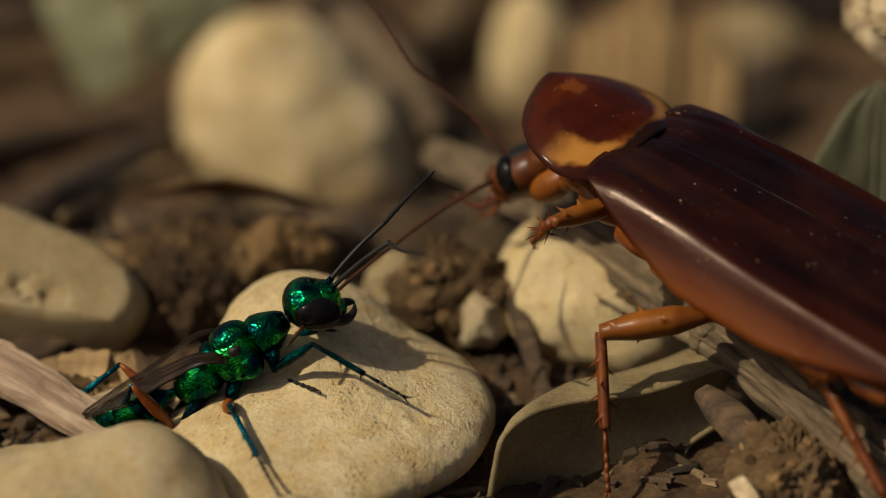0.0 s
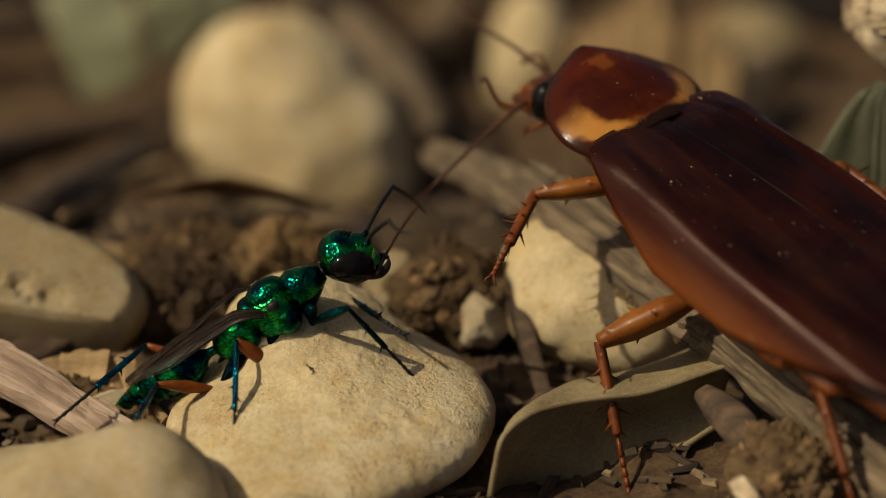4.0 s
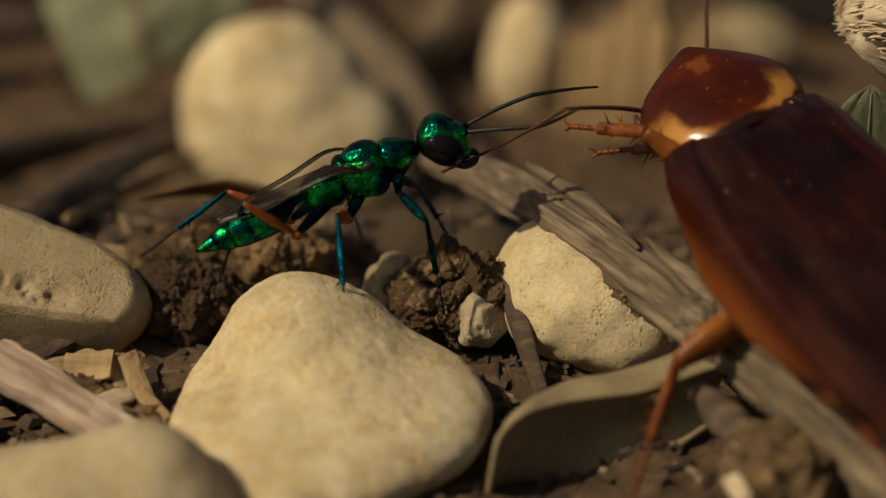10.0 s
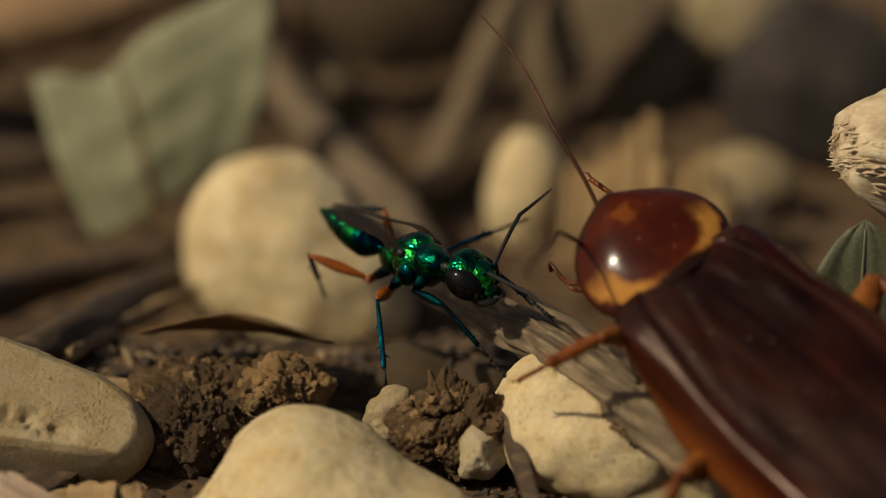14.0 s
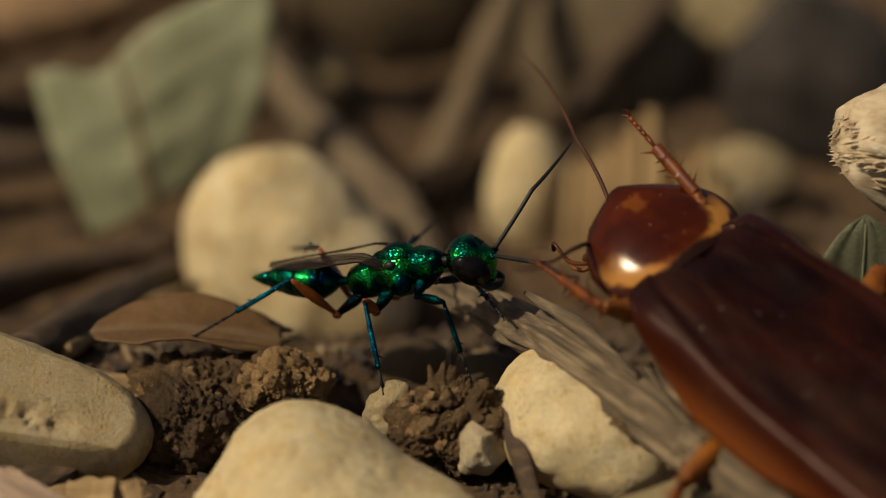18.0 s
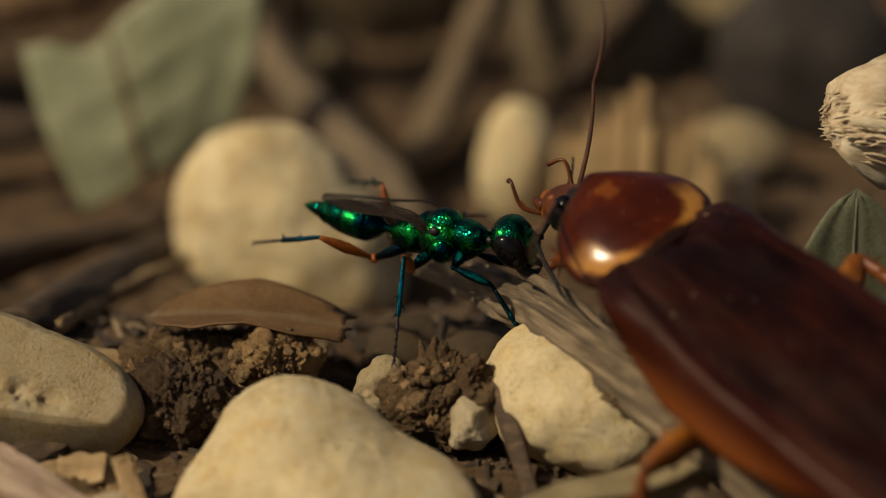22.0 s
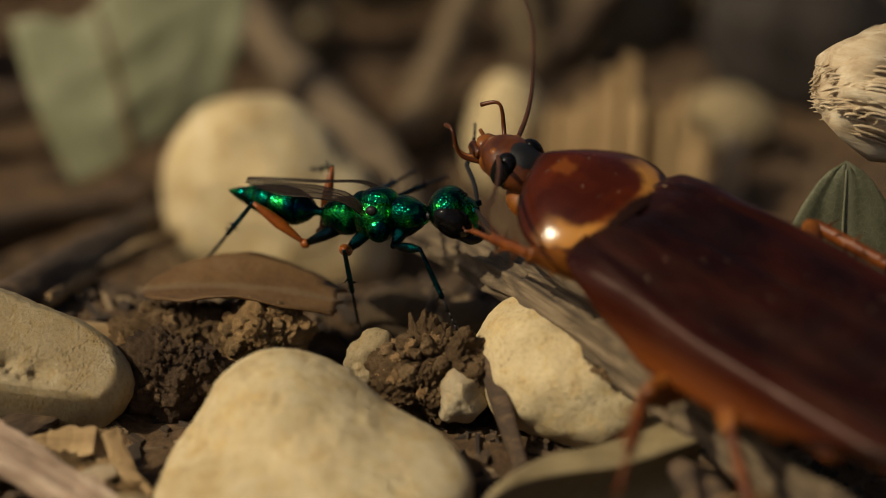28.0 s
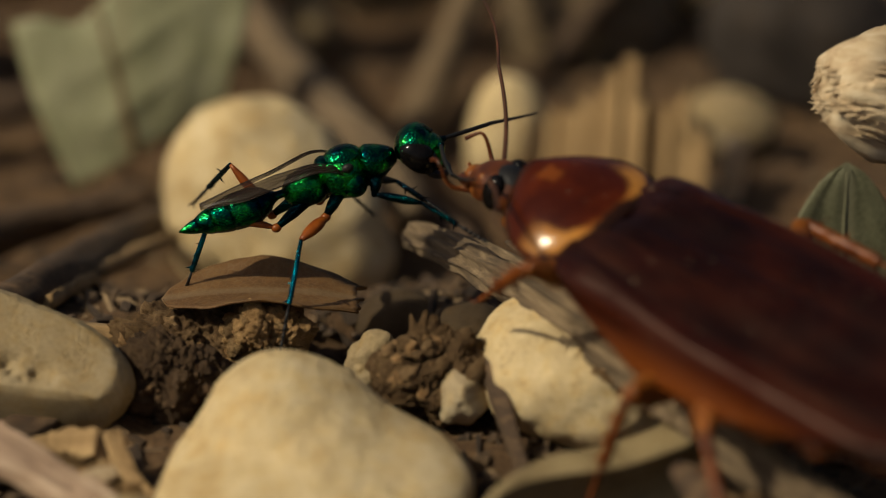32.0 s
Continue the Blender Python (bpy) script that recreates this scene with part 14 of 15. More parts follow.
    walk(MOVING['roach_hind_leg_left_tarsus'], [(0, P(-19.7, 5.98, -5.89, 62.6, 25.1, 161.4)), (3, P(-19.92, 3.89, -5.64, 61.2, 28.2, 163.9)), (3.5, P(-19.9, 4.33, -5.58, 61.4, 28.6, 163)), (4.5, P(-19.38, 5.25, -6.06, 61.1, 35.6, 159.9)), (5.5, P(-19.59, 1.72, -4.66, 93.3, 22.7, -152.9)), (6, P(-19.57, 2.09, -4.53, 92, 22.4, -153.9)), (6.5, P(-19.49, 2.13, -4.26, 91.4, 20.9, -152.5)), (7, P(-19.09, 1.76, -4.35, 95.2, 23.3, -146.7)), (7.5, P(-19.25, 2, -4.37, 91.5, 25.6, -150.6)), (8, P(-19.57, 2.12, -3.84, 83.3, 22.2, -154.2)), (8.5, P(-19.13, 2.05, -4.52, 87.1, 31.2, -152.4)), (9, P(-19.03, 2.29, -4.75, 84.8, 35.7, -155.8)), (9.5, P(-19.48, 3.33, -4.43, 75.2, 33.7, -168.8)), (10, P(-19.26, 3.64, -4.62, 74.4, 37.7, -172)), (10.5, P(-18.77, 6.79, -4.25, 50.1, 35.4, 150.8)), (11, P(-19.09, 6.92, -3.5, 49.8, 28.9, 152.2)), (12, P(-19.67, 6.83, -1.9, 48.7, 15, 155.7)), (12.5, P(-19.93, 6.55, -1.07, 47.7, 7.5, 158)), (13, P(-19.7, 6.74, -1.4, 45.9, 12.1, 155.3)), (14, P(-19.97, 6.53, -1.89, 46.5, 11.5, 157.6)), (14.5, P(-19.87, 6.54, -2.67, 46.5, 16.6, 156.7)), (15.5, P(-19.96, 6.28, -3.51, 47.2, 18.9, 158.3)), (16.5, P(-20, 5.96, -4.33, 48.2, 21.1, 160.1)), (17, P(-19.84, 5.84, -5.02, 48.3, 25.2, 159.8)), (17.5, P(-19.65, 6.29, -4.81, 47.5, 26.5, 157.1)), (18, P(-19.97, 6.48, -3.68, 48.4, 17.9, 158.7)), (19, P(-19.76, 7.14, -2.77, 48.1, 15.3, 156.1)), (19.5, P(-19.75, 7.16, -3.11, 48.3, 16.1, 155.8)), (20, P(-19.74, 7.17, -3.43, 48.6, 16.8, 155.6)), (21, P(-19.71, 7.15, -4.11, 49.1, 18.2, 155.2)), (22, P(-19.62, 7.14, -4.77, 49.7, 19.6, 154.8)), (22.5, P(-19.57, 7.1, -5.1, 49.9, 20.3, 154.7)), (23, P(-19.4, 7.1, -5.62, 49.8, 23, 153.7)), (24, P(-19.02, 7.66, -5.65, 50.4, 27.3, 151.6)), (25, P(-18.57, 8.14, -5.67, 51.2, 31.6, 149.5)), (25.5, P(-18.49, 8.38, -5.44, 52, 31, 149.6)), (27, P(-18.15, 9.1, -4.76, 54.4, 28.9, 149.4)), (27.5, P(-18.01, 9.34, -4.54, 55.1, 28.1, 149.3)), (28, P(-17.65, 9.61, -4.56, 55.5, 30.2, 148)), (29, P(-17.15, 9.87, -4.91, 54.1, 34.3, 144.9)), (29.5, P(-16.91, 9.97, -5.09, 53.3, 36.4, 143.3)), (30, P(-16.84, 10.07, -5.09, 53, 36.1, 142.7)), (31, P(-16.69, 10.27, -5.1, 52.5, 35.8, 141.5)), (32, P(-16.96, 10.45, -4.64, 53.4, 29.9, 143))])
    walk(MOVING['roach_front_leg_right_femur'], [(0, P(-0.39, -2.03, -2.18, 3.2, -17.8, 13.9)), (1.5, P(-0.39, -2.03, -2.18, 7.9, -25.3, 6.4)), (2.5, P(-0.39, -2.03, -2.18, 9.1, -25.7, 5.6)), (3, P(-0.39, -2.03, -2.18, 2.9, -14.9, 18.3)), (3.5, P(-0.39, -2.03, -2.18, 2.7, -16.4, 19.3)), (4, P(-0.39, -2.03, -2.18, 1.2, -19.2, 24.9)), (5, P(-0.39, -2.03, -2.18, -3.5, -24.9, 37.2)), (5.5, P(-0.39, -2.03, -2.18, -6.7, -27.6, 44)), (6, P(-0.39, -2.03, -2.18, -6.8, -27.2, 43.7)), (6.5, P(-0.39, -2.03, -2.18, -6.8, -26.9, 43.4)), (7, P(-0.39, -2.03, -2.18, -4.7, -31.1, 40.7)), (7.5, P(-0.39, -2.03, -2.18, -2.3, -35.6, 38.2)), (8, P(-0.39, -2.03, -2.18, 4.6, -41.9, 27.7)), (8.5, P(-0.39, -2.03, -2.18, 3.8, -43.2, 30.7)), (9, P(-0.39, -2.03, -2.18, 0.2, -38.1, 40.2)), (9.5, P(-0.39, -2.03, -2.18, -2, -25.2, 51.9)), (10, P(-0.39, -2.03, -2.18, -3.4, -18.2, 61.2)), (10.5, P(-0.39, -2.03, -2.18, -2, -10.9, 63)), (11, P(-0.39, -2.03, -2.18, -0.1, -7.6, 61.3)), (11.5, P(-0.39, -2.03, -2.18, 3.2, -5.9, 54.6)), (12, P(-0.39, -2.03, -2.18, 9.1, -5, 41.7)), (12.5, P(-0.39, -2.03, -2.18, 21, -6.8, 16.8)), (13, P(-0.39, -2.03, -2.18, 28.6, -8.4, 4.7)), (13.5, P(-0.39, -2.03, -2.18, 27.5, -12.7, 5.3)), (14, P(-0.39, -2.03, -2.18, 26.2, -17, 6.1)), (14.5, P(-0.39, -2.03, -2.18, 26.6, -23, 4)), (15.5, P(-0.39, -2.03, -2.18, 20.1, -28, 12)), (16.5, P(-0.39, -2.03, -2.18, 13.3, -31.7, 20.3)), (17, P(-0.39, -2.03, -2.18, 11.2, -36.4, 21.7)), (17.5, P(-0.39, -2.03, -2.18, 14.7, -35.2, 16.6)), (18, P(-0.39, -2.03, -2.18, 37.4, -38.1, -15.7)), (18.5, P(-0.39, -2.03, -2.18, 29.9, -30.4, -5)), (19, P(-0.39, -2.03, -2.18, 24.4, -21.7, 3.9)), (20, P(-0.39, -2.03, -2.18, 19.5, -21.2, 9.8)), (20.5, P(-0.39, -2.03, -2.18, 17.1, -20.5, 12.6)), (21, P(-0.39, -2.03, -2.18, 14.6, -19.7, 15.6)), (21.5, P(-0.39, -2.03, -2.18, 12.1, -18.6, 18.5)), (22, P(-0.39, -2.03, -2.18, 9.7, -17.3, 21.4)), (23, P(-0.39, -2.03, -2.18, 4.6, -14.3, 27.5)), (23.5, P(-0.39, -2.03, -2.18, 5.2, -16, 26)), (24, P(-0.39, -2.03, -2.18, 5.8, -17.8, 24.4)), (25, P(-0.39, -2.03, -2.18, 9.9, -24, 15.8)), (25.5, P(-0.39, -2.03, -2.18, 9.9, -24.7, 15)), (27, P(-0.39, -2.03, -2.18, 9.8, -26.8, 12.5)), (27.5, P(-0.39, -2.03, -2.18, 8.9, -26.5, 13)), (28, P(-0.39, -2.03, -2.18, 6.2, -27.8, 16.8)), (28.5, P(-0.39, -2.03, -2.18, 3.7, -28.9, 20.9)), (29, P(-0.39, -2.03, -2.18, 1.3, -29.9, 24.8)), (29.5, P(-0.39, -2.03, -2.18, 1.1, -31.3, 25)), (30, P(-0.39, -2.03, -2.18, 0.9, -32.6, 25)), (31, P(-0.39, -2.03, -2.18, 4.7, -36.9, 18.8)), (31.5, P(-0.39, -2.03, -2.18, 7.2, -36.6, 15)), (32, P(-0.39, -2.03, -2.18, 9.8, -36.2, 11.2))])
    walk(MOVING['roach_front_leg_right_tibia'], [(0, P(4.08, -0.93, -0.7, 99.4, 49.6, 23.5)), (1.5, P(3.96, -1.54, -0.11, 94.6, 49.8, 19.3)), (2.5, P(3.95, -1.6, -0.08, 93.7, 51, 19.3)), (3, P(4.05, -0.56, -0.94, 105.3, 46.1, 34.1)), (3.5, P(3.99, -0.5, -0.82, 102.4, 45.5, 29.2)), (4, P(3.75, -0.11, -0.59, 101.5, 37.4, 26.7)), (5, P(3.1, 0.63, -0.15, 107.5, 14.8, 37.3)), (5.5, P(2.69, 0.95, 0.06, 108, 9.5, 38)), (6, P(2.72, 0.94, 0.03, 108.1, 13.4, 36.8)), (6.5, P(2.75, 0.93, 0.01, 105.1, 22.7, 25.5)), (7, P(2.75, 0.67, 0.32, 102.3, 32.1, 18.6)), (7.5, P(2.7, 0.4, 0.63, 99.5, 36.7, 13.1)), (8, P(2.8, -0.36, 1.05, 95.7, 46, 7.2)), (8.5, P(2.64, -0.23, 1.13, 97.1, 45.7, 9.1)), (9, P(2.51, 0.43, 0.81, 99.7, 40.4, 12.9)), (9.5, P(2.31, 1.41, -0.12, 108.9, 30.8, 25)), (10, P(1.82, 2, -0.67, 119.2, 11.7, 46)), (10.5, P(1.77, 2.2, -1.26, 121.9, 11.2, 49.4)), (11, P(1.91, 2.18, -1.54, 122.4, 16.2, 44.4)), (11.5, P(2.4, 1.89, -1.69, 120.9, 21.7, 35.1)), (12, P(3.21, 1.17, -1.76, 116.6, 29, 22)), (12.5, P(4.21, -0.64, -1.61, 107.8, 41.5, 4.9)), (13, P(4.38, -1.64, -1.47, 107.5, 29.9, 1.9)), (13.5, P(4.31, -1.59, -1.12, 105.6, 18.4, -0.3)), (14, P(4.21, -1.54, -0.77, 104.8, 10.9, 0.7)), (14.5, P(4.05, -1.72, -0.29, 103.2, 10.5, -2.6)), (15.5, P(3.79, -1.14, 0.09, 101.3, 7.2, -2.2)), (16.5, P(3.47, -0.6, 0.36, 99.4, 3.2, -0.8)), (17, P(3.23, -0.59, 0.69, 98.1, -2.8, 0.2)), (17.5, P(3.39, -0.9, 0.61, 98.8, -3.2, -1.8)), (18, P(3.28, -3.06, 0.8, 99.2, -18.8, -2.6)), (18.5, P(3.76, -2.4, 0.27, 100, 7.6, -11.2)), (19, P(4.09, -1.72, -0.39, 106.1, 40.2, -0.8)), (20, P(4.05, -1.27, -0.43, 106.3, 32.7, 0.8)), (20.5, P(4.03, -1.04, -0.49, 106.3, 28.9, 1.5)), (21, P(4, -0.81, -0.55, 106.9, 24.8, 3.6)), (21.5, P(3.96, -0.57, -0.64, 107.3, 20.3, 5.7)), (22, P(3.91, -0.34, -0.74, 108.2, 18.2, 9.5)), (23, P(3.77, 0.14, -0.99, 108.9, 13.3, 16.1)), (23.5, P(3.79, 0.01, -0.84, 108.8, 13, 15.8)), (24, P(3.8, -0.13, -0.7, 107.6, 13.8, 11.2)), (25, P(3.86, -0.82, -0.21, 104.7, 17.1, 2.3)), (25.5, P(3.85, -0.9, -0.16, 104.2, 18.3, 1.1)), (27, P(3.83, -1.1, -0, 102.5, 21.1, -2.7)), (27.5, P(3.83, -1.06, -0.02, 102.5, 21.6, -2.5)), (28, P(3.71, -0.79, 0.07, 104.2, 18.4, 1.9)), (28.5, P(3.56, -0.52, 0.16, 106.1, 15.4, 6.5)), (29, P(3.42, -0.27, 0.23, 106.1, 14.2, 5.5)), (29.5, P(3.36, -0.28, 0.33, 107.2, 13.7, 8.5)), (30, P(3.3, -0.3, 0.42, 107, 14.6, 6.9)), (31, P(3.27, -0.79, 0.73, 106.2, 15.6, 3.5)), (31.5, P(3.36, -1.02, 0.7, 105.5, 18.9, 1.1)), (32, P(3.44, -1.27, 0.68, 104.7, 18.3, -1.6))])
    walk(MOVING['roach_front_leg_right_tarsus'], [(0, P(6.16, -0.02, -3.37, 99.4, 49.6, 23.5)), (1.5, P(6.09, -0.79, -2.8, 94.6, 49.8, 19.3)), (2.5, P(6.03, -0.87, -2.81, 93.7, 51, 19.3)), (3, P(6.06, 0.8, -3.47, 105.3, 46.1, 34.1)), (3.5, P(6.14, 0.71, -3.32, 102.4, 45.5, 29.2)), (4, P(6.24, 1.14, -2.72, 101.5, 37.4, 26.7)), (5, P(5.8, 2.68, -1.05, 107.5, 14.8, 37.3)), (5.5, P(5.42, 3.08, -0.52, 108, 9.5, 38)), (6, P(5.45, 2.99, -0.78, 108.1, 13.4, 36.8)), (6.5, P(5.67, 2.33, -1.35, 105.1, 22.7, 25.5)), (7, P(5.57, 1.62, -1.54, 102.3, 32.1, 18.6)), (7.5, P(5.45, 1.04, -1.46, 99.5, 36.7, 13.1)), (8, P(5.22, -0.05, -1.48, 95.7, 46, 7.2)), (8.5, P(5.06, 0.16, -1.38, 97.1, 45.7, 9.1)), (9, P(5.12, 1.02, -1.47, 99.7, 40.4, 12.9)), (9.5, P(5.04, 2.69, -1.92, 108.9, 30.8, 25)), (10, P(4.21, 4.47, -1.38, 119.2, 11.7, 46)), (10.5, P(4.01, 4.81, -1.94, 121.9, 11.2, 49.4)), (11, P(4.32, 4.53, -2.52, 122.4, 16.2, 44.4)), (11.5, P(5.07, 3.76, -2.99, 120.9, 21.7, 35.1)), (12, P(6.05, 2.33, -3.46, 116.6, 29, 22)), (12.5, P(6.82, -0.42, -3.94, 107.8, 41.5, 4.9)), (13, P(7.42, -1.54, -3.22, 107.5, 29.9, 1.9)), (13.5, P(7.64, -1.61, -2.22, 105.6, 18.4, -0.3)), (14, P(7.66, -1.5, -1.43, 104.8, 10.9, 0.7)), (14.5, P(7.5, -1.87, -0.93, 103.2, 10.5, -2.6)), (15.5, P(7.27, -1.27, -0.35, 101.3, 7.2, -2.2)), (16.5, P(6.97, -0.65, 0.16, 99.4, 3.2, -0.8)), (17, P(6.73, -0.58, 0.86, 98.1, -2.8, 0.2)), (17.5, P(6.9, -1.01, 0.8, 98.8, -3.2, -1.8)), (18, P(6.6, -3.21, 1.93, 99.2, -18.8, -2.6)), (18.5, P(7.18, -3.07, -0.2, 100, 7.6, -11.2)), (19, P(6.77, -1.76, -2.65, 106.1, 40.2, -0.8)), (20, P(7.01, -1.23, -2.33, 106.3, 32.7, 0.8)), (20.5, P(7.1, -0.96, -2.18, 106.3, 28.9, 1.5)), (21, P(7.18, -0.61, -2.03, 106.9, 24.8, 3.6)), (21.5, P(7.23, -0.25, -1.86, 107.3, 20.3, 5.7)), (22, P(7.2, 0.2, -1.84, 108.2, 18.2, 9.5)), (23, P(7.05, 1.09, -1.79, 108.9, 13.3, 16.1)), (23.5, P(7.08, 0.94, -1.63, 108.8, 13, 15.8)), (24, P(7.15, 0.53, -1.54, 107.6, 13.8, 11.2)), (25, P(7.21, -0.69, -1.25, 104.7, 17.1, 2.3)), (25.5, P(7.19, -0.83, -1.26, 104.2, 18.3, 1.1)), (27, P(7.1, -1.25, -1.26, 102.5, 21.1, -2.7)), (27.5, P(7.09, -1.2, -1.31, 102.5, 21.6, -2.5)), (28, P(7.03, -0.68, -1.03, 104.2, 18.4, 1.9)), (28.5, P(6.93, -0.14, -0.77, 106.1, 15.4, 6.5)), (29, P(6.8, 0.06, -0.63, 106.1, 14.2, 5.5)), (29.5, P(6.73, 0.22, -0.5, 107.2, 13.7, 8.5)), (30, P(6.68, 0.1, -0.46, 107, 14.6, 6.9)), (31, P(6.64, -0.58, -0.22, 106.2, 15.6, 3.5)), (31.5, P(6.68, -0.96, -0.44, 105.5, 18.9, 1.1)), (32, P(6.77, -1.36, -0.42, 104.7, 18.3, -1.6))])
    walk(MOVING['roach_middle_leg_right_femur'], [(0, P(-7.49, -3.43, -4.06, 0, -11.42, -65.34)), (32, P(-7.49, -3.43, -4.06, 0, -11.42, -65.34))])
    walk(MOVING['roach_middle_leg_right_tibia'], [(0, P(-5.26, -8.29, -2.98, 0, 9.49, -172.8)), (32, P(-5.26, -8.29, -2.98, 0, 9.49, -172.8))])
    walk(MOVING['roach_middle_leg_right_tarsus'], [(0, P(-9.84, -8.87, -3.75, 0, 9.49, -172.8)), (32, P(-9.84, -8.87, -3.75, 0, 9.49, -172.8))])
    walk(MOVING['roach_hind_leg_right_femur'], [(0, P(-8.58, -2.65, -2.03, -0.9, 16, -151.2)), (3, P(-8.58, -2.65, -2.03, -0.2, 11.4, -136.9)), (3.5, P(-8.58, -2.65, -2.03, -0.8, 10.8, -139.8)), (4.5, P(-8.58, -2.65, -2.03, -1.9, 9.7, -145.9)), (5, P(-8.58, -2.65, -2.03, -2.4, 8.8, -149.4)), (5.5, P(-8.58, -2.65, -2.03, -2.9, 7.8, -152.8)), (6, P(-8.58, -2.65, -2.03, -3.3, 6.9, -156.3)), (6.5, P(-8.58, -2.65, -2.03, -3.6, 5.9, -159.7)), (7.5, P(-8.58, -2.65, -2.03, -5.4, 4.5, -159.9)), (8, P(-8.58, -2.65, -2.03, -6.4, 3.9, -159.8)), (8.5, P(-8.58, -2.65, -2.03, -7.3, 3.4, -159.7)), (9, P(-8.58, -2.65, -2.03, -8.3, 2.9, -159.5)), (9.5, P(-8.58, -2.65, -2.03, -10.3, 4.6, -158.9)), (10, P(-8.58, -2.65, -2.03, -12.3, 6.5, -158.5)), (10.5, P(-8.58, -2.65, -2.03, -14.2, 8.3, -158.3)), (11, P(-8.58, -2.65, -2.03, -16.2, 10.5, -158.3)), (12, P(-8.58, -2.65, -2.03, -20.1, 15.7, -157.8)), (12.5, P(-8.58, -2.65, -2.03, -21.9, 18.6, -157.2)), (13, P(-8.58, -2.65, -2.03, -23.7, 21.1, -156.9)), (14, P(-8.58, -2.65, -2.03, -20.5, 23.3, -155.1)), (14.5, P(-8.58, -2.65, -2.03, -18.8, 24.2, -153.9)), (15.5, P(-8.58, -2.65, -2.03, -15.3, 26.1, -151.7)), (16.5, P(-8.58, -2.65, -2.03, -11.5, 27.8, -149.1)), (17, P(-8.58, -2.65, -2.03, -9.6, 28.4, -147.8)), (17.5, P(-8.58, -2.65, -2.03, -11.7, 27.3, -150.4)), (18, P(-8.58, -2.65, -2.03, -13.7, 26.5, -152.8)), (19, P(-8.58, -2.65, -2.03, -17.4, 23.8, -157.7)), (19.5, P(-8.58, -2.65, -2.03, -16.5, 24.8, -157.5)), (20, P(-8.58, -2.65, -2.03, -15.6, 25.9, -157.3)), (21, P(-8.58, -2.65, -2.03, -13.8, 27.9, -156.7)), (22, P(-8.58, -2.65, -2.03, -11.9, 30, -156.1)), (22.5, P(-8.58, -2.65, -2.03, -10.9, 31, -155.7)), (23, P(-8.58, -2.65, -2.03, -9.9, 31.9, -155.1)), (24, P(-8.58, -2.65, -2.03, -10.8, 28.4, -159.1)), (25, P(-8.58, -2.65, -2.03, -11.4, 24.6, -163.1)), (25.5, P(-8.58, -2.65, -2.03, -11.6, 22.7, -165.2)), (27, P(-8.58, -2.65, -2.03, -11.8, 16.9, -171.7)), (27.5, P(-8.58, -2.65, -2.03, -11.7, 14.9, -174)), (28, P(-8.58, -2.65, -2.03, -11.6, 12.4, -176.8)), (28.5, P(-8.58, -2.65, -2.03, -12, 12.3, -178.5)), (29, P(-8.58, -2.65, -2.03, -12.3, 12.3, -179.9)), (30, P(-8.58, -2.65, -2.03, -12.8, 12.6, 177.7)), (31, P(-8.58, -2.65, -2.03, -13.4, 13, 175.6)), (31.5, P(-8.58, -2.65, -2.03, -13.7, 13.5, 174.8)), (32, P(-8.58, -2.65, -2.03, -13.9, 13.9, 174))])
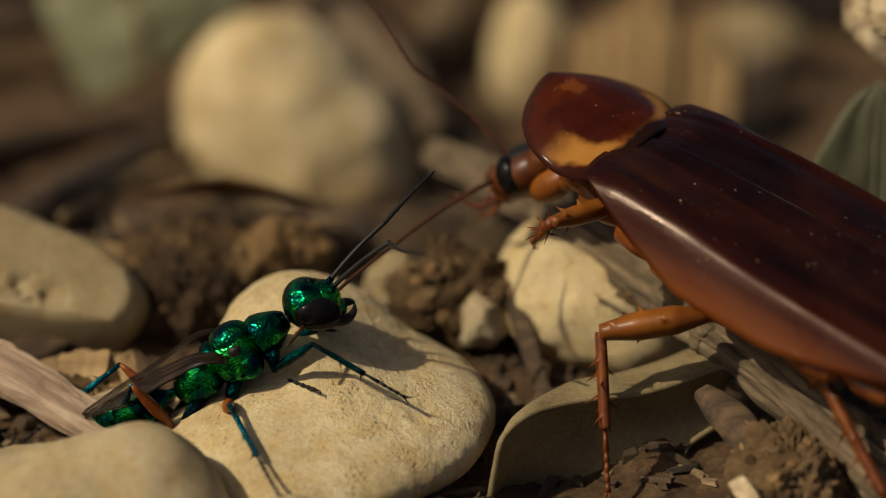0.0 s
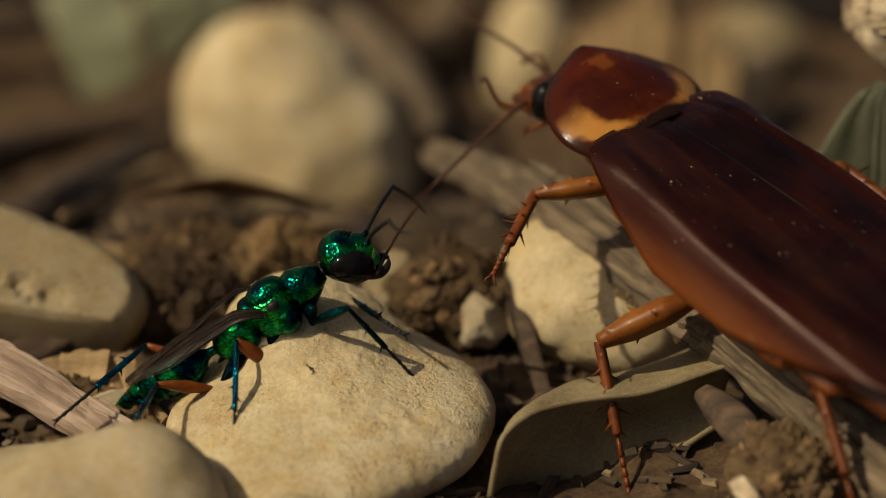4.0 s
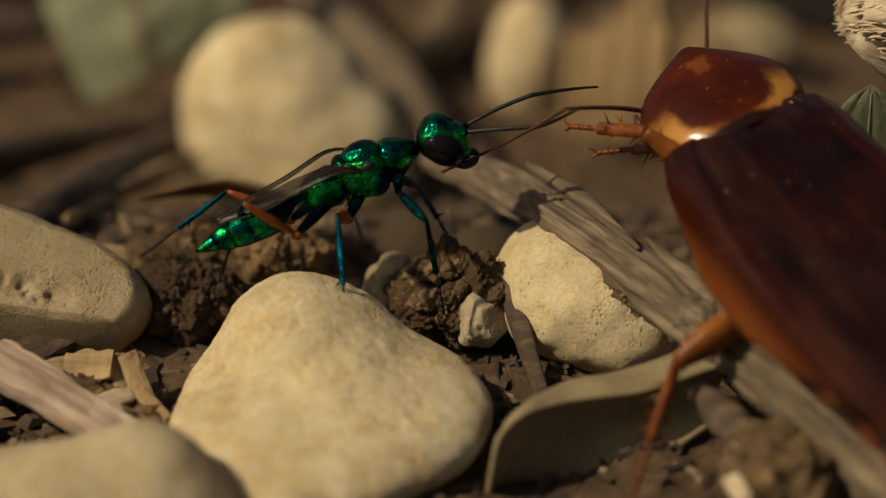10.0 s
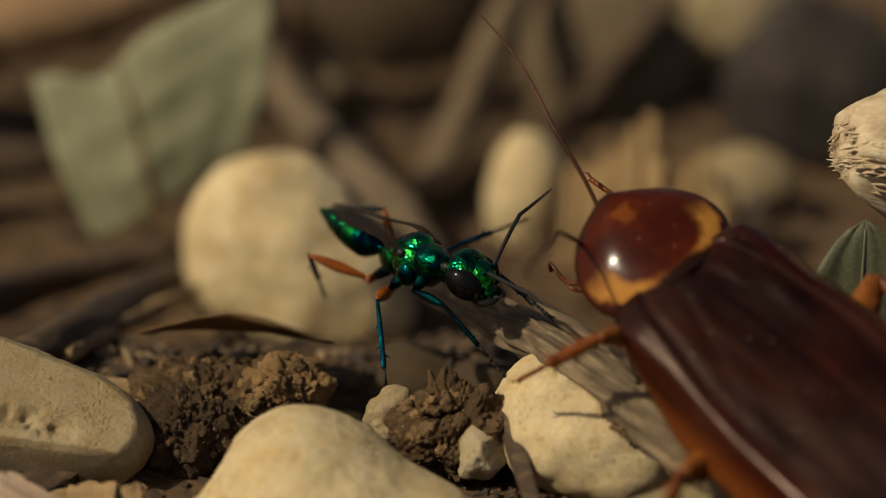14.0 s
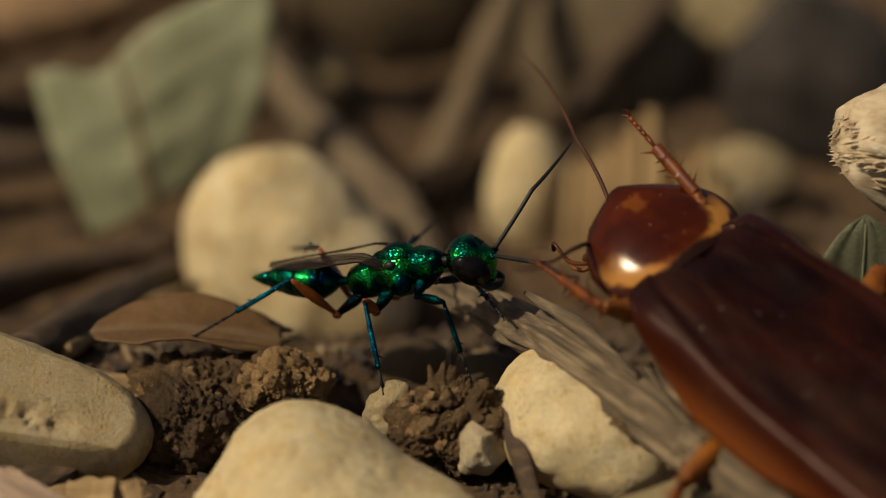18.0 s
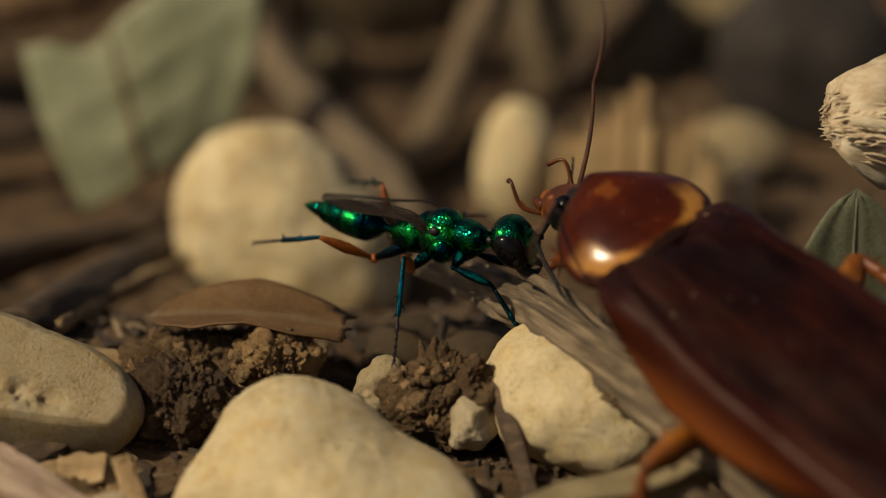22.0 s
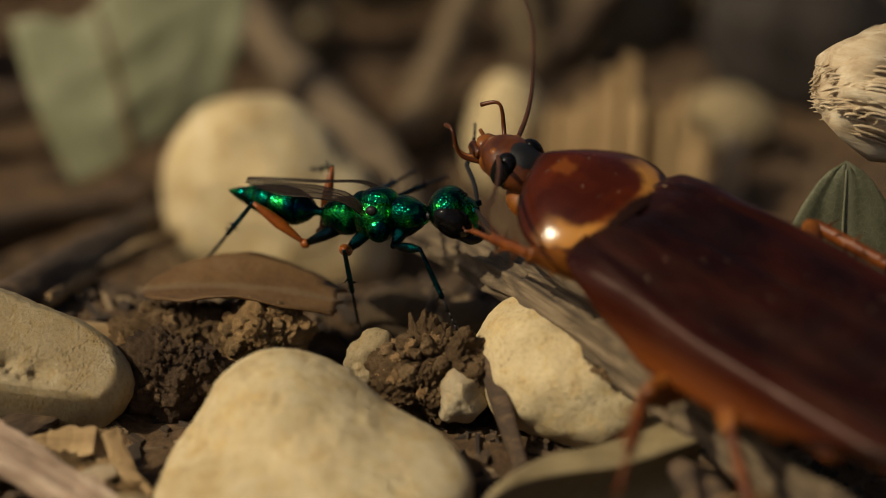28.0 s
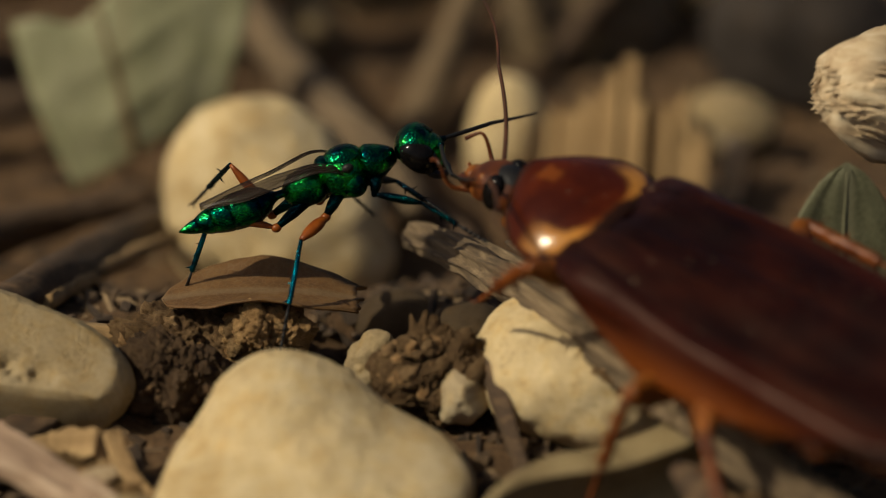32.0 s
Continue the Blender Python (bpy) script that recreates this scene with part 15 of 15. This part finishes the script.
    walk(MOVING['roach_hind_leg_right_tibia'], [(0, P(-13.84, -5.54, -3.75, -70, 34, -162.7)), (3, P(-13.05, -6.83, -3.26, -70.3, 35.8, -158)), (3.5, P(-13.26, -6.61, -3.2, -70.8, 36.3, -159.7)), (4.5, P(-13.68, -6.1, -3.08, -74.2, 46, -166.6)), (5, P(-13.88, -5.79, -2.99, -79.8, 58.4, -174.6)), (5.5, P(-14.08, -5.47, -2.88, -92, 69.8, 170.9)), (6, P(-14.25, -5.14, -2.78, -89.4, 68.1, 172.7)), (6.5, P(-14.4, -4.81, -2.67, -83.6, 62.7, 178)), (7.5, P(-14.42, -4.79, -2.52, -84.4, 60.5, 179.3)), (8, P(-14.42, -4.8, -2.45, -80.5, 51.6, -174.4)), (8.5, P(-14.42, -4.81, -2.4, -83.8, 55.1, -177.1)), (9, P(-14.42, -4.83, -2.35, -85.4, 54.8, -177.4)), (9.5, P(-14.38, -4.89, -2.53, -89.5, 55.5, 178.7)), (10, P(-14.35, -4.93, -2.73, -99.3, 60.9, 168.1)), (10.5, P(-14.32, -4.93, -2.93, -99.8, 57.5, 168.3)), (11, P(-14.28, -4.92, -3.16, -97.1, 51, 172.6)), (12, P(-14.14, -4.92, -3.72, -93.8, 36, -179.1)), (12.5, P(-14.03, -4.95, -4.02, -93.1, 27.9, -174.9)), (13, P(-13.93, -4.93, -4.28, -97.5, 31.9, 179.7)), (14, P(-13.78, -5.06, -4.5, -93.3, 31.4, -174.9)), (14.5, P(-13.69, -5.15, -4.58, -93.5, 36, -176.2)), (15.5, P(-13.51, -5.31, -4.77, -90.1, 38.1, -172.8)), (16.5, P(-13.32, -5.49, -4.94, -86.3, 39.9, -169)), (17, P(-13.23, -5.58, -4.99, -85.6, 43.9, -168.8)), (17.5, P(-13.41, -5.39, -4.89, -88.7, 45.2, -173.3)), (18, P(-13.55, -5.2, -4.81, -87, 36.3, -170.7)), (19, P(-13.86, -4.82, -4.55, -89.7, 33.5, -174.8)), (19.5, P(-13.81, -4.82, -4.65, -88.8, 34, -174.4)), (20, P(-13.76, -4.82, -4.75, -87.9, 34.5, -173.9)), (21, P(-13.64, -4.83, -4.95, -86.1, 35.4, -172.9)), (22, P(-13.52, -4.84, -5.15, -84.2, 36.5, -172)), (22.5, P(-13.45, -4.86, -5.24, -83.3, 37, -171.5)), (23, P(-13.39, -4.88, -5.33, -82.9, 39.5, -171.9)), (24, P(-13.71, -4.6, -5, -84.2, 43, -175.7)), (25, P(-14.01, -4.3, -4.63, -85.5, 46.9, -179.6)), (25.5, P(-14.14, -4.12, -4.44, -85.2, 46.7, 179.8)), (27, P(-14.49, -3.51, -3.84, -83.9, 46.3, 178.6)), (27.5, P(-14.58, -3.28, -3.63, -83.2, 46.3, 178.4)), (28, P(-14.66, -2.99, -3.37, -84, 50.2, 176.2)), (28.5, P(-14.67, -2.81, -3.36, -85.8, 53.7, 173.5)), (29, P(-14.68, -2.66, -3.36, -86.8, 55.4, 172)), (30, P(-14.67, -2.4, -3.39, -89.4, 58.6, 168.5)), (31, P(-14.64, -2.19, -3.44, -89.3, 57.8, 168.1)), (31.5, P(-14.62, -2.1, -3.49, -86.3, 52.7, 171.7)), (32, P(-14.6, -2.02, -3.53, -85.5, 50.8, 172.5))])
    walk(MOVING['roach_hind_leg_right_tarsus'], [(0, P(-18.65, -7.04, -7.15, -70, 34, -162.7)), (3, P(-17.62, -8.68, -6.82, -70.3, 35.8, -158)), (3.5, P(-17.86, -8.3, -6.8, -70.8, 36.3, -159.7)), (4.5, P(-17.79, -7.07, -7.46, -74.2, 46, -166.6)), (5, P(-17.06, -6.09, -8.17, -79.7, 58.4, -174.6)), (5.5, P(-16.15, -5.14, -8.59, -92, 69.8, 170.9)), (6, P(-16.51, -4.86, -8.42, -89.4, 68.1, 172.7)), (6.5, P(-17.18, -4.71, -8.08, -83.6, 62.7, 178)), (7.5, P(-17.42, -4.75, -7.81, -84.4, 60.5, 179.3)), (8, P(-18.19, -5.17, -7.22, -80.5, 51.6, -174.4)), (8.5, P(-17.9, -4.99, -7.39, -83.8, 55.1, -177.1)), (9, P(-17.92, -4.99, -7.32, -85.4, 54.8, -177.4)), (9.5, P(-17.83, -4.81, -7.55, -89.5, 55.5, 178.7)), (10, P(-17.25, -4.32, -8.05, -99.3, 60.9, 168.1)), (10.5, P(-17.52, -4.27, -8.06, -99.8, 57.5, 168.3)), (11, P(-18.08, -4.43, -7.89, -97.2, 51, 172.6)), (12, P(-19.06, -5, -7.3, -93.9, 36, -179.1)), (12.5, P(-19.39, -5.43, -6.86, -93.1, 27.9, -174.9)), (13, P(-19.1, -4.91, -7.49, -97.5, 31.9, 179.7)), (14, P(-18.95, -5.53, -7.67, -93.3, 31.4, -174.9)), (14.5, P(-18.6, -5.48, -8.16, -93.5, 36, -176.2)), (15.5, P(-18.26, -5.91, -8.53, -90.1, 38.1, -172.8)), (16.5, P(-17.9, -6.38, -8.84, -86.3, 39.9, -169)), (17, P(-17.53, -6.43, -9.21, -85.6, 43.9, -168.8)), (17.5, P(-17.66, -5.89, -9.21, -88.7, 45.2, -173.3)), (18, P(-18.39, -5.99, -8.42, -87, 36.3, -170.7)), (19, P(-18.91, -5.28, -7.91, -89.8, 33.5, -174.8)), (19.5, P(-18.83, -5.31, -8.05, -88.9, 34, -174.4)), (20, P(-18.75, -5.35, -8.19, -87.9, 34.5, -173.9)), (21, P(-18.56, -5.44, -8.48, -86.1, 35.4, -172.9)), (22, P(-18.36, -5.52, -8.77, -84.3, 36.5, -172)), (22.5, P(-18.26, -5.58, -8.91, -83.3, 37, -171.5)), (23, P(-18.03, -5.54, -9.2, -83, 39.5, -171.9)), (24, P(-18.15, -4.94, -9.14, -84.2, 43, -175.7)), (25, P(-18.17, -4.33, -9.07, -85.5, 46.9, -179.6)), (25.5, P(-18.32, -4.1, -8.87, -85.2, 46.7, 179.8)), (27, P(-18.69, -3.4, -8.24, -83.8, 46.3, 178.6)), (27.5, P(-18.78, -3.16, -8.03, -83.2, 46.3, 178.4)), (28, P(-18.55, -2.73, -8.05, -84, 50.2, 176.2)), (28.5, P(-18.25, -2.41, -8.27, -85.9, 53.7, 173.5)), (29, P(-18.1, -2.18, -8.37, -86.9, 55.4, 172)), (30, P(-17.77, -1.77, -8.58, -89.4, 58.6, 168.5)), (31, P(-17.81, -1.52, -8.59, -89.3, 57.8, 168.1)), (31.5, P(-18.27, -1.57, -8.33, -86.3, 52.7, 171.7)), (32, P(-18.42, -1.51, -8.24, -85.5, 50.8, 172.5))])
    walk(MOVING['leaf'], [(0, P(-12.2, 1.6, 2.6, -25, 3, 0)), (14.5, P(-12.2, 1.6, 2.6, -25, 3, 0)), (16.5, P(-14.8, 0.4, 2.9, 2, 4, 2)), (18, P(-14.6, 0.4, 2.9, 2, 4, 2)), (18.6, P(-12, -0.4, 3.1, 1, 2, 4)), (19.2, P(-10.5, -1.7, 3.3, 0, 2, -4)), (28.4, P(-10.3, -1.8, 3.3, 0, 2, -4)), (29, P(-9.4, -2.2, 3.4, 0, 1, 2)), (32, P(-9.2, -2.3, 3.4, 0, 1, 2))])


motions()
